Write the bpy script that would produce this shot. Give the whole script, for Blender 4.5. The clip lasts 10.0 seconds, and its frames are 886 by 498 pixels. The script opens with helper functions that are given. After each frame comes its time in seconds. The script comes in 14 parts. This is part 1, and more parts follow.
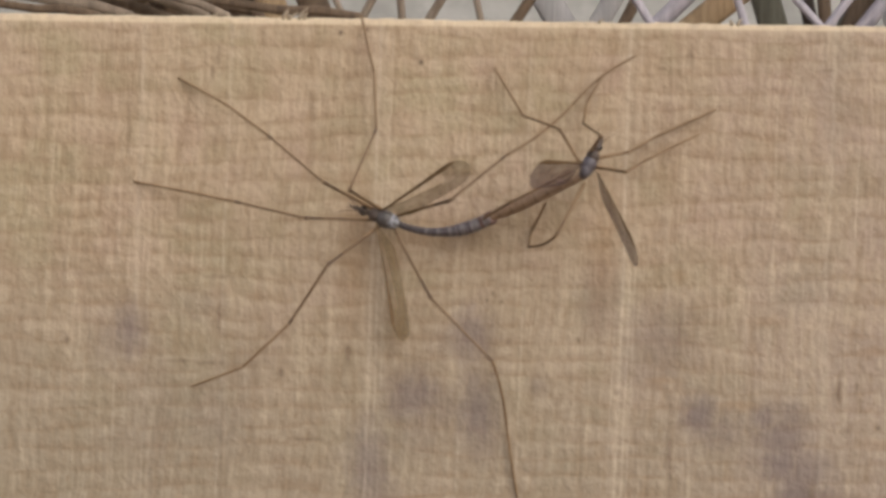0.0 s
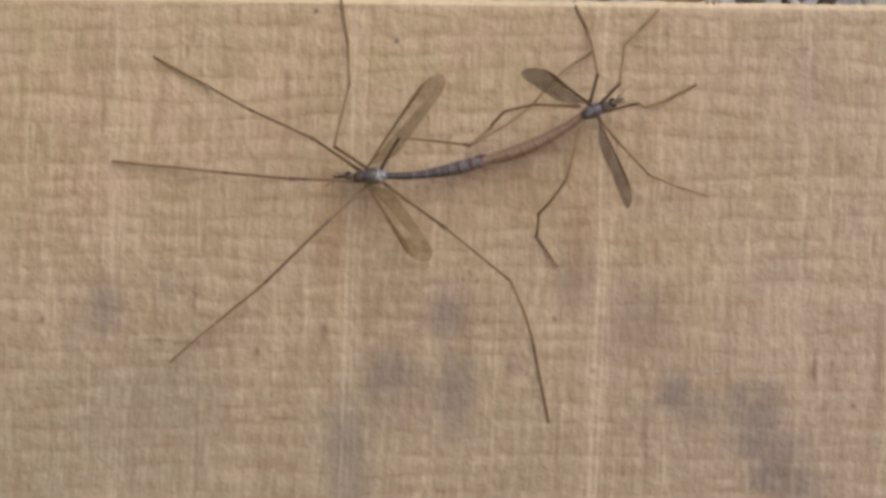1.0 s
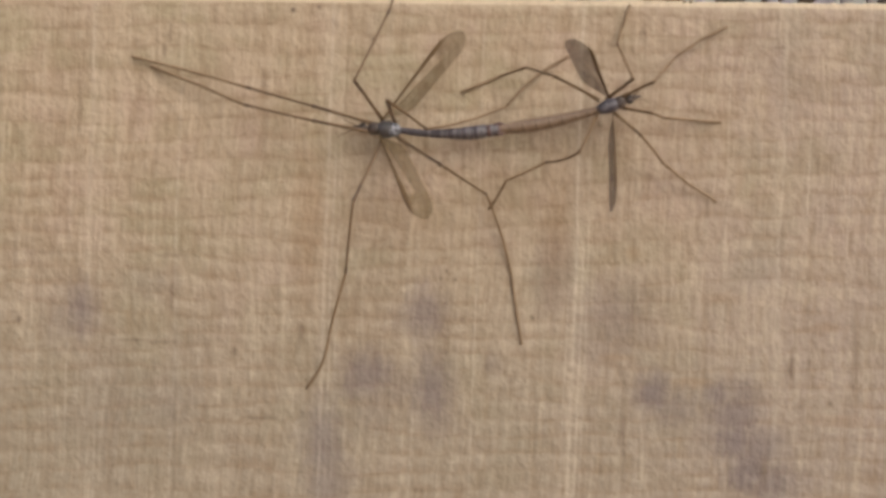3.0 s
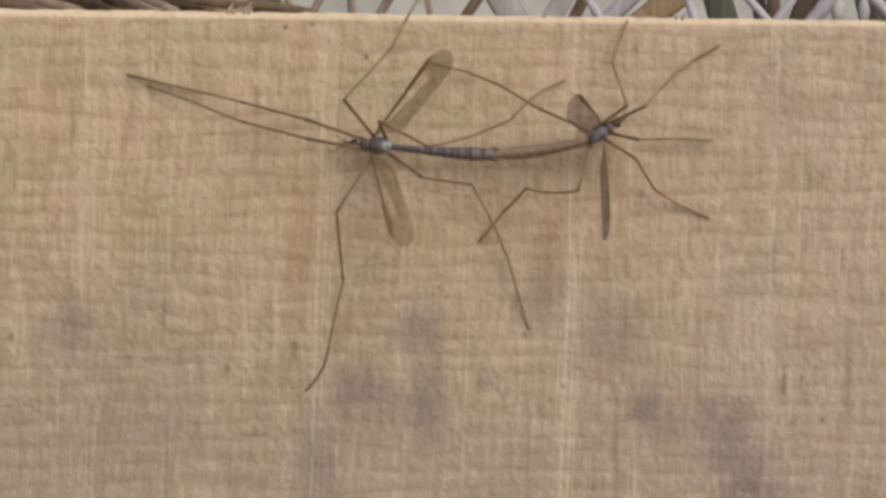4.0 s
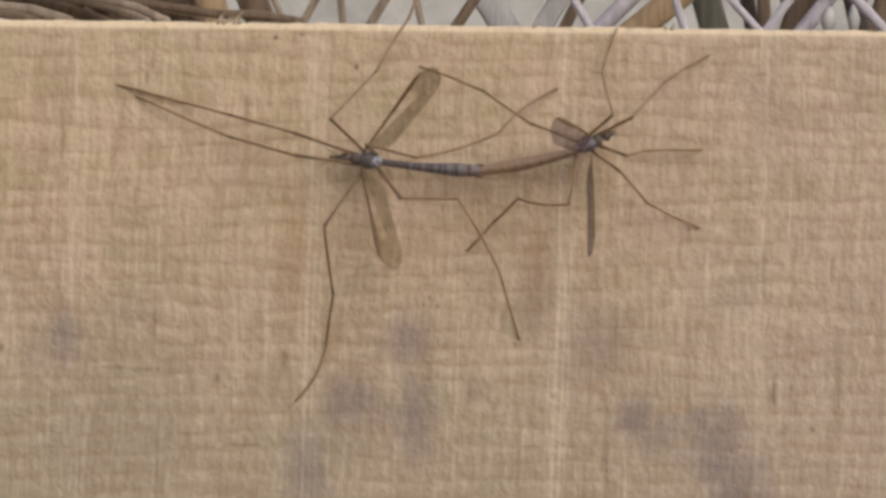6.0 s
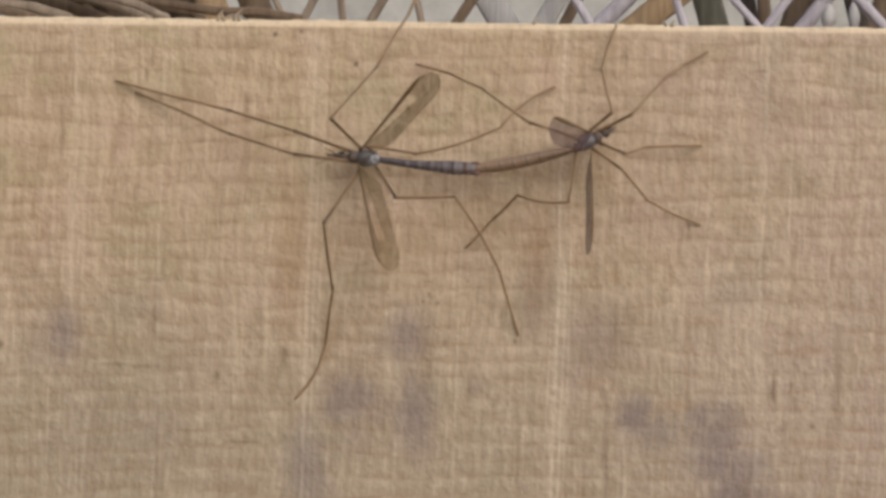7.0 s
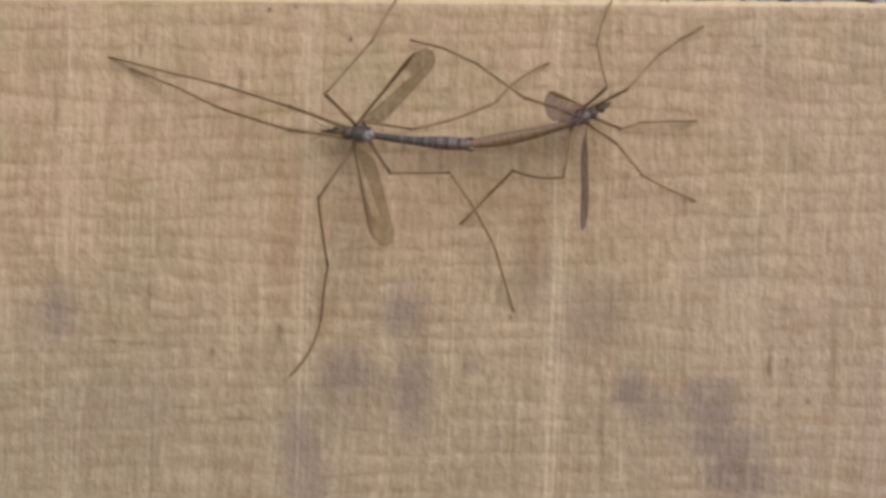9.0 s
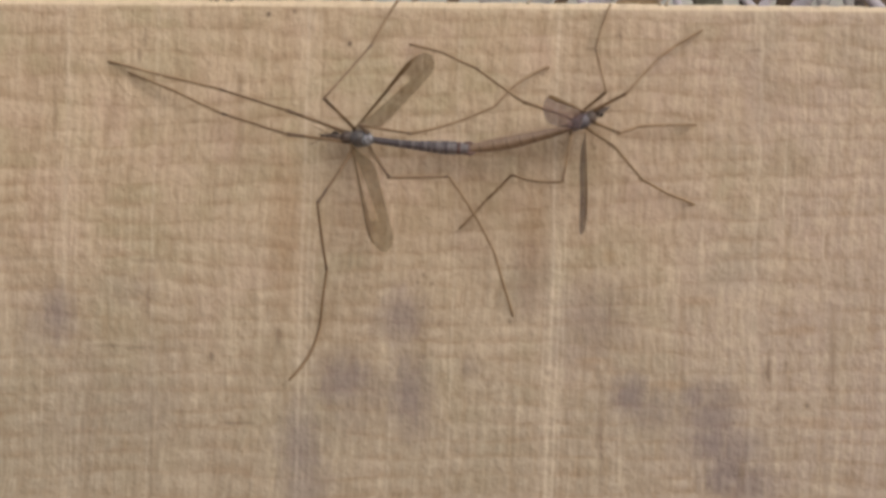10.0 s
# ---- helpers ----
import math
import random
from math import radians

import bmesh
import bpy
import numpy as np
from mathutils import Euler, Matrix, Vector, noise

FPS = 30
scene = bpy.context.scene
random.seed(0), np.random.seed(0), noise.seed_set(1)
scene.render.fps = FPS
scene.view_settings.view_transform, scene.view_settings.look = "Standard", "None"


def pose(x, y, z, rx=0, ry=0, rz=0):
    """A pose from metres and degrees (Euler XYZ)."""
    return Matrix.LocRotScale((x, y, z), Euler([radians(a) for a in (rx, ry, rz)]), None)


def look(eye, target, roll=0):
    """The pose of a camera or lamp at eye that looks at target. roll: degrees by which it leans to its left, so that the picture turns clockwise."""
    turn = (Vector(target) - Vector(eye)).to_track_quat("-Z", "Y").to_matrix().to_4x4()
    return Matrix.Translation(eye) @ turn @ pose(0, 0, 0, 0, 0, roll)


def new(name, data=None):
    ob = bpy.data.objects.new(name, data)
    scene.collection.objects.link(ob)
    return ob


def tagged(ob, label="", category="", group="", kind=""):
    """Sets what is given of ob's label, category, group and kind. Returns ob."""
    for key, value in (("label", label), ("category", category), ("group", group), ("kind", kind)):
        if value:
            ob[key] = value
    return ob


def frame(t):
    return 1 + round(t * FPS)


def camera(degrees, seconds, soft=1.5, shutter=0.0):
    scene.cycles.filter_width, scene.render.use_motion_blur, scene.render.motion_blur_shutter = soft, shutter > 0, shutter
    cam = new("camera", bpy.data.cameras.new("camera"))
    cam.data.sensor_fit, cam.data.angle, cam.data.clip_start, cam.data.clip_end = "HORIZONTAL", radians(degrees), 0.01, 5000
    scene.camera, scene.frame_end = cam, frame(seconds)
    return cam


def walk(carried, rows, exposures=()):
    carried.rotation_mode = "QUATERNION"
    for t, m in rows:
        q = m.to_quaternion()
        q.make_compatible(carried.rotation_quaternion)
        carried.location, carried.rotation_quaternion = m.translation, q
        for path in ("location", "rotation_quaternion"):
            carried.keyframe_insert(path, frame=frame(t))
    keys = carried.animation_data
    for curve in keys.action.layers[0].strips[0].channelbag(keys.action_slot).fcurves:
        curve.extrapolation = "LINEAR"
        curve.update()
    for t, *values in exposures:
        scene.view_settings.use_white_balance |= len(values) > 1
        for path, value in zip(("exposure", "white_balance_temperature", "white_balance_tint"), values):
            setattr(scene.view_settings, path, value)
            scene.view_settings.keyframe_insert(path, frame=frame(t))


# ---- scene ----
EXPOSURE, KELVIN, TINT = -0.15, 6500, 10
cam = camera(36.0, 10.0, soft=3.6, shutter=0.3)
walk(cam, [
    (0, pose(-0.00453, -0.18574, 0.56988, 89.941, -0.938, 1.289)),
    (0.5, pose(-0.00332, -0.18567, 0.56892, 89.663, -0.840, 0.936)),
    (1, pose(-0.00279, -0.18552, 0.56843, 89.518, -0.859, 0.809)),
    (1.5, pose(-0.00260, -0.18524, 0.56720, 89.213, -0.807, 0.615)),
    (2, pose(-0.00184, -0.18535, 0.56751, 89.243, -0.750, 0.567)),
    (2.5, pose(-0.00181, -0.18536, 0.56787, 89.338, -0.840, 0.527)),
    (2.7, pose(-0.00157, -0.18539, 0.56802, 89.384, -0.818, 0.460)),
    (3.8, pose(-0.00075, -0.18555, 0.56944, 89.827, -0.703, 0.231)),
    (4, pose(-0.00067, -0.18556, 0.56952, 89.853, -0.694, 0.209)),
    (4.5, pose(-0.00051, -0.18557, 0.56973, 89.902, -0.643, 0.164)),
    (5, pose(-0.00022, -0.18560, 0.56995, 89.933, -0.684, 0.086)),
    (5.5, pose(-0.00001, -0.18570, 0.57025, 90.048, -0.653, 0.010)),
    (5.7, pose(0.00000, -0.18570, 0.57029, 90.070, -0.653, 0.011)),
    (6.8, pose(0.00012, -0.18563, 0.57000, 90.001, -0.656, 0.034)),
    (7, pose(0.00012, -0.18563, 0.57000, 90.001, -0.656, 0.034)),
    (7.5, pose(0.00003, -0.18550, 0.56976, 89.899, -0.614, -0.006)),
    (8, pose(0.00036, -0.18527, 0.56895, 89.645, -0.470, -0.035)),
    (8.5, pose(0.00040, -0.18522, 0.56817, 89.448, -0.483, -0.055)),
    (9, pose(0.00044, -0.18525, 0.56835, 89.505, -0.523, -0.072)),
    (9.5, pose(0.00053, -0.18529, 0.56850, 89.545, -0.516, -0.078)),
    (10, pose(0.00039, -0.18531, 0.56866, 89.589, -0.500, -0.126)),
], exposures=[(t, EXPOSURE + stops, KELVIN, TINT) for t, stops in ((0.0, -0.06), (0.5, -0.05), (1.0, -0.02), (2.0, 0.0), (10.0, 0.0))])

# ---- daylight: a soft, overcast light from high in front ----
world = bpy.data.worlds.new("overcast_sky")
scene.world = world
world.use_nodes = True
sky = world.node_tree.nodes.new("ShaderNodeTexSky")
sky.sky_type = "NISHITA"
sky.sun_disc = False
sky.sun_elevation = radians(37)
sky.sun_rotation = radians(152)
sky.air_density = 0.8
sky.dust_density = 4.0
sky.ozone_density = 0.6
world.node_tree.links.new(sky.outputs[0], world.node_tree.nodes["Background"].inputs[0])
world.node_tree.nodes["Background"].inputs[1].default_value = 0.12

sun = new("sun", bpy.data.lights.new("sun", "SUN"))
sun.data.energy = 1.4
sun.data.angle = radians(70)
sun.data.color = (0.96, 0.975, 0.93)
sun.matrix_world = look((0.9, -1.9, 2.15), (0, 0, 0.57))


# ---- materials ----
class Graph:
    """Short hand for one node material."""

    def __init__(self, name):
        self.m = bpy.data.materials.new(name)
        self.m.use_nodes = True
        self.t = self.m.node_tree
        self.bsdf = self.t.nodes["Principled BSDF"]

    def put(self, socket, value):
        if isinstance(value, bpy.types.NodeSocket):
            self.t.links.new(value, socket)
        elif isinstance(value, (tuple, list)) and len(value) == 3 and socket.type == "RGBA":
            socket.default_value = (*value, 1)
        else:
            socket.default_value = value

    def math(self, op, a, b=0.0, c=0.0, clamp=False):
        n = self.t.nodes.new("ShaderNodeMath")
        n.operation, n.use_clamp = op, clamp
        for s, v in zip(n.inputs, (a, b, c)):
            self.put(s, v)
        return n.outputs[0]

    def coords(self):
        """Object space in millimetres: x, y, z."""
        n = self.t.nodes.new("ShaderNodeTexCoord")
        s = self.t.nodes.new("ShaderNodeVectorMath")
        s.operation = "SCALE"
        s.inputs["Scale"].default_value = 1000
        self.t.links.new(n.outputs["Object"], s.inputs[0])
        x = self.t.nodes.new("ShaderNodeSeparateXYZ")
        self.t.links.new(s.outputs[0], x.inputs[0])
        return x.outputs

    def vec(self, x, y, z):
        n = self.t.nodes.new("ShaderNodeCombineXYZ")
        for s, v in zip(n.inputs, (x, y, z)):
            self.put(s, v)
        return n.outputs[0]

    def noise(self, v, scale=1.0, detail=2.0, rough=0.5, warp=0.0):
        n = self.t.nodes.new("ShaderNodeTexNoise")
        self.put(n.inputs["Vector"], v)
        n.inputs["Scale"].default_value = scale
        n.inputs["Detail"].default_value = detail
        n.inputs["Roughness"].default_value = rough
        n.inputs["Distortion"].default_value = warp
        return n.outputs["Fac"]

    def span(self, v, a, b, lo=0.0, hi=1.0):
        n = self.t.nodes.new("ShaderNodeMapRange")
        n.interpolation_type = "SMOOTHSTEP"
        for k, q in zip(("Value", "From Min", "From Max", "To Min", "To Max"), (v, a, b, lo, hi)):
            self.put(n.inputs[k], q)
        return n.outputs["Result"]

    def mix(self, f, a, b, blend="MIX"):
        n = self.t.nodes.new("ShaderNodeMix")
        n.data_type, n.blend_type = "RGBA", blend
        self.put(n.inputs["Factor"], f)
        self.put([s for s in n.inputs if s.name == "A" and s.type == "RGBA"][0], a)
        self.put([s for s in n.inputs if s.name == "B" and s.type == "RGBA"][0], b)
        return [s for s in n.outputs if s.type == "RGBA"][0]

    def bump(self, h, strength, distance):
        n = self.t.nodes.new("ShaderNodeBump")
        n.inputs["Strength"].default_value = strength
        n.inputs["Distance"].default_value = distance
        self.put(n.inputs["Height"], h)
        self.t.links.new(n.outputs[0], self.bsdf.inputs["Normal"])

    def end(self, colour, rough, metal=0.0, **more):
        self.put(self.bsdf.inputs["Base Color"], colour)
        self.put(self.bsdf.inputs["Roughness"], rough)
        self.put(self.bsdf.inputs["Metallic"], metal)
        for k, v in more.items():
            self.put(self.bsdf.inputs[k.replace("_", " ")], v)
        return self.m


# slow sway of the saw's course: amount in strokes, turns along x and z (per millimetre), phase
SAW_PITCH = 2.72
SAW_SWAY = ((0.36, 0.031, 0.113, 0.6), (0.20, 0.071, -0.211, 2.1), (0.12, -0.142, 0.436, 4.0), (0.05, 0.37, 0.61, 1.3))


def saw_stroke(x, z):
    """The number of saw strokes up to a place on the plank's face (millimetres)."""
    return z / SAW_PITCH + sum(k * math.sin(fx * x + fz * z + p) for k, fx, fz, p in SAW_SWAY)


def sawn_wood():
    g = Graph("sawn_softwood")
    x, y, z = g.coords()
    xs = g.math("SUBTRACT", x, g.math("MULTIPLY", g.math("SUBTRACT", z, 600), 0.02))
    # wander of the fibres
    wob = g.noise(g.vec(g.math("MULTIPLY", x, 0.03), 0, g.math("MULTIPLY", z, 0.05)), 1, 1)
    xw = g.math("ADD", xs, g.math("MULTIPLY", g.math("SUBTRACT", wob, 0.5), 2.0))

    def field(fx, fz, detail=2.0, rough=0.55, seed=0.0, warp=0.0):
        return g.noise(g.vec(g.math("MULTIPLY", xw, fx), seed, g.math("MULTIPLY", z, fz)), 1, detail, rough, warp)

    # strokes of the saw, each a band of its own across the fibres
    u = g.math("MULTIPLY", z, 1 / SAW_PITCH)
    for k, fx, fz, p in SAW_SWAY:
        turn = g.math("ADD", g.math("ADD", g.math("MULTIPLY", x, fx), g.math("MULTIPLY", z, fz)), p)
        u = g.math("ADD", u, g.math("MULTIPLY", g.math("SINE", turn), k))
    u = g.math("ADD", u, g.math("MULTIPLY", g.math("SUBTRACT", field(0.3, 0.2, 2, 0.6, 71.0), 0.5), 0.22))
    band = g.math("FLOOR", u)
    along = g.math("FRACT", u)

    def banded(fx, step, detail=2.0, seed=0.0, fz=0.0):
        """A field that starts anew with every stroke of the saw."""
        return g.noise(g.vec(g.math("MULTIPLY", xw, fx), seed, g.math("ADD", g.math("MULTIPLY", band, step), g.math("MULTIPLY", z, fz))), 1, detail, 0.55)

    fibre = field(0.55, 0.035, 3, 0.55, 1.0)
    thread = field(1.5, 0.07, 2, 0.6, 5.0)
    stripe = banded(0.75, 5.37, 3, 11.0, 0.05)
    comb = banded(2.1, 3.91, 1, 17.0, 0.12)
    patch = banded(0.11, 2.13, 2, 21.0, 0.05)
    tooth = field(1.05, 0.42, 2, 0.5, 7.0, 0.2)
    lump = field(0.55, 0.5, 2, 0.5, 23.0, 0.3)
    pebble = field(1.1, 1.0, 2, 0.5, 27.0, 0.4)
    grain = field(2.6, 2.2, 1, 0.5, 29.0)
    broad = field(0.035, 0.02, 2, 0.5, 31.0)
    cloud = field(0.12, 0.10, 3, 0.6, 37.0)
    speck = field(0.75, 0.35, 4, 0.75, 41.0)

    col = g.mix(g.span(broad, 0.3, 0.7), (0.462, 0.348, 0.236), (0.508, 0.398, 0.281))
    col = g.mix(g.span(cloud, 0.35, 0.75, 0.0, 0.42), col, (0.418, 0.317, 0.228))
    # pinkish and olive patches of weathering, broken by the saw strokes
    tint = g.math("ADD", g.math("MULTIPLY", field(0.085, 0.065, 2, 0.6, 61.0), 0.62), g.math("MULTIPLY", patch, 0.38))
    col = g.mix(g.span(tint, 0.38, 0.52, 0.62, 0.0), col, (0.415, 0.350, 0.222))
    col = g.mix(g.span(tint, 0.52, 0.64, 0.0, 0.50), col, (0.490, 0.352, 0.272))
    # greyer and darker towards the bottom
    col = g.mix(g.span(z, 588, 535, 0.0, 0.72), col, (0.330, 0.278, 0.214))
    # a faint violet-grey cast on one side, a greenish one low on the other
    col = g.mix(g.math("MULTIPLY", g.span(x, 0, 60), g.span(cloud, 0.25, 0.6, 0.22, 0.55)), col, (0.425, 0.335, 0.29))
    col = g.mix(g.math("MULTIPLY", g.span(x, -20, -62), g.span(z, 575, 540, 0.0, 0.4)), col, (0.33, 0.28, 0.205))

    def shade(col, f, a, b, amount, dark=(0.24, 0.155, 0.085)):
        return g.mix(g.span(f, a, b, amount, 0.0), col, dark)

    def light(col, f, a, b, amount, pale=(0.66, 0.55, 0.41)):
        return g.mix(g.span(f, a, b, 0.0, amount), col, pale)

    col = shade(col, fibre, 0.30, 0.50, 0.20)
    col = light(col, fibre, 0.54, 0.70, 0.24)
    col = shade(col, thread, 0.28, 0.46, 0.10)
    col = light(col, thread, 0.56, 0.70, 0.20)
    col = shade(col, stripe, 0.30, 0.47, 0.27)
    col = light(col, stripe, 0.54, 0.68, 0.22)
    col = shade(col, comb, 0.30, 0.44, 0.12)
    col = shade(col, patch, 0.30, 0.50, 0.16)
    col = light(col, patch, 0.52, 0.70, 0.10)
    # the seam where one stroke ends and the next begins, broken along its length
    # its relief shade and its dirt are both put into this dark tone
    off = g.math("MINIMUM", g.math("MULTIPLY", along, 0.6), g.math("SUBTRACT", 1.0, along))
    broken = banded(0.13, 3.7, 3, 83.0)
    seam = g.math("MULTIPLY", g.span(off, 0.26, 0.0), g.span(broken, 0.42, 0.62, 0.03, 0.38))
    col = g.mix(g.math("MULTIPLY", seam, g.span(tooth, 0.3, 0.58, 0.45, 1.0)), col, (0.25, 0.155, 0.088))
    crease = g.math("MULTIPLY", g.span(off, 0.07, 0.0), g.span(banded(0.34, 4.3, 2, 97.0), 0.52, 0.64, 0.0, 0.30))
    col = g.mix(crease, col, (0.20, 0.125, 0.075))
    lip = g.math("MULTIPLY", g.span(along, 0.35, 0.55), g.span(along, 0.95, 0.75))
    col = g.mix(g.math("MULTIPLY", lip, g.span(banded(0.20, 2.9, 2, 89.0), 0.46, 0.66, 0.0, 0.20)), col, (0.64, 0.53, 0.405))
    # torn fibres
    col = shade(col, tooth, 0.26, 0.42, 0.18)
    col = shade(col, lump, 0.28, 0.46, 0.12)
    col = light(col, lump, 0.55, 0.74, 0.14)
    col = shade(col, pebble, 0.28, 0.44, 0.14)
    col = light(col, pebble, 0.57, 0.74, 0.16)
    col = shade(col, grain, 0.24, 0.40, 0.14)
    # sparse deeper nicks where fibres broke off
    nick = field(1.9, 0.55, 1, 0.5, 53.0, 0.3)
    col = shade(col, nick, 0.22, 0.33, 0.5)
    score = field(0.4, 1.9, 1, 0.5, 59.0, 0.5)
    col = shade(col, score, 0.22, 0.32, 0.34)
    # pale ray lines that run the length of the plank
    for cx, wide, amount, lo, hi in ((-17.6, 0.4, 0.34, 520, 600), (-16.7, 0.3, 0.30, 520, 580), (-15.9, 0.25, 0.2, 520, 600), (16.4, 0.46, 0.36, 520, 600),
                                     (17.3, 0.3, 0.32, 520, 568), (15.4, 0.22, 0.22, 520, 560), (18.0, 0.25, 0.2, 530, 600), (-50.0, 0.6, 0.22, 560, 600), (-48.4, 0.3, 0.16, 520, 590),
                                     (-52.6, 0.3, 0.14, 530, 585), (44.0, 0.5, 0.2, 520, 600), (47.6, 0.3, 0.26, 568, 584), (53.2, 0.3, 0.24, 560, 586),
                                     (-38.0, 0.35, 0.2, 520, 600), (-5.2, 0.25, 0.16, 530, 590), (3.0, 0.3, 0.18, 520, 600), (36.6, 0.3, 0.16, 555, 590), (28.4, 0.25, 0.15, 550, 580)):
        d = g.math("ABSOLUTE", g.math("SUBTRACT", g.math("ADD", xs, g.math("MULTIPLY", g.math("SUBTRACT", wob, 0.5), 0.8)), cx))
        if wide > 0.38:
            col = g.mix(g.span(d, 2.4, 0.0, 0.0, amount * 0.5), col, (0.60, 0.50, 0.39))
        reach = g.math("MULTIPLY", g.span(z, lo - 3, lo + 3), g.span(z, hi + 3, hi - 3))
        f = g.math("MULTIPLY", g.math("MULTIPLY", g.span(d, wide, 0.0, 0.0, amount * 1.25), reach), g.span(tooth, 0.3, 0.6, 0.35, 1.0))
        col = g.mix(f, col, (0.67, 0.575, 0.455))

    here = g.vec(x, 0.0, z)
    ragged = {k: g.math("MULTIPLY", g.math("SUBTRACT", speck, 0.5), k) for k in (0.8, 2.2, 2.4)}

    def blots(rows, rag, edge, strength=1.0):
        """A mask of ragged blots: rows of x, z, half width, half height (millimetres), amount."""
        mask = None
        for cx, cz, rx, rz, amount in rows:
            near = g.t.nodes.new("ShaderNodeVectorMath")
            near.operation = "MULTIPLY_ADD"
            g.put(near.inputs[0], here)
            near.inputs[1].default_value = (1 / rx, 0, 1 / rz)
            near.inputs[2].default_value = (-cx / rx, 0, -cz / rz)
            far = g.t.nodes.new("ShaderNodeVectorMath")
            far.operation = "LENGTH"
            g.put(far.inputs[0], near.outputs[0])
            d = g.math("ADD", far.outputs["Value"], ragged[rag]) if rag else far.outputs["Value"]
            f = g.span(d, edge, 0.1, 0.0, amount * strength)
            mask = g.math("MAXIMUM", mask, f) if mask else f
        return mask

    # grey-violet mould stains
    stains = ((-51.4, 557.8, 1.9, 3.6, 0.62), (-53.2, 556.4, 3.0, 3.6, 0.30), (-4.7, 558.0, 2.6, 3.6, 0.62), (-6.8, 557.4, 2.4, 2.2, 0.30),
                                   (-12.6, 549.4, 3.6, 3.2, 0.64), (-8.4, 548.4, 3.0, 2.6, 0.32), (-12.2, 544.6, 3.6, 2.6, 0.22), (-3.6, 547.7, 2.6, 4.6, 0.66), (-3.0, 543.6, 2.6, 2.6, 0.34),
                                   (-18.4, 540.2, 2.6, 5.4, 0.60), (-17.6, 534.6, 3.0, 3.6, 0.5), (26.6, 547.6, 2.3, 2.6, 0.74), (29.4, 545.6, 3.2, 2.4, 0.42),
                                   (35.2, 547.4, 1.7, 1.8, 0.66), (38.6, 547.6, 2.2, 2.0, 0.5), (37.6, 544.6, 3.6, 2.8, 0.64), (37.6, 541.2, 2.8, 2.6, 0.72), (40.8, 540.4, 3.6, 2.8, 0.58),
                                   (39.4, 537.0, 2.6, 2.8, 0.72), (42.6, 535.6, 3.6, 3.0, 0.62), (34.6, 542.4, 2.2, 3.4, 0.26), (20.6, 557.8, 4.4, 4.6, 0.34), (18.0, 555.4, 3.0, 4.0, 0.26),
                                   (12.8, 563.4, 2.4, 5.0, 0.42), (-42.4, 561.6, 3.4, 2.0, 0.20), (-48.0, 545.0, 5.0, 8.0, 0.14), (-39.8, 545.6, 4.6, 4.0, 0.22), (-37.0, 551.0, 3.0, 5.0, 0.1),
                                   (4.6, 551.2, 1.2, 1.4, 0.34), (44.0, 590.0, 2.0, 5.0, 0.2), (40.0, 564.0, 3.2, 2.6, 0.22))
    col = g.mix(blots(stains, 2.2, 1.85, 0.95), col, (0.185, 0.148, 0.15))
    # warm brown streaks and broad patches over the face
    streaks = ((-20.5, 571, 3.0, 14, 0.30), (13.0, 569, 2.6, 11, 0.28), (-9.0, 571, 12, 4, 0.15), (8.0, 574, 10, 4, 0.12), (31.8, 549.2, 3.4, 0.7, 0.30),
                                   (51.5, 544.2, 4.5, 1.0, 0.25), (50.0, 556.8, 2.6, 0.7, 0.28), (23.4, 566.6, 1.4, 1.0, 0.22), (21.6, 552.3, 2.6, 0.6, 0.28), (35.5, 560.6, 3.0, 0.8, 0.2))
    col = g.mix(blots(streaks, 0.8, 1.4), col, (0.33, 0.19, 0.09))
    # dark splits along and across the fibres
    splits = ((22.5, 543.0, 0.42, 8.0, 0.55), (23.6, 559.0, 0.38, 3.4, 0.55), (53.8, 554.4, 0.45, 8.0, 0.5), (45.2, 551.6, 0.4, 1.8, 0.75), (47.6, 552.0, 0.35, 0.8, 0.6),
                                   (41.8, 537.0, 0.45, 2.0, 0.7), (-39.2, 559.4, 0.4, 1.8, 0.6), (-40.6, 593.2, 0.32, 1.0, 0.55), (-39.8, 595.6, 0.3, 1.4, 0.5), (-21.4, 555.0, 0.4, 1.8, 0.6),
                                   (-27.0, 589.6, 0.36, 1.4, 0.45), (-44.6, 553.8, 2.6, 0.26, 0.45), (-40.4, 553.6, 2.4, 0.3, 0.5), (-27.2, 543.4, 1.9, 0.28, 0.6), (20.6, 594.7, 0.7, 0.2, 0.35),
                                   (43.0, 594.7, 0.9, 0.22, 0.55), (-56.0, 565.6, 4.0, 0.32, 0.4), (-39.4, 565.4, 2.8, 0.3, 0.4), (-53.0, 543.0, 2.4, 0.3, 0.35), (-38.6, 540.0, 0.4, 7.0, 0.4),
                                   (24.6, 596.4, 0.45, 1.2, 0.6), (-52.0, 585.0, 0.4, 5.0, 0.3), (31.6, 559.4, 0.4, 2.0, 0.5), (49.8, 574.0, 0.4, 5.0, 0.3), (43.6, 568.0, 0.35, 3.0, 0.35),
                                   (15.4, 550.6, 0.5, 0.5, 0.5), (33.5, 575.0, 0.35, 3.6, 0.35), (48.3, 579.0, 0.4, 2.4, 0.35))
    col = g.mix(blots(splits, 2.4, 1.6, 0.8), col, (0.15, 0.10, 0.068))
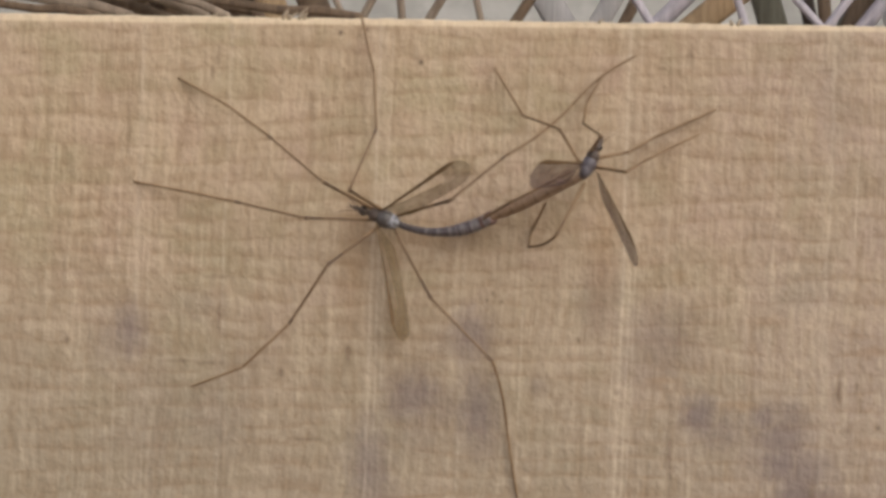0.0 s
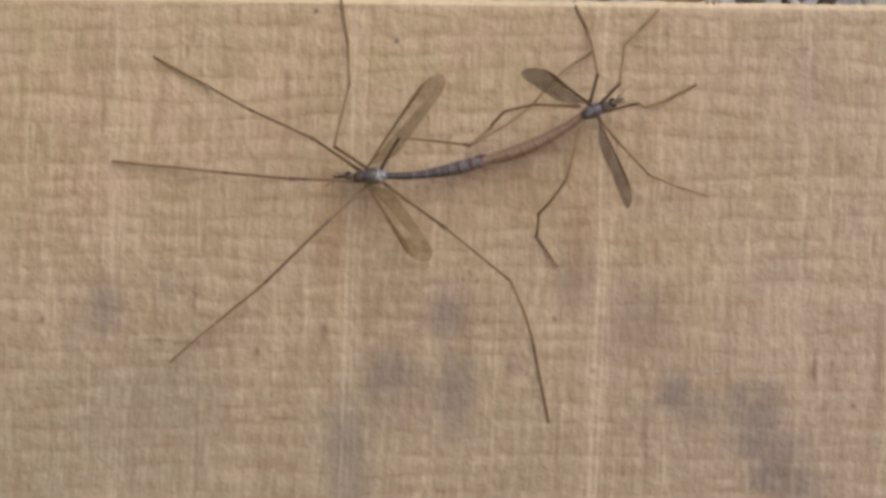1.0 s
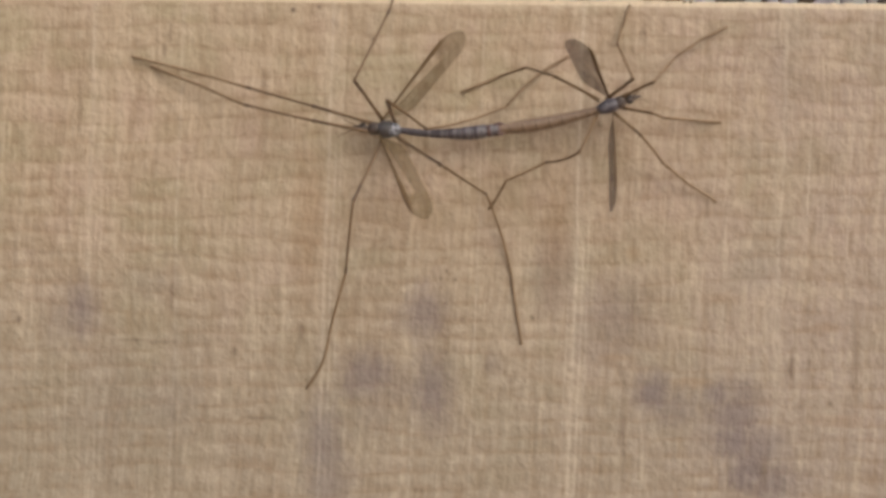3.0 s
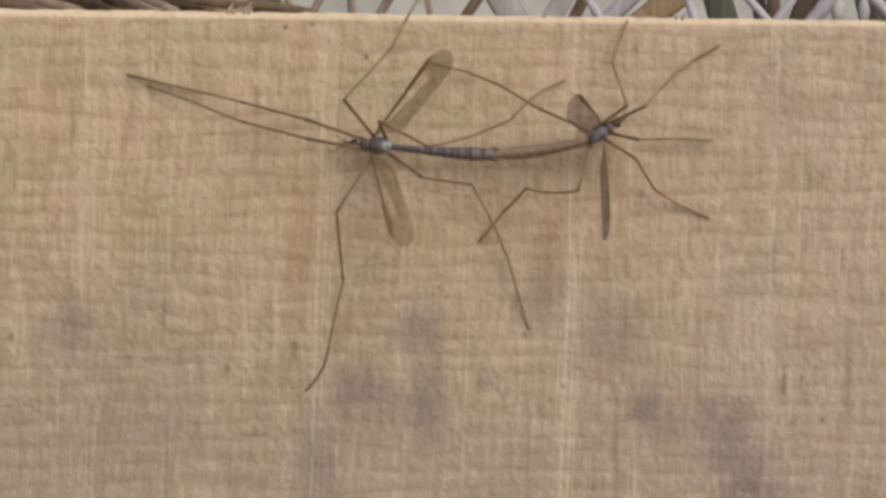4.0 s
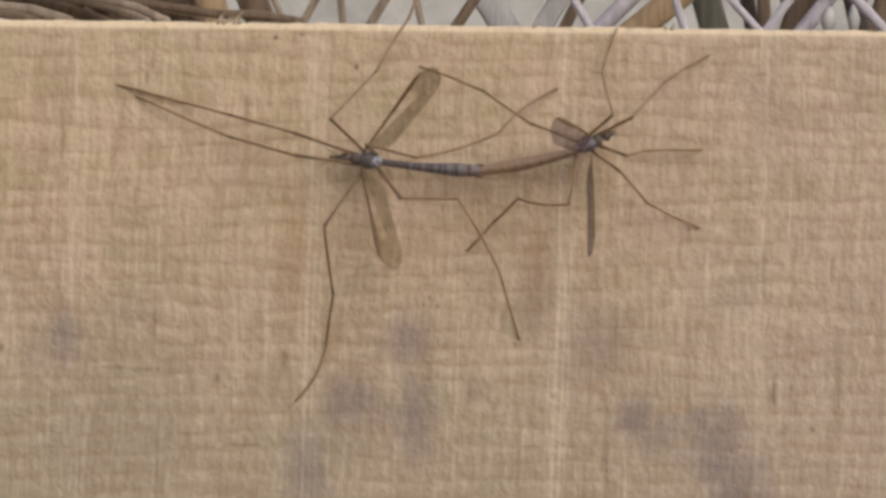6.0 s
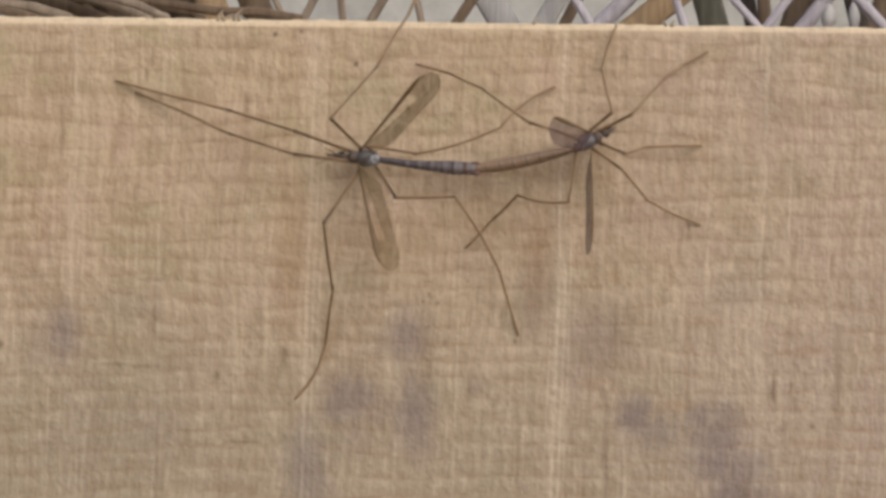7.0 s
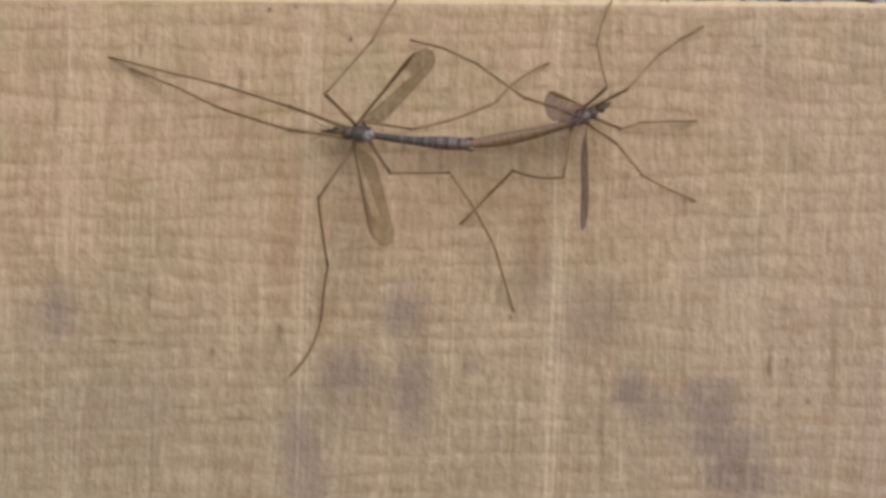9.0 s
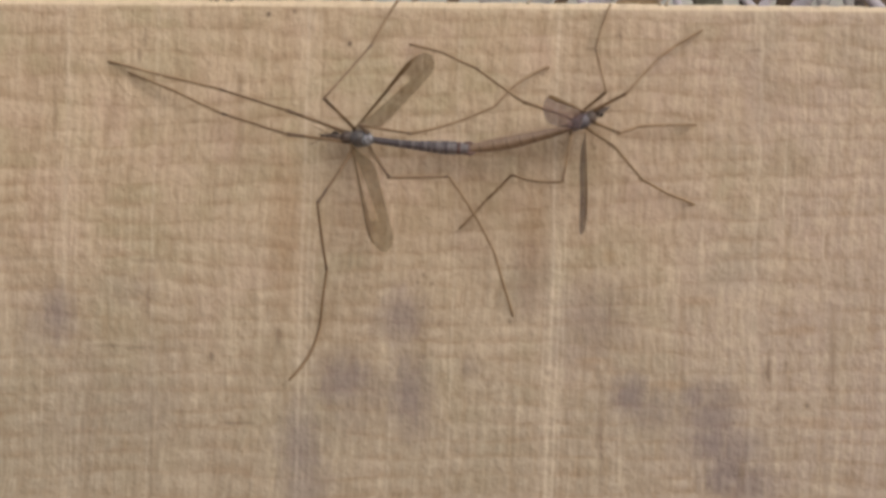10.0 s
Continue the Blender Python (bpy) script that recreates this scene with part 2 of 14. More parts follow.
    # small dark resin specks
    specks = ((-23.1, 599.0, 0.46, 0.85), (-19.6, 599.4, 0.4, 0.6), (-12.1, 595.1, 0.46, 0.85), (-30.6, 552.5, 0.7, 0.5), (-21.5, 555.7, 0.6, 0.3), (9.0, 549.0, 0.5, 0.35),
              (44.9, 550.8, 0.5, 0.4), (-60.1, 556.4, 0.5, 0.6), (-1.8, 563.8, 0.35, 0.5), (-2.6, 562.8, 0.3, 0.5), (-0.6, 562.6, 0.3, 0.5), (46.5, 546.0, 0.6, 0.4),
              (9.9, 557.6, 0.5, 0.45), (0.4, 557.2, 0.55, 0.4), (50.6, 546.4, 0.4, 0.55), (7.2, 549.0, 0.7, 0.4))
    col = g.mix(blots([(cx, cz, rr, rr * 1.2, amount) for cx, cz, rr, amount in specks], 0, 1.2), col, (0.10, 0.065, 0.045))
    # worn top edge, painted paler for the sky light it catches
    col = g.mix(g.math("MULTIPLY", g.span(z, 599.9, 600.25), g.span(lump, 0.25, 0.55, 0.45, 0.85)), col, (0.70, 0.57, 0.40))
    h = g.math("MULTIPLY", fibre, 1.0)
    for f, k in ((stripe, 0.55), (thread, 0.4), (lump, 1.3), (pebble, 0.8), (tooth, 0.9)):
        h = g.math("ADD", h, g.math("MULTIPLY", f, k))
    g.bump(h, 0.42, 0.0006)
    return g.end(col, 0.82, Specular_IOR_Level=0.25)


def plain(name, a, b, scale, rough, bump=0.0, stretch=(1, 1, 1), **more):
    """A two-tone surface with grain at two sizes; scale is in cycles per millimetre."""
    g = Graph(name)
    x, y, z = g.coords()
    v = g.vec(*[g.math("MULTIPLY", c, s * scale) for c, s in zip((x, y, z), stretch)])
    f = g.noise(v, 1, 3, 0.6)
    k = g.noise(v, 5.0, 2, 0.6)
    col = g.mix(g.span(f, 0.3, 0.7), a, b)
    col = g.mix(g.span(k, 0.35, 0.65, 0.0, 0.35), col, [c * 0.6 for c in a])
    if bump:
        g.bump(g.math("ADD", f, k), 0.5, bump)
    return g.end(col, rough, **more)


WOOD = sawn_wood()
LEG = plain("brown_chitin", (0.18, 0.112, 0.06), (0.245, 0.158, 0.088), 0.5, 0.5)
LEG_PALE = plain("light_brown_chitin", (0.225, 0.14, 0.072), (0.30, 0.198, 0.11), 0.5, 0.55)
LEG_DARK = plain("dark_knee_chitin", (0.115, 0.07, 0.04), (0.16, 0.10, 0.06), 0.8, 0.45)
THORAX_A = plain("grey_dusted_thorax", (0.055, 0.045, 0.042), (0.15, 0.138, 0.138), 0.75, 0.36, 0.0001)
THORAX_B = plain("slate_grey_thorax", (0.085, 0.074, 0.086), (0.185, 0.168, 0.19), 0.75, 0.42, 0.0001)
# pale tone that paints the bluish-white highlight on the male's back
SHIELD_GLINT = plain("shield_highlight_grey", (0.11, 0.11, 0.125), (0.55, 0.55, 0.60), 1.9, 0.22, 0.0001)
HEAD = plain("dark_head", (0.07, 0.05, 0.042), (0.145, 0.108, 0.09), 1.2, 0.5, 0.0001)
EYE = plain("black_compound_eye", (0.012, 0.01, 0.01), (0.03, 0.025, 0.025), 6.0, 0.25, 0.00005)
ABDOMEN_A = plain("grey_brown_abdomen", (0.062, 0.049, 0.055), (0.115, 0.096, 0.105), 1.0, 0.36, 0.0001)
BAND_A = plain("pale_abdomen_band", (0.135, 0.118, 0.125), (0.205, 0.182, 0.19), 1.2, 0.42, 0.0001)
TAIL_A = plain("reddish_tail", (0.10, 0.05, 0.04), (0.20, 0.118, 0.098), 1.2, 0.42, 0.0001)
ABDOMEN_B = plain("tawny_abdomen", (0.225, 0.143, 0.088), (0.325, 0.228, 0.156), 0.7, 0.42, 0.0001)
BAND_B = plain("dull_tawny_band", (0.185, 0.118, 0.074), (0.275, 0.188, 0.128), 0.9, 0.45, 0.0001)
VEIN = plain("dark_wing_vein", (0.135, 0.078, 0.031), (0.195, 0.12, 0.053), 1.0, 0.5)
HALTERE = plain("pale_haltere", (0.35, 0.27, 0.17), (0.45, 0.36, 0.24), 1.0, 0.5)
STRAW = plain("grey_straw", (0.20, 0.15, 0.11), (0.33, 0.26, 0.195), 0.25, 0.7, 0.0003, (2, 2, 0.15))
STRAW_BROWN = plain("brown_straw", (0.10, 0.065, 0.04), (0.20, 0.135, 0.085), 0.25, 0.75, 0.0003, (2, 2, 0.15))
STRAW_PALE = plain("bleached_straw", (0.42, 0.385, 0.43), (0.58, 0.54, 0.60), 0.25, 0.65, 0.0003, (2, 2, 0.15))
DRY_LEAF = plain("golden_dry_leaf", (0.26, 0.17, 0.09), (0.42, 0.29, 0.165), 0.25, 0.7, 0.0003, (2, 2, 0.15))
OLIVE_LEAF = plain("olive_grey_leaf", (0.12, 0.115, 0.082), (0.21, 0.20, 0.155), 0.25, 0.75, 0.0003, (2, 2, 0.15))
DARK_BLADE = plain("blackish_brown_blade", (0.035, 0.024, 0.02), (0.085, 0.06, 0.046), 0.25, 0.8, 0.0003, (2, 2, 0.15))
PALE_LEAF = plain("bleached_leaf", (0.36, 0.345, 0.345), (0.50, 0.48, 0.475), 0.2, 0.6, 0.0003, (2, 2, 0.15))
RENDERED = plain("pale_wall_render", (0.39, 0.385, 0.365), (0.48, 0.475, 0.455), 0.01, 0.9, 0.002)
# unseen ground, tan so that it throws warm light onto the plank
GROUND_BOUNCE = plain("warm_bounce_ground", (0.20, 0.135, 0.078), (0.34, 0.24, 0.145), 0.004, 0.95, 0.01)


def membrane(name, a, b, cover, clear, reach):
    """A tinted film with a clearer cell behind the leading edge (clear: how much thinner it is there; reach: its length)."""
    g = Graph(name)
    x, y, z = g.coords()
    f = g.noise(g.vec(g.math("MULTIPLY", x, 0.35), g.math("MULTIPLY", y, 0.9), 0), 1, 3, 0.6)
    col = g.mix(g.span(f, 0.3, 0.7), a, b)
    s = g.math("ADD", y, g.math("MULTIPLY", x, 0.099))
    mid = g.math("MULTIPLY", x, 0.078)
    d = g.math("DIVIDE", g.math("ABSOLUTE", g.math("SUBTRACT", s, mid)), g.math("ADD", 0.10, g.math("MULTIPLY", x, 0.044)))
    cell = g.math("MULTIPLY", g.span(d, 1.15, 0.85), g.math("MULTIPLY", g.span(x, 2.0, 4.2), g.span(x, reach, reach - 1.4)))
    film = g.math("SUBTRACT", g.span(f, 0.3, 0.7, cover - 0.05, cover + 0.06), g.math("MULTIPLY", cell, clear))
    return g.end(col, 0.6, Specular_IOR_Level=0.2, Alpha=film)


WING_A = membrane("amber_wing_membrane", (0.185, 0.122, 0.046), (0.245, 0.166, 0.07), 0.47, 0.42, 12.2)
WING_B = membrane("smoky_wing_membrane", (0.14, 0.088, 0.088), (0.20, 0.132, 0.134), 0.60, 0.10, 10.6)


# ---- mesh helpers; fly parts are measured in millimetres ----
def mesh_of(name, bm, material, scale=1.0, smooth=True):
    if scale != 1.0:
        bmesh.ops.scale(bm, vec=(scale,) * 3, verts=bm.verts)
    bmesh.ops.recalc_face_normals(bm, faces=bm.faces)
    me = bpy.data.meshes.new(name)
    bm.to_mesh(me)
    bm.free()
    for m in material if isinstance(material, (list, tuple)) else (material,):
        me.materials.append(m)
    for p in me.polygons:
        p.use_smooth = smooth
    return me


def part(name, bm, material, parent, label="", scale=0.001):
    ob = new(name, mesh_of(name, bm, material, scale))
    ob.parent = parent
    return tagged(ob, label)


def tube(bm, pts, radii, sides=10, flat=1.0, mats=None):
    """A rounded tube along pts; flat squeezes it across."""
    pts = [Vector(p) for p in pts]
    rings = []
    for i, p in enumerate(pts):
        d = (pts[min(i + 1, len(pts) - 1)] - pts[max(i - 1, 0)]).normalized()
        up = Vector((0, 1, 0)) if abs(d.y) < 0.9 else Vector((1, 0, 0))
        a = d.cross(up).normalized()
        b = a.cross(d).normalized()
        rings.append([bm.verts.new(p + radii[i] * (math.cos(k) * a + flat * math.sin(k) * b))
                      for k in (2 * math.pi * j / sides for j in range(sides))])
    for i in range(len(rings) - 1):
        for j in range(sides):
            f = bm.faces.new((rings[i][j], rings[i][(j + 1) % sides], rings[i + 1][(j + 1) % sides], rings[i + 1][j]))
            if mats:
                f.material_index = mats[i]
    for r in (rings[0], rings[-1]):
        f = bm.faces.new(r)
        if mats:
            f.material_index = mats[0] if r is rings[0] else mats[-1]
    return bm


def lathe(bm, prof, sides=20, mats=None, lift=None):
    """A body along x: rows of x, half width, half height."""
    rings = []
    for i, (x, w, h) in enumerate(prof):
        up = lift[i] if lift else 0
        rings.append([bm.verts.new((x, w * math.cos(k), up + h * math.sin(k))) for k in (2 * math.pi * j / sides for j in range(sides))])
    for i in range(len(rings) - 1):
        for j in range(sides):
            f = bm.faces.new((rings[i][j], rings[i][(j + 1) % sides], rings[i + 1][(j + 1) % sides], rings[i + 1][j]))
            if mats:
                f.material_index = mats[i]
    for r in (rings[0], rings[-1]):
        bm.faces.new(r)
    return bm


def ball(bm, centre, radius, squash=(1, 1, 1), u=12, v=8):
    m = Matrix.Translation(centre) @ Matrix.Diagonal((*squash, 1))
    bmesh.ops.create_uvsphere(bm, u_segments=u, v_segments=v, radius=radius, matrix=m)
    return bm


# ---- the place ----
def build_plank():
    """A sawn plank that stands upright, its top end at 0.6 m, with a worn, splintered upper edge."""
    wide, thick, top = 0.1, 0.021, 0.6
    nx = 500
    xs = [-wide + 2 * wide * i / nx for i in range(nx + 1)]
    zs = [0.0, 0.3, 0.5] + [0.528 + 0.0003 * i for i in range(237)] + [0.5994]

    def rough(x, z):
        """Depth of the face: a low step at every saw stroke, torn fibres between."""
        mx, mz = x * 1000, z * 1000
        u = saw_stroke(mx, mz)
        ramp = u % 1.0
        step = ramp / 0.72 if ramp < 0.72 else (1 - ramp) / 0.28
        step = step * step * (3 - 2 * step)
        force = 0.55 + 0.9 * noise.noise((mx * 0.05, math.floor(u) * 3.7, 2.0))
        ridge = 0.00006 * max(0.1, force) * (step - 0.5)
        return -ridge + 0.00004 * noise.noise((mx * 0.7, mz * 0.05, 9.0)) + 0.00003 * noise.noise((mx * 0.5, mz * 0.5, 6.0))

    grid = [[(x, rough(x, z) if 0.53 < z < 0.5985 else 0.0, z) for x in xs] for z in zs]
    for back, rise in ((0.00012, 0.0), (0.00035, 0.0006), (0.0009, 0.00105), (0.003, 0.0011), (thick - 0.001, 0.0011), (thick, 0.0)):
        row = []
        for x in xs:
            n = noise.noise((x * 160, back * 900, 1.0)) + 0.6 * noise.noise((x * 620, back * 900, 5.0))
            row.append((x, back, top + rise - 0.0022 * x + 0.00020 * n * (0.35 if rise == 0 else 1.0)))
        grid.append(row)
    grid.append([(x, thick, 0.0) for x in xs])
    m, k = len(grid), nx + 1
    faces = [(r * k + i, r * k + i + 1, (r + 1) * k + i + 1, (r + 1) * k + i) for r in range(m - 1) for i in range(nx)]
    faces += [((m - 1) * k + i, (m - 1) * k + i + 1, i + 1, i) for i in range(nx)]
    faces += [tuple(r * k for r in range(m)), tuple(r * k + nx for r in reversed(range(m)))]
    me = bpy.data.meshes.new("plank")
    me.from_pydata([p for row in grid for p in row], [], faces)
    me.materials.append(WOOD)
    me.polygons.foreach_set("use_smooth", [True] * len(faces))
    return tagged(new("plank", me), "rough-sawn tan softwood plank with grey mould stains, standing upright", "plank")


def build_splinter(x, lean, size):
    bm = bmesh.new()
    tube(bm, [(0, 0, -0.4), (lean * 0.4, 0, 0.25 * size), (lean, 0.1, 0.6 * size), (lean * 1.7, 0.1, 0.85 * size)], [0.3, 0.22, 0.13, 0.03], 6, 0.6)
    ob = part("splinter", bm, WOOD, plank, "frayed pale splinter")
    ob.location = (x, 0.0007, 0.6010)


def build_ground():
    bm = bmesh.new()
    bmesh.ops.create_grid(bm, x_segments=40, y_segments=40, size=300)
    ob = new("ground", mesh_of("ground", bm, GROUND_BOUNCE))
    tagged(ob, "unseen tan ground that bounces warm light, under an overcast sky", "ground", kind="structure")
    bm = bmesh.new()
    bmesh.ops.create_cube(bm, size=1, matrix=Matrix.Translation((0, 0.95, 1.2)) @ Matrix.Diagonal((6, 0.2, 2.4, 1)))
    ob = new("wall_north", mesh_of("wall_north", bm, RENDERED, smooth=False))
    tagged(ob, "pale grey-green rendered wall behind the dry stalks", "wall", kind="structure")


STALK_GROUP = "dry stalks behind the plank"


def build_stalk(x_hi, z_hi, x_lo, z_lo, width, y, material, name, label, flat=0.8):
    """A dry stem from the ground; it passes through the two given points behind the plank's top (millimetres)."""
    sx = (x_hi - x_lo) / (z_hi - z_lo)
    pts, radii = [], []
    r = width / 2
    for i in range(15):
        z = 660 * (i / 14) ** 0.7
        d = z - z_lo
        bend = sx * d if d > -25 else sx * (-25 + (1 - math.exp((d + 25) / 60)) * -60)
        wave = 0.5 * noise.noise((x_lo * 0.3, z * 0.02, y))
        pts.append((x_lo + bend + wave, y + 0.6 * wave, z))
        radii.append(r * (1.15 - 0.3 * i / 14) * (1 + 0.08 * noise.noise((z * 0.05, x_hi, 1))))
    bm = bmesh.new()
    tube(bm, pts, radii, 10, flat)
    ob = new(name, mesh_of(name, bm, material, 0.001))
    return tagged(ob, label, name.replace("_", " "), STALK_GROUP)


def build_bent_blade(a, b, width, y, material):
    """A dead blade that rises from the ground behind the plank and folds over towards one side; a: free end, b: fold.
    """
    (ax, az), (bx, bz) = a, b
    pts = [(bx + 14, y + 6, 0), (bx + 13, y + 5, 200), (bx + 10, y + 3, 420), (bx + 8, y + 1, 560), (bx + 5, y, bz - 8), (bx, y, bz),
           ((ax + bx) / 2, y - 0.5, (az + bz) / 2 + 0.4), (ax, y, az), (ax - 20, y + 2, az + 3), (ax - 45, y + 5, az - 6)]
    w = width / 2
    bm = bmesh.new()
    tube(bm, pts, [w, w, w, w, w, w * 1.05, w, w * 0.95, w * 0.8, w * 0.3], 10, 0.5)
    ob = new("dry_grass_blade", mesh_of("dry_grass_blade", bm, material, 0.001))
    return tagged(ob, "withered brown grass blade folded over behind the plank", "grass blade", STALK_GROUP)


def build_seed_head(x, z, tall, wide, y, lean):
    """A pale husk on a thin dry stem that rises from the ground; x, z: the husk's foot (millimetres)."""
    thing = tagged(new("seed_head"), "bleached empty seed husk on a thin dry stem", "seed head", STALK_GROUP)
    bm = bmesh.new()
    tube(bm, [(x - lean * 4, y + 3, 0), (x - lean * 3, y + 2, 300), (x - lean, y + 0.5, z - 40), (x, y, z + 0.4)], [0.55, 0.5, 0.4, 0.3], 8)
    part("stem", bm, STRAW, thing)
    bm = bmesh.new()
    shape = ((0, 0.22), (0.12, 0.62), (0.3, 0.95), (0.5, 1.0), (0.7, 0.78), (0.88, 0.42), (1.0, 0.06))
    tube(bm, [(x + lean * 0.5 * f, y - 0.3 * math.sin(math.pi * f), z + tall * f) for f, _ in shape], [wide / 2 * r for _, r in shape], 12, 0.6)
    for v in bm.verts:
        v.co.x += 0.12 * noise.noise(v.co * 1.3)
    part("husk", bm, PALE_LEAF, thing, "papery pale husk")


# ---- the crane flies ----
PARTS = {}
NAMES = ("femur", "tibia", "tarsus", "tarsus_tip")


# how far a piece bows sideways and upwards of its chord (millimetres)
BOWS = {"L4_2": (-0.45, 0), "L4_3": (0.65, 0), "R5_1": (0.45, 0), "L6_2": (0.35, 0), "L5_3": (0, 0.65)}


def build_leg(fly, key, lengths, thick):
    radii = ((0.19, 0.235, 0.18, 0.21), (0.165, 0.155, 0.15, 0.17), (0.16, 0.16, 0.16, 0.155), (0.155, 0.155, 0.15, 0.135))
    for j, (name, length) in enumerate(zip(NAMES, lengths)):
        r = [q * thick for q in radii[j]]
        side, lift = BOWS.get("%s_%d" % (key, j), (0, 0.02 * length if j >= 2 else 0.008 * length))
        steps = (0, 0.06, 0.12, 0.25, 0.38, 0.5, 0.62, 0.75, 0.9, 0.97, 1)
        rr = [r[0], r[1] * 0.97, r[1], (r[1] + r[2]) / 2, r[2], r[2], r[2], r[2] * 0.98, r[2] * 0.96, r[3] * 1.12 if j < 2 else r[3], r[3] * 0.9]
        pts = [(-0.05 + (length + 0.1) * f, side * math.sin(math.pi * f), lift * math.sin(math.pi * f)) for f in steps]
        bm = bmesh.new()
        tube(bm, pts, rr, 8, 1.0, (0,) * 7 + ((1, 1, 1) if j == 0 else (0, 1, 1) if j == 1 else (0, 0, 0)))
        if j == 3:
            for s in (-1, 1):
                tube(bm, [(length, 0, 0), (length + 0.18, s * 0.1, -0.02), (length + 0.26, s * 0.2, -0.1)], [0.05, 0.035, 0.01], 5)
        PARTS["%s_%d" % (key, j)] = part(name, bm, (LEG if j < 2 and key[0] == "L" else LEG_PALE, LEG_DARK if key[0] == "L" else LEG), fly)


def build_wing(fly, key, length, width, bold, material):
    """A wing along x, its dark leading edge at y = 0, the blade towards +y."""
    edge = []
    for i in range(41):
        u = i / 40
        # a straight leading edge, a lobe that widens soon behind the root, a round tip on the axis
        front = -0.42 * width * u / 0.82 if u < 0.82 else -0.42 * width * math.sqrt(max(0, 1 - ((u - 0.82) / 0.18) ** 2))
        lobe = min(1, u / 0.27)
        back = width * (0.04 + 0.62 * lobe * lobe * (3 - 2 * lobe)) * (1 - 0.22 * max(0, u - 0.32) / 0.5)
        if u > 0.8:
            back = width * 0.523 * math.sqrt(max(0, 1 - ((u - 0.8) / 0.2) ** 2.2))
        edge.append((u * length, front - 0.04, max(front, back) + 0.04))
    bm = bmesh.new()
    cols = 8
    rows = []
    for x, a, b in edge:
        row = []
        for k in range(cols + 1):
            y = a + (b - a) * k / cols
            z = 0.12 * math.sin(x * 0.25) + 0.05 * math.sin(y * 2.2 + x * 0.3)
            row.append(bm.verts.new((x, y, z)))
        rows.append(row)
    for a, b in zip(rows, rows[1:]):
        for k in range(cols):
            bm.faces.new((a[k], a[k + 1], b[k + 1], b[k]))
    bmesh.ops.solidify(bm, geom=bm.faces[:], thickness=0.02)
    wing = part("wing", bm, material, fly, "translucent brown wing with dark leading edge")

    def vein(pts, r):
        bm = bmesh.new()
        q = [(x, y, 0.12 * math.sin(x * 0.25) + 0.05 * math.sin(y * 2.2 + x * 0.3) + 0.02) for x, y in pts]
        tube(bm, q, [r * (1 - 0.45 * i / (len(q) - 1)) for i in range(len(q))], 6)
        part("wing_vein", bm, VEIN, wing)

    front = [(x, a) for x, a, b in edge]
    bm = bmesh.new()
    us = [i / 14 for i in range(15)]
    line = [front[round(u * 36)] for u in us]
    wide = [bold * q for q in [0.105 + 0.05 * u + 0.13 * math.exp(-((u - 0.78) / 0.2) ** 2) - 0.12 * max(0, u - 0.9) / 0.1 for u in us]]
    tube(bm, [(x, y + w * 0.4, 0.12 * math.sin(x * 0.25) + 0.05 * math.sin(y * 2.2 + x * 0.3)) for (x, y), w in zip(line, wide)], wide, 8, 1.0)
    for v in bm.verts:
        v.co.z = 0.12 * math.sin(v.co.x * 0.25) + (v.co.z - 0.12 * math.sin(v.co.x * 0.25)) * 0.5
    part("costa", bm, VEIN, wing, "thick dark leading edge")
    vein([(x, a + 0.1 + 0.02 * x) for x, a, b in edge[2:33:3]], 0.085)
    vein([(x, a + 0.12 + 0.145 * x) for x, a, b in edge[3:28:3]], 0.05)
    vein([(x, a + (b - a) * 0.68) for x, a, b in edge[10:38:3]], 0.02)
    vein([(x, a + (b - a) * 0.84) for x, a, b in edge[8:34:3]], 0.016)
    vein([(x, a + (b - a) * 0.985) for x, a, b in edge[4:40:2]], 0.03)
    for i, s, e in ((26, 0.45, 0.7), (25, 0.12, 0.5)):
        x, a, b = edge[i]
        vein([(x, a + (b - a) * s), (x + 0.2, a + (b - a) * e)], 0.035)
    PARTS[key] = wing
    return wing


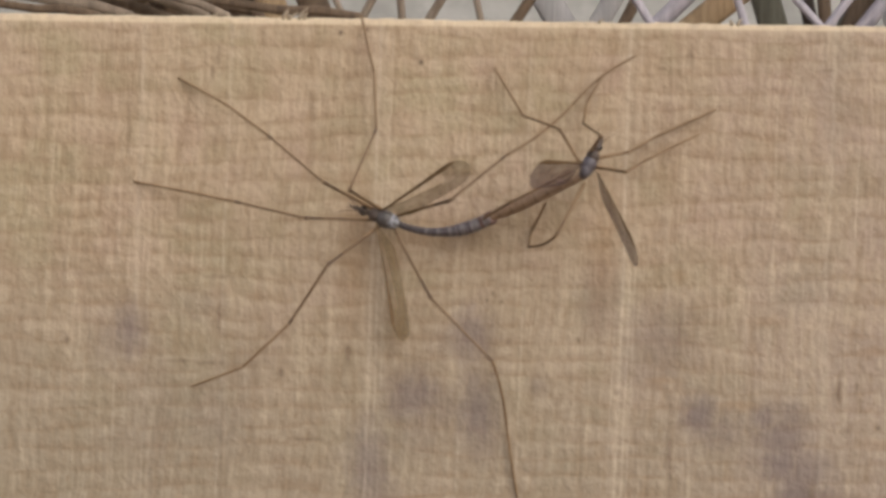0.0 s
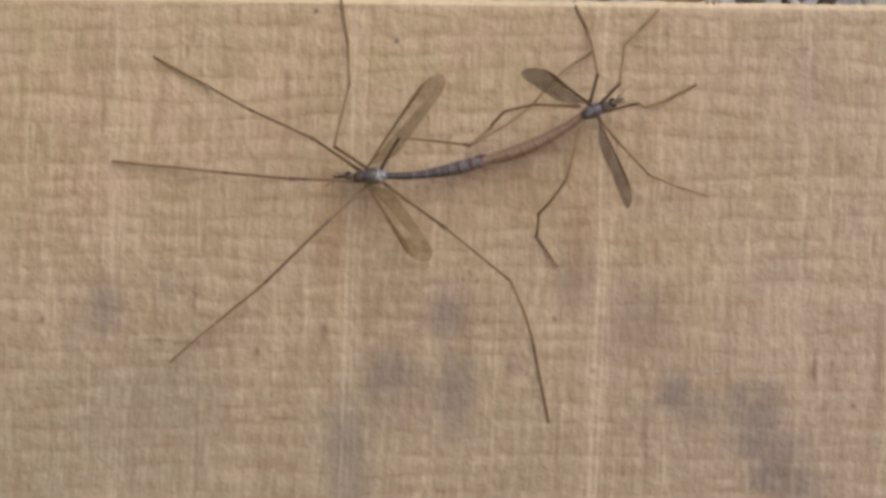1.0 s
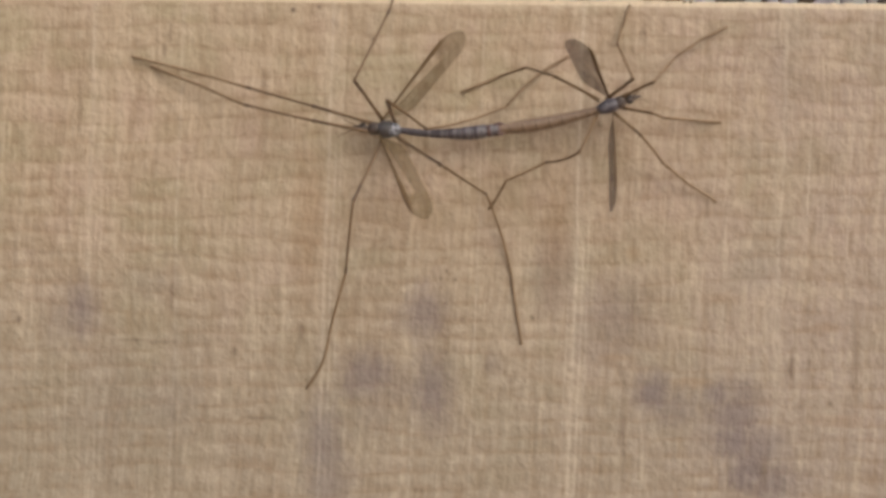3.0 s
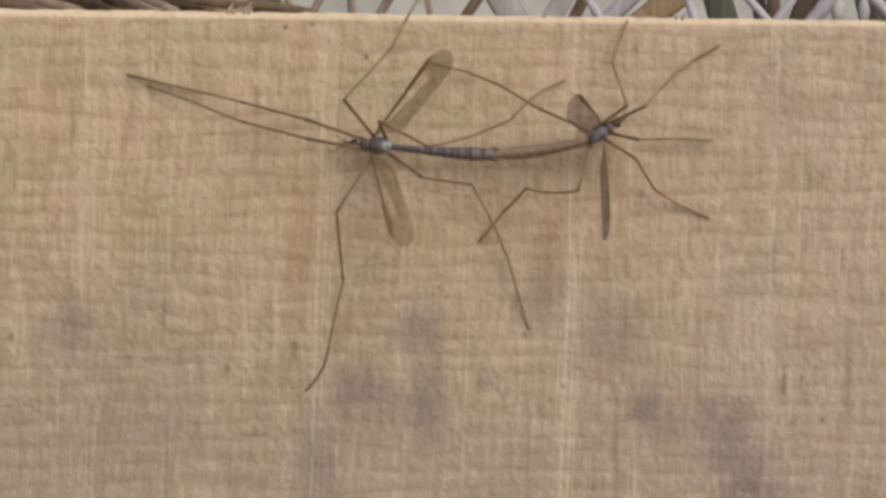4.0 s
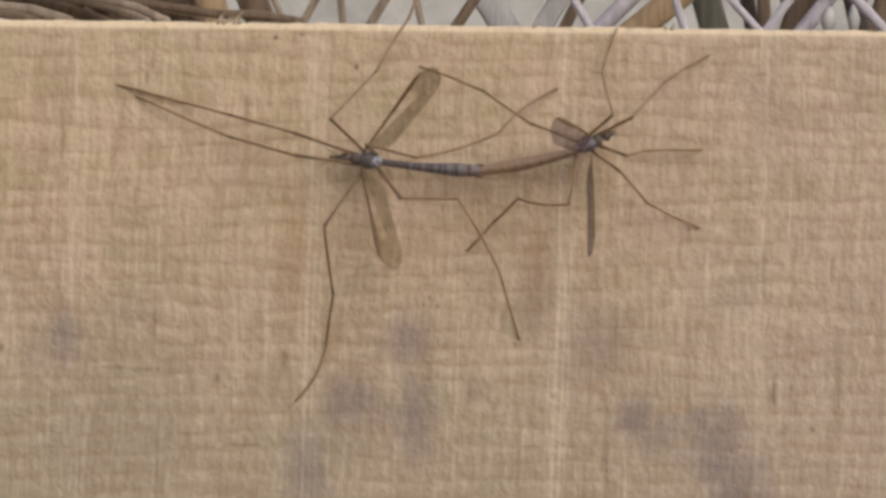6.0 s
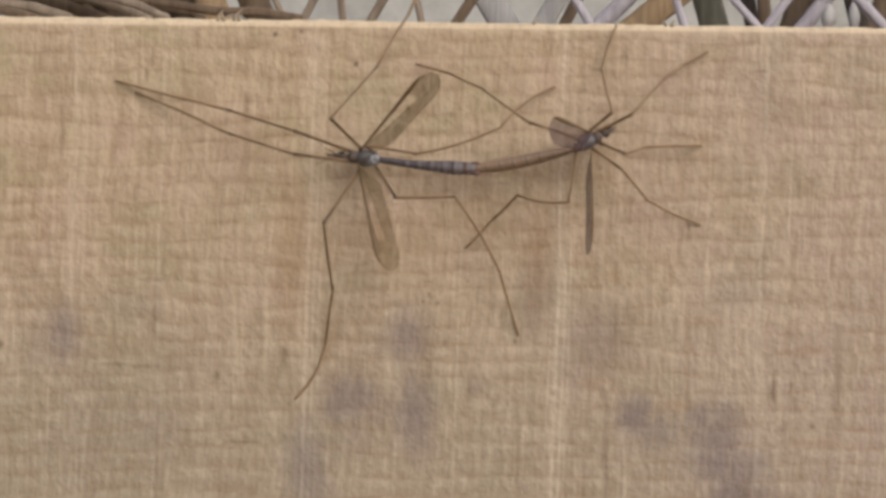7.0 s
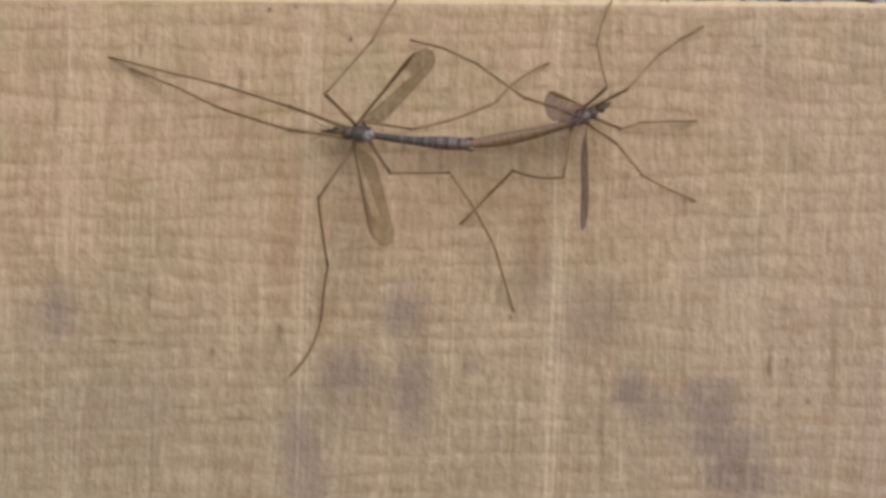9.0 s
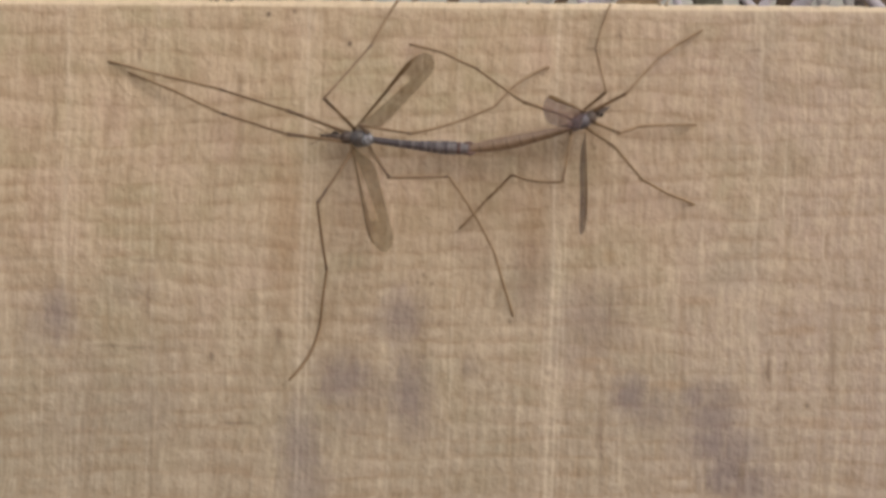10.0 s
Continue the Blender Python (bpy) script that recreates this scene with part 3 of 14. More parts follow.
def build_fly(key, label, thorax_mat, abdomen_mat, band_mat, tail_mat, seg, girth, legs, thick, wings, wing_mat):
    fly = new("crane_fly")
    tagged(fly, label, "crane fly", "mating crane flies")
    PARTS["fly" + key] = fly
    # thorax: a humped oval with a collar in front and a shield behind
    bm = bmesh.new()
    slim = 0.95 if key == "A" else 0.76
    prof = [(-2.1, 0.25, 0.25), (-1.95, 0.55, 0.55), (-1.5, 0.85, 0.85), (-0.9, 1.12, 1.1), (-0.2, 1.28, 1.25), (0.5, 1.2, 1.2), (1.0, 0.95, 0.95), (1.35, 0.68, 0.66), (1.7, 0.5, 0.48), (1.95, 0.36, 0.34), (2.05, 0.18, 0.18)]
    lathe(bm, [(x, w * slim, h * slim) for x, w, h in prof], 24, lift=[-0.1, -0.05, 0.0, 0.08, 0.15, 0.15, 0.08, 0.0, -0.06, -0.1, -0.12])
    for v in bm.verts:
        n = noise.noise(v.co * 1.4)
        v.co *= 1 + 0.05 * n
        # a furrow across the back
        if v.co.z > 0.4 and -0.6 < v.co.x < -0.3:
            v.co.z -= 0.12
    part("thorax", bm, thorax_mat, fly, "grey dusted humped thorax")
    far = 1.38 if key == "A" else 1.12

    def reach(bm):
        """Stretches what lies before the wings: the neck of the male is longer."""
        for v in bm.verts:
            v.co.x = 0.5 + (v.co.x - 0.5) * far

    bm = bmesh.new()
    ball(bm, (-0.95, 0, 0.62), 0.86 if key == "A" else 0.7, (1.25, 1.1, 0.66), 18, 12)
    for v in bm.verts:
        v.co += 0.1 * noise.noise_vector(v.co * 1.7)
    part("scutellum", bm, SHIELD_GLINT if key == "A" else thorax_mat, fly, "shield with its highlight painted in as pale grey" if key == "A" else "")
    bm = bmesh.new()
    ball(bm, (1.15, 0, 0.1), 0.92, (0.85, 0.95, 0.9), 16, 10)
    reach(bm)
    part("pronotum", bm, HEAD, fly, "dark collar in front of the thorax")
    # head with snout, eyes, feelers
    bm = bmesh.new()
    lathe(bm, [(1.85, 0.2, 0.2), (2.0, 0.42, 0.38), (2.4, 0.52, 0.46), (2.8, 0.42, 0.38), (3.05, 0.26, 0.24), (3.5, 0.2, 0.17), (3.8, 0.13, 0.11), (3.85, 0.05, 0.05)], 16,
          lift=[-0.12, -0.1, -0.1, -0.15, -0.22, -0.34, -0.45, -0.47])
    reach(bm)
    head = part("head", bm, HEAD, fly, "small dark head with a short snout")
    for s in (-1, 1):
        bm = bmesh.new()
        ball(bm, (2.42, s * 0.42, -0.05), 0.34, (1, 0.75, 1), 14, 10)
        reach(bm)
        part("eye", bm, EYE, head)
        bm = bmesh.new()
        pts = [(2.85, s * 0.18, 0.05), (3.2, s * 0.35, 0.25), (3.75, s * 0.62, 0.35), (4.3, s * 1.0, 0.3), (4.8, s * 1.45, 0.15)]
        tube(bm, pts, [0.1, 0.09, 0.06, 0.045, 0.02], 6)
        reach(bm)
        part("antenna", bm, LEG_DARK, head)
        bm = bmesh.new()
        tube(bm, [(3.7, s * 0.1, -0.42), (3.95, s * 0.22, -0.6), (4.15, s * 0.3, -0.95)], [0.07, 0.06, 0.02], 6)
        reach(bm)
        part("palp", bm, LEG_DARK, head)
        bm = bmesh.new()
        tube(bm, [(-1.35, s * 0.85, 0.2), (-1.75, s * 1.35, 0.35), (-2.0, s * 1.75, 0.4)], [0.05, 0.045, 0.05], 6)
        ball(bm, (-2.1, s * 1.9, 0.4), 0.2, (1, 1, 0.8), 8, 6)
        part("haltere", bm, HALTERE, fly)
    # abdomen rings: each overlaps the next
    n = len(girth)
    for k, (ra, rb) in enumerate(zip(girth, girth[1:] + [girth[-1] * 0.9])):
        h = seg * 0.5
        bm = bmesh.new()
        m = (ra + rb) / 2
        inset = 0.96
        if key == "A":
            # dark rings on a paler ground towards the tail, two to a segment
            prof, mats = [], []
            for i in range(11):
                f = i / 10
                r = ra + (rb - ra) * f
                waist = 0.80 if i in (0, 10) else 0.92 if i in (1, 9) else 0.98 if i in (4, 5) else 1.03
                prof.append((-h - 0.2 + (2 * h + 0.42) * f, r * waist, r * waist * 0.97))
            mats = (0,) * 9 + (1,) if k < 2 else (1, 0, 0, 0, 1, 1, 0, 0, 0, 1) if k < 5 else (1, 1, 0, 0, 1, 1, 1, 0, 0, 1) if k < 6 else (1, 0, 0, 1, 1, 1, 1, 1, 0, 0)
        else:
            prof = [(-h - 0.25, ra * inset, ra * inset * 0.95), (-h - 0.1, ra * 1.02, ra * 0.98), (-h * 0.5, ra * 1.02, ra), (h * 0.35, m * 1.04, m), (h * 0.7, rb * 1.03, rb),
                    (h + 0.12, rb, rb * 0.98), (h + 0.3, rb * 0.99 * inset, rb * inset * 0.94)]
            mats = (1, 0, 0, 0, 1, 1)
        lathe(bm, prof, 18, mats)
        last = k == n - 1
        PARTS["abd%s_%d" % (key, k)] = part("abdomen_segment", bm, (tail_mat if last else abdomen_mat, band_mat), fly, "reddish tail segment" if last else "")
    if key == "A":
        for s in (-1, 1):
            bm = bmesh.new()
            tube(bm, [(0.1, s * 0.55, 0.3), (0.9, s * 0.72, 0.35), (1.5, s * 0.5, 0.25), (1.7, s * 0.25, 0.1)], [0.28, 0.3, 0.2, 0.05], 8)
            part("clasper", bm, TAIL_A, PARTS["abdA_%d" % (n - 1)])
    for leg, lengths in legs:
        build_leg(fly, leg, lengths, thick)
    for w, length, width, bold in wings:
        build_wing(fly, "wing" + w, length, width, bold, wing_mat)
        # mirrored poses keep the blade on the rear side
    return fly


plank = build_plank()
for x, lean, size in ((-0.0312, 0.5, 1.6), (-0.0302, -0.4, 1.2), (-0.0290, 0.8, 1.9), (-0.0283, 0.3, 1.1), (-0.0305, 1.0, 1.0), (0.0301, -0.2, 0.8), (0.0309, 0.4, 0.9), (-0.041, 0.6, 0.6), (0.012, 0.5, 0.5)):
    build_splinter(x, lean, size)
build_ground()
for row in ((-28.3, 611.0, -26.2, 606.6, 1.2, 38), (-22.0, 611.8, -24.3, 607.3, 1.5, 42), (-17.4, 611.5, -16.9, 607.0, 1.5, 40),
            (-10.2, 612.3, -12.9, 607.7, 1.8, 44), (-4.8, 611.3, -3.8, 606.8, 1.3, 38)):
    build_stalk(*row, STRAW, "dry_stalk", "thin grey-brown dry stalk behind the plank")
for row in ((4.6, 612.1, 1.6, 607.5, 2.1, 42), (21.9, 611.9, 19.7, 607.4, 2.2, 40), (54.0, 613.4, 54.4, 608.8, 2.5, 46)):
    build_stalk(*row, STRAW_BROWN, "dry_stalk", "brown dry stalk behind the plank")
for row in ((20.6, 610.8, 23.2, 606.5, 1.55, 34), (37.0, 611.0, 38.3, 606.7, 1.45, 34), (45.5, 610.7, 49.4, 606.5, 1.45, 32),
            (56.4, 612.0, 53.1, 607.5, 1.7, 38), (67.9, 612.5, 72.1, 608.0, 2.1, 40), (30.5, 613.0, 26.0, 608.5, 3.4, 52), (64.5, 613.5, 61.0, 609.0, 3.0, 44)):
    build_stalk(*row, STRAW_PALE, "dry_stalk", "bleached pale lavender dry stalk behind the plank")
for row in ((61.5, 613.9, 59.6, 609.2, 4.8, 48), (-44.5, 612.7, -42.5, 608.0, 9.2, 50), (-33.5, 612.7, -31.5, 608.0, 6.0, 54), (-56.0, 614.0, -53.0, 609.0, 14.0, 60), (-72.0, 614.0, -69.0, 609.0, 14.0, 62), (-64.0, 614.0, -62.0, 609.0, 12.0, 66), (-47.0, 614.0, -48.0, 609.0, 9.0, 64), (60.6, 614.5, 62.0, 609.5, 2.6, 56), (79.0, 614.5, 77.0, 609.5, 6.0, 58)):
    build_stalk(*row, STRAW_BROWN, "dry_leaf", "broad withered brown leaf behind the plank", 0.3)
for a, b, wide, y, m in (((-72.5, 609.2), (-61.5, 607.0), 1.8, 36, STRAW), ((-67.0, 610.2), (-55.1, 606.8), 2.0, 39, STRAW_BROWN), ((-58.8, 610.3), (-49.1, 607.1), 2.0, 36, STRAW),
                         ((-54.2, 609.8), (-44.9, 606.6), 1.4, 33, STRAW), ((-36.7, 608.2), (-23.8, 607.2), 1.6, 36, STRAW_BROWN), ((-70.7, 613.1), (-42.2, 609.7), 2.2, 44, STRAW_BROWN), ((-66.0, 614.5), (-50.0, 611.0), 3.0, 48, STRAW_BROWN), ((-76.0, 607.4), (-66.1, 606.5), 1.5, 33, STRAW_BROWN)):
    build_bent_blade(a, b, wide, y, m)
for row in ((46.5, 615.1, 47.8, 610.9, 5.9, 58), (66.2, 615.7, 64.8, 611.4, 4.7, 72)):
    build_stalk(*row, OLIVE_LEAF, "dry_leaf", "broad dull olive-grey leaf behind the plank", 0.3)
# broad dark blades that fill the dark patches between the stalks
for row in ((55.1, 616.3, 56.0, 612.0, 3.1, 64), (71.3, 615.1, 71.8, 610.8, 3.3, 50), (73.0, 616.0, 74.0, 611.6, 3.0, 60)):
    build_stalk(*row, DARK_BLADE, "dry_leaf", "rotten blackish-brown leaf behind the plank", 0.35)
for row in ((9.1, 614.3, 11.6, 610.2, 6.0, 66), (19.9, 615.2, 17.4, 610.9, 4.1, 70)):
    build_stalk(*row, PALE_LEAF, "dry_leaf", "broad bleached whitish leaf behind the plank", 0.2)
build_seed_head(63.2, 606.9, 4.6, 2.5, 40, 0.4)
build_seed_head(67.0, 606.6, 4.8, 2.0, 38, -0.5)
build_stalk(37.8, 612.5, 32.2, 607.9, 5.2, 44, DRY_LEAF, "dry_leaf", "broad golden-brown dry leaf behind the plank", 0.3)
build_stalk(-40.0, 612.5, -38.5, 607.9, 6.0, 46, DRY_LEAF, "dry_leaf", "broad golden-brown dry leaf behind the plank", 0.3)


build_fly("A", "slender grey-brown male crane fly clinging to the plank", THORAX_A, ABDOMEN_A, BAND_A, TAIL_A, 1.676,
          [0.42, 0.47, 0.52, 0.57, 0.66, 0.80, 0.94, 0.88],
          [("L1", (9.81, 10.57, 8.44, 8.23)), ("L2", (10.11, 10.33, 7.83, 7.53)), ("L3", (9.68, 10.48, 8.21, 7.98)), ("L4", (10.51, 9.74, 11.64, 11.12)), ("L5", (11.25, 10.36, 9.01, 8.37)), ("L6", (12.0, 11.4, 11.73, 9.55))], 1.24, [("AU", 16.3, 3.3, 1.0), ("AL", 16.3, 3.1, 1.45)], WING_A)
build_fly("B", "tawny female crane fly with a thicker abdomen, joined tail to tail", THORAX_B, ABDOMEN_B, BAND_B, ABDOMEN_B, 1.891,
          [0.52, 0.60, 0.70, 0.80, 0.88, 0.92, 0.86, 0.70],
          [("R2", (6.64, 7.78, 4.23, 4.32)), ("R3", (5.76, 4.3, 4.46, 4.65)), ("R1", (6.29, 6.89, 3.96, 3.62)), ("R4", (6.06, 6.32, 4.65, 4.5)), ("R6", (10.86, 8.78, 5.24, 5.34)), ("R5", (9.72, 7.53, 5.89, 5.18))], 1.24, [("BU", 15.0, 3.8, 1.2), ("BL", 15.0, 3.5, 1.0)], WING_B)


def q(x, y, z, rx, ry, rz):
    return pose(x / 1000, y / 1000, z / 1000, rx, ry, rz)


def motions():
    walk(PARTS["flyA"], [
        (0, q(-16.41, -3.50, 573.57, -90.0, -19.9, 180.0)), (0.05, q(-16.34, -3.42, 574.09, -90.0, -17.7, 180.0)), (0.1, q(-16.27, -3.35, 574.60, -90.0, -15.5, 180.0)),
        (0.2, q(-16.13, -3.20, 575.64, -90.0, -11.1, 180.0)), (0.3, q(-15.92, -3.20, 576.10, -90.0, -9.4, 180.0)), (0.4, q(-15.71, -3.20, 576.56, -90.0, -7.7, 180.0)),
        (0.5, q(-15.50, -3.20, 577.02, -90.0, -6.0, 180.0)), (0.6, q(-15.54, -3.20, 576.98, -90.0, -3.7, 180.0)), (0.7, q(-15.58, -3.20, 576.93, -90.0, -1.4, 180.0)),
        (0.8, q(-15.62, -3.20, 576.89, -90.0, 0.8, 180.0)), (0.9, q(-15.31, -3.20, 576.70, -90.0, 1.3, 180.0)), (1, q(-15.01, -3.20, 576.50, -90.0, 1.7, 180.0)),
        (1.1, q(-14.33, -3.40, 578.32, -90.0, 6.7, 180.0)), (1.2, q(-13.65, -3.60, 580.14, -90.0, 11.7, 180.0)), (1.25, q(-13.57, -3.60, 580.21, -90.0, 7.2, 180.0)),
        (1.3, q(-13.49, -3.60, 580.29, -90.0, 2.8, 180.0)), (1.35, q(-13.41, -3.60, 580.37, -90.0, -1.6, 180.0)), (1.38, q(-13.36, -3.60, 580.42, -90.0, -4.3, 180.0)),
        (1.4, q(-13.33, -3.60, 580.45, -90.0, -6.1, 180.0)), (1.42, q(-13.18, -3.60, 580.63, -90.0, -7.4, 180.0)), (1.45, q(-12.95, -3.60, 580.91, -90.0, -9.3, 180.0)),
        (1.5, q(-12.58, -3.60, 581.37, -90.0, -12.6, 180.0)), (1.6, q(-12.03, -3.40, 581.85, -90.0, -10.3, 180.0)), (1.7, q(-11.49, -3.20, 582.33, -90.0, -8.1, 180.0)),
        (1.8, q(-11.30, -3.20, 582.09, -90.0, -8.1, 180.0)), (1.9, q(-11.11, -3.20, 581.85, -90.0, -8.0, 180.0)), (2, q(-10.92, -3.20, 581.61, -90.0, -8.0, 180.0)),
        (2.1, q(-10.82, -3.20, 581.70, -90.0, -7.5, 180.0)), (2.2, q(-10.72, -3.20, 581.79, -90.0, -6.9, 180.0)), (2.3, q(-10.56, -3.20, 581.95, -90.0, -6.0, 180.0)),
        (2.4, q(-10.41, -3.20, 582.11, -90.0, -5.0, 180.0)), (2.5, q(-10.26, -3.20, 582.26, -90.0, -4.0, 180.0)), (2.6, q(-10.15, -3.20, 582.45, -90.0, -3.5, 180.0)),
        (2.7, q(-10.05, -3.20, 582.63, -90.0, -3.0, 180.0)), (2.82, q(-10.08, -3.20, 582.65, -90.0, -2.9, 180.0)), (3, q(-10.13, -3.20, 582.68, -90.0, -2.8, 180.0)),
        (3.2, q(-10.18, -3.20, 582.72, -90.0, -2.6, 180.0)), (3.4, q(-10.23, -3.20, 582.75, -90.0, -2.5, 180.0)), (3.65, q(-10.26, -3.20, 582.77, -90.0, -2.4, 180.0)), (4, q(-10.26, -3.20, 582.77, -90.0, -2.4, 180.0)),
        (5.5, q(-10.16, -3.20, 582.31, -90.0, -5.3, 180.0)), (7.5, q(-10.59, -3.20, 582.02, -90.0, -4.4, 180.0)), (10, q(-10.59, -3.20, 582.02, -90.0, -4.4, 180.0)),
    ])
    walk(PARTS["flyB"], [
        (0, q(10.34, -7.00, 581.02, 90.0, -64.4, 0.0)), (0.05, q(10.70, -6.75, 581.68, 90.0, -58.8, 0.0)), (0.1, q(11.05, -6.50, 582.35, 90.0, -53.3, 0.0)),
        (0.2, q(11.76, -6.00, 583.69, 90.0, -42.1, 0.0)), (0.3, q(12.03, -5.67, 584.95, 90.0, -31.0, 0.0)), (0.4, q(12.31, -5.33, 586.22, 90.0, -19.8, 0.0)),
        (0.5, q(12.59, -5.00, 587.49, 90.0, -8.7, 0.0)), (0.6, q(13.17, -4.80, 586.67, 90.0, -14.7, 0.0)), (0.7, q(13.76, -4.60, 585.86, 90.0, -20.7, 0.0)),
        (0.8, q(14.35, -4.40, 585.04, 90.0, -26.7, 0.0)), (0.9, q(14.44, -4.10, 585.33, 90.0, -25.2, 0.0)), (1, q(14.53, -3.80, 585.61, 90.0, -23.8, 0.0)),
        (1.1, q(15.12, -3.85, 586.25, 90.0, -28.1, 0.0)), (1.2, q(15.71, -3.90, 586.89, 90.0, -32.3, 0.0)), (1.25, q(15.49, -3.90, 586.65, 90.0, -34.4, 0.0)),
        (1.3, q(15.27, -3.90, 586.40, 90.0, -36.5, 0.0)), (1.35, q(15.05, -3.90, 586.15, 90.0, -38.5, 0.0)), (1.38, q(14.92, -3.90, 586.00, 90.0, -39.8, 0.0)),
        (1.4, q(14.83, -3.90, 585.90, 90.0, -40.6, 0.0)), (1.42, q(15.26, -3.90, 585.85, 90.0, -40.4, 0.0)), (1.45, q(15.92, -3.90, 585.77, 90.0, -40.0, 0.0)),
        (1.5, q(17.01, -3.90, 585.63, 90.0, -39.5, 0.0)), (1.6, q(17.47, -3.85, 585.08, 90.0, -35.0, 0.0)), (1.7, q(17.94, -3.80, 584.53, 90.0, -30.5, 0.0)),
        (1.8, q(18.08, -3.80, 584.44, 90.0, -28.8, 0.0)), (1.9, q(18.22, -3.80, 584.34, 90.0, -27.0, 0.0)), (2, q(18.36, -3.80, 584.25, 90.0, -25.3, 0.0)),
        (2.1, q(18.47, -3.80, 584.12, 90.0, -18.3, 0.0)), (2.2, q(18.57, -3.80, 584.00, 90.0, -11.3, 0.0)), (2.3, q(18.94, -3.80, 584.90, 90.0, -10.5, 0.0)),
        (2.4, q(19.30, -3.80, 585.79, 90.0, -9.7, 0.0)), (2.5, q(19.67, -3.80, 586.68, 90.0, -8.9, 0.0)), (2.6, q(19.78, -3.80, 586.90, 90.0, -9.5, 0.0)),
        (2.7, q(19.89, -3.80, 587.12, 90.0, -10.0, 0.0)), (2.82, q(19.82, -3.80, 586.74, 90.0, -13.8, 0.0)), (3, q(19.71, -3.80, 586.17, 90.0, -19.4, 0.0)),
        (3.2, q(19.60, -3.80, 585.61, 90.0, -25.0, 0.0)), (3.4, q(19.49, -3.80, 585.04, 90.0, -30.6, 0.0)), (3.65, q(19.42, -3.80, 584.66, 90.0, -34.4, 0.0)), (4, q(19.42, -3.80, 584.66, 90.0, -34.4, 0.0)),
        (5.5, q(19.25, -3.80, 584.57, 90.0, -27.2, 0.0)), (7.5, q(19.16, -3.80, 584.48, 90.0, -28.4, 0.0)), (10, q(19.16, -3.80, 584.48, 90.0, -28.4, 0.0)),
    ])
    walk(PARTS["L1_0"], [
        (0, q(1.37, -0.61, -0.64, 0.0, -40.1, -7.9)), (0.05, q(1.34, -0.61, -0.66, 1.7, -41.1, -10.5)), (0.1, q(1.33, -0.61, -0.67, 3.4, -42.0, -13.1)),
        (0.2, q(1.28, -0.59, -0.72, 7.0, -43.5, -18.3)), (0.3, q(1.32, -0.61, -0.68, 8.6, -45.1, -20.7)), (0.4, q(1.33, -0.61, -0.67, 10.3, -46.3, -23.1)),
        (0.5, q(1.29, -0.60, -0.71, 12.0, -46.8, -25.4)), (0.6, q(1.30, -0.60, -0.70, 14.3, -47.1, -28.5)), (0.7, q(1.29, -0.59, -0.71, 16.5, -47.2, -31.6)),
        (0.8, q(1.21, -0.54, -0.82, 18.8, -47.5, -34.7)), (0.9, q(1.30, -0.60, -0.70, 18.9, -44.3, -34.9)), (1, q(1.32, -0.62, -0.67, 19.0, -40.5, -35.0)),
        (1.1, q(1.33, -0.62, -0.67, 18.7, -43.8, -34.5)), (1.2, q(1.32, -0.61, -0.68, 18.0, -45.6, -33.4)), (1.25, q(1.33, -0.62, -0.66, 14.8, -44.9, -28.9)),
        (1.3, q(1.32, -0.61, -0.68, 11.6, -43.6, -24.4)), (1.35, q(1.31, -0.60, -0.69, 8.6, -42.1, -19.9)), (1.38, q(1.30, -0.60, -0.70, 6.8, -41.1, -17.2)),
        (1.4, q(1.23, -0.58, -0.76, 5.6, -39.2, -15.4)), (1.42, q(1.31, -0.60, -0.69, 4.5, -39.5, -13.7)), (1.45, q(1.31, -0.60, -0.70, 2.9, -37.9, -11.2)),
        (1.5, q(1.20, -0.59, -0.75, 0.7, -27.7, -7.0)), (1.6, q(1.36, -0.61, -0.66, 2.3, -35.3, -10.1)), (1.7, q(1.37, -0.62, -0.65, 3.9, -33.2, -12.9)),
        (1.8, q(1.31, -0.60, -0.69, 3.8, -33.1, -12.8)), (1.9, q(1.29, -0.60, -0.70, 3.7, -32.0, -12.6)), (2, q(1.17, -0.57, -0.78, 3.6, -30.7, -12.5)),
        (2.1, q(1.24, -0.59, -0.74, 2.5, -30.9, -10.2)), (2.2, q(1.05, -0.56, -0.86, 1.3, -31.7, -8.0)), (2.3, q(1.23, -0.59, -0.74, 1.6, -30.0, -8.6)),
        (2.4, q(1.24, -0.59, -0.73, 1.9, -28.7, -9.2)), (2.5, q(1.17, -0.58, -0.77, 2.2, -27.9, -9.8)), (2.6, q(1.23, -0.59, -0.74, 1.9, -27.4, -9.2)),
        (2.7, q(0.98, -0.55, -0.87, 1.6, -28.2, -8.5)), (2.82, q(1.22, -0.59, -0.74, 2.0, -28.2, -9.4)), (3, q(1.24, -0.59, -0.73, 2.7, -29.4, -10.7)),
        (3.2, q(1.26, -0.59, -0.72, 3.3, -30.5, -12.1)), (3.4, q(1.28, -0.60, -0.71, 4.0, -31.5, -13.4)), (3.65, q(1.25, -0.59, -0.73, 4.5, -32.1, -14.3)), (4, q(1.25, -0.59, -0.73, 4.5, -32.1, -14.3)),
        (5.5, q(1.35, -0.61, -0.67, 3.2, -28.5, -11.6)), (7.5, q(1.30, -0.60, -0.70, 4.1, -33.3, -13.4)), (10, q(1.30, -0.60, -0.70, 4.1, -33.3, -13.4)),
    ])
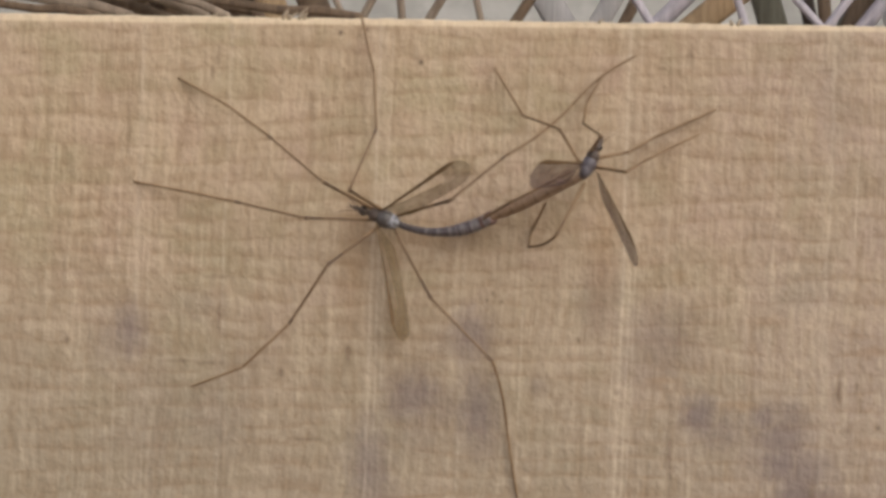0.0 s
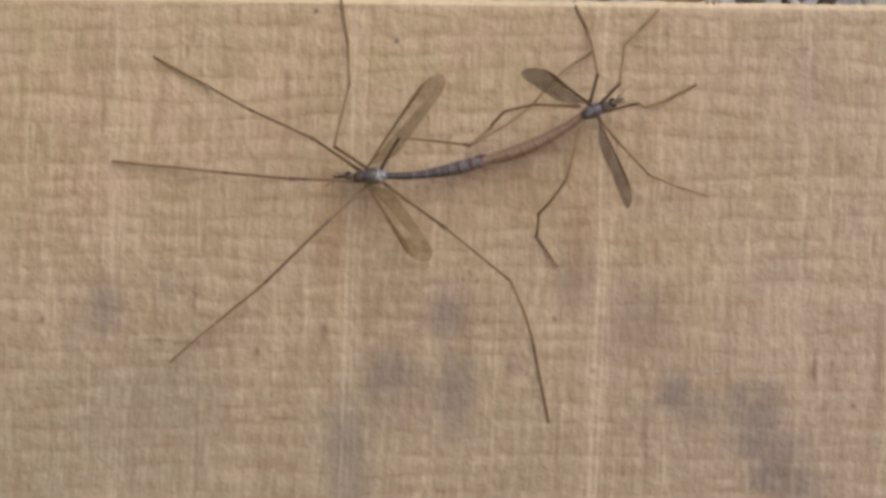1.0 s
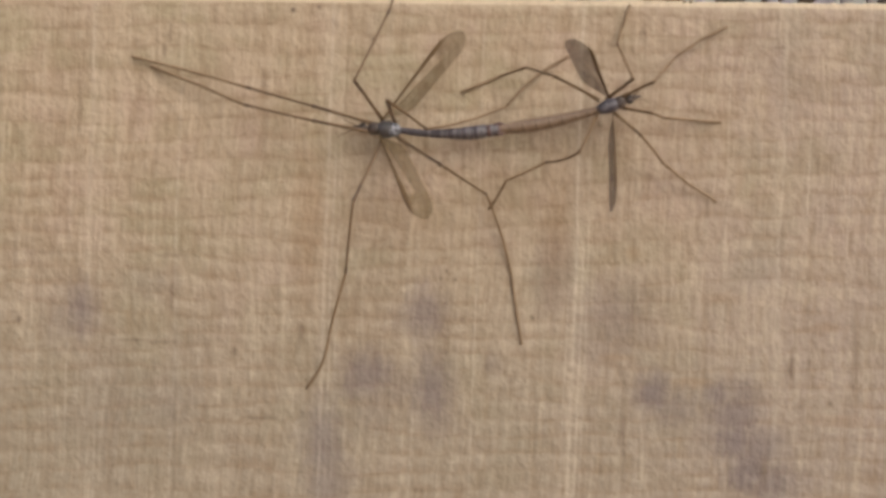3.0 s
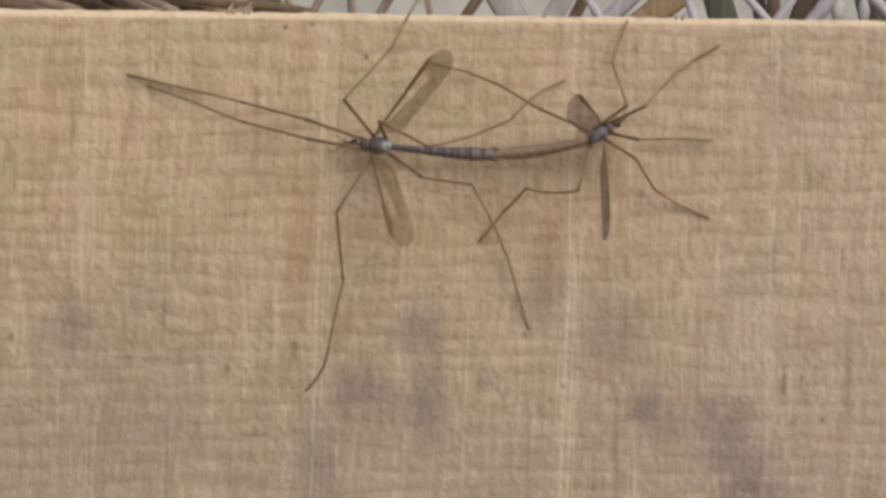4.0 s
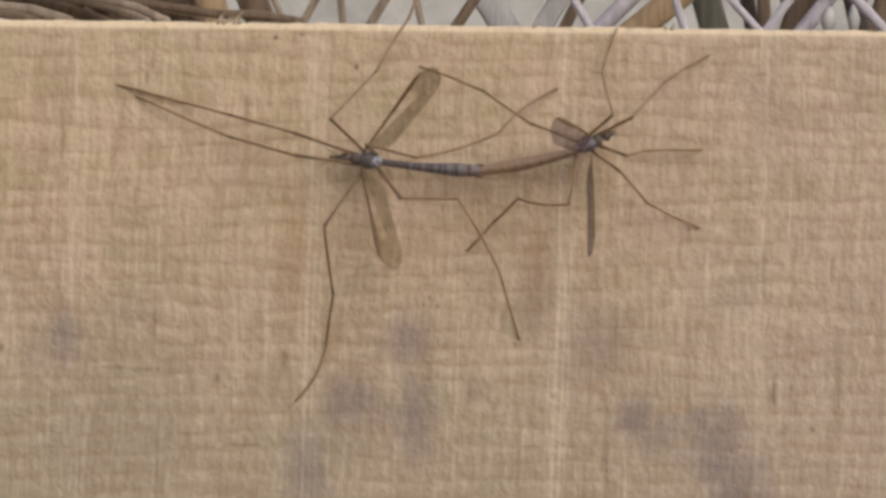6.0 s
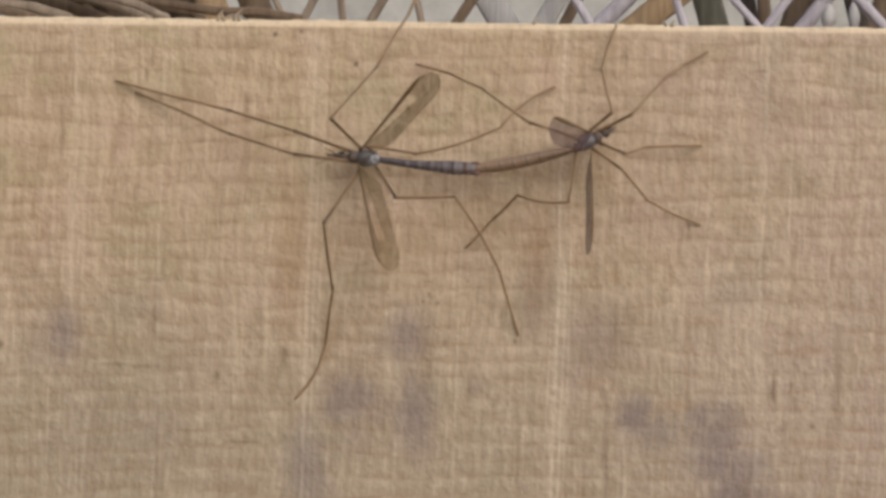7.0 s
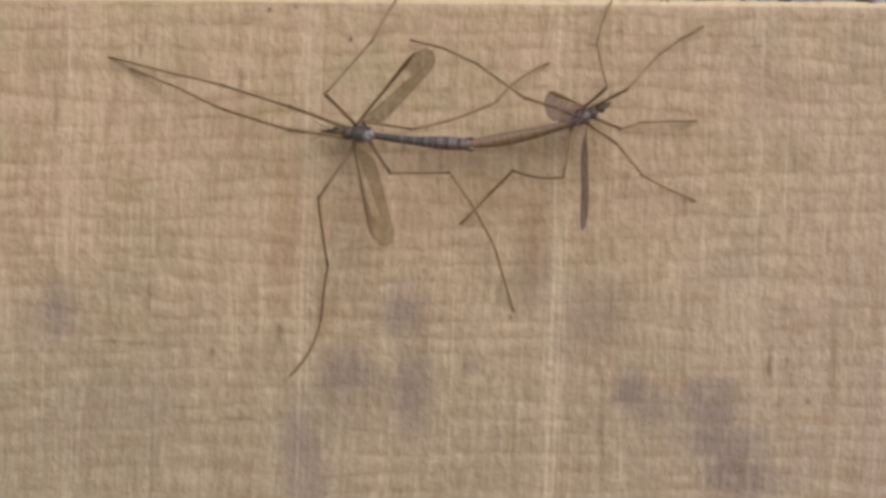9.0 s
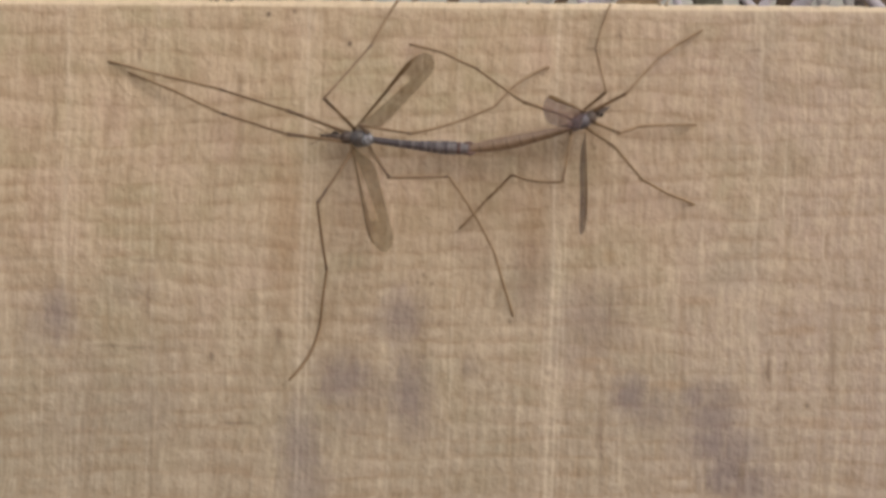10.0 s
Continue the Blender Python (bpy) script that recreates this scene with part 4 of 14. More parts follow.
    walk(PARTS["L1_1"], [
        (0, q(8.81, -1.64, 5.68, 0.0, 17.3, -18.7)), (0.05, q(8.62, -1.96, 5.78, -0.5, 19.0, -20.3)), (0.1, q(8.43, -2.26, 5.90, -1.0, 17.8, -21.9)),
        (0.2, q(8.04, -2.83, 6.03, -1.8, 12.7, -24.9)), (0.3, q(7.80, -3.06, 6.28, -1.2, 16.3, -22.4)), (0.4, q(7.57, -3.27, 6.42, -0.4, 16.8, -19.8)),
        (0.5, q(7.36, -3.48, 6.44, 0.3, 14.2, -17.2)), (0.6, q(7.17, -3.79, 6.49, -0.3, 18.7, -19.1)), (0.7, q(6.96, -4.08, 6.49, -0.9, 20.0, -21.1)),
        (0.8, q(6.66, -4.30, 6.41, -1.6, 19.0, -23.1)), (0.9, q(7.06, -4.61, 6.16, -2.1, 22.3, -24.4)), (1, q(7.44, -4.89, 5.69, -2.6, 23.9, -25.8)),
        (1.1, q(7.17, -4.62, 6.13, -4.6, 20.7, -31.0)), (1.2, q(7.05, -4.40, 6.33, -6.1, 13.1, -36.1)), (1.25, q(7.41, -3.98, 6.26, -4.7, 14.1, -30.4)),
        (1.3, q(7.79, -3.55, 6.09, -3.5, 11.4, -24.7)), (1.35, q(8.15, -3.09, 5.89, -2.5, 9.0, -19.1)), (1.38, q(8.36, -2.79, 5.75, -2.0, 7.7, -15.7)),
        (1.4, q(8.56, -2.60, 5.44, -1.8, 4.6, -13.5)), (1.42, q(8.66, -2.40, 5.54, -1.5, 5.9, -11.2)), (1.45, q(8.90, -2.11, 5.33, -1.2, 4.5, -7.8)),
        (1.5, q(9.82, -1.65, 3.82, -1.5, -9.1, -2.1)), (1.6, q(9.24, -2.01, 5.01, -1.5, 11.8, -4.1)), (1.7, q(9.37, -2.46, 4.72, -2.0, 16.4, -6.1)),
        (1.8, q(9.32, -2.42, 4.67, -2.4, 22.3, -7.3)), (1.9, q(9.42, -2.42, 4.49, -2.9, 26.0, -8.4)), (2, q(9.41, -2.40, 4.23, -3.4, 29.0, -9.7)),
        (2.1, q(9.52, -2.08, 4.31, -3.6, 25.6, -10.1)), (2.2, q(9.32, -1.72, 4.29, -3.8, 21.3, -10.6)), (2.3, q(9.63, -1.86, 4.17, -4.1, 24.3, -11.4)),
        (2.4, q(9.74, -1.97, 3.98, -4.5, 26.3, -12.2)), (2.5, q(9.71, -2.05, 3.81, -4.9, 28.5, -13.1)), (2.6, q(9.82, -1.98, 3.78, -5.1, 24.7, -13.6)),
        (2.7, q(9.54, -1.83, 3.76, -5.3, 20.9, -14.1)), (2.82, q(9.75, -2.00, 3.89, -5.3, 21.8, -14.0)), (3, q(9.64, -2.18, 4.09, -5.2, 22.8, -13.9)),
        (3.2, q(9.53, -2.36, 4.26, -5.2, 23.7, -13.8)), (3.4, q(9.42, -2.54, 4.42, -5.2, 24.6, -13.7)), (3.65, q(9.30, -2.64, 4.49, -5.1, 25.2, -13.7)), (4, q(9.30, -2.64, 4.49, -5.1, 25.2, -13.7)),
        (5.5, q(9.80, -2.35, 4.01, -3.8, 24.6, -10.6)), (7.5, q(9.27, -2.50, 4.69, -5.1, 20.2, -13.8)), (10, q(9.27, -2.50, 4.69, -5.1, 20.2, -13.8)),
    ])
    walk(PARTS["L1_2"], [
        (0, q(18.37, -4.88, 2.54, 0.0, 25.9, -15.0)), (0.05, q(17.99, -5.43, 2.35, -0.5, 28.4, -16.2)), (0.1, q(17.77, -6.01, 2.66, -1.0, 30.4, -17.2)),
        (0.2, q(17.39, -7.18, 3.71, -2.1, 33.4, -19.2)), (0.3, q(17.18, -6.93, 3.31, -2.5, 32.7, -19.9)), (0.4, q(17.09, -6.70, 3.36, -2.9, 30.9, -20.6)),
        (0.5, q(17.15, -6.52, 3.85, -3.2, 27.3, -21.4)), (0.6, q(16.63, -7.07, 3.10, -4.4, 27.2, -23.9)), (0.7, q(16.23, -7.66, 2.88, -5.4, 25.7, -26.3)),
        (0.8, q(15.85, -8.23, 2.96, -6.5, 22.4, -28.8)), (0.9, q(15.96, -8.65, 2.15, -6.9, 26.9, -29.8)), (1, q(16.14, -9.10, 1.42, -7.4, 29.5, -30.8)),
        (1.1, q(15.65, -9.71, 2.39, -7.7, 31.8, -31.4)), (1.2, q(15.37, -10.46, 3.93, -7.9, 32.3, -31.8)), (1.25, q(16.26, -9.17, 3.69, -5.6, 33.0, -27.6)),
        (1.3, q(17.20, -7.89, 4.00, -3.3, 32.7, -23.4)), (1.35, q(18.02, -6.50, 4.23, -1.0, 32.1, -19.1)), (1.38, q(18.45, -5.63, 4.33, 0.3, 31.6, -16.6)),
        (1.4, q(18.80, -5.05, 4.60, 1.2, 27.2, -14.8)), (1.42, q(18.98, -4.44, 4.45, 1.9, 33.0, -13.4)), (1.45, q(19.35, -3.54, 4.50, 3.1, 35.3, -11.2)),
        (1.5, q(20.26, -2.04, 5.49, 5.4, 38.5, -7.4)), (1.6, q(19.56, -2.75, 2.86, 5.1, 33.2, -7.9)), (1.7, q(19.46, -3.54, 1.74, 4.8, 26.8, -8.5)),
        (1.8, q(19.03, -3.66, 0.66, 5.0, 19.6, -7.9)), (1.9, q(18.81, -3.81, -0.15, 5.2, 13.3, -7.4)), (2, q(18.53, -3.95, -0.90, 5.3, 7.1, -6.9)),
        (2.1, q(18.91, -3.76, -0.26, 5.0, 10.6, -8.4)), (2.2, q(18.99, -3.54, 0.45, 4.7, 11.7, -10.0)), (2.3, q(19.08, -3.77, -0.18, 4.6, 11.3, -10.6)),
        (2.4, q(19.00, -3.98, -0.71, 4.5, 8.7, -11.1)), (2.5, q(18.76, -4.15, -1.24, 4.5, 6.0, -11.7)), (2.6, q(19.16, -4.23, -0.63, 4.3, 9.3, -12.8)),
        (2.7, q(19.12, -4.24, -0.01, 4.1, 10.1, -13.7)), (2.82, q(19.28, -4.37, -0.04, 4.2, 12.7, -13.5)), (3, q(19.10, -4.52, -0.01, 4.3, 13.6, -13.0)),
        (3.2, q(18.93, -4.67, 0.01, 4.4, 15.0, -12.5)), (3.4, q(18.76, -4.82, 0.02, 4.6, 16.5, -12.0)), (3.65, q(18.59, -4.91, -0.02, 4.7, 16.9, -11.7)), (4, q(18.59, -4.91, -0.02, 4.7, 16.9, -11.7)),
        (5.5, q(19.25, -4.12, -0.38, 4.9, 18.4, -10.9)), (7.5, q(18.90, -4.88, 1.04, 5.3, 13.9, -9.4)), (10, q(18.90, -4.88, 1.04, 5.3, 13.9, -9.4)),
    ])
    walk(PARTS["L1_3"], [
        (0, q(25.70, -6.84, -1.16, 0.0, 15.5, -8.4)), (0.05, q(25.12, -7.50, -1.66, -0.3, 11.3, -9.5)), (0.1, q(24.72, -8.17, -1.61, -0.5, 11.2, -10.6)),
        (0.2, q(24.04, -9.49, -0.94, -1.0, 14.9, -12.8)), (0.3, q(23.86, -9.35, -1.24, -1.7, 12.7, -16.1)), (0.4, q(23.86, -9.25, -0.97, -2.5, 14.6, -19.5)),
        (0.5, q(24.13, -9.26, -0.02, -3.6, 21.6, -22.9)), (0.6, q(23.49, -10.11, -0.75, -4.3, 16.2, -25.1)), (0.7, q(23.05, -11.03, -0.78, -4.9, 15.8, -27.2)),
        (0.8, q(22.69, -11.99, -0.25, -5.6, 18.5, -29.5)), (0.9, q(22.49, -12.39, -1.67, -5.6, 9.6, -29.4)), (1, q(22.45, -12.87, -2.73, -5.5, 1.9, -29.4)),
        (1.1, q(21.76, -13.45, -2.06, -5.7, 8.3, -31.4)), (1.2, q(21.43, -14.22, -0.57, -6.2, 20.5, -33.3)), (1.25, q(22.53, -12.45, -0.90, -4.7, 18.0, -28.6)),
        (1.3, q(23.72, -10.70, -0.55, -3.1, 20.6, -23.9)), (1.35, q(24.77, -8.84, -0.25, -1.3, 22.9, -19.2)), (1.38, q(25.33, -7.68, -0.09, -0.2, 24.1, -16.4)),
        (1.4, q(26.05, -6.98, 0.74, 0.6, 30.6, -14.5)), (1.42, q(25.86, -6.08, -0.14, 1.5, 23.7, -12.7)), (1.45, q(26.10, -4.88, -0.38, 2.5, 21.9, -10.1)),
        (1.5, q(26.80, -2.89, 0.24, 4.3, 26.6, -5.7)), (1.6, q(26.55, -3.73, -1.76, 4.0, 10.4, -6.6)), (1.7, q(26.90, -4.65, -2.06, 3.8, 6.9, -7.7)),
        (1.8, q(26.90, -4.75, -2.17, 3.9, 6.1, -7.1)), (1.9, q(26.96, -4.86, -2.09, 4.0, 6.1, -6.6)), (2, q(26.84, -4.95, -1.94, 4.0, 4.9, -6.1)),
        (2.1, q(27.11, -4.97, -1.81, 3.9, 6.9, -7.4)), (2.2, q(27.13, -4.97, -1.27, 3.7, 8.4, -8.7)), (2.3, q(27.21, -5.28, -1.83, 3.5, 6.5, -9.8)),
        (2.4, q(27.18, -5.58, -1.99, 3.4, 5.5, -11.0)), (2.5, q(26.98, -5.85, -2.11, 3.3, 3.7, -12.1)), (2.6, q(27.28, -6.07, -1.99, 3.4, 5.2, -11.6)),
        (2.7, q(27.19, -6.21, -1.49, 3.4, 5.8, -11.1)), (2.82, q(27.28, -6.30, -1.89, 3.4, 5.7, -11.0)), (3, q(27.08, -6.37, -2.00, 3.4, 5.6, -10.9)),
        (3.2, q(26.88, -6.44, -2.17, 3.5, 5.0, -10.8)), (3.4, q(26.67, -6.50, -2.37, 3.5, 4.0, -10.7)), (3.65, q(26.50, -6.54, -2.47, 3.5, 3.3, -10.6)), (4, q(26.50, -6.54, -2.47, 3.5, 3.3, -10.6)),
        (5.5, q(27.11, -5.63, -3.05, 3.5, -0.3, -9.0)), (7.5, q(26.98, -6.21, -0.99, 3.3, 14.5, -10.9)), (10, q(26.98, -6.21, -0.99, 3.3, 14.5, -10.9)),
    ])
    walk(PARTS["L2_0"], [
        (0, q(1.20, 0.57, -0.75, 0.0, -25.9, 19.6)), (0.05, q(1.30, 0.60, -0.70, 0.9, -26.2, 17.5)), (0.1, q(1.30, 0.60, -0.70, 1.8, -25.9, 15.4)),
        (0.2, q(1.27, 0.59, -0.72, 3.7, -25.2, 11.2)), (0.3, q(1.30, 0.60, -0.70, 4.5, -24.4, 9.2)), (0.4, q(1.30, 0.60, -0.70, 5.3, -23.1, 7.3)),
        (0.5, q(1.32, 0.60, -0.69, 6.0, -21.1, 5.4)), (0.6, q(1.27, 0.60, -0.71, 6.6, -21.0, 3.5)), (0.7, q(1.26, 0.60, -0.72, 7.3, -20.8, 1.7)),
        (0.8, q(1.00, 0.60, -0.82, 7.9, -21.3, -0.0)), (0.9, q(1.25, 0.60, -0.72, 8.3, -19.9, -1.1)), (1, q(1.22, 0.60, -0.73, 8.6, -20.0, -1.9)),
        (1.1, q(1.73, 0.57, -0.29, 9.7, -43.6, -4.0)), (1.2, q(2.45, 0.47, 0.61, 11.4, -48.4, -6.4)), (1.25, q(2.02, 0.58, 0.45, 7.8, -58.1, -1.9)),
        (1.3, q(1.99, 0.62, 0.38, 4.7, -57.6, 1.7)), (1.35, q(1.92, 0.65, 0.23, 2.1, -56.1, 4.9)), (1.38, q(1.87, 0.66, 0.11, 0.7, -54.8, 6.5)),
        (1.4, q(2.11, 0.68, 0.21, 1.2, -48.0, 5.9)), (1.42, q(1.71, 0.65, -0.19, 0.4, -50.7, 7.0)), (1.45, q(1.54, 0.63, -0.45, 0.9, -45.7, 6.3)),
        (1.5, q(1.26, 0.60, -0.73, 1.0, -33.5, 6.2)), (1.6, q(1.42, 0.61, -0.59, 2.7, -41.2, 3.4)), (1.7, q(1.43, 0.60, -0.58, 5.0, -41.3, -0.1)),
        (1.8, q(1.35, 0.60, -0.66, 5.7, -40.3, -1.2)), (1.9, q(1.29, 0.60, -0.71, 6.6, -39.2, -2.6)), (2, q(1.14, 0.61, -0.83, 7.4, -38.7, -3.9)),
        (2.1, q(1.26, 0.60, -0.73, 7.1, -37.7, -3.3)), (2.2, q(1.20, 0.60, -0.78, 6.7, -37.6, -2.7)), (2.3, q(1.27, 0.60, -0.72, 7.3, -36.1, -3.7)),
        (2.4, q(1.27, 0.60, -0.72, 7.9, -34.7, -4.8)), (2.5, q(1.18, 0.61, -0.78, 8.4, -34.2, -5.7)), (2.6, q(1.28, 0.60, -0.72, 8.5, -33.6, -5.8)),
        (2.7, q(1.20, 0.61, -0.77, 8.5, -33.9, -5.9)), (2.82, q(1.29, 0.60, -0.71, 8.4, -35.1, -5.7)), (3, q(1.29, 0.60, -0.71, 8.2, -36.9, -5.4)),
        (3.2, q(1.30, 0.60, -0.70, 8.0, -38.7, -5.1)), (3.4, q(1.30, 0.60, -0.70, 7.8, -40.4, -4.7)), (3.65, q(1.18, 0.61, -0.80, 7.7, -41.2, -4.6)), (4, q(1.18, 0.61, -0.80, 7.7, -41.2, -4.6)),
        (5.5, q(1.30, 0.60, -0.70, 4.9, -38.2, -0.2)), (7.5, q(1.20, 0.60, -0.79, 4.6, -40.3, 0.3)), (10, q(1.20, 0.60, -0.79, 4.6, -40.3, 0.3)),
    ])
    walk(PARTS["L2_1"], [
        (0, q(9.77, 3.61, 3.67, 0.0, 15.3, 7.8)), (0.05, q(9.95, 3.33, 3.76, -0.2, 16.8, 7.1)), (0.1, q(10.06, 3.02, 3.72, -0.4, 16.9, 6.5)),
        (0.2, q(10.24, 2.36, 3.60, -0.8, 16.8, 5.2)), (0.3, q(10.39, 2.08, 3.47, -1.0, 19.1, 4.4)), (0.4, q(10.52, 1.78, 3.27, -1.3, 21.0, 3.6)),
        (0.5, q(10.71, 1.49, 2.95, -1.5, 22.9, 2.9)), (0.6, q(10.69, 1.18, 2.92, -2.4, 21.7, 0.6)), (0.7, q(10.70, 0.88, 2.87, -3.2, 20.8, -1.6)),
        (0.8, q(10.42, 0.60, 2.86, -4.0, 20.6, -3.9)), (0.9, q(10.76, 0.42, 2.72, -4.6, 20.2, -5.4)), (1, q(10.72, 0.28, 2.72, -5.1, 21.9, -7.0)),
        (1.1, q(9.03, 0.06, 6.68, -4.4, 30.7, -5.4)), (1.2, q(9.12, -0.28, 8.17, -3.2, 29.6, -3.0)), (1.25, q(7.35, 0.40, 9.04, -6.0, 34.2, -8.3)),
        (1.3, q(7.39, 0.78, 8.92, -9.5, 33.3, -14.6)), (1.35, q(7.53, 1.14, 8.62, -12.6, 31.7, -20.3)), (1.38, q(7.66, 1.33, 8.37, -14.1, 30.5, -23.4)),
        (1.4, q(8.84, 1.38, 7.73, -14.6, 23.1, -24.3)), (1.42, q(8.07, 1.43, 7.63, -14.3, 27.7, -23.6)), (1.45, q(8.56, 1.40, 6.78, -13.2, 24.8, -21.1)),
        (1.5, q(9.65, 1.50, 4.85, -12.3, -2.3, -16.8)), (1.6, q(9.02, 1.06, 6.06, -11.7, 16.1, -11.6)), (1.7, q(9.03, 0.59, 6.09, -10.2, 15.9, -6.3)),
        (1.8, q(9.05, 0.44, 5.88, -10.2, 20.4, -6.4)), (1.9, q(9.12, 0.24, 5.68, -10.3, 20.8, -6.6)), (2, q(9.01, 0.07, 5.49, -10.4, 19.9, -6.8)),
        (2.1, q(9.25, 0.14, 5.46, -10.5, 21.5, -7.3)), (2.2, q(9.20, 0.23, 5.39, -10.7, 21.3, -7.8)), (2.3, q(9.43, 0.07, 5.23, -11.0, 21.2, -8.5)),
        (2.4, q(9.55, -0.09, 5.04, -11.2, 20.1, -9.1)), (2.5, q(9.50, -0.22, 4.91, -11.4, 19.6, -9.8)), (2.6, q(9.65, -0.26, 4.88, -11.4, 19.0, -9.7)),
        (2.7, q(9.55, -0.25, 4.87, -11.4, 17.7, -9.7)), (2.82, q(9.52, -0.22, 5.10, -11.5, 19.6, -10.1)), (3, q(9.34, -0.16, 5.37, -11.8, 20.7, -10.8)),
        (3.2, q(9.16, -0.10, 5.62, -12.0, 21.6, -11.5)), (3.4, q(8.97, -0.04, 5.85, -12.3, 22.6, -12.3)), (3.65, q(8.76, 0.00, 5.86, -12.5, 20.9, -12.8)), (4, q(8.76, 0.00, 5.86, -12.5, 20.9, -12.8)),
        (5.5, q(9.24, 0.58, 5.55, -11.6, 21.5, -10.3)), (7.5, q(8.91, 0.64, 5.75, -12.9, 22.3, -13.7)), (10, q(8.91, 0.64, 5.75, -12.9, 22.3, -13.7)),
    ])
    walk(PARTS["L2_2"], [
        (0, q(19.64, 4.97, 0.95, 0.0, 16.6, 8.9)), (0.05, q(19.76, 4.56, 0.78, -0.5, 20.2, 7.4)), (0.1, q(19.88, 4.13, 0.72, -1.0, 21.2, 5.9)),
        (0.2, q(20.08, 3.26, 0.62, -2.1, 22.5, 3.0)), (0.3, q(20.12, 2.83, 0.10, -2.2, 18.2, 2.7)), (0.4, q(20.14, 2.39, -0.44, -2.3, 13.0, 2.3)),
        (0.5, q(20.22, 1.97, -1.06, -2.4, 6.5, 1.9)), (0.6, q(20.28, 1.29, -0.90, -2.8, 9.0, -0.9)), (0.7, q(20.35, 0.61, -0.81, -3.2, 9.9, -3.7)),
        (0.8, q(20.06, -0.06, -0.76, -3.6, 8.7, -6.3)), (0.9, q(20.41, -0.50, -0.84, -3.7, 10.0, -6.8)), (1, q(20.22, -0.89, -1.13, -3.8, 8.3, -7.3)),
        (1.1, q(17.86, -0.78, 1.41, -4.8, 36.5, -9.9)), (1.2, q(18.09, -0.76, 3.07, -6.8, 56.7, -12.5)), (1.25, q(15.80, -0.83, 3.23, -6.3, 58.7, -11.9)),
        (1.3, q(15.75, -1.39, 3.26, -6.7, 59.1, -12.5)), (1.35, q(15.77, -1.91, 3.20, -7.3, 58.3, -13.2)), (1.38, q(15.83, -2.20, 3.12, -7.8, 57.2, -13.7)),
        (1.4, q(17.49, -2.53, 3.67, -9.2, 65.6, -15.3)), (1.42, q(16.45, -2.24, 2.83, -6.9, 53.4, -12.6)), (1.45, q(17.30, -1.97, 2.45, -5.3, 48.8, -10.6)),
        (1.5, q(19.52, -1.47, 5.27, -2.4, 40.1, -6.5)), (1.6, q(18.74, -0.94, 3.21, -5.3, 34.2, -11.3)), (1.7, q(18.90, -0.50, 3.27, -7.5, 25.5, -15.7)),
        (1.8, q(18.67, -0.65, 2.28, -7.3, 25.8, -15.1)), (1.9, q(18.71, -0.87, 2.01, -7.1, 25.4, -14.7)), (2, q(18.65, -1.08, 1.97, -6.9, 23.1, -14.3)),
        (2.1, q(18.78, -1.08, 1.68, -7.4, 24.3, -15.5)), (2.2, q(18.73, -1.07, 1.63, -7.8, 22.2, -16.6)), (2.3, q(18.95, -1.35, 1.50, -8.4, 25.6, -17.9)),
        (2.4, q(19.13, -1.63, 1.50, -8.9, 27.5, -19.1)), (2.5, q(19.08, -1.87, 1.44, -9.4, 27.7, -20.1)), (2.6, q(19.27, -1.90, 1.52, -9.6, 26.5, -20.7)),
        (2.7, q(19.25, -1.90, 1.73, -9.7, 21.9, -21.0)), (2.82, q(19.10, -1.92, 1.63, -9.7, 23.1, -20.9)), (3, q(18.83, -1.97, 1.72, -9.6, 22.3, -20.6)),
        (3.2, q(18.56, -2.01, 1.81, -9.5, 21.4, -20.2)), (3.4, q(18.29, -2.06, 1.88, -9.3, 20.4, -19.9)), (3.65, q(18.17, -2.13, 2.18, -9.2, 17.1, -19.6)), (4, q(18.17, -2.13, 2.18, -9.2, 17.1, -19.6)),
        (5.5, q(18.69, -1.15, 1.76, -8.3, 23.9, -17.0)), (7.5, q(18.19, -1.62, 1.83, -9.7, 17.7, -20.9)), (10, q(18.19, -1.62, 1.83, -9.7, 17.7, -20.9)),
    ])
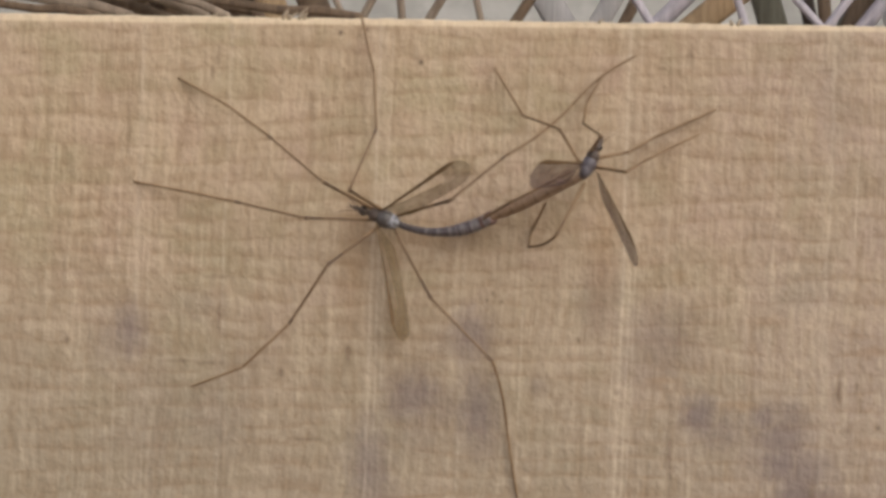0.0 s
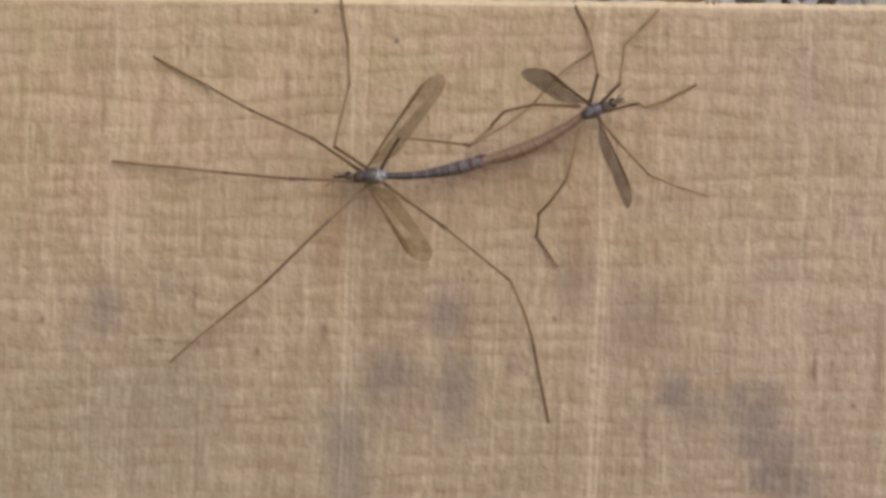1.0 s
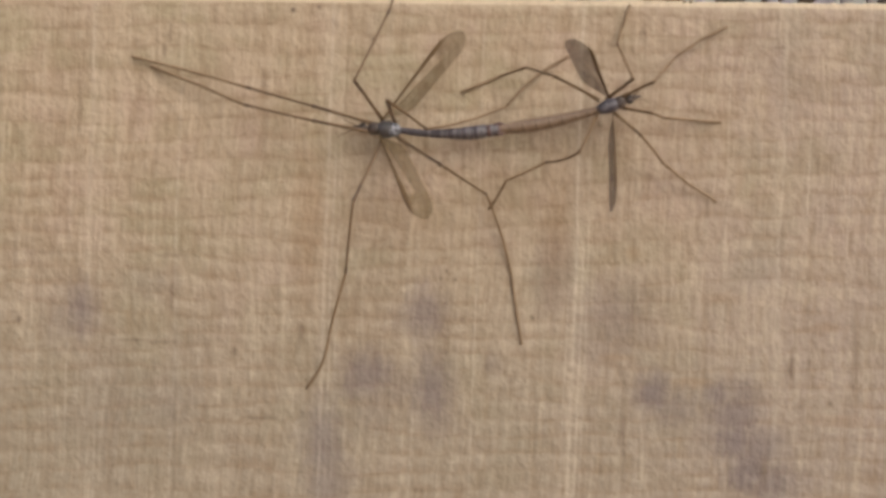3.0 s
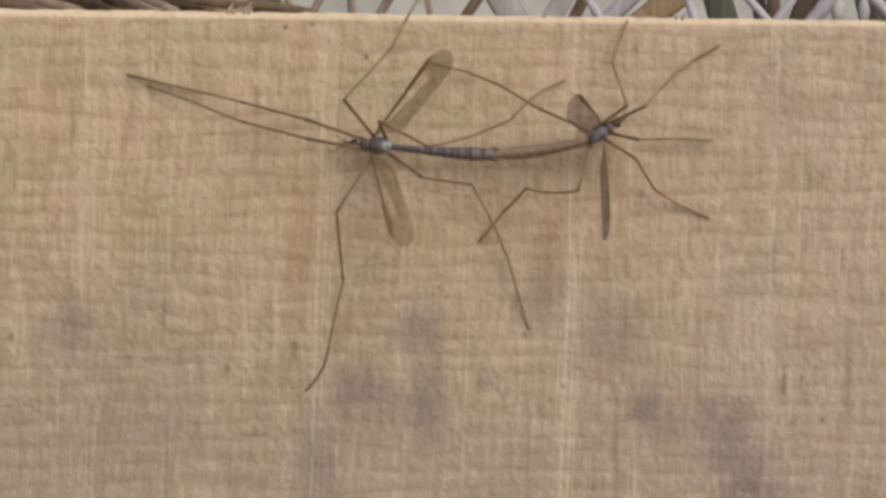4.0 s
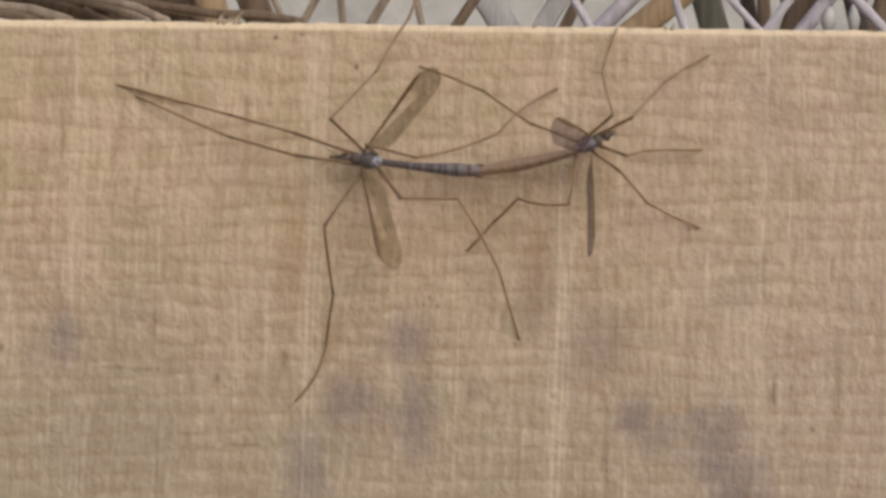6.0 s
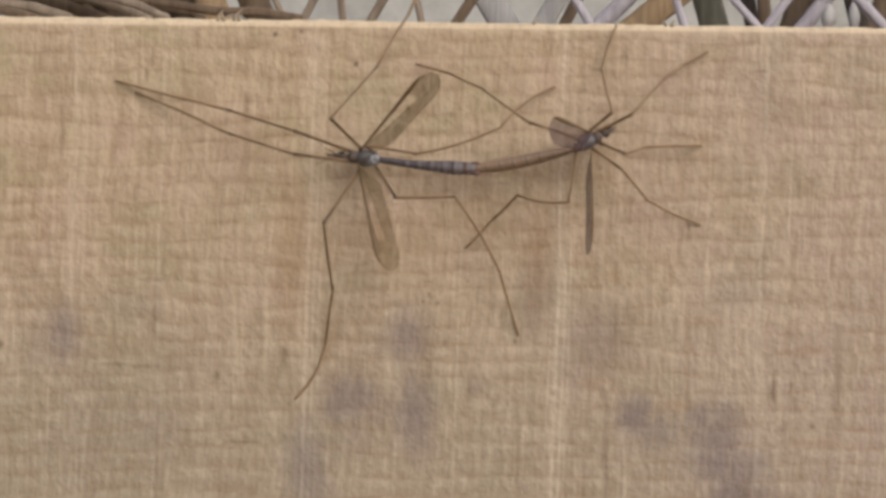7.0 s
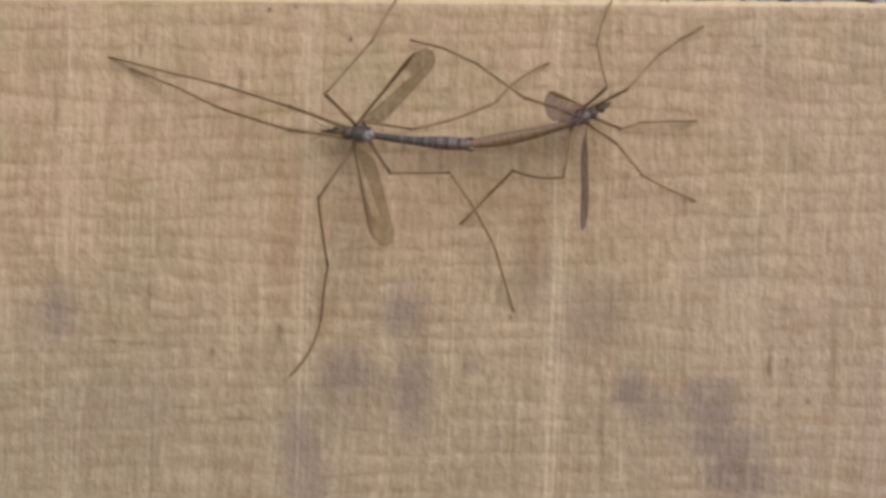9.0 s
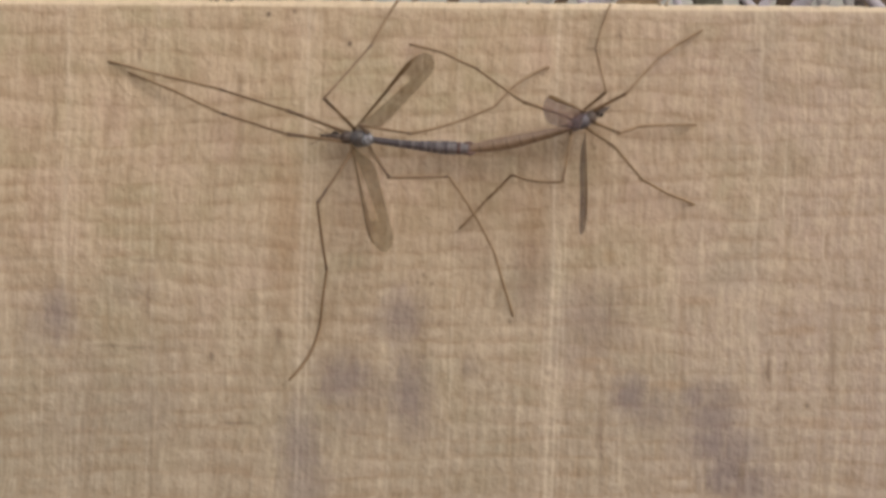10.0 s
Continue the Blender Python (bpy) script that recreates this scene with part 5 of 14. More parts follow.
    walk(PARTS["L2_3"], [
        (0, q(27.05, 6.13, -1.30, 0.0, 15.8, 10.3)), (0.05, q(27.05, 5.50, -1.93, -0.4, 10.3, 8.4)), (0.1, q(27.15, 4.88, -2.11, -0.7, 8.1, 6.6)),
        (0.2, q(27.31, 3.63, -2.38, -1.1, 4.3, 2.9)), (0.3, q(27.56, 3.17, -2.35, -1.2, 5.0, 2.5)), (0.4, q(27.77, 2.70, -2.20, -1.2, 6.0, 2.1)),
        (0.5, q(28.00, 2.22, -1.95, -1.3, 8.0, 1.6)), (0.6, q(28.02, 1.17, -2.12, -1.5, 5.7, -0.7)), (0.7, q(28.05, 0.12, -2.15, -1.8, 4.8, -3.1)),
        (0.8, q(27.76, -0.91, -1.94, -1.9, 3.8, -5.5)), (0.9, q(28.07, -1.42, -2.20, -2.0, 4.2, -6.0)), (1, q(27.91, -1.87, -2.26, -2.0, 3.1, -6.5)),
        (1.1, q(24.06, -1.87, -3.26, -2.1, -1.2, -10.3)), (1.2, q(22.29, -1.69, -3.48, -0.5, -48.1, -13.8)), (1.25, q(19.78, -1.67, -3.47, -1.1, -3.6, -12.5)),
        (1.3, q(19.68, -2.25, -3.47, -1.1, -1.1, -11.0)), (1.35, q(19.79, -2.85, -3.46, -1.2, -0.4, -9.4)), (1.38, q(19.95, -3.20, -3.46, -1.2, -0.2, -8.5)),
        (1.4, q(20.62, -3.38, -3.46, -1.2, -0.8, -8.9)), (1.42, q(21.01, -3.26, -3.46, -1.2, -0.1, -6.6)), (1.45, q(22.37, -2.92, -3.45, -1.2, -0.0, -4.8)),
        (1.5, q(25.48, -2.15, 0.22, -0.5, 29.2, -2.0)), (1.6, q(25.09, -2.22, -1.20, -3.7, 15.8, -10.3)), (1.7, q(25.71, -2.42, -0.10, -6.5, 23.1, -18.8)),
        (1.8, q(25.48, -2.49, -1.13, -6.5, 14.8, -18.7)), (1.9, q(25.56, -2.67, -1.34, -6.4, 12.8, -18.6)), (2, q(25.64, -2.85, -1.10, -6.4, 11.8, -18.4)),
        (2.1, q(25.66, -2.99, -1.54, -6.2, 10.3, -17.6)), (2.2, q(25.69, -3.15, -1.33, -6.1, 11.8, -16.7)), (2.3, q(25.67, -3.52, -1.89, -6.1, 7.9, -16.6)),
        (2.4, q(25.69, -3.91, -2.12, -6.1, 6.0, -16.6)), (2.5, q(25.60, -4.26, -2.20, -6.0, 3.9, -16.5)), (2.6, q(25.83, -4.38, -1.97, -6.1, 7.2, -17.4)),
        (2.7, q(26.04, -4.50, -1.19, -6.3, 13.5, -18.4)), (2.82, q(25.83, -4.49, -1.44, -6.3, 12.0, -18.3)), (3, q(25.62, -4.51, -1.25, -6.3, 13.7, -18.2)),
        (3.2, q(25.41, -4.54, -1.05, -6.2, 15.4, -18.0)), (3.4, q(25.20, -4.56, -0.84, -6.2, 17.1, -17.9)), (3.65, q(25.23, -4.64, -0.12, -6.1, 22.5, -17.7)), (4, q(25.23, -4.64, -0.12, -6.1, 22.5, -17.7)),
        (5.5, q(25.54, -3.23, -1.42, -6.6, 12.5, -19.3)), (7.5, q(25.16, -4.28, -0.55, -6.1, 18.9, -17.5)), (10, q(25.16, -4.28, -0.55, -6.1, 18.9, -17.5)),
    ])
    walk(PARTS["L3_0"], [
        (0, q(0.06, -0.85, -1.09, 0.0, -57.3, -11.3)), (0.05, q(0.17, -0.87, -0.89, 2.7, -55.4, -14.6)), (0.1, q(0.20, -0.87, -0.84, 4.1, -54.7, -16.3)),
        (0.2, q(0.24, -0.88, -0.79, 6.7, -53.7, -19.5)), (0.3, q(0.29, -0.89, -0.72, 8.1, -54.6, -21.2)), (0.4, q(0.29, -0.90, -0.71, 9.6, -55.6, -23.0)),
        (0.5, q(0.28, -0.89, -0.74, 11.1, -56.8, -24.8)), (0.6, q(0.29, -0.90, -0.71, 12.4, -57.5, -26.4)), (0.7, q(0.30, -0.90, -0.70, 13.5, -58.6, -27.6)),
        (0.8, q(0.30, -0.90, -0.71, 14.8, -59.7, -29.1)), (0.9, q(0.34, -0.92, -0.62, 16.6, -60.6, -31.2)), (1, q(0.44, -0.99, -0.38, 18.5, -62.3, -33.4)),
        (1.1, q(0.26, -0.87, -0.77, 27.2, -54.6, -43.6)), (1.2, q(0.64, -1.49, -0.07, 40.0, -42.7, -60.5)), (1.25, q(0.42, -1.05, -0.49, 33.3, -47.2, -51.1)),
        (1.3, q(0.35, -0.94, -0.63, 27.2, -48.5, -42.9)), (1.35, q(0.31, -0.91, -0.68, 21.8, -48.8, -35.7)), (1.38, q(0.55, -1.06, -0.33, 18.9, -51.1, -31.8)),
        (1.4, q(1.23, -1.60, 0.29, 22.3, -40.4, -36.6)), (1.42, q(0.62, -1.08, -0.15, 16.5, -55.8, -28.9)), (1.45, q(0.73, -1.13, 0.31, 16.1, -63.3, -28.4)),
        (1.5, q(0.88, -1.40, 1.19, 27.2, -67.8, -40.6)), (1.6, q(0.77, -1.33, 1.55, 29.7, -74.1, -43.2)), (1.7, q(0.46, -1.31, -0.27, 48.6, -50.4, -64.0)),
        (1.8, q(0.22, -0.76, -0.90, 45.6, -52.2, -60.3)), (1.9, q(0.21, -0.74, -0.92, 45.3, -50.1, -59.8)), (2, q(0.42, -1.21, -0.44, 47.2, -43.0, -62.4)),
        (2.1, q(0.21, -0.75, -0.90, 45.0, -48.4, -59.4)), (2.2, q(0.12, -0.56, -1.03, 47.6, -37.2, -63.2)), (2.3, q(0.22, -0.77, -0.88, 44.8, -49.0, -59.1)),
        (2.4, q(0.22, -0.77, -0.87, 44.6, -49.1, -58.9)), (2.5, q(0.39, -1.11, -0.51, 46.6, -45.3, -61.6)), (2.6, q(0.22, -0.78, -0.87, 43.8, -49.3, -57.7)),
        (2.7, q(0.14, -0.61, -1.00, 46.2, -39.2, -61.2)), (2.82, q(0.26, -0.85, -0.78, 41.0, -50.8, -53.8)), (3, q(0.37, -0.99, -0.55, 38.1, -53.1, -50.1)),
        (3.2, q(0.41, -1.03, -0.47, 37.4, -53.1, -49.3)), (3.4, q(0.31, -0.91, -0.69, 37.0, -51.0, -48.8)), (3.65, q(0.00, -0.58, -1.20, 35.9, -48.7, -47.3)), (4, q(0.00, -0.58, -1.20, 35.9, -48.7, -47.3)),
        (5.5, q(-0.01, -0.66, -1.13, 28.7, -47.6, -37.7)), (7.5, q(-0.17, -0.52, -1.50, 30.0, -51.5, -39.4)), (10, q(-0.17, -0.52, -1.50, 30.0, -51.5, -39.4)),
    ])
    walk(PARTS["L3_1"], [
        (0, q(5.19, -1.88, 7.06, 0.0, 32.1, -89.5)), (0.05, q(5.49, -2.25, 7.08, -1.9, 32.7, -93.0)), (0.1, q(5.57, -2.44, 7.06, -3.7, 32.3, -96.4)),
        (0.2, q(5.64, -2.79, 7.02, -7.1, 30.6, -103.0)), (0.3, q(5.51, -2.92, 7.17, -6.1, 31.7, -101.0)), (0.4, q(5.33, -3.03, 7.28, -4.9, 31.5, -98.6)),
        (0.5, q(5.09, -3.11, 7.36, -3.6, 31.2, -96.3)), (0.6, q(4.95, -3.21, 7.46, -4.7, 31.4, -98.2)), (0.7, q(4.77, -3.24, 7.56, -5.7, 31.6, -100.2)),
        (0.8, q(4.57, -3.28, 7.65, -6.6, 31.6, -102.0)), (0.9, q(4.40, -3.38, 7.82, -6.2, 32.7, -101.3)), (1, q(4.19, -3.47, 8.20, -5.7, 33.2, -100.3)),
        (1.1, q(4.33, -4.74, 7.12, -19.7, 60.1, -119.0)), (1.2, q(4.14, -7.68, 6.50, -40.9, 71.9, -142.0)), (1.25, q(4.56, -6.17, 6.61, -52.2, 73.8, -153.8)),
        (1.3, q(5.05, -5.31, 6.62, -59.1, 74.1, -161.0)), (1.35, q(5.49, -4.63, 6.60, -62.1, 73.7, -164.1)), (1.38, q(5.72, -4.26, 7.20, -79.2, 71.0, 178.0)),
        (1.4, q(7.14, -6.00, 6.56, -63.8, 73.0, -165.8)), (1.42, q(5.39, -3.71, 7.86, -73.9, 77.9, -176.3)), (1.45, q(4.55, -3.20, 8.96, -52.9, 88.8, -155.2)),
        (1.5, q(3.66, -3.78, 10.16, 90.4, 69.0, -11.8)), (1.6, q(2.70, -3.15, 10.86, 36.8, 44.1, -72.9)), (1.7, q(3.16, -6.86, 7.20, 29.3, -10.7, -96.0)),
        (1.8, q(3.17, -5.92, 6.75, 29.4, -7.0, -96.8)), (1.9, q(3.33, -6.11, 6.51, 29.5, -8.2, -97.8)), (2, q(3.70, -7.48, 6.16, 29.8, -15.6, -99.2)),
        (2.1, q(3.48, -6.27, 6.34, 29.8, -9.0, -98.9)), (2.2, q(3.60, -7.44, 4.83, 29.9, -21.7, -99.4)), (2.3, q(3.49, -6.22, 6.42, 30.1, -8.4, -100.1)),
        (2.4, q(3.50, -6.19, 6.45, 30.2, -8.2, -101.2)), (2.5, q(3.63, -7.10, 6.37, 30.5, -13.2, -102.6)), (2.6, q(3.60, -6.12, 6.47, 30.6, -7.6, -103.0)),
        (2.7, q(3.75, -7.18, 5.13, 30.8, -19.1, -104.0)), (2.82, q(3.87, -5.79, 6.72, 31.4, -2.9, -107.2)), (3, q(4.10, -5.46, 7.19, 31.2, 7.2, -112.3)),
        (3.2, q(4.21, -5.44, 7.27, 30.0, 20.2, -117.6)), (3.4, q(4.31, -5.49, 6.84, 27.9, 25.1, -123.0)), (3.65, q(4.33, -5.28, 6.07, 26.5, 23.6, -126.3)), (4, q(4.33, -5.28, 6.07, 26.5, 23.6, -126.3)),
        (5.5, q(5.15, -4.65, 6.02, 27.3, 28.9, -124.6)), (7.5, q(4.48, -4.35, 6.08, 27.8, 23.5, -123.4)), (10, q(4.48, -4.35, 6.08, 27.8, 23.5, -123.4)),
    ])
    walk(PARTS["L3_2"], [
        (0, q(5.26, -10.75, 1.48, 0.0, 15.1, -65.6)), (0.05, q(5.03, -11.06, 1.43, -1.0, 16.7, -69.1)), (0.1, q(4.58, -11.24, 1.47, -1.9, 18.5, -72.2)),
        (0.2, q(3.61, -11.57, 1.68, -3.9, 19.4, -78.2)), (0.3, q(3.82, -11.67, 1.67, -4.2, 25.3, -79.1)), (0.4, q(3.99, -11.86, 1.80, -4.5, 29.7, -79.7)),
        (0.5, q(4.11, -12.02, 1.94, -4.7, 33.4, -80.0)), (0.6, q(3.67, -12.06, 2.00, -5.8, 34.8, -82.1)), (0.7, q(3.19, -12.02, 2.06, -6.9, 35.9, -84.0)),
        (0.8, q(2.71, -12.01, 2.16, -8.0, 37.5, -85.8)), (0.9, q(2.68, -12.02, 2.15, -8.0, 39.3, -85.8)), (1, q(2.63, -12.09, 2.46, -7.9, 42.1, -85.6)),
        (1.1, q(1.80, -9.30, -1.96, -8.3, -24.9, -88.2)), (1.2, q(1.58, -9.69, -3.46, -6.9, -51.5, -90.4)), (1.25, q(1.93, -7.47, -3.45, -12.5, -39.4, -82.7)),
        (1.3, q(2.33, -6.25, -3.45, -16.4, -34.3, -76.1)), (1.35, q(2.66, -5.43, -3.45, -20.0, -31.6, -69.5)), (1.38, q(2.31, -4.14, -2.70, -21.4, 5.3, -63.7)),
        (1.4, q(4.17, -6.75, -3.46, -21.4, 0.1, -63.5)), (1.42, q(3.20, -3.85, -2.38, -21.3, 7.3, -61.6)), (1.45, q(4.36, -3.29, -1.51, -21.5, 14.0, -63.0)),
        (1.5, q(7.32, -4.54, 0.38, -24.1, 28.1, -70.2)), (1.6, q(4.91, -10.34, 3.57, -30.0, 56.9, -78.6)), (1.7, q(2.09, -17.09, 9.14, -37.5, 54.0, -87.7)),
        (1.8, q(1.94, -16.24, 8.02, -36.7, 50.8, -86.6)), (1.9, q(1.92, -16.38, 8.00, -36.6, 49.9, -86.5)), (2, q(2.09, -17.44, 8.98, -37.2, 51.9, -87.4)),
        (2.1, q(1.87, -16.49, 7.98, -37.0, 48.7, -87.1)), (2.2, q(2.01, -17.04, 8.70, -38.5, 49.2, -89.0)), (2.3, q(1.66, -16.42, 7.96, -38.2, 48.6, -88.7)),
        (2.4, q(1.48, -16.36, 7.93, -38.9, 48.6, -89.6)), (2.5, q(1.41, -17.06, 8.75, -40.3, 50.8, -91.4)), (2.6, q(1.26, -16.24, 7.85, -40.3, 48.3, -91.4)),
        (2.7, q(1.36, -16.79, 8.56, -41.8, 48.7, -93.4)), (2.82, q(0.78, -15.78, 7.25, -43.9, 46.1, -96.3)), (3, q(0.16, -15.07, 5.88, -47.9, 42.0, -102.0)),
        (3.2, q(-0.34, -14.16, 3.66, -51.3, 34.3, -107.5)), (3.4, q(-0.86, -13.44, 2.39, -53.5, 22.9, -112.0)), (3.65, q(-1.35, -13.01, 1.87, -54.2, 14.7, -114.2)), (4, q(-1.35, -13.01, 1.87, -54.2, 14.7, -114.2)),
        (5.5, q(-0.05, -12.19, 0.95, -54.1, 12.8, -114.0)), (7.5, q(-0.80, -12.37, 1.90, -54.2, 13.9, -114.5)), (10, q(-0.80, -12.37, 1.90, -54.2, 13.9, -114.5)),
    ])
    walk(PARTS["L3_3"], [
        (0, q(8.54, -17.97, -0.65, 0.0, 10.3, -56.3)), (0.05, q(7.84, -18.40, -0.93, -0.7, 12.3, -59.8)), (0.1, q(6.96, -18.66, -1.13, -1.3, 11.3, -62.9)),
        (0.2, q(5.19, -19.15, -1.06, -2.6, 13.4, -68.8)), (0.3, q(5.22, -18.96, -1.84, -3.2, 8.2, -71.8)), (0.4, q(5.26, -18.88, -2.27, -3.5, 5.1, -74.5)),
        (0.5, q(5.29, -18.77, -2.59, -3.6, 2.5, -77.1)), (0.6, q(4.60, -18.74, -2.68, -3.7, 2.2, -79.3)), (0.7, q(3.89, -18.63, -2.76, -3.8, 1.7, -81.2)),
        (0.8, q(3.19, -18.51, -2.83, -3.9, 1.3, -83.2)), (0.9, q(3.14, -18.36, -3.05, -3.8, -0.4, -82.4)), (1, q(3.10, -18.16, -3.05, -3.9, -0.5, -81.6)),
        (1.1, q(2.03, -16.75, 1.49, -4.2, 36.5, -82.7)), (1.2, q(1.54, -14.79, 2.97, -6.0, 48.1, -85.3)), (1.25, q(2.75, -13.76, 1.76, -2.3, 40.8, -80.1)),
        (1.3, q(3.96, -12.83, 1.18, 0.2, 35.5, -75.9)), (1.35, q(5.11, -11.98, 0.86, 2.6, 32.7, -71.8)), (1.38, q(5.93, -11.47, -3.46, 2.7, -22.4, -70.6)),
        (1.4, q(7.83, -14.10, -3.47, 5.1, -62.7, -74.0)), (1.42, q(7.07, -11.02, -3.44, 1.7, -34.2, -69.6)), (1.45, q(7.97, -10.39, -3.49, 2.7, -35.9, -71.2)),
        (1.5, q(9.78, -11.36, -3.49, 2.7, -60.8, -71.2)), (1.6, q(5.80, -14.73, -3.31, 10.2, -28.1, -81.5)), (1.7, q(2.29, -21.92, 2.49, 8.4, 44.1, -91.7)),
        (1.8, q(2.24, -21.42, 1.65, 8.9, 36.1, -90.9)), (1.9, q(2.24, -21.67, 1.72, 9.0, 36.7, -90.8)), (2, q(2.32, -22.50, 2.51, 8.5, 44.3, -91.6)),
        (2.1, q(2.15, -21.90, 1.81, 8.5, 37.5, -91.6)), (2.2, q(2.10, -22.41, 2.48, 7.4, 43.9, -93.2)), (2.3, q(1.79, -21.84, 1.80, 7.4, 37.4, -93.2)),
        (2.4, q(1.52, -21.79, 1.77, 7.0, 37.2, -93.8)), (2.5, q(1.29, -22.25, 2.39, 6.1, 43.0, -95.3)), (2.6, q(1.13, -21.70, 1.72, 6.0, 36.7, -95.4)),
        (2.7, q(1.03, -22.20, 2.39, 5.0, 43.1, -97.0)), (2.82, q(0.16, -21.45, 1.33, 4.1, 33.4, -98.4)), (3, q(-1.11, -21.04, 0.39, 2.7, 25.6, -101.3)),
        (3.2, q(-2.38, -20.63, -0.97, 1.8, 15.1, -103.9)), (3.4, q(-3.69, -20.46, -0.80, 1.1, 16.4, -106.4)), (3.65, q(-4.61, -20.26, -0.21, 0.8, 15.5, -107.6)), (4, q(-4.61, -20.26, -0.21, 0.8, 15.5, -107.6)),
        (5.5, q(-3.31, -19.51, -0.86, 1.2, 11.2, -106.0)), (7.5, q(-4.11, -19.62, -0.07, 1.0, 13.0, -106.8)), (10, q(-4.11, -19.62, -0.07, 1.0, 13.0, -106.8)),
    ])
    walk(PARTS["L4_0"], [
        (0, q(-0.73, -0.57, -1.19, 0.0, -39.3, -144.7)), (0.05, q(-1.05, -0.81, -0.86, 2.2, -43.3, -148.0)), (0.1, q(-1.15, -0.87, -0.76, 4.5, -46.8, -151.3)),
        (0.2, q(-1.29, -0.94, -0.58, 8.6, -49.7, -156.9)), (0.3, q(-1.20, -0.90, -0.69, 1.3, -57.1, -147.7)), (0.4, q(-1.16, -0.86, -0.79, -10.0, -61.4, -134.7)),
        (0.5, q(-1.07, -0.68, -1.22, -21.3, -63.7, -121.9)), (0.6, q(-1.13, -0.80, -0.94, -19.1, -62.6, -124.4)), (0.7, q(-1.13, -0.82, -0.91, -16.1, -63.2, -127.7)),
        (0.8, q(-1.10, -0.78, -1.03, -13.2, -64.1, -131.0)), (0.9, q(-1.15, -0.84, -0.86, -13.8, -62.8, -130.3)), (1, q(-1.11, -0.79, -0.98, -14.9, -63.0, -129.0)),
        (1.1, q(-1.27, -0.95, -0.62, -3.4, -40.7, -143.4)), (1.2, q(-2.99, -1.70, -0.15, 2.7, -15.8, -155.9)), (1.25, q(-1.70, -1.15, -0.47, 1.8, -22.3, -153.2)),
        (1.3, q(-1.73, -1.20, -0.41, 0.7, -25.9, -150.4)), (1.35, q(-1.74, -1.24, -0.34, -0.5, -29.0, -147.8)), (1.38, q(-1.75, -1.26, -0.31, -1.3, -30.6, -146.3)),
        (1.4, q(-2.78, -1.96, 0.29, -1.4, -27.5, -146.0)), (1.42, q(-1.63, -1.20, -0.37, -2.2, -32.3, -144.5)), (1.45, q(-1.45, -1.09, -0.50, -2.9, -33.3, -143.2)),
        (1.5, q(-1.55, -1.18, -0.41, -3.6, -33.1, -141.8)), (1.6, q(-1.27, -0.97, -0.54, -10.1, -59.1, -133.1)), (1.7, q(-1.20, -0.89, -0.74, -38.3, -76.2, -103.0)),
        (1.8, q(-1.20, -0.90, -0.71, -43.3, -76.7, -97.8)), (1.9, q(-1.20, -0.90, -0.71, -48.2, -76.9, -92.8)), (2, q(-1.20, -0.89, -0.72, -52.8, -76.9, -88.2)),
        (2.1, q(-1.20, -0.90, -0.69, -61.6, -78.7, -79.1)), (2.2, q(-1.19, -0.94, -0.47, -69.2, -79.5, -71.4)), (2.3, q(-1.20, -0.91, -0.63, -60.7, -78.7, -80.1)),
        (2.4, q(-1.20, -0.92, -0.63, -51.4, -77.1, -89.5)), (2.5, q(-1.21, -1.01, -0.26, -43.9, -75.8, -97.3)), (2.6, q(-1.20, -0.91, -0.67, -55.6, -75.9, -85.2)),
        (2.7, q(-1.20, -0.90, -0.70, -66.7, -75.8, -73.7)), (2.82, q(-1.20, -0.90, -0.69, -68.8, -76.7, -71.6)), (3, q(-1.19, -0.91, -0.63, -71.4, -78.1, -69.0)),
        (3.2, q(-1.19, -0.92, -0.57, -74.5, -79.4, -65.8)), (3.4, q(-1.19, -0.92, -0.56, -77.9, -80.6, -62.4)), (3.65, q(-1.20, -0.89, -0.76, -70.1, -81.1, -70.2)), (4, q(-1.20, -0.89, -0.76, -70.1, -81.1, -70.2)),
        (5.5, q(-1.20, -0.90, -0.68, -106.6, -82.2, -33.4)), (7.5, q(-1.20, -0.90, -0.65, -135.5, -88.0, -4.4)), (10, q(-1.20, -0.90, -0.65, -135.5, -88.0, -4.4)),
    ])
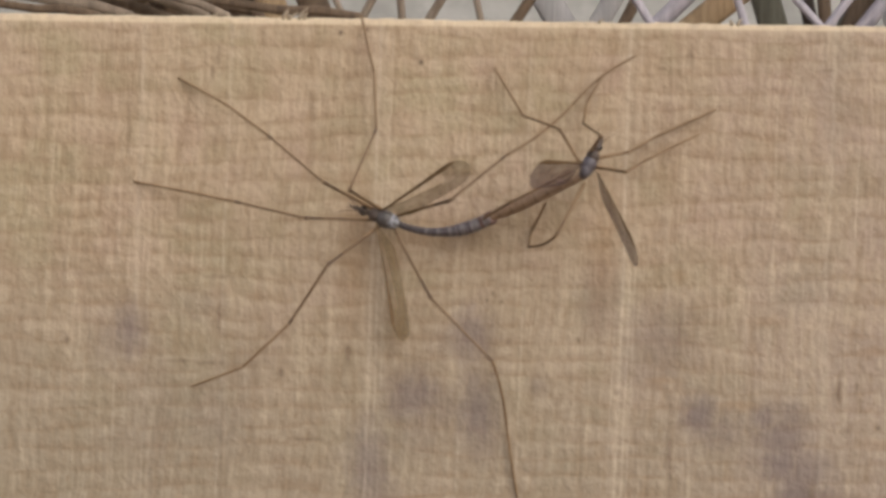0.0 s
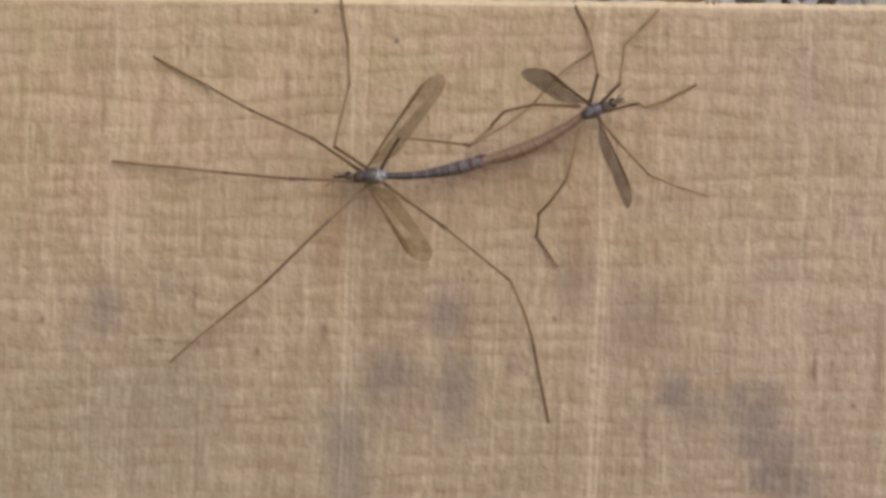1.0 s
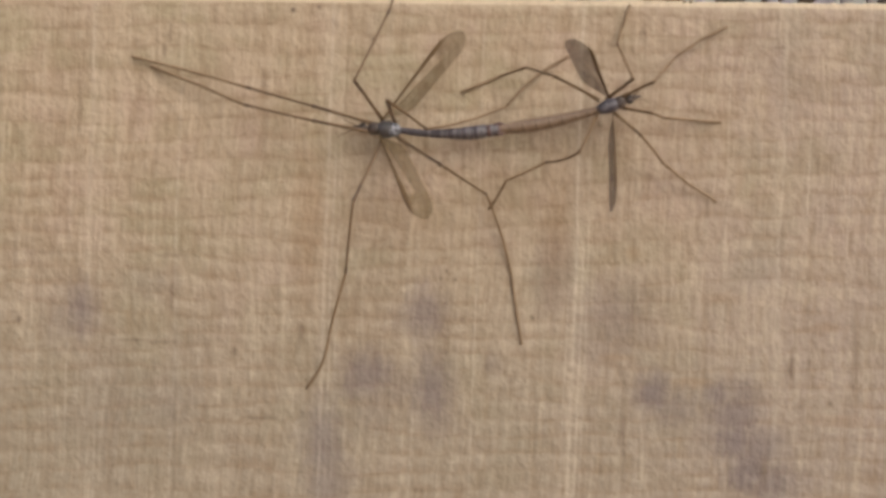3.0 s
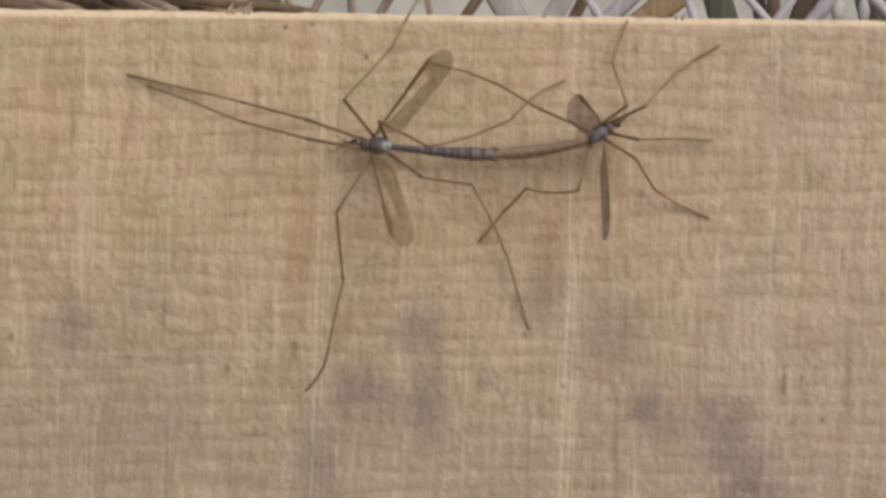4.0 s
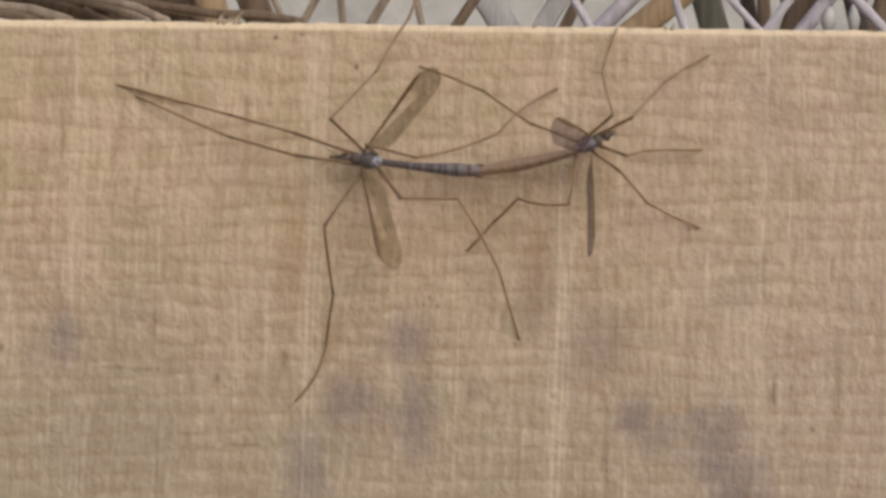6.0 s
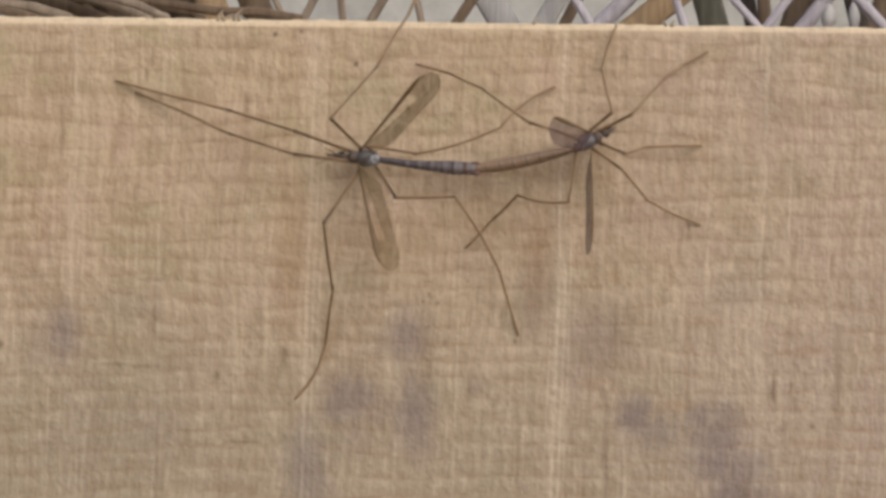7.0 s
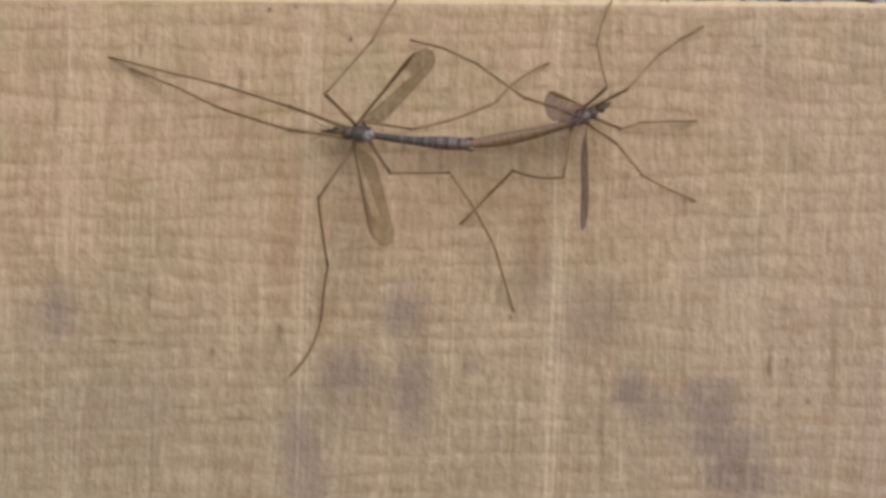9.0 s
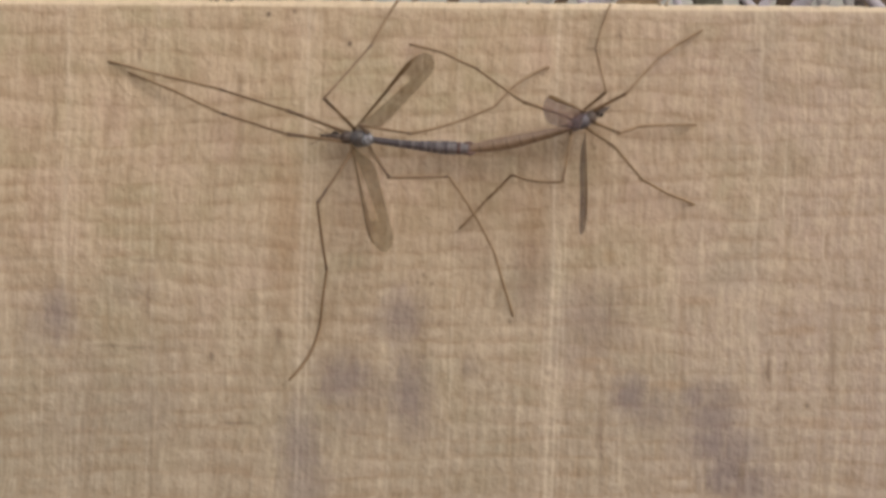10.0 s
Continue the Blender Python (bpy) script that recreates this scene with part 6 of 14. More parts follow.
    walk(PARTS["L4_1"], [
        (0, q(-7.36, -5.26, 5.47, 0.0, 14.2, -119.8)), (0.05, q(-7.54, -4.86, 6.34, -1.2, 24.4, -123.5)), (0.1, q(-7.46, -4.33, 6.89, -3.3, 33.8, -127.7)),
        (0.2, q(-7.54, -3.61, 7.43, -10.4, 52.9, -138.0)), (0.3, q(-6.02, -3.95, 8.13, -22.8, 40.9, -154.8)), (0.4, q(-4.70, -4.44, 8.43, -29.6, 27.3, -166.7)),
        (0.5, q(-3.53, -4.63, 8.20, -33.0, 13.3, -176.5)), (0.6, q(-3.86, -4.78, 8.39, -33.6, 19.7, -178.8)), (0.7, q(-4.03, -4.57, 8.46, -34.8, 24.1, 178.0)),
        (0.8, q(-4.11, -4.24, 8.42, -36.0, 25.7, 175.2)), (0.9, q(-4.26, -4.50, 8.49, -36.3, 28.0, 174.7)), (1, q(-4.11, -4.49, 8.38, -36.2, 24.2, 174.8)),
        (1.1, q(-7.67, -5.70, 6.23, -63.0, 42.6, 128.5)), (1.2, q(-12.22, -5.83, 2.70, -91.4, 39.2, 86.3)), (1.25, q(-10.38, -5.53, 3.52, -89.8, 45.8, 88.6)),
        (1.3, q(-9.95, -5.87, 4.18, -88.9, 51.6, 89.8)), (1.35, q(-9.52, -6.14, 4.75, -88.6, 57.3, 90.2)), (1.38, q(-9.27, -6.28, 5.04, -88.9, 60.8, 89.8)),
        (1.4, q(-10.50, -7.18, 5.14, -91.9, 62.1, 86.5)), (1.42, q(-8.85, -6.36, 5.24, -87.5, 63.2, 91.4)), (1.45, q(-8.48, -6.34, 5.28, -84.5, 63.7, 94.8)),
        (1.5, q(-8.48, -6.62, 5.32, -80.4, 64.2, 99.3)), (1.6, q(-4.95, -4.91, 8.48, -48.9, 58.8, 134.9)), (1.7, q(-1.76, -3.33, 9.47, -30.0, 44.2, 158.7)),
        (1.8, q(-1.53, -3.30, 9.51, -29.5, 44.8, 159.4)), (1.9, q(-1.32, -3.28, 9.52, -28.5, 44.5, 160.8)), (2, q(-1.12, -3.27, 9.51, -27.3, 43.7, 162.6)),
        (2.1, q(-0.81, -2.93, 9.61, -27.7, 44.9, 162.0)), (2.2, q(-0.58, -2.75, 9.86, -27.8, 44.5, 161.8)), (2.3, q(-0.84, -2.94, 9.67, -31.0, 48.4, 157.4)),
        (2.4, q(-1.18, -3.26, 9.61, -34.8, 51.1, 152.4)), (2.5, q(-1.54, -3.56, 9.92, -41.0, 53.9, 144.6)), (2.6, q(-0.99, -3.45, 9.52, -38.8, 55.6, 147.3)),
        (2.7, q(-0.48, -3.37, 9.48, -38.0, 57.5, 148.2)), (2.82, q(-0.44, -3.19, 9.53, -37.0, 56.2, 149.4)), (3, q(-0.42, -2.94, 9.65, -35.3, 54.2, 151.5)),
        (3.2, q(-0.40, -2.69, 9.76, -34.0, 52.2, 153.2)), (3.4, q(-0.39, -2.44, 9.80, -32.7, 50.4, 154.8)), (3.65, q(-0.65, -2.42, 9.62, -29.7, 47.7, 158.8)), (4, q(-0.65, -2.42, 9.62, -29.7, 47.7, 158.8)),
        (5.5, q(-0.01, -1.68, 9.73, -20.7, 48.8, 170.9)), (7.5, q(-0.84, -0.93, 9.85, -12.7, 51.3, -178.8)), (10, q(-0.84, -0.93, 9.85, -12.7, 51.3, -178.8)),
    ])
    walk(PARTS["L4_2"], [
        (0, q(-12.05, -13.46, 3.08, 0.0, 14.0, -121.6)), (0.05, q(-12.44, -12.25, 2.31, -0.9, 17.6, -124.8)), (0.1, q(-12.42, -10.74, 1.48, -1.9, 17.0, -128.3)),
        (0.2, q(-11.90, -7.55, -0.33, -3.8, 13.5, -135.3)), (0.3, q(-12.68, -7.09, 1.76, -4.1, 24.2, -136.4)), (0.4, q(-13.12, -6.43, 3.96, -4.7, 29.7, -137.6)),
        (0.5, q(-12.99, -5.20, 5.95, -5.8, 31.0, -139.9)), (0.6, q(-13.03, -4.98, 5.11, -7.3, 28.4, -142.8)), (0.7, q(-12.92, -4.26, 4.49, -8.5, 24.4, -145.6)),
        (0.8, q(-12.86, -3.50, 4.21, -9.5, 18.3, -148.3)), (0.9, q(-12.82, -3.70, 3.91, -9.4, 22.2, -148.0)), (1, q(-12.96, -3.69, 4.39, -9.1, 23.8, -147.2)),
        (1.1, q(-12.13, -0.08, -0.36, -10.0, 10.3, -150.2)), (1.2, q(-11.72, 1.70, -3.46, -9.6, -17.9, -155.4)), (1.25, q(-10.21, 1.26, -3.45, -10.0, -1.7, -153.0)),
        (1.3, q(-9.93, 0.18, -3.45, -10.1, -1.0, -150.4)), (1.35, q(-9.54, -0.89, -3.45, -10.1, -0.2, -148.0)), (1.38, q(-9.25, -1.52, -3.46, -10.1, -0.0, -146.6)),
        (1.4, q(-10.22, -2.63, -3.47, -10.4, -25.8, -145.2)), (1.42, q(-8.96, -1.98, -3.45, -10.5, -0.0, -145.0)), (1.45, q(-8.84, -2.04, -3.45, -10.5, -0.0, -144.0)),
        (1.5, q(-9.16, -2.43, -3.45, -10.9, -19.7, -141.8)), (1.6, q(-8.51, -1.33, 0.15, -10.9, 17.0, -142.2)), (1.7, q(-8.27, -0.80, 2.67, -10.8, 27.1, -142.1)),
        (1.8, q(-8.00, -0.87, 2.64, -11.3, 27.0, -143.1)), (1.9, q(-7.88, -1.00, 2.69, -11.7, 27.7, -144.1)), (2, q(-7.84, -1.16, 2.78, -12.1, 29.0, -144.9)),
        (2.1, q(-7.37, -0.79, 2.73, -12.4, 25.2, -145.5)), (2.2, q(-7.18, -0.58, 3.04, -12.5, 17.3, -145.8)), (2.3, q(-6.81, -0.45, 2.38, -13.3, 24.2, -148.2)),
        (2.4, q(-6.61, -0.42, 2.04, -14.3, 25.9, -150.4)), (2.5, q(-6.22, -0.23, 2.05, -15.1, 26.0, -152.3)), (2.6, q(-5.61, -0.48, 1.48, -16.6, 22.0, -155.9)),
        (2.7, q(-4.93, -0.61, 1.27, -17.5, 13.4, -158.9)), (2.82, q(-5.11, -0.43, 1.44, -17.5, 15.5, -159.0)), (3, q(-5.43, -0.22, 1.76, -17.6, 15.5, -159.2)),
        (3.2, q(-5.73, 0.00, 2.06, -17.6, 14.1, -159.3)), (3.4, q(-6.01, 0.21, 2.30, -17.6, 9.5, -159.3)), (3.65, q(-6.77, -0.05, 2.42, -17.6, -1.4, -158.7)), (4, q(-6.77, -0.05, 2.42, -17.6, -1.4, -158.7)),
        (5.5, q(-6.35, -0.67, 2.40, -17.5, 8.2, -156.9)), (7.5, q(-6.93, -1.06, 2.25, -17.5, -2.1, -157.3)), (10, q(-6.93, -1.06, 2.25, -17.5, -2.1, -157.3)),
    ])
    walk(PARTS["L4_3"], [
        (0, q(-17.96, -23.08, 0.25, 0.0, 9.2, -121.2)), (0.05, q(-18.77, -21.37, -1.21, -0.1, 6.8, -122.2)), (0.1, q(-19.32, -19.47, -1.93, -0.3, 5.3, -123.4)),
        (0.2, q(-19.95, -15.51, -3.05, -0.4, -0.3, -125.6)), (0.3, q(-20.37, -14.42, -3.02, -0.3, -0.3, -127.4)), (0.4, q(-20.60, -13.25, -1.80, -0.4, 5.0, -129.5)),
        (0.5, q(-20.62, -11.63, -0.05, -0.6, 7.4, -130.6)), (0.6, q(-21.18, -11.18, -0.43, -1.0, 9.4, -133.8)), (0.7, q(-21.67, -10.25, -0.32, -1.3, 10.6, -135.6)),
        (0.8, q(-22.26, -9.31, 0.55, -1.6, 14.9, -137.0)), (0.9, q(-21.95, -9.41, -0.49, -2.0, 10.9, -138.6)), (1, q(-21.91, -9.46, -0.31, -2.1, 11.6, -139.1)),
        (1.1, q(-22.06, -5.78, -2.44, -2.6, 4.2, -143.0)), (1.2, q(-21.80, -2.91, 0.12, -4.1, 18.7, -150.1)), (1.25, q(-20.57, -4.03, -3.11, -3.2, 1.2, -145.4)),
        (1.3, q(-20.05, -5.56, -3.25, -3.2, 0.6, -140.8)), (1.35, q(-19.41, -7.05, -3.41, -3.2, -0.2, -136.1)), (1.38, q(-18.98, -7.93, -3.45, -3.2, -0.4, -133.4)),
        (1.4, q(-18.82, -8.62, 1.59, -2.9, 16.4, -131.4)), (1.42, q(-18.50, -8.65, -3.45, -2.7, -0.5, -129.7)), (1.45, q(-18.26, -8.88, -3.45, -2.7, -0.6, -126.9)),
        (1.5, q(-17.78, -9.20, 0.47, -2.1, 15.4, -122.3)), (1.6, q(-17.31, -8.16, -3.25, -2.6, -0.5, -126.4)), (1.7, q(-16.44, -7.17, -2.63, -2.7, 2.2, -131.8)),
        (1.8, q(-16.30, -7.09, -2.64, -2.7, 2.0, -131.0)), (1.9, q(-16.23, -7.05, -2.72, -2.6, 1.6, -130.1)), (2, q(-16.18, -7.01, -2.87, -2.6, 0.8, -129.0)),
        (2.1, q(-16.06, -6.76, -2.22, -2.7, 4.3, -130.3)), (2.2, q(-16.37, -6.84, -0.42, -2.8, 13.6, -131.0)), (2.3, q(-15.84, -6.05, -2.38, -3.0, 3.5, -132.7)),
        (2.4, q(-15.71, -5.60, -3.05, -3.1, -0.3, -133.8)), (2.5, q(-15.48, -5.09, -3.05, -3.1, -0.4, -135.0)), (2.6, q(-15.47, -4.88, -2.89, -3.1, 0.6, -135.4)),
        (2.7, q(-15.49, -4.69, -1.43, -3.1, 8.4, -135.7)), (2.82, q(-15.58, -4.46, -1.67, -3.2, 7.1, -136.4)), (3, q(-15.91, -4.20, -1.36, -3.3, 8.7, -137.2)),
        (3.2, q(-16.29, -3.99, -0.77, -3.4, 11.8, -137.9)), (3.4, q(-16.75, -3.85, 0.38, -3.6, 18.0, -138.6)), (3.65, q(-17.61, -4.28, 2.71, -3.9, 31.2, -139.3)), (4, q(-17.61, -4.28, 2.71, -3.9, 31.2, -139.3)),
        (5.5, q(-16.95, -5.18, 0.74, -2.4, 19.9, -135.9)), (7.5, q(-17.67, -5.54, 2.68, -2.7, 31.0, -136.7)), (10, q(-17.67, -5.54, 2.68, -2.7, 31.0, -136.7)),
    ])
    walk(PARTS["L5_0"], [
        (0, q(0.13, 0.59, -0.99, 0.0, -39.0, 60.2)), (0.05, q(0.26, 0.83, -0.77, 0.1, -37.7, 60.1)), (0.1, q(0.27, 0.85, -0.74, 0.2, -36.5, 59.9)),
        (0.2, q(0.19, 0.71, -0.84, 0.4, -32.5, 59.6)), (0.3, q(0.28, 0.87, -0.72, 2.0, -32.3, 56.7)), (0.4, q(0.26, 0.85, -0.74, 3.4, -30.9, 53.9)),
        (0.5, q(0.07, 0.61, -0.90, 4.7, -28.3, 51.2)), (0.6, q(0.24, 0.84, -0.74, 5.9, -27.3, 48.8)), (0.7, q(0.25, 0.85, -0.73, 6.9, -25.8, 46.3)),
        (0.8, q(0.18, 0.79, -0.77, 8.0, -24.2, 44.0)), (0.9, q(0.24, 0.85, -0.74, 8.0, -25.6, 43.8)), (1, q(0.04, 0.66, -0.88, 8.0, -27.4, 43.8)),
        (1.1, q(0.44, 1.23, -0.30, -6.1, -47.7, 66.4)), (1.2, q(0.29, 1.99, 0.48, -24.1, -47.1, 90.8)), (1.25, q(0.10, 1.91, 1.34, -32.9, -62.3, 101.4)),
        (1.3, q(0.01, 1.87, 2.03, -37.6, -69.7, 106.5)), (1.35, q(-0.00, 1.78, 2.66, -39.9, -74.5, 109.0)), (1.38, q(-0.00, 1.70, 2.63, -41.7, -75.7, 110.8)),
        (1.4, q(-0.25, 1.86, 2.37, -50.7, -69.9, 120.2)), (1.42, q(0.15, 1.52, 0.91, -35.1, -68.4, 103.6)), (1.45, q(0.43, 0.41, -1.22, -35.9, -45.8, 104.4)),
        (1.5, q(-0.08, 1.75, -0.22, -41.8, -27.0, 114.3)), (1.6, q(0.49, 0.33, -1.27, -38.3, -43.5, 108.2)), (1.7, q(0.37, 0.72, -0.90, -39.8, -47.0, 110.4)),
        (1.8, q(0.30, 0.88, -0.72, -30.0, -42.0, 96.4)), (1.9, q(0.30, 0.90, -0.70, -23.0, -35.0, 85.3)), (2, q(0.31, 0.95, -0.67, -18.3, -26.3, 76.0)),
        (2.1, q(0.30, 0.90, -0.70, -18.4, -25.5, 76.4)), (2.2, q(0.30, 0.88, -0.71, -18.6, -24.3, 76.8)), (2.3, q(0.30, 0.90, -0.70, -18.5, -26.5, 76.6)),
        (2.4, q(0.30, 0.91, -0.69, -18.5, -26.7, 76.6)), (2.5, q(0.31, 0.95, -0.68, -18.5, -25.8, 76.6)), (2.6, q(0.31, 0.93, -0.69, -18.2, -26.3, 75.9)),
        (2.7, q(0.29, 0.88, -0.71, -17.9, -25.1, 75.3)), (2.82, q(0.32, 0.97, -0.66, -17.2, -29.2, 73.7)), (3, q(0.34, 1.02, -0.62, -15.9, -32.8, 71.1)),
        (3.2, q(0.35, 1.03, -0.60, -14.4, -35.2, 68.5)), (3.4, q(0.36, 1.03, -0.59, -12.9, -37.1, 65.8)), (3.65, q(0.65, 1.63, 0.04, -11.8, -41.4, 64.2)), (4, q(0.65, 1.63, 0.04, -11.8, -41.4, 64.2)),
        (5.5, q(0.63, 1.59, -0.07, -12.1, -39.5, 64.6)), (7.5, q(0.51, 1.36, -0.28, -12.5, -39.9, 65.3)), (10, q(0.51, 1.36, -0.28, -12.5, -39.9, 65.3)),
    ])
    walk(PARTS["L5_1"], [
        (0, q(4.46, 8.18, 6.09, 0.0, 22.0, 75.7)), (0.05, q(4.69, 8.54, 6.12, -1.2, 24.0, 72.6)), (0.1, q(4.80, 8.68, 5.94, -2.5, 23.5, 69.3)),
        (0.2, q(4.99, 8.89, 5.20, -5.1, 18.3, 62.0)), (0.3, q(5.51, 8.81, 5.28, -6.2, 20.5, 58.9)), (0.4, q(5.94, 8.65, 5.03, -7.4, 18.9, 55.1)),
        (0.5, q(6.27, 8.34, 4.42, -8.5, 15.0, 51.3)), (0.6, q(6.83, 8.35, 4.41, -9.3, 19.6, 49.0)), (0.7, q(7.24, 8.17, 4.17, -10.1, 22.6, 46.5)),
        (0.8, q(7.57, 7.91, 3.83, -11.1, 25.3, 44.0)), (0.9, q(7.56, 7.86, 4.13, -11.6, 23.2, 43.0)), (1, q(7.26, 7.57, 4.29, -11.9, 20.2, 42.0)),
        (1.1, q(3.48, 8.17, 8.01, -5.8, 45.9, 52.9)), (1.2, q(0.18, 9.64, 8.72, 21.2, 63.7, 85.3)), (1.25, q(-0.93, 7.04, 11.29, 44.1, 65.4, 110.6)),
        (1.3, q(-1.09, 5.61, 12.58, 67.6, 63.8, 136.5)), (1.35, q(-0.98, 4.63, 13.49, 79.1, 57.4, 149.7)), (1.38, q(-0.99, 4.30, 13.52, 83.8, 54.2, 155.4)),
        (1.4, q(-2.19, 5.20, 12.93, 83.1, 50.1, 154.5)), (1.42, q(-0.82, 5.55, 11.37, 91.2, 34.9, 166.4)), (1.45, q(-1.53, 8.01, 6.84, 92.0, -27.3, 176.0)),
        (1.5, q(-4.20, 10.88, 4.89, 88.2, -45.5, -177.7)), (1.6, q(-2.06, 8.08, 6.47, 122.0, -28.5, 129.2)), (1.7, q(-2.31, 7.91, 7.32, 118.4, 35.1, 78.6)),
        (1.8, q(-0.63, 9.19, 6.80, 120.5, 26.9, 82.8)), (1.9, q(1.06, 10.07, 5.76, 122.0, 19.2, 86.5)), (2, q(2.75, 10.73, 4.31, 122.8, 9.9, 89.9)),
        (2.1, q(2.69, 10.77, 4.14, 122.6, 7.6, 88.7)), (2.2, q(2.63, 10.86, 3.93, 122.5, 1.9, 87.4)), (2.3, q(2.63, 10.69, 4.33, 122.4, 12.1, 86.1)),
        (2.4, q(2.64, 10.68, 4.37, 122.0, 17.8, 84.6)), (2.5, q(2.66, 10.80, 4.22, 121.5, 23.4, 83.1)), (2.6, q(2.76, 10.70, 4.30, 120.8, 20.9, 81.4)),
        (2.7, q(2.89, 10.73, 4.06, 120.2, 16.3, 79.6)), (2.82, q(3.08, 10.39, 4.84, 121.0, 20.5, 82.1)), (3, q(3.40, 9.96, 5.48, 122.4, 22.7, 85.8)),
        (3.2, q(3.71, 9.58, 5.89, 123.9, 24.8, 89.6)), (3.4, q(4.03, 9.21, 6.20, 125.7, 26.8, 93.6)), (3.65, q(4.33, 9.22, 7.47, 126.8, 28.4, 96.0)), (4, q(4.33, 9.22, 7.47, 126.8, 28.4, 96.0)),
        (5.5, q(4.35, 9.43, 7.08, 129.0, 28.7, 100.6)), (7.5, q(4.12, 9.20, 6.93, 128.6, 31.9, 99.9)), (10, q(4.12, 9.20, 6.93, 128.6, 31.9, 99.9)),
    ])
    walk(PARTS["L5_2"], [
        (0, q(6.84, 17.49, 2.21, 0.0, 12.4, 63.1)), (0.05, q(7.52, 17.57, 1.91, -1.0, 12.2, 58.6)), (0.1, q(8.15, 17.57, 1.81, -1.8, 9.5, 53.9)),
        (0.2, q(9.60, 17.57, 1.95, -2.9, 4.2, 44.7)), (0.3, q(10.52, 17.11, 1.64, -2.9, 8.4, 45.2)), (0.4, q(11.55, 16.69, 1.68, -2.7, 12.9, 46.1)),
        (0.5, q(12.52, 16.15, 1.75, -2.5, 13.9, 47.2)), (0.6, q(13.24, 15.71, 0.93, -3.1, 13.6, 44.7)), (0.7, q(13.82, 15.11, 0.19, -3.5, 10.6, 42.4)),
        (0.8, q(14.30, 14.42, -0.59, -3.9, 6.6, 40.1)), (0.9, q(14.52, 14.36, 0.04, -4.1, 11.1, 38.7)), (1, q(14.48, 14.07, 0.71, -4.3, 12.3, 37.5)),
        (1.1, q(7.82, 13.93, 0.57, -3.7, 25.1, 39.4)), (1.2, q(0.56, 14.22, -0.57, -2.3, 18.8, 43.2)), (1.25, q(-2.45, 11.08, 1.87, 1.7, 36.4, 51.7)),
        (1.3, q(-4.41, 8.75, 3.28, 8.5, 48.7, 61.7)), (1.35, q(-5.80, 7.44, 4.76, 21.2, 66.1, 76.5)), (1.38, q(-6.51, 6.82, 5.12, 42.2, 72.9, 98.9)),
        (1.4, q(-8.19, 8.06, 4.98, 70.7, 70.3, 128.9)), (1.42, q(-9.08, 7.55, 5.44, 32.2, 81.6, 89.5)), (1.45, q(-10.71, 8.64, 11.59, 45.2, 78.3, 102.6)),
        (1.5, q(-11.46, 10.60, 12.27, 70.4, 72.0, 128.6)), (1.6, q(-7.82, 15.13, 11.41, 18.0, 62.2, 72.6)), (1.7, q(-0.64, 16.22, 1.36, 20.1, 17.6, 75.7)),
        (1.8, q(0.53, 18.35, 2.12, 20.4, 29.3, 76.3)), (1.9, q(1.66, 19.84, 2.36, 21.0, 35.3, 77.6)), (2, q(2.77, 20.94, 2.52, 22.0, 38.2, 79.2)),
        (2.1, q(2.93, 21.04, 2.77, 22.1, 35.7, 79.5)), (2.2, q(3.10, 21.20, 3.59, 22.3, 32.1, 79.7)), (2.3, q(3.33, 20.80, 2.16, 21.5, 28.6, 78.2)),
        (2.4, q(3.56, 20.50, 1.19, 20.9, 23.0, 76.9)), (2.5, q(3.80, 20.23, 0.10, 20.5, 16.2, 75.6)), (2.6, q(4.21, 20.28, 0.61, 20.5, 14.8, 75.5)),
        (2.7, q(4.69, 20.51, 1.15, 20.5, 7.6, 75.4)), (2.82, q(4.42, 20.00, 1.21, 20.6, 13.7, 76.1)), (3, q(4.10, 19.49, 1.48, 20.9, 17.1, 77.2)),
        (3.2, q(3.78, 18.99, 1.55, 21.3, 20.8, 78.4)), (3.4, q(3.45, 18.44, 1.52, 21.7, 22.8, 79.7)), (3.65, q(3.38, 18.28, 2.54, 21.8, 9.5, 79.8)), (4, q(3.38, 18.28, 2.54, 21.8, 9.5, 79.8)),
        (5.5, q(2.67, 18.36, 2.10, 23.9, 34.9, 85.2)), (7.5, q(2.61, 17.87, 1.46, 24.0, 30.1, 85.3)), (10, q(2.61, 17.87, 1.46, 24.0, 30.1, 85.3)),
    ])
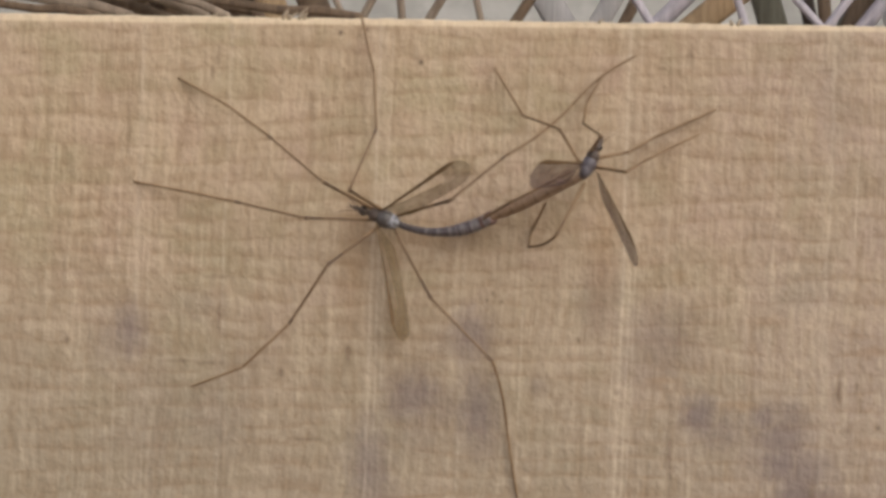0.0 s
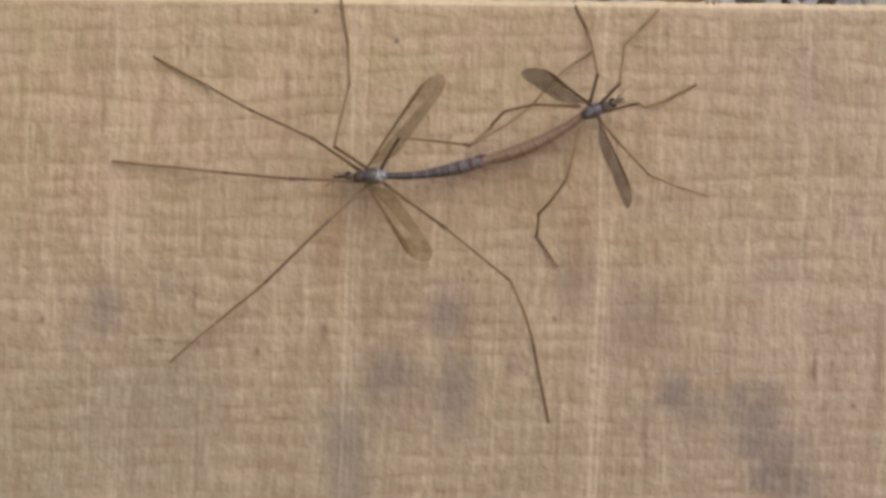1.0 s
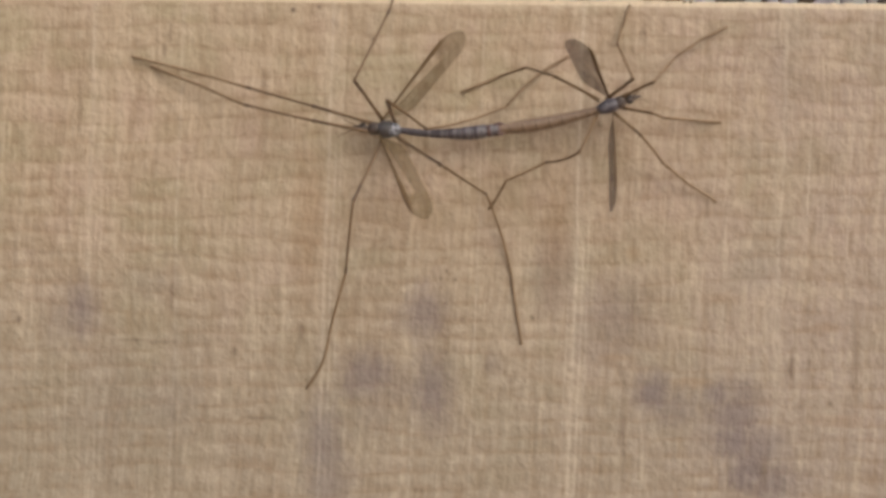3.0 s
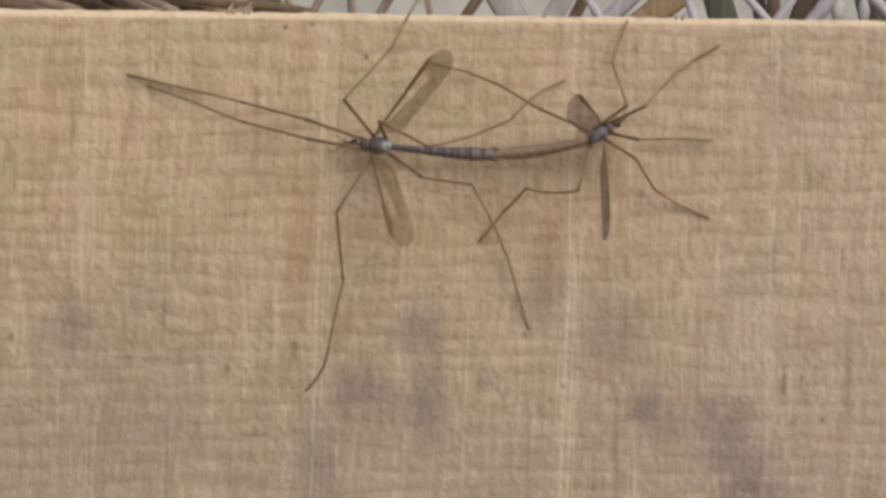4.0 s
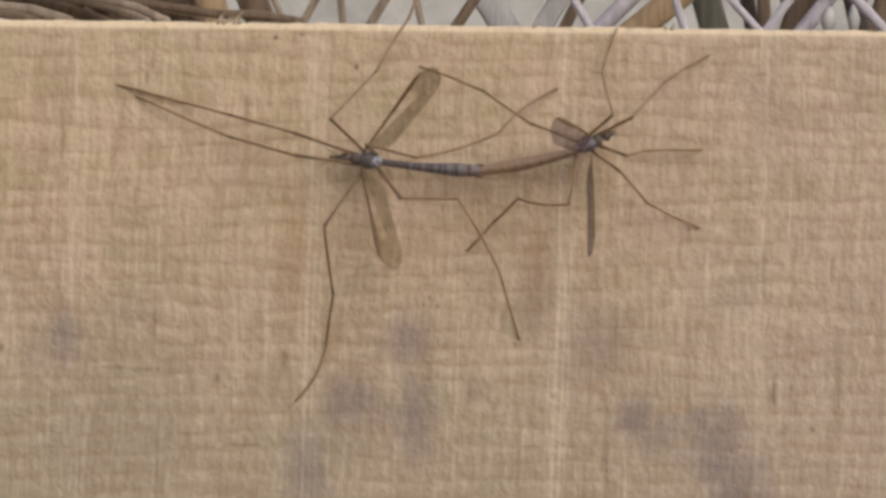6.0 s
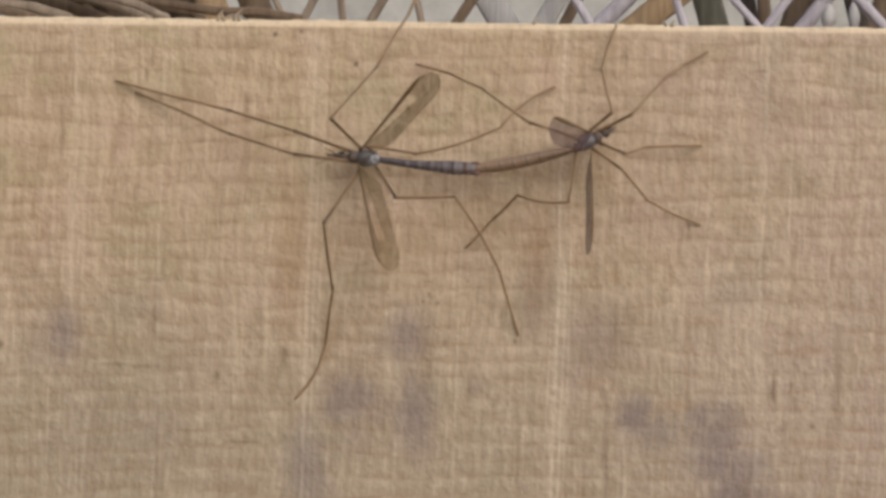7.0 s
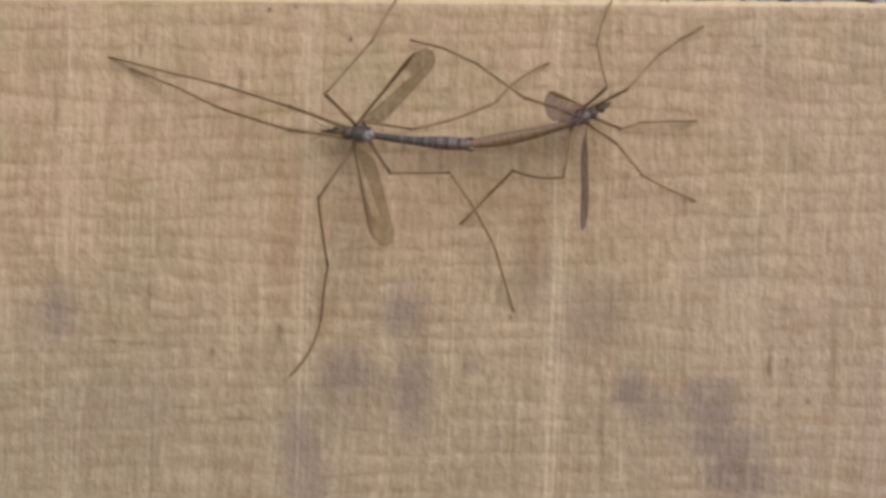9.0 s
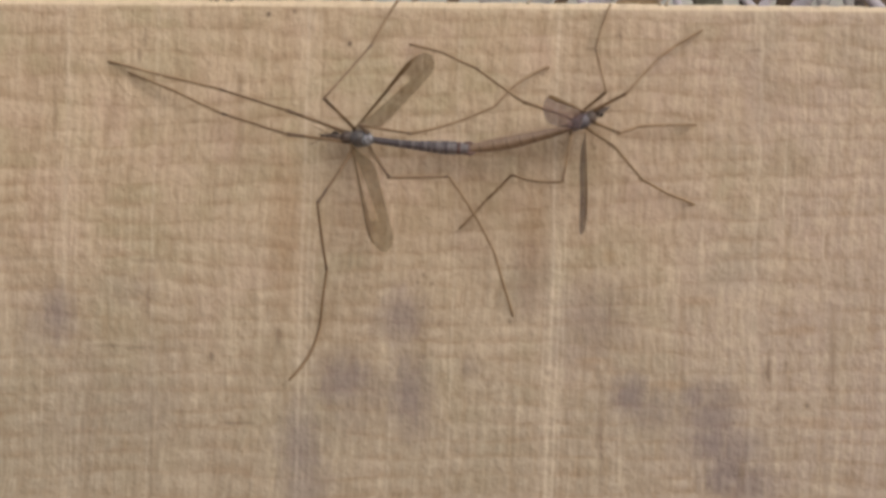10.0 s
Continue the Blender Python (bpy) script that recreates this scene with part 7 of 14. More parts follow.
    walk(PARTS["L5_3"], [
        (0, q(10.82, 25.33, 0.28, 0.0, 18.5, 42.1)), (0.05, q(12.10, 25.09, 0.01, 0.1, 20.3, 42.5)), (0.1, q(13.39, 24.74, 0.33, 0.4, 23.0, 43.2)),
        (0.2, q(15.99, 23.89, 1.29, 1.3, 28.2, 45.2)), (0.3, q(16.80, 23.44, 0.33, 1.8, 22.3, 46.5)), (0.4, q(17.64, 23.02, -0.33, 2.1, 16.7, 47.4)),
        (0.5, q(18.46, 22.56, -0.42, 2.3, 12.3, 48.1)), (0.6, q(19.46, 21.87, -1.18, 1.9, 10.3, 46.2)), (0.7, q(20.36, 21.08, -1.47, 1.6, 8.7, 44.3)),
        (0.8, q(21.15, 20.18, -1.61, 1.3, 6.7, 42.4)), (0.9, q(21.42, 19.89, -1.68, 1.1, 6.9, 40.7)), (1, q(21.46, 19.43, -1.21, 0.9, 7.2, 38.9)),
        (1.1, q(14.12, 19.10, -3.26, 0.6, -1.6, 33.4)), (1.2, q(6.78, 20.06, -3.47, 1.4, -13.8, 27.9)), (1.25, q(2.04, 16.77, -3.48, -7.3, -23.4, 54.5)),
        (1.3, q(-1.59, 13.98, -3.49, -21.0, -31.9, 83.5)), (1.35, q(-4.95, 10.99, -3.47, -33.8, -22.8, 110.9)), (1.38, q(-6.92, 9.44, -3.48, -38.9, -17.2, 125.8)),
        (1.4, q(-10.10, 10.42, -3.50, -45.0, -50.7, 136.2)), (1.42, q(-9.07, 8.86, -3.47, -43.2, -17.4, 133.1)), (1.45, q(-11.11, 10.42, 2.77, -44.1, 46.4, 130.2)),
        (1.5, q(-13.19, 12.77, 3.70, -40.1, 58.9, 135.2)), (1.6, q(-6.56, 19.14, 3.45, -76.5, 47.9, 90.8)), (1.7, q(1.49, 24.54, -1.36, -83.6, 5.7, 76.3)),
        (1.8, q(2.38, 25.98, -2.29, -83.4, 4.4, 78.6)), (1.9, q(3.24, 27.02, -2.84, -83.2, 0.9, 81.2)), (2, q(4.09, 27.89, -3.05, -83.2, -0.3, 84.0)),
        (2.1, q(4.27, 28.23, -2.49, -83.3, 3.4, 82.1)), (2.2, q(4.46, 28.71, -1.20, -83.6, 12.8, 80.2)), (2.3, q(4.94, 28.54, -2.15, -83.9, 6.2, 78.4)),
        (2.4, q(5.45, 28.58, -2.32, -84.0, 5.0, 76.5)), (2.5, q(5.96, 28.61, -2.41, -84.2, 4.4, 74.7)), (2.6, q(6.39, 28.70, -1.69, -84.3, 9.3, 73.9)),
        (2.7, q(6.94, 29.15, -0.04, -84.5, 21.1, 73.2)), (2.82, q(6.52, 28.50, -0.92, -84.9, 14.7, 71.8)), (3, q(6.00, 27.89, -1.17, -85.4, 13.0, 69.8)),
        (3.2, q(5.46, 27.23, -1.66, -85.8, 9.6, 67.7)), (3.4, q(4.94, 26.61, -1.97, -86.1, 7.4, 65.8)), (3.65, q(4.94, 27.02, 1.06, -86.6, 29.4, 64.1)), (4, q(4.94, 27.02, 1.06, -86.6, 29.4, 64.1)),
        (5.5, q(3.30, 25.72, -3.05, -85.8, -0.4, 67.2)), (7.5, q(3.25, 25.64, -3.05, -85.8, -0.3, 64.9)), (10, q(3.25, 25.64, -3.05, -85.8, -0.3, 64.9)),
    ])
    walk(PARTS["L6_0"], [
        (0, q(-1.34, 0.75, -0.74, 0.0, -26.7, 140.7)), (0.05, q(-1.39, 0.79, -0.71, -1.0, -27.5, 143.0)), (0.1, q(-1.38, 0.78, -0.71, -2.1, -26.5, 145.3)),
        (0.2, q(-1.50, 0.86, -0.66, -3.7, -19.1, 149.5)), (0.3, q(-1.39, 0.79, -0.71, -3.8, -24.2, 149.8)), (0.4, q(-1.40, 0.80, -0.70, -3.8, -26.0, 149.7)),
        (0.5, q(-1.30, 0.74, -0.76, -3.9, -26.7, 150.1)), (0.6, q(-1.39, 0.79, -0.71, -2.6, -27.6, 147.1)), (0.7, q(-1.40, 0.80, -0.70, -1.4, -29.0, 144.5)),
        (0.8, q(-1.40, 0.80, -0.70, 0.1, -30.1, 141.5)), (0.9, q(-1.41, 0.81, -0.69, -0.4, -29.5, 142.6)), (1, q(-1.46, 0.84, -0.66, -0.7, -28.7, 143.1)),
        (1.1, q(-1.83, 1.52, 0.55, 15.2, -56.2, 120.4)), (1.2, q(-1.46, 2.57, 2.25, 39.4, -59.0, 91.9)), (1.25, q(-1.63, 1.37, 0.27, 22.8, -57.4, 111.5)),
        (1.3, q(-1.32, 0.70, -0.84, 8.8, -49.5, 128.8)), (1.35, q(-1.38, 0.79, -0.72, -2.4, -44.9, 143.9)), (1.38, q(-1.63, 0.92, -0.46, -7.7, -42.5, 151.6)),
        (1.4, q(-2.30, 1.22, 0.09, -9.8, -38.5, 154.9)), (1.42, q(-1.45, 0.82, -0.65, -10.4, -43.5, 155.7)), (1.45, q(-1.31, 0.75, -0.83, -8.5, -49.5, 153.1)),
        (1.5, q(-3.13, 1.91, 3.65, -3.4, -64.7, 147.2)), (1.6, q(-2.17, 1.40, 1.24, 1.1, -63.3, 142.1)), (1.7, q(-1.60, 0.95, -0.43, 1.1, -46.9, 142.1)),
        (1.8, q(-1.51, 0.88, -0.55, 0.3, -47.1, 143.2)), (1.9, q(-1.55, 0.91, -0.49, -1.5, -47.9, 145.6)), (2, q(-1.82, 1.06, -0.13, -3.2, -48.6, 147.9)),
        (2.1, q(-1.53, 0.88, -0.52, -2.7, -48.4, 147.3)), (2.2, q(-1.57, 0.91, -0.47, -1.7, -49.0, 146.0)), (2.3, q(-1.53, 0.89, -0.52, -2.3, -48.6, 146.7)),
        (2.4, q(-1.58, 0.92, -0.46, -2.3, -48.3, 146.8)), (2.5, q(-1.92, 1.14, 0.02, -2.2, -48.8, 146.7)), (2.6, q(-1.57, 0.90, -0.49, -3.4, -47.3, 148.2)),
        (2.7, q(-1.70, 0.98, -0.32, -4.2, -46.9, 149.2)), (2.82, q(-1.51, 0.86, -0.56, -3.9, -48.8, 148.9)), (3, q(-1.48, 0.85, -0.58, -3.2, -52.0, 148.0)),
        (3.2, q(-1.45, 0.83, -0.62, -2.4, -54.8, 147.0)), (3.4, q(-1.43, 0.82, -0.65, -1.3, -57.6, 145.7)), (3.65, q(-1.41, 0.80, -0.69, -0.2, -59.4, 144.4)), (4, q(-1.41, 0.80, -0.69, -0.2, -59.4, 144.4)),
        (5.5, q(-1.40, 0.80, -0.69, 6.7, -61.5, 136.5)), (7.5, q(-1.40, 0.80, -0.70, 14.1, -61.8, 128.1)), (10, q(-1.40, 0.80, -0.70, 14.1, -61.8, 128.1)),
    ])
    walk(PARTS["L6_1"], [
        (0, q(-9.64, 7.54, 4.66, 0.0, 4.0, 155.0)), (0.05, q(-9.89, 7.21, 4.83, 0.5, 5.4, 160.8)), (0.1, q(-10.20, 6.90, 4.65, 0.9, 3.9, 166.4)),
        (0.2, q(-11.27, 6.61, 3.27, 0.8, -5.4, 176.4)), (0.3, q(-10.84, 6.31, 4.21, 0.9, 4.0, 168.6)), (0.4, q(-10.72, 6.24, 4.56, -0.1, 9.2, 159.8)),
        (0.5, q(-10.59, 6.09, 4.64, -1.9, 13.6, 151.0)), (0.6, q(-10.32, 6.57, 4.86, -2.5, 13.6, 148.1)), (0.7, q(-9.95, 6.90, 5.12, -3.2, 13.9, 145.6)),
        (0.8, q(-9.52, 7.27, 5.32, -3.7, 9.5, 142.7)), (0.9, q(-9.71, 7.16, 5.22, -4.0, 15.5, 141.6)), (1, q(-9.88, 7.16, 5.10, -4.4, 16.2, 140.1)),
        (1.1, q(-5.20, 7.28, 10.53, -5.0, 29.8, 138.5)), (1.2, q(-1.67, 8.75, 12.54, -8.7, 23.9, 130.4)), (1.25, q(-3.99, 7.40, 10.38, -4.0, 75.7, 135.9)),
        (1.3, q(-6.21, 6.79, 8.28, -18.6, 77.3, 120.9)), (1.35, q(-8.25, 5.79, 7.75, -40.0, 78.3, 99.0)), (1.38, q(-9.41, 5.13, 7.65, -50.6, 77.1, 88.2)),
        (1.4, q(-10.81, 5.20, 7.56, -53.5, 75.3, 85.2)), (1.42, q(-9.39, 4.41, 7.60, -51.7, 75.9, 87.1)), (1.45, q(-8.26, 4.28, 8.30, -41.6, 74.8, 97.5)),
        (1.5, q(-7.44, 4.70, 14.50, -23.0, 46.6, 118.2)), (1.6, q(-6.43, 4.71, 11.96, -0.7, 44.6, 149.0)), (1.7, q(-8.07, 5.99, 8.34, 5.5, 33.7, 158.8)),
        (1.8, q(-8.06, 5.78, 8.24, 4.5, 34.9, 156.8)), (1.9, q(-8.20, 5.45, 8.41, 4.5, 39.4, 156.9)), (2, q(-8.55, 5.29, 8.87, 5.5, 45.3, 158.4)),
        (2.1, q(-8.24, 5.19, 8.45, 2.6, 43.1, 154.2)), (2.2, q(-8.10, 5.32, 8.59, 0.9, 42.0, 151.7)), (2.3, q(-8.17, 5.25, 8.48, 0.4, 42.6, 151.0)),
        (2.4, q(-8.26, 5.29, 8.50, -0.2, 42.8, 150.1)), (2.5, q(-8.53, 5.49, 9.04, 0.9, 45.5, 151.7)), (2.6, q(-8.48, 5.20, 8.33, -3.9, 45.7, 144.9)),
        (2.7, q(-8.75, 5.18, 8.44, -6.2, 49.8, 141.9)), (2.82, q(-8.27, 4.94, 8.48, -3.5, 50.3, 145.4)), (3, q(-7.75, 4.76, 8.89, 3.1, 53.0, 153.8)),
        (3.2, q(-7.24, 4.60, 9.19, 10.4, 54.7, 162.8)), (3.4, q(-6.74, 4.44, 9.48, 18.4, 55.6, 172.6)), (3.65, q(-6.37, 4.36, 9.64, 23.4, 55.4, 178.6)), (4, q(-6.37, 4.36, 9.64, 23.4, 55.4, 178.6)),
        (5.5, q(-5.56, 4.75, 9.86, 29.8, 51.8, -173.5)), (7.5, q(-4.89, 5.26, 9.88, 31.2, 48.1, -171.5)), (10, q(-4.89, 5.26, 9.88, 31.2, 48.1, -171.5)),
    ])
    walk(PARTS["L6_2"], [
        (0, q(-19.95, 12.34, 3.86, 0.0, 31.7, 122.6)), (0.05, q(-20.60, 10.94, 3.76, -1.0, 34.9, 120.8)), (0.1, q(-21.26, 9.58, 3.88, -1.7, 36.7, 119.6)),
        (0.2, q(-22.59, 7.33, 4.35, -1.9, 39.1, 119.3)), (0.3, q(-21.99, 8.54, 3.42, -3.0, 33.4, 117.5)), (0.4, q(-21.27, 10.13, 2.73, -3.4, 28.2, 116.7)),
        (0.5, q(-20.27, 11.47, 1.96, -3.6, 20.0, 116.1)), (0.6, q(-19.73, 12.42, 2.18, -4.2, 22.4, 114.3)), (0.7, q(-19.08, 13.15, 2.39, -4.9, 23.6, 112.6)),
        (0.8, q(-18.46, 14.08, 3.44, -5.6, 25.2, 111.0)), (0.9, q(-18.31, 13.98, 2.18, -6.0, 24.5, 110.0)), (1, q(-18.27, 14.19, 1.92, -6.4, 25.1, 109.0)),
        (1.1, q(-12.61, 13.84, 4.87, -4.3, 43.9, 112.7)), (1.2, q(-8.43, 16.68, 7.93, 11.2, 76.9, 129.8)), (1.25, q(-6.02, 9.36, -0.67, 5.5, 13.9, 122.9)),
        (1.3, q(-7.49, 8.94, -2.84, 5.6, -26.7, 121.9)), (1.35, q(-8.61, 8.08, -3.41, 5.7, -28.8, 121.7)), (1.38, q(-9.33, 7.68, -3.45, 5.7, -30.3, 121.6)),
        (1.4, q(-10.56, 8.09, -3.46, 6.2, -39.9, 120.9)), (1.42, q(-9.25, 7.17, -3.45, 3.3, -28.5, 126.0)), (1.45, q(-8.65, 7.25, -2.70, 0.3, -24.9, 132.7)),
        (1.5, q(-11.14, 11.60, 6.22, 9.4, 56.2, 158.0)), (1.6, q(-13.38, 8.89, 3.95, -16.7, 38.1, 123.3)), (1.7, q(-16.91, 9.42, 2.02, -25.6, 25.6, 106.7)),
        (1.8, q(-16.65, 9.46, 1.72, -24.3, 24.0, 109.9)), (1.9, q(-16.30, 8.92, 1.18, -23.2, 21.1, 112.6)), (2, q(-15.99, 8.24, 0.76, -22.5, 19.0, 114.8)),
        (2.1, q(-15.73, 8.81, 0.66, -22.4, 18.5, 115.1)), (2.2, q(-15.56, 9.34, 0.97, -22.4, 20.1, 114.9)), (2.3, q(-15.51, 9.32, 0.77, -23.6, 19.0, 111.4)),
        (2.4, q(-15.51, 9.46, 0.76, -24.8, 19.0, 107.8)), (2.5, q(-15.57, 9.27, 0.91, -26.3, 19.8, 103.4)), (2.6, q(-15.00, 9.77, 0.18, -25.7, 16.0, 105.3)),
        (2.7, q(-14.54, 9.72, -0.26, -25.5, 13.8, 106.1)), (2.82, q(-14.27, 9.08, -0.29, -24.9, 13.6, 108.3)), (3, q(-13.91, 7.79, -0.21, -24.2, 14.0, 111.2)),
        (3.2, q(-13.53, 6.54, -0.11, -23.5, 14.5, 114.2)), (3.4, q(-13.12, 5.27, 0.08, -22.8, 12.7, 117.1)), (3.65, q(-12.85, 4.52, 0.27, -22.5, 7.6, 119.1)), (4, q(-12.85, 4.52, 0.27, -22.5, 7.6, 119.1)),
        (5.5, q(-12.56, 3.95, 0.90, -21.9, 3.8, 124.4)), (7.5, q(-12.43, 4.14, 1.41, -21.8, 6.7, 126.2)), (10, q(-12.43, 4.14, 1.41, -21.8, 6.7, 126.2)),
    ])
    walk(PARTS["L6_3"], [
        (0, q(-25.33, 20.75, -2.31, 0.0, 6.3, 119.4)), (0.05, q(-25.53, 19.20, -2.96, -0.3, 1.9, 115.9)), (0.1, q(-25.91, 17.76, -3.12, -0.3, 0.4, 112.3)),
        (0.2, q(-27.05, 15.27, -3.05, -0.3, -0.1, 106.0)), (0.3, q(-26.51, 17.23, -3.04, -0.3, -0.1, 106.4)), (0.4, q(-25.91, 19.37, -2.81, -0.3, 1.2, 106.9)),
        (0.5, q(-25.12, 21.36, -2.06, -0.3, 4.5, 107.6)), (0.6, q(-24.20, 22.30, -2.29, -0.5, 4.0, 105.0)), (0.7, q(-23.21, 23.07, -2.30, -0.7, 4.5, 102.3)),
        (0.8, q(-22.26, 24.00, -1.55, -1.0, 9.0, 99.6)), (0.9, q(-21.97, 24.01, -2.70, -1.0, 2.1, 100.0)), (1, q(-21.73, 24.23, -3.05, -1.0, -0.3, 100.3)),
        (1.1, q(-15.87, 21.63, -3.27, -1.1, -2.2, 105.1)), (1.2, q(-10.13, 18.73, -3.49, -1.3, -0.2, 115.6)), (1.25, q(-12.21, 18.91, -3.49, -2.1, -37.2, 117.9)),
        (1.3, q(-13.03, 17.83, 2.44, -2.0, 38.1, 124.2)), (1.35, q(-14.01, 16.83, 2.24, 1.2, 36.5, 129.4)), (1.38, q(-14.64, 16.30, 2.47, 3.1, 37.3, 132.6)),
        (1.4, q(-15.18, 15.81, 4.06, 3.5, 38.7, 133.3)), (1.42, q(-15.30, 15.51, 2.15, 4.1, 35.9, 134.2)), (1.45, q(-15.87, 15.06, 2.24, 3.7, 36.6, 133.6)),
        (1.5, q(-17.20, 14.04, -3.53, 3.6, -33.9, 128.8)), (1.6, q(-18.45, 16.61, -3.28, 10.8, -13.3, 111.1)), (1.7, q(-19.95, 19.55, -3.05, 12.7, -0.3, 95.5)),
        (1.8, q(-20.30, 19.53, -3.05, 12.7, -0.6, 96.7)), (1.9, q(-20.51, 19.02, -3.05, 12.7, -0.6, 98.4)), (2, q(-20.64, 18.31, -3.06, 12.7, -0.4, 100.5)),
        (2.1, q(-20.45, 18.88, -3.05, 12.7, -0.5, 99.2)), (2.2, q(-20.20, 19.33, -3.05, 12.7, -0.4, 98.2)), (2.3, q(-19.56, 19.65, -3.05, 12.7, -0.5, 98.6)),
        (2.4, q(-18.90, 20.02, -3.05, 12.7, -0.6, 99.1)), (2.5, q(-18.12, 20.01, -3.06, 12.7, -0.4, 99.9)), (2.6, q(-17.98, 20.65, -3.05, 12.7, -0.7, 98.6)),
        (2.7, q(-17.70, 20.67, -3.05, 12.7, -0.4, 97.6)), (2.82, q(-17.85, 19.90, -3.05, 12.7, -0.6, 99.3)), (3, q(-18.03, 18.40, -3.05, 12.6, -0.5, 102.0)),
        (3.2, q(-18.18, 16.90, -3.05, 12.6, -0.3, 104.9)), (3.4, q(-18.34, 15.46, -2.50, 12.7, 3.3, 107.8)), (3.65, q(-18.50, 14.68, -1.29, 12.9, 10.6, 109.9)), (4, q(-18.50, 14.68, -1.29, 12.9, 10.6, 109.9)),
        (5.5, q(-19.18, 13.60, 0.12, 13.7, 19.3, 112.8)), (7.5, q(-19.31, 13.53, 0.04, 13.5, 18.9, 112.2)), (10, q(-19.31, 13.53, 0.04, 13.5, 18.9, 112.2)),
    ])
    walk(PARTS["R2_0"], [
        (0, q(1.20, 0.61, -0.98, 0.0, -69.8, -3.3)), (0.05, q(1.31, 0.60, -0.68, -4.7, -66.8, 1.8)), (0.1, q(1.41, 0.61, -0.44, -9.7, -66.0, 7.2)),
        (0.2, q(1.64, 0.71, -0.10, -19.2, -58.6, 17.9)), (0.3, q(1.46, 0.70, -0.32, -32.7, -63.5, 33.3)), (0.4, q(1.33, 0.63, -0.62, -45.3, -62.4, 47.4)),
        (0.5, q(1.23, 0.46, -1.00, -59.2, -62.6, 63.1)), (0.6, q(1.26, 0.56, -0.81, -47.0, -64.1, 49.4)), (0.7, q(1.28, 0.58, -0.77, -35.0, -66.4, 36.2)),
        (0.8, q(1.26, 0.58, -0.81, -21.8, -67.9, 21.9)), (0.9, q(1.29, 0.60, -0.73, -23.0, -67.0, 23.2)), (1, q(1.30, 0.60, -0.71, -24.0, -66.5, 24.3)),
        (1.1, q(1.33, 0.61, -0.60, -12.6, -70.2, 12.1)), (1.2, q(1.34, 0.60, -0.59, -2.1, -70.3, 0.9)), (1.25, q(1.34, 0.59, -0.56, 6.8, -71.8, -8.5)),
        (1.3, q(1.35, 0.59, -0.55, 12.6, -70.8, -14.6)), (1.35, q(1.36, 0.58, -0.53, 17.9, -69.8, -20.3)), (1.38, q(1.36, 0.57, -0.52, 20.9, -69.1, -23.5)),
        (1.4, q(1.36, 0.58, -0.55, 19.1, -66.4, -21.6)), (1.42, q(1.37, 0.57, -0.51, 21.4, -68.8, -24.0)), (1.45, q(1.37, 0.57, -0.51, 19.0, -69.0, -21.5)),
        (1.5, q(1.45, 0.56, -0.30, 10.3, -66.9, -12.1)), (1.6, q(1.47, 0.51, 0.03, 25.1, -74.9, -27.7)), (1.7, q(1.45, 0.51, -0.05, 29.0, -75.2, -31.7)),
        (1.8, q(1.37, 0.56, -0.41, 29.8, -74.8, -32.5)), (1.9, q(1.34, 0.58, -0.56, 28.9, -73.7, -31.5)), (2, q(1.32, 0.59, -0.62, 26.3, -72.3, -28.9)),
        (2.1, q(1.31, 0.60, -0.67, 9.0, -74.0, -10.8)), (2.2, q(1.30, 0.60, -0.72, -11.3, -74.3, 10.2)), (2.3, q(1.26, 0.59, -0.78, -11.6, -66.8, 10.6)),
        (2.4, q(1.21, 0.58, -0.84, -12.2, -58.8, 11.3)), (2.5, q(1.05, 0.55, -1.05, -12.1, -53.7, 11.2)), (2.6, q(1.17, 0.57, -0.85, -13.1, -50.1, 12.4)),
        (2.7, q(1.11, 0.56, -0.97, -12.9, -53.3, 12.2)), (2.82, q(1.21, 0.59, -0.81, -10.6, -48.7, 9.2)), (3, q(1.25, 0.60, -0.76, -6.7, -46.4, 3.9)),
        (3.2, q(1.28, 0.60, -0.72, -3.0, -43.9, -1.3)), (3.4, q(1.30, 0.60, -0.70, 0.4, -40.6, -6.4)), (3.65, q(1.29, 0.60, -0.71, 2.6, -37.8, -9.8)), (4, q(1.29, 0.60, -0.71, 2.6, -37.8, -9.8)),
        (5.5, q(1.21, 0.60, -0.77, -3.5, -39.2, -0.1)), (7.5, q(1.15, 0.60, -0.82, -2.5, -37.8, -1.6)), (10, q(1.15, 0.60, -0.82, -2.5, -37.8, -1.6)),
    ])
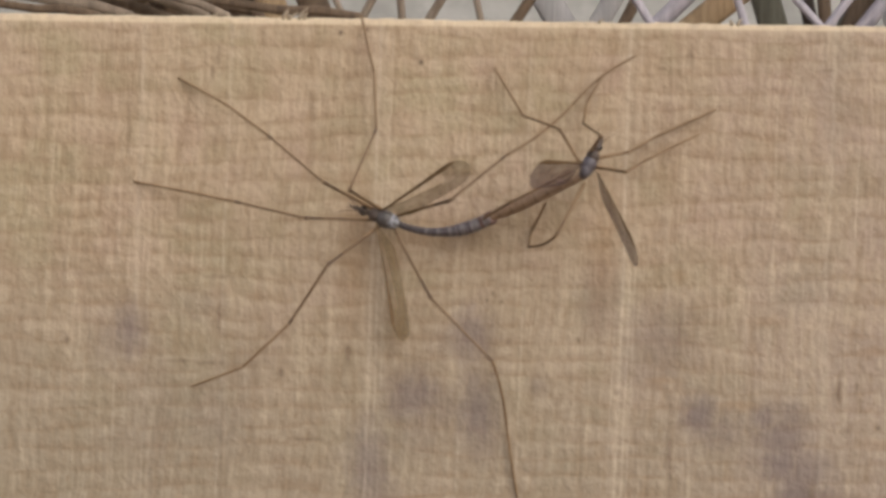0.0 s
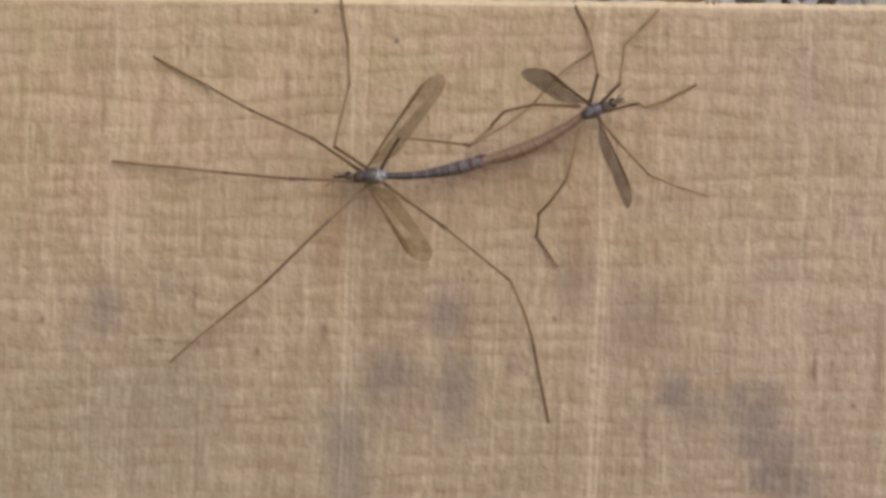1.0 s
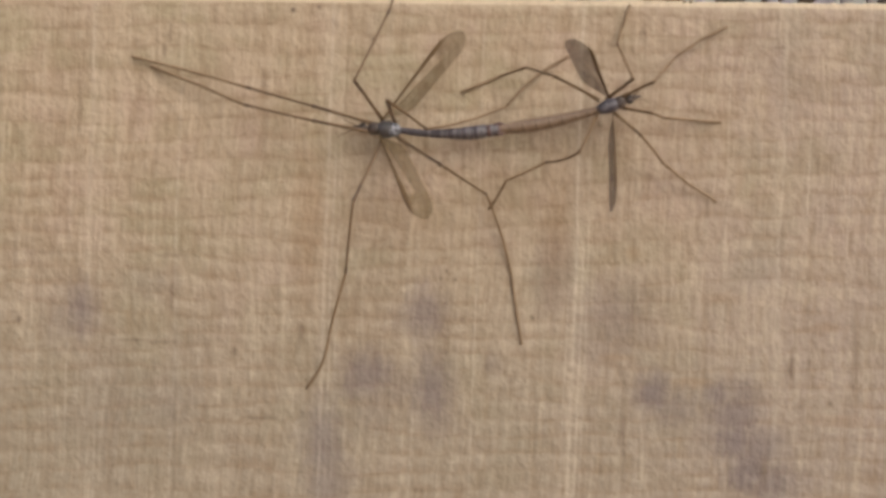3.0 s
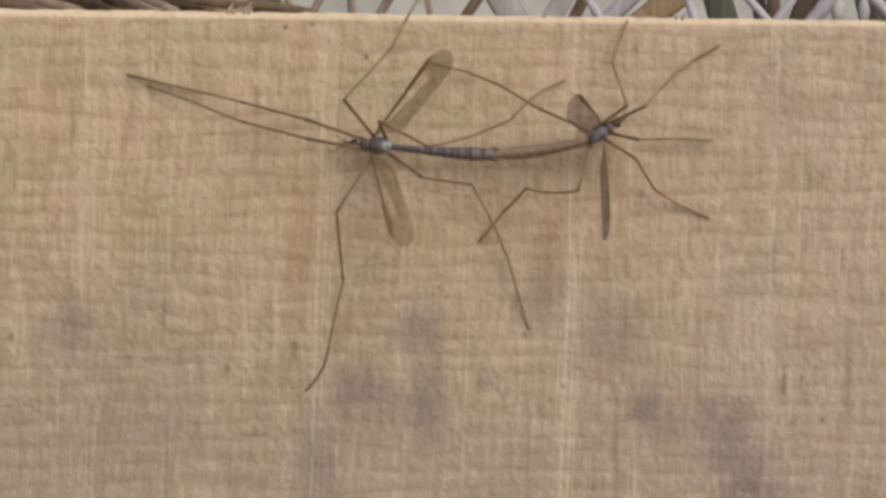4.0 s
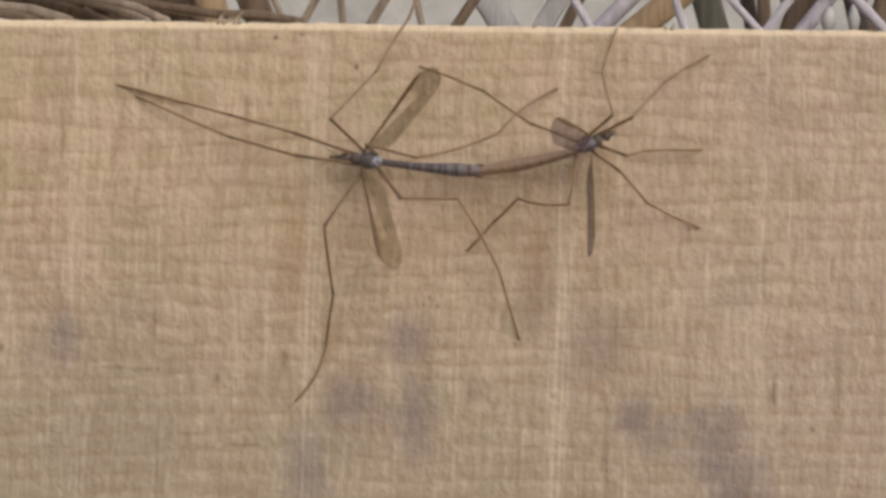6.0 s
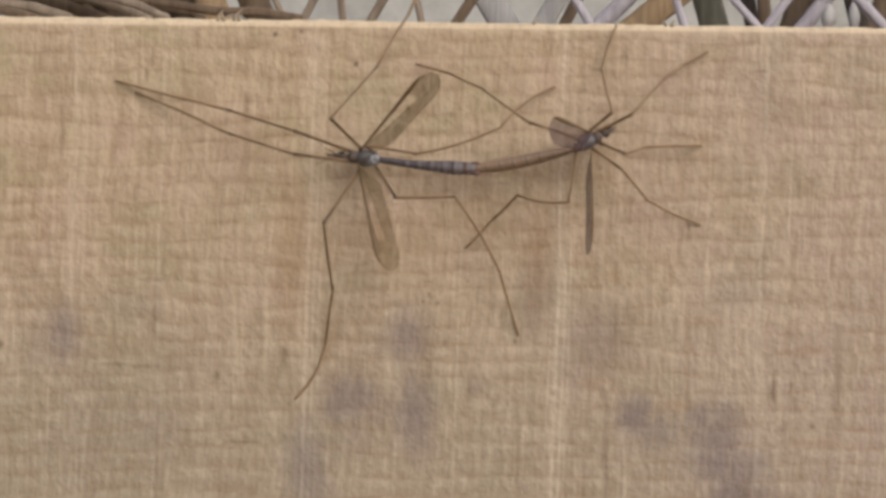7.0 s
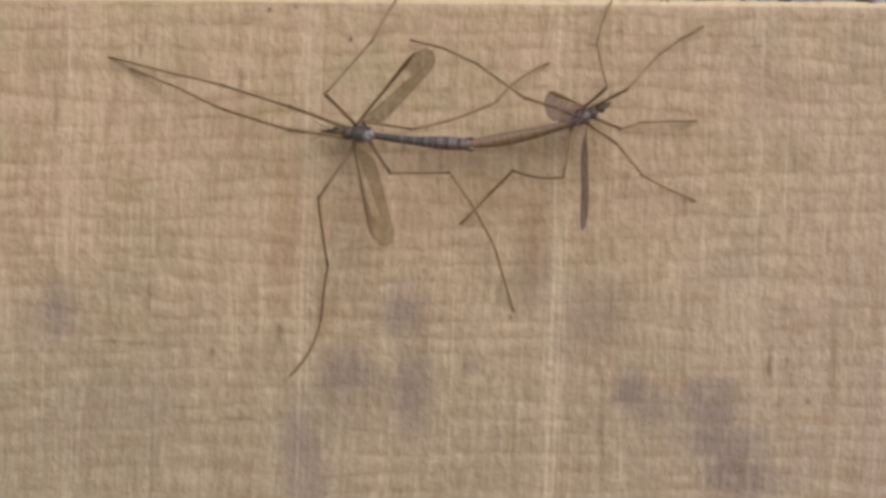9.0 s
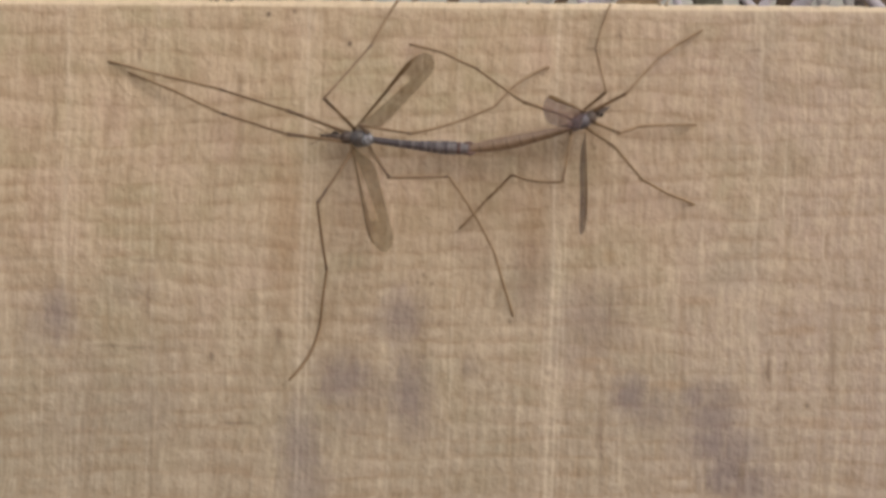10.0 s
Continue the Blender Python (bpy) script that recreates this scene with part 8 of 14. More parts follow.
    walk(PARTS["R2_1"], [
        (0, q(3.49, 0.47, 5.25, 0.0, 68.9, 62.4)), (0.05, q(3.92, 0.68, 5.43, -15.9, 71.6, 45.5)), (0.1, q(4.10, 0.95, 5.62, -34.0, 71.0, 26.5)),
        (0.2, q(4.93, 1.77, 5.57, -55.1, 59.5, 3.4)), (0.3, q(3.93, 2.33, 5.62, -43.2, 60.2, 17.1)), (0.4, q(3.41, 2.89, 5.26, -31.7, 59.1, 30.5)),
        (0.5, q(2.61, 3.19, 4.89, -21.0, 56.1, 43.1)), (0.6, q(3.15, 2.76, 5.16, -17.9, 52.4, 46.9)), (0.7, q(3.42, 2.15, 5.31, -16.4, 47.2, 48.9)),
        (0.8, q(3.58, 1.52, 5.34, -16.3, 40.2, 49.0)), (0.9, q(3.67, 1.62, 5.39, -14.2, 41.7, 52.2)), (1, q(3.71, 1.69, 5.38, -12.2, 41.8, 55.2)),
        (1.1, q(3.54, 1.08, 5.64, -16.4, 45.9, 49.2)), (1.2, q(3.58, 0.64, 5.67, -21.8, 49.4, 41.9)), (1.25, q(3.40, 0.29, 5.75, -21.2, 50.4, 42.7)),
        (1.3, q(3.46, 0.04, 5.73, -21.2, 50.8, 42.7)), (1.35, q(3.51, -0.22, 5.70, -21.1, 51.2, 42.8)), (1.38, q(3.53, -0.37, 5.69, -21.1, 51.4, 42.8)),
        (1.4, q(3.83, -0.40, 5.54, -21.7, 51.0, 42.0)), (1.42, q(3.56, -0.40, 5.68, -18.4, 51.4, 46.2)), (1.45, q(3.58, -0.30, 5.69, -14.4, 51.0, 51.3)),
        (1.5, q(4.00, 0.02, 5.81, -9.4, 49.3, 57.9)), (1.6, q(3.01, -0.30, 6.44, -14.0, 69.6, 52.6)), (1.7, q(2.89, -0.38, 6.37, -85.2, 81.3, -20.1)),
        (1.8, q(2.84, -0.38, 6.00, -73.2, 79.3, -7.9)), (1.9, q(2.92, -0.39, 5.82, -64.6, 77.2, 0.9)), (2, q(3.09, -0.39, 5.71, -57.8, 74.9, 7.8)),
        (2.1, q(3.11, 0.25, 5.71, -45.4, 70.2, 20.9)), (2.2, q(3.07, 0.92, 5.68, -35.5, 64.9, 31.6)), (2.3, q(3.83, 1.08, 5.32, -33.9, 59.8, 33.3)),
        (2.4, q(4.59, 1.26, 4.84, -32.8, 54.1, 34.7)), (2.5, q(4.91, 1.31, 4.31, -32.0, 46.5, 35.7)), (2.6, q(5.33, 1.49, 4.24, -31.5, 49.5, 36.4)),
        (2.7, q(4.98, 1.40, 4.36, -30.9, 50.3, 37.1)), (2.82, q(5.53, 1.29, 4.19, -33.6, 49.0, 33.6)), (3, q(5.81, 0.91, 4.05, -37.7, 45.2, 28.1)),
        (3.2, q(6.07, 0.49, 3.89, -41.6, 40.5, 22.3)), (3.4, q(6.31, 0.04, 3.62, -45.2, 35.1, 16.5)), (3.65, q(6.45, -0.29, 3.36, -47.3, 31.6, 12.6)), (4, q(6.45, -0.29, 3.36, -47.3, 31.6, 12.6)),
        (5.5, q(6.36, 0.59, 3.43, -44.0, 26.4, 19.3)), (7.5, q(6.40, 0.46, 3.25, -44.3, 23.5, 18.7)), (10, q(6.40, 0.46, 3.25, -44.3, 23.5, 18.7)),
    ])
    walk(PARTS["R2_2"], [
        (0, q(4.79, 2.96, -2.01, 0.0, 42.1, 14.4)), (0.05, q(5.64, 2.44, -1.96, 0.2, 49.0, 14.7)), (0.1, q(6.37, 2.08, -1.73, -0.2, 54.3, 14.1)),
        (0.2, q(8.88, 2.00, -1.14, -4.6, 69.8, 9.2)), (0.3, q(7.63, 3.47, -1.13, 0.9, 48.0, 15.5)), (0.4, q(6.85, 4.92, -1.41, 6.0, 31.9, 23.3)),
        (0.5, q(5.78, 6.16, -1.56, 9.7, 17.2, 32.2)), (0.6, q(6.39, 6.23, -1.00, 8.8, 25.8, 29.6)), (0.7, q(6.90, 6.14, -0.40, 7.8, 31.1, 27.6)),
        (0.8, q(7.48, 6.00, 0.32, 6.9, 33.7, 26.0)), (0.9, q(7.24, 6.21, 0.21, 6.1, 38.3, 24.7)), (1, q(7.02, 6.45, 0.20, 5.0, 41.0, 22.9)),
        (1.1, q(7.08, 5.18, 0.06, 3.2, 46.2, 20.3)), (1.2, q(7.35, 4.02, -0.25, 1.8, 54.5, 18.4)), (1.25, q(7.04, 3.65, -0.25, 2.4, 48.9, 19.3)),
        (1.3, q(7.07, 3.37, -0.31, 3.1, 47.0, 20.2)), (1.35, q(7.09, 3.09, -0.36, 3.6, 44.8, 20.9)), (1.38, q(7.10, 2.93, -0.39, 3.8, 43.4, 21.2)),
        (1.4, q(7.46, 2.88, -0.51, 4.4, 47.7, 22.1)), (1.42, q(6.92, 3.11, -0.39, 4.0, 45.0, 21.4)), (1.45, q(6.64, 3.53, -0.36, 4.1, 48.4, 21.5)),
        (1.5, q(6.71, 4.32, -0.08, 4.5, 59.5, 22.1)), (1.6, q(4.66, 1.86, -0.85, -6.2, 42.6, 8.4)), (1.7, q(4.00, -0.79, -1.33, -11.0, 33.5, 0.7)),
        (1.8, q(4.27, -0.58, -1.64, -10.0, 28.4, 2.8)), (1.9, q(4.64, -0.37, -1.77, -8.9, 26.4, 5.1)), (2, q(5.10, -0.11, -1.80, -7.9, 25.9, 7.4)),
        (2.1, q(5.57, 1.19, -1.61, -4.0, 21.5, 16.9)), (2.2, q(5.88, 2.65, -1.37, -0.8, 17.9, 26.4)), (2.3, q(7.10, 3.23, -1.40, -0.8, 14.4, 26.6)),
        (2.4, q(8.34, 3.85, -1.47, -0.8, 11.3, 26.6)), (2.5, q(9.26, 4.44, -1.34, -0.9, 7.3, 26.1)), (2.6, q(9.40, 4.49, -1.68, -0.9, 8.8, 25.6)),
        (2.7, q(8.94, 4.40, -1.63, -1.1, 7.3, 24.5)), (2.82, q(9.79, 4.11, -1.69, -1.6, 10.8, 21.4)), (3, q(10.65, 3.49, -1.46, -2.8, 16.4, 16.3)),
        (3.2, q(11.54, 2.74, -1.16, -4.5, 24.3, 11.2)), (3.4, q(12.41, 1.84, -0.86, -7.0, 32.1, 6.0)), (3.65, q(12.92, 1.16, -0.71, -8.9, 36.5, 2.7)), (4, q(12.92, 1.16, -0.71, -8.9, 36.5, 2.7)),
        (5.5, q(12.94, 2.90, -0.02, -5.0, 33.4, 9.4)), (7.5, q(13.15, 2.74, 0.14, -5.3, 40.1, 9.0)), (10, q(13.15, 2.74, 0.14, -5.3, 40.1, 9.0)),
    ])
    walk(PARTS["R2_3"], [
        (0, q(7.83, 3.73, -4.84, 0.0, 14.4, -4.2)), (0.05, q(8.33, 3.14, -5.15, 0.9, 19.6, -1.1)), (0.1, q(8.76, 2.68, -5.17, 1.8, 15.9, 1.6)),
        (0.2, q(10.32, 2.24, -5.10, 2.8, 10.1, 6.1)), (0.3, q(10.36, 4.23, -4.28, 4.2, 16.7, 12.1)), (0.4, q(10.15, 6.34, -3.65, 6.4, 20.8, 19.2)),
        (0.5, q(9.20, 8.31, -2.81, 8.8, 12.4, 27.4)), (0.6, q(9.70, 8.11, -2.84, 8.3, 18.1, 25.6)), (0.7, q(10.11, 7.81, -2.58, 7.9, 21.6, 24.4)),
        (0.8, q(10.64, 7.55, -2.02, 7.6, 27.2, 23.6)), (0.9, q(10.25, 7.59, -2.41, 7.6, 19.4, 23.7)), (1, q(9.96, 7.69, -2.58, 7.6, 14.0, 23.7)),
        (1.1, q(9.83, 6.20, -2.99, 7.5, 9.4, 22.9)), (1.2, q(9.68, 4.80, -3.69, 7.5, 0.8, 22.6)), (1.25, q(9.67, 4.56, -3.44, 7.4, 4.1, 21.0)),
        (1.3, q(9.78, 4.36, -3.40, 7.3, 4.7, 19.6)), (1.35, q(9.89, 4.16, -3.35, 7.2, 5.4, 18.2)), (1.38, q(9.96, 4.04, -3.30, 7.1, 6.0, 17.4)),
        (1.4, q(10.10, 3.95, -3.64, 7.1, 1.5, 17.4)), (1.42, q(9.70, 4.20, -3.38, 7.1, 4.9, 17.3)), (1.45, q(9.25, 4.56, -3.52, 7.1, 3.1, 18.1)),
        (1.5, q(8.69, 5.12, -3.73, 7.2, 0.3, 20.6)), (1.6, q(7.74, 2.32, -3.71, 7.9, -8.6, 10.9)), (1.7, q(7.53, -0.75, -3.66, 8.4, -1.5, 5.8)),
        (1.8, q(7.99, -0.40, -3.65, 8.3, -1.1, 9.4)), (1.9, q(8.41, -0.03, -3.65, 8.2, -0.7, 13.0)), (2, q(8.88, 0.38, -3.65, 8.2, -0.6, 16.7)),
        (2.1, q(9.33, 2.34, -3.16, 8.5, 6.5, 23.6)), (2.2, q(9.49, 4.44, -2.67, 9.7, 12.4, 30.5)), (2.3, q(10.77, 5.06, -2.46, 8.8, 11.1, 26.5)),
        (2.4, q(12.05, 5.71, -2.30, 8.2, 9.6, 22.9)), (2.5, q(13.03, 6.28, -1.87, 7.8, 6.6, 19.7)), (2.6, q(13.17, 6.29, -2.32, 7.6, 7.7, 18.3)),
        (2.7, q(12.76, 6.14, -2.17, 7.4, 6.3, 16.9)), (2.82, q(13.65, 5.63, -2.48, 7.0, 8.5, 13.5)), (3, q(14.55, 4.63, -2.66, 6.2, 9.0, 8.6)),
        (3.2, q(15.32, 3.48, -2.90, 5.5, 8.0, 4.0)), (3.4, q(15.97, 2.22, -3.11, 5.0, 6.2, -0.4)), (3.65, q(16.32, 1.31, -3.23, 4.7, 4.5, -3.3)), (4, q(16.32, 1.31, -3.23, 4.7, 4.5, -3.3)),
        (5.5, q(16.42, 3.47, -2.35, 5.8, 15.8, 2.9)), (7.5, q(16.35, 3.25, -2.59, 5.7, 11.3, 2.5)), (10, q(16.35, 3.25, -2.59, 5.7, 11.3, 2.5)),
    ])
    walk(PARTS["R3_0"], [
        (0, q(1.41, -0.73, -0.83, 0.0, 38.0, -50.3)), (0.05, q(1.30, -0.60, -0.70, 2.6, 20.3, -44.9)), (0.1, q(1.21, -0.52, -0.69, 3.8, 2.9, -39.5)),
        (0.2, q(0.56, -0.20, -1.02, 2.0, -20.6, -28.2)), (0.3, q(1.22, -0.58, -0.74, -2.9, -27.5, -16.2)), (0.4, q(1.24, -0.60, -0.74, -9.1, -33.4, -4.2)),
        (0.5, q(1.12, -0.62, -0.85, -16.2, -39.0, 7.8)), (0.6, q(1.27, -0.60, -0.73, -8.9, -44.0, -3.1)), (0.7, q(1.28, -0.59, -0.73, -0.2, -49.0, -15.1)),
        (0.8, q(1.26, -0.58, -0.77, 10.1, -53.6, -28.3)), (0.9, q(1.31, -0.60, -0.69, 4.1, -51.1, -20.7)), (1, q(1.36, -0.61, -0.64, -1.3, -47.1, -13.5)),
        (1.1, q(1.34, -0.61, -0.64, 1.6, -52.9, -17.3)), (1.2, q(1.44, -0.65, -0.48, 3.9, -56.2, -20.1)), (1.25, q(1.38, -0.64, -0.57, 9.5, -55.9, -26.9)),
        (1.3, q(1.38, -0.65, -0.57, 14.4, -54.4, -32.9)), (1.35, q(1.37, -0.66, -0.58, 19.0, -52.5, -38.5)), (1.38, q(1.37, -0.66, -0.58, 21.5, -51.3, -41.8)),
        (1.4, q(1.44, -0.73, -0.50, 21.9, -46.5, -42.2)), (1.42, q(1.38, -0.67, -0.56, 22.2, -53.3, -42.6)), (1.45, q(1.40, -0.68, -0.50, 20.4, -57.3, -40.5)),
        (1.5, q(1.44, -0.69, -0.42, 14.6, -58.9, -33.6)), (1.6, q(1.41, -0.69, -0.41, 18.9, -63.9, -38.6)), (1.7, q(1.45, -0.72, -0.36, 20.2, -61.2, -40.0)),
        (1.8, q(1.39, -0.65, -0.58, 14.1, -50.2, -32.6)), (1.9, q(1.32, -0.61, -0.68, 10.3, -34.3, -27.1)), (2, q(1.24, -0.57, -0.72, 8.5, -12.9, -22.6)),
        (2.1, q(1.30, -0.60, -0.70, 7.5, -14.8, -18.4)), (2.2, q(1.45, -0.64, -0.66, 6.4, -15.7, -14.2)), (2.3, q(1.33, -0.61, -0.68, 6.7, -28.3, -15.0)),
        (2.4, q(1.36, -0.62, -0.65, 7.3, -37.5, -16.1)), (2.5, q(1.40, -0.63, -0.61, 8.1, -41.2, -17.4)), (2.6, q(1.38, -0.63, -0.61, 10.8, -46.4, -21.3)),
        (2.7, q(1.45, -0.67, -0.53, 13.3, -45.9, -24.8)), (2.82, q(1.36, -0.64, -0.62, 16.9, -48.2, -29.7)), (3, q(1.33, -0.63, -0.65, 22.1, -49.1, -36.6)),
        (3.2, q(1.31, -0.61, -0.69, 27.3, -49.7, -43.4)), (3.4, q(1.28, -0.58, -0.73, 32.4, -50.2, -50.2)), (3.65, q(1.20, -0.46, -0.91, 36.3, -50.8, -55.2)), (4, q(1.20, -0.46, -0.91, 36.3, -50.8, -55.2)),
        (5.5, q(1.18, -0.43, -0.93, 35.0, -47.8, -53.4)), (7.5, q(1.22, -0.47, -0.87, 38.9, -47.8, -58.7)), (10, q(1.22, -0.47, -0.87, 38.9, -47.8, -58.7)),
    ])
    walk(PARTS["R3_1"], [
        (0, q(4.31, -4.22, -4.38, 0.0, 17.6, -33.6)), (0.05, q(5.12, -4.41, -2.70, 3.1, 35.3, -26.6)), (0.1, q(5.65, -4.18, -0.98, 6.8, 42.6, -20.9)),
        (0.2, q(5.31, -2.75, 1.01, 12.8, 46.9, -12.4)), (0.3, q(6.12, -2.00, 1.92, 10.0, 54.3, -16.0)), (0.4, q(6.03, -0.94, 2.43, 3.5, 57.7, -23.8)),
        (0.5, q(5.55, -0.02, 2.78, -4.1, 56.8, -32.9)), (0.6, q(5.40, -0.82, 3.27, 3.4, 59.3, -24.0)), (0.7, q(4.92, -1.58, 3.62, 11.9, 58.9, -14.1)),
        (0.8, q(4.26, -2.19, 3.87, 19.1, 55.4, -5.5)), (0.9, q(4.69, -1.88, 3.79, 11.8, 64.2, -14.0)), (1, q(5.17, -1.53, 3.58, -1.8, 70.5, -28.6)),
        (1.1, q(4.66, -1.65, 3.95, -19.4, 71.4, -47.3)), (1.2, q(4.44, -1.75, 4.30, -32.3, 69.9, -60.9)), (1.25, q(4.25, -2.10, 4.20, -25.9, 69.9, -54.1)),
        (1.3, q(4.19, -2.47, 4.11, -17.3, 68.1, -44.9)), (1.35, q(4.11, -2.84, 3.99, -10.6, 65.5, -37.7)), (1.38, q(4.05, -3.06, 3.91, -7.5, 63.7, -34.2)),
        (1.4, q(4.38, -3.39, 3.68, -3.9, 60.9, -30.1)), (1.42, q(3.91, -3.01, 4.06, -3.6, 64.5, -29.7)), (1.45, q(3.77, -2.70, 4.34, 0.6, 67.7, -25.2)),
        (1.5, q(3.92, -2.34, 4.51, 11.6, 69.9, -13.4)), (1.6, q(3.39, -2.27, 4.76, 5.6, 68.3, -19.9)), (1.7, q(3.57, -2.51, 4.69, 3.0, 60.3, -22.7)),
        (1.8, q(4.49, -2.64, 3.85, 6.0, 59.4, -19.3)), (1.9, q(5.55, -2.77, 2.57, 7.6, 54.3, -17.3)), (2, q(6.41, -2.73, 0.57, 8.5, 44.4, -16.2)),
        (2.1, q(6.59, -2.36, 0.77, 14.3, 47.0, -8.0)), (2.2, q(6.83, -2.00, 0.90, 21.0, 52.0, 0.8)), (2.3, q(6.23, -1.92, 2.05, 14.1, 57.3, -7.6)),
        (2.4, q(5.75, -1.88, 2.85, 4.5, 61.3, -18.8)), (2.5, q(5.53, -1.93, 3.19, -6.1, 61.7, -30.8)), (2.6, q(5.08, -2.07, 3.56, -7.7, 64.4, -32.7)),
        (2.7, q(5.09, -2.35, 3.60, -6.9, 64.1, -31.8)), (2.82, q(4.69, -2.54, 3.68, -5.4, 64.0, -30.1)), (3, q(4.36, -2.87, 3.70, -2.7, 61.1, -27.1)),
        (3.2, q(4.01, -3.17, 3.70, -1.5, 57.6, -25.7)), (3.4, q(3.65, -3.41, 3.69, -1.5, 53.7, -25.7)), (3.65, q(3.28, -3.45, 3.55, -2.0, 50.6, -26.3)), (4, q(3.28, -3.45, 3.55, -2.0, 50.6, -26.3)),
        (5.5, q(3.48, -3.54, 3.33, 10.0, 49.2, -10.7)), (7.5, q(3.23, -3.77, 3.39, 13.1, 44.0, -6.4)), (10, q(3.23, -3.77, 3.39, 13.1, 44.0, -6.4)),
    ])
    walk(PARTS["R3_2"], [
        (0, q(7.72, -6.49, -5.68, 0.0, 3.8, -39.0)), (0.05, q(8.26, -5.99, -5.19, 0.6, 9.6, -33.6)), (0.1, q(8.60, -5.31, -3.90, 2.1, 22.4, -28.2)),
        (0.2, q(8.18, -3.38, -2.14, 5.5, 22.7, -19.3)), (0.3, q(8.54, -2.69, -1.58, 9.6, 34.1, -10.9)), (0.4, q(8.14, -1.87, -1.21, 13.7, 34.4, -3.5)),
        (0.5, q(7.53, -1.30, -0.82, 17.7, 30.6, 3.9)), (0.6, q(7.41, -1.72, -0.43, 16.5, 39.2, 1.9)), (0.7, q(7.08, -2.12, -0.06, 15.7, 43.9, 0.5)),
        (0.8, q(6.70, -2.43, 0.33, 15.0, 46.8, -0.4)), (0.9, q(6.51, -2.33, -0.08, 14.8, 43.3, -0.7)), (1, q(6.43, -2.22, -0.48, 14.5, 40.4, -1.1)),
        (1.1, q(5.59, -2.65, -0.13, 8.0, 40.1, -11.3)), (1.2, q(5.16, -3.04, 0.26, 0.7, 43.5, -22.1)), (1.25, q(5.12, -3.29, 0.15, 2.4, 43.8, -19.7)),
        (1.3, q(5.33, -3.61, 0.11, 4.0, 46.4, -17.4)), (1.35, q(5.53, -3.93, 0.07, 6.0, 48.4, -14.7)), (1.38, q(5.63, -4.13, 0.05, 7.3, 49.4, -12.9)),
        (1.4, q(6.19, -4.44, -0.08, 8.9, 55.4, -10.9)), (1.42, q(5.52, -3.92, 0.17, 8.1, 50.8, -12.0)), (1.45, q(5.25, -3.40, 0.36, 7.7, 51.9, -12.5)),
        (1.5, q(5.36, -2.68, 0.47, 6.7, 60.5, -13.6)), (1.6, q(4.89, -2.81, 0.76, 0.9, 53.2, -20.6)), (1.7, q(5.54, -3.33, 0.95, -4.6, 53.6, -27.4)),
        (1.8, q(6.56, -3.36, 0.14, -4.1, 37.6, -26.7)), (1.9, q(7.95, -3.52, -0.93, -3.6, 22.3, -25.8)), (2, q(9.37, -3.59, -2.44, -3.4, 5.3, -24.8)),
        (2.1, q(9.49, -2.77, -2.38, -2.4, 7.0, -15.3)), (2.2, q(9.48, -1.96, -2.49, -1.1, 7.3, -5.6)), (2.3, q(8.53, -2.23, -1.58, -1.6, 18.3, -7.8)),
        (2.4, q(7.71, -2.55, -0.92, -2.7, 28.9, -10.4)), (2.5, q(7.28, -2.97, -0.60, -4.5, 42.4, -13.5)), (2.6, q(6.65, -3.08, -0.32, -4.4, 34.8, -13.4)),
        (2.7, q(6.68, -3.34, -0.27, -4.3, 37.8, -13.2)), (2.82, q(6.33, -3.48, -0.19, -5.9, 34.1, -15.9)), (3, q(6.22, -3.82, -0.06, -8.1, 35.5, -19.8)),
        (3.2, q(6.09, -4.17, 0.07, -10.4, 36.5, -23.6)), (3.4, q(5.95, -4.52, 0.23, -12.6, 37.5, -27.4)), (3.65, q(5.73, -4.66, 0.22, -14.3, 36.4, -30.1)), (4, q(5.73, -4.66, 0.22, -14.3, 36.4, -30.1)),
        (5.5, q(6.24, -4.06, 0.07, -9.6, 29.9, -21.5)), (7.5, q(6.30, -4.12, 0.40, -10.1, 30.8, -22.5)), (10, q(6.30, -4.12, 0.40, -10.1, 30.8, -22.5)),
    ])
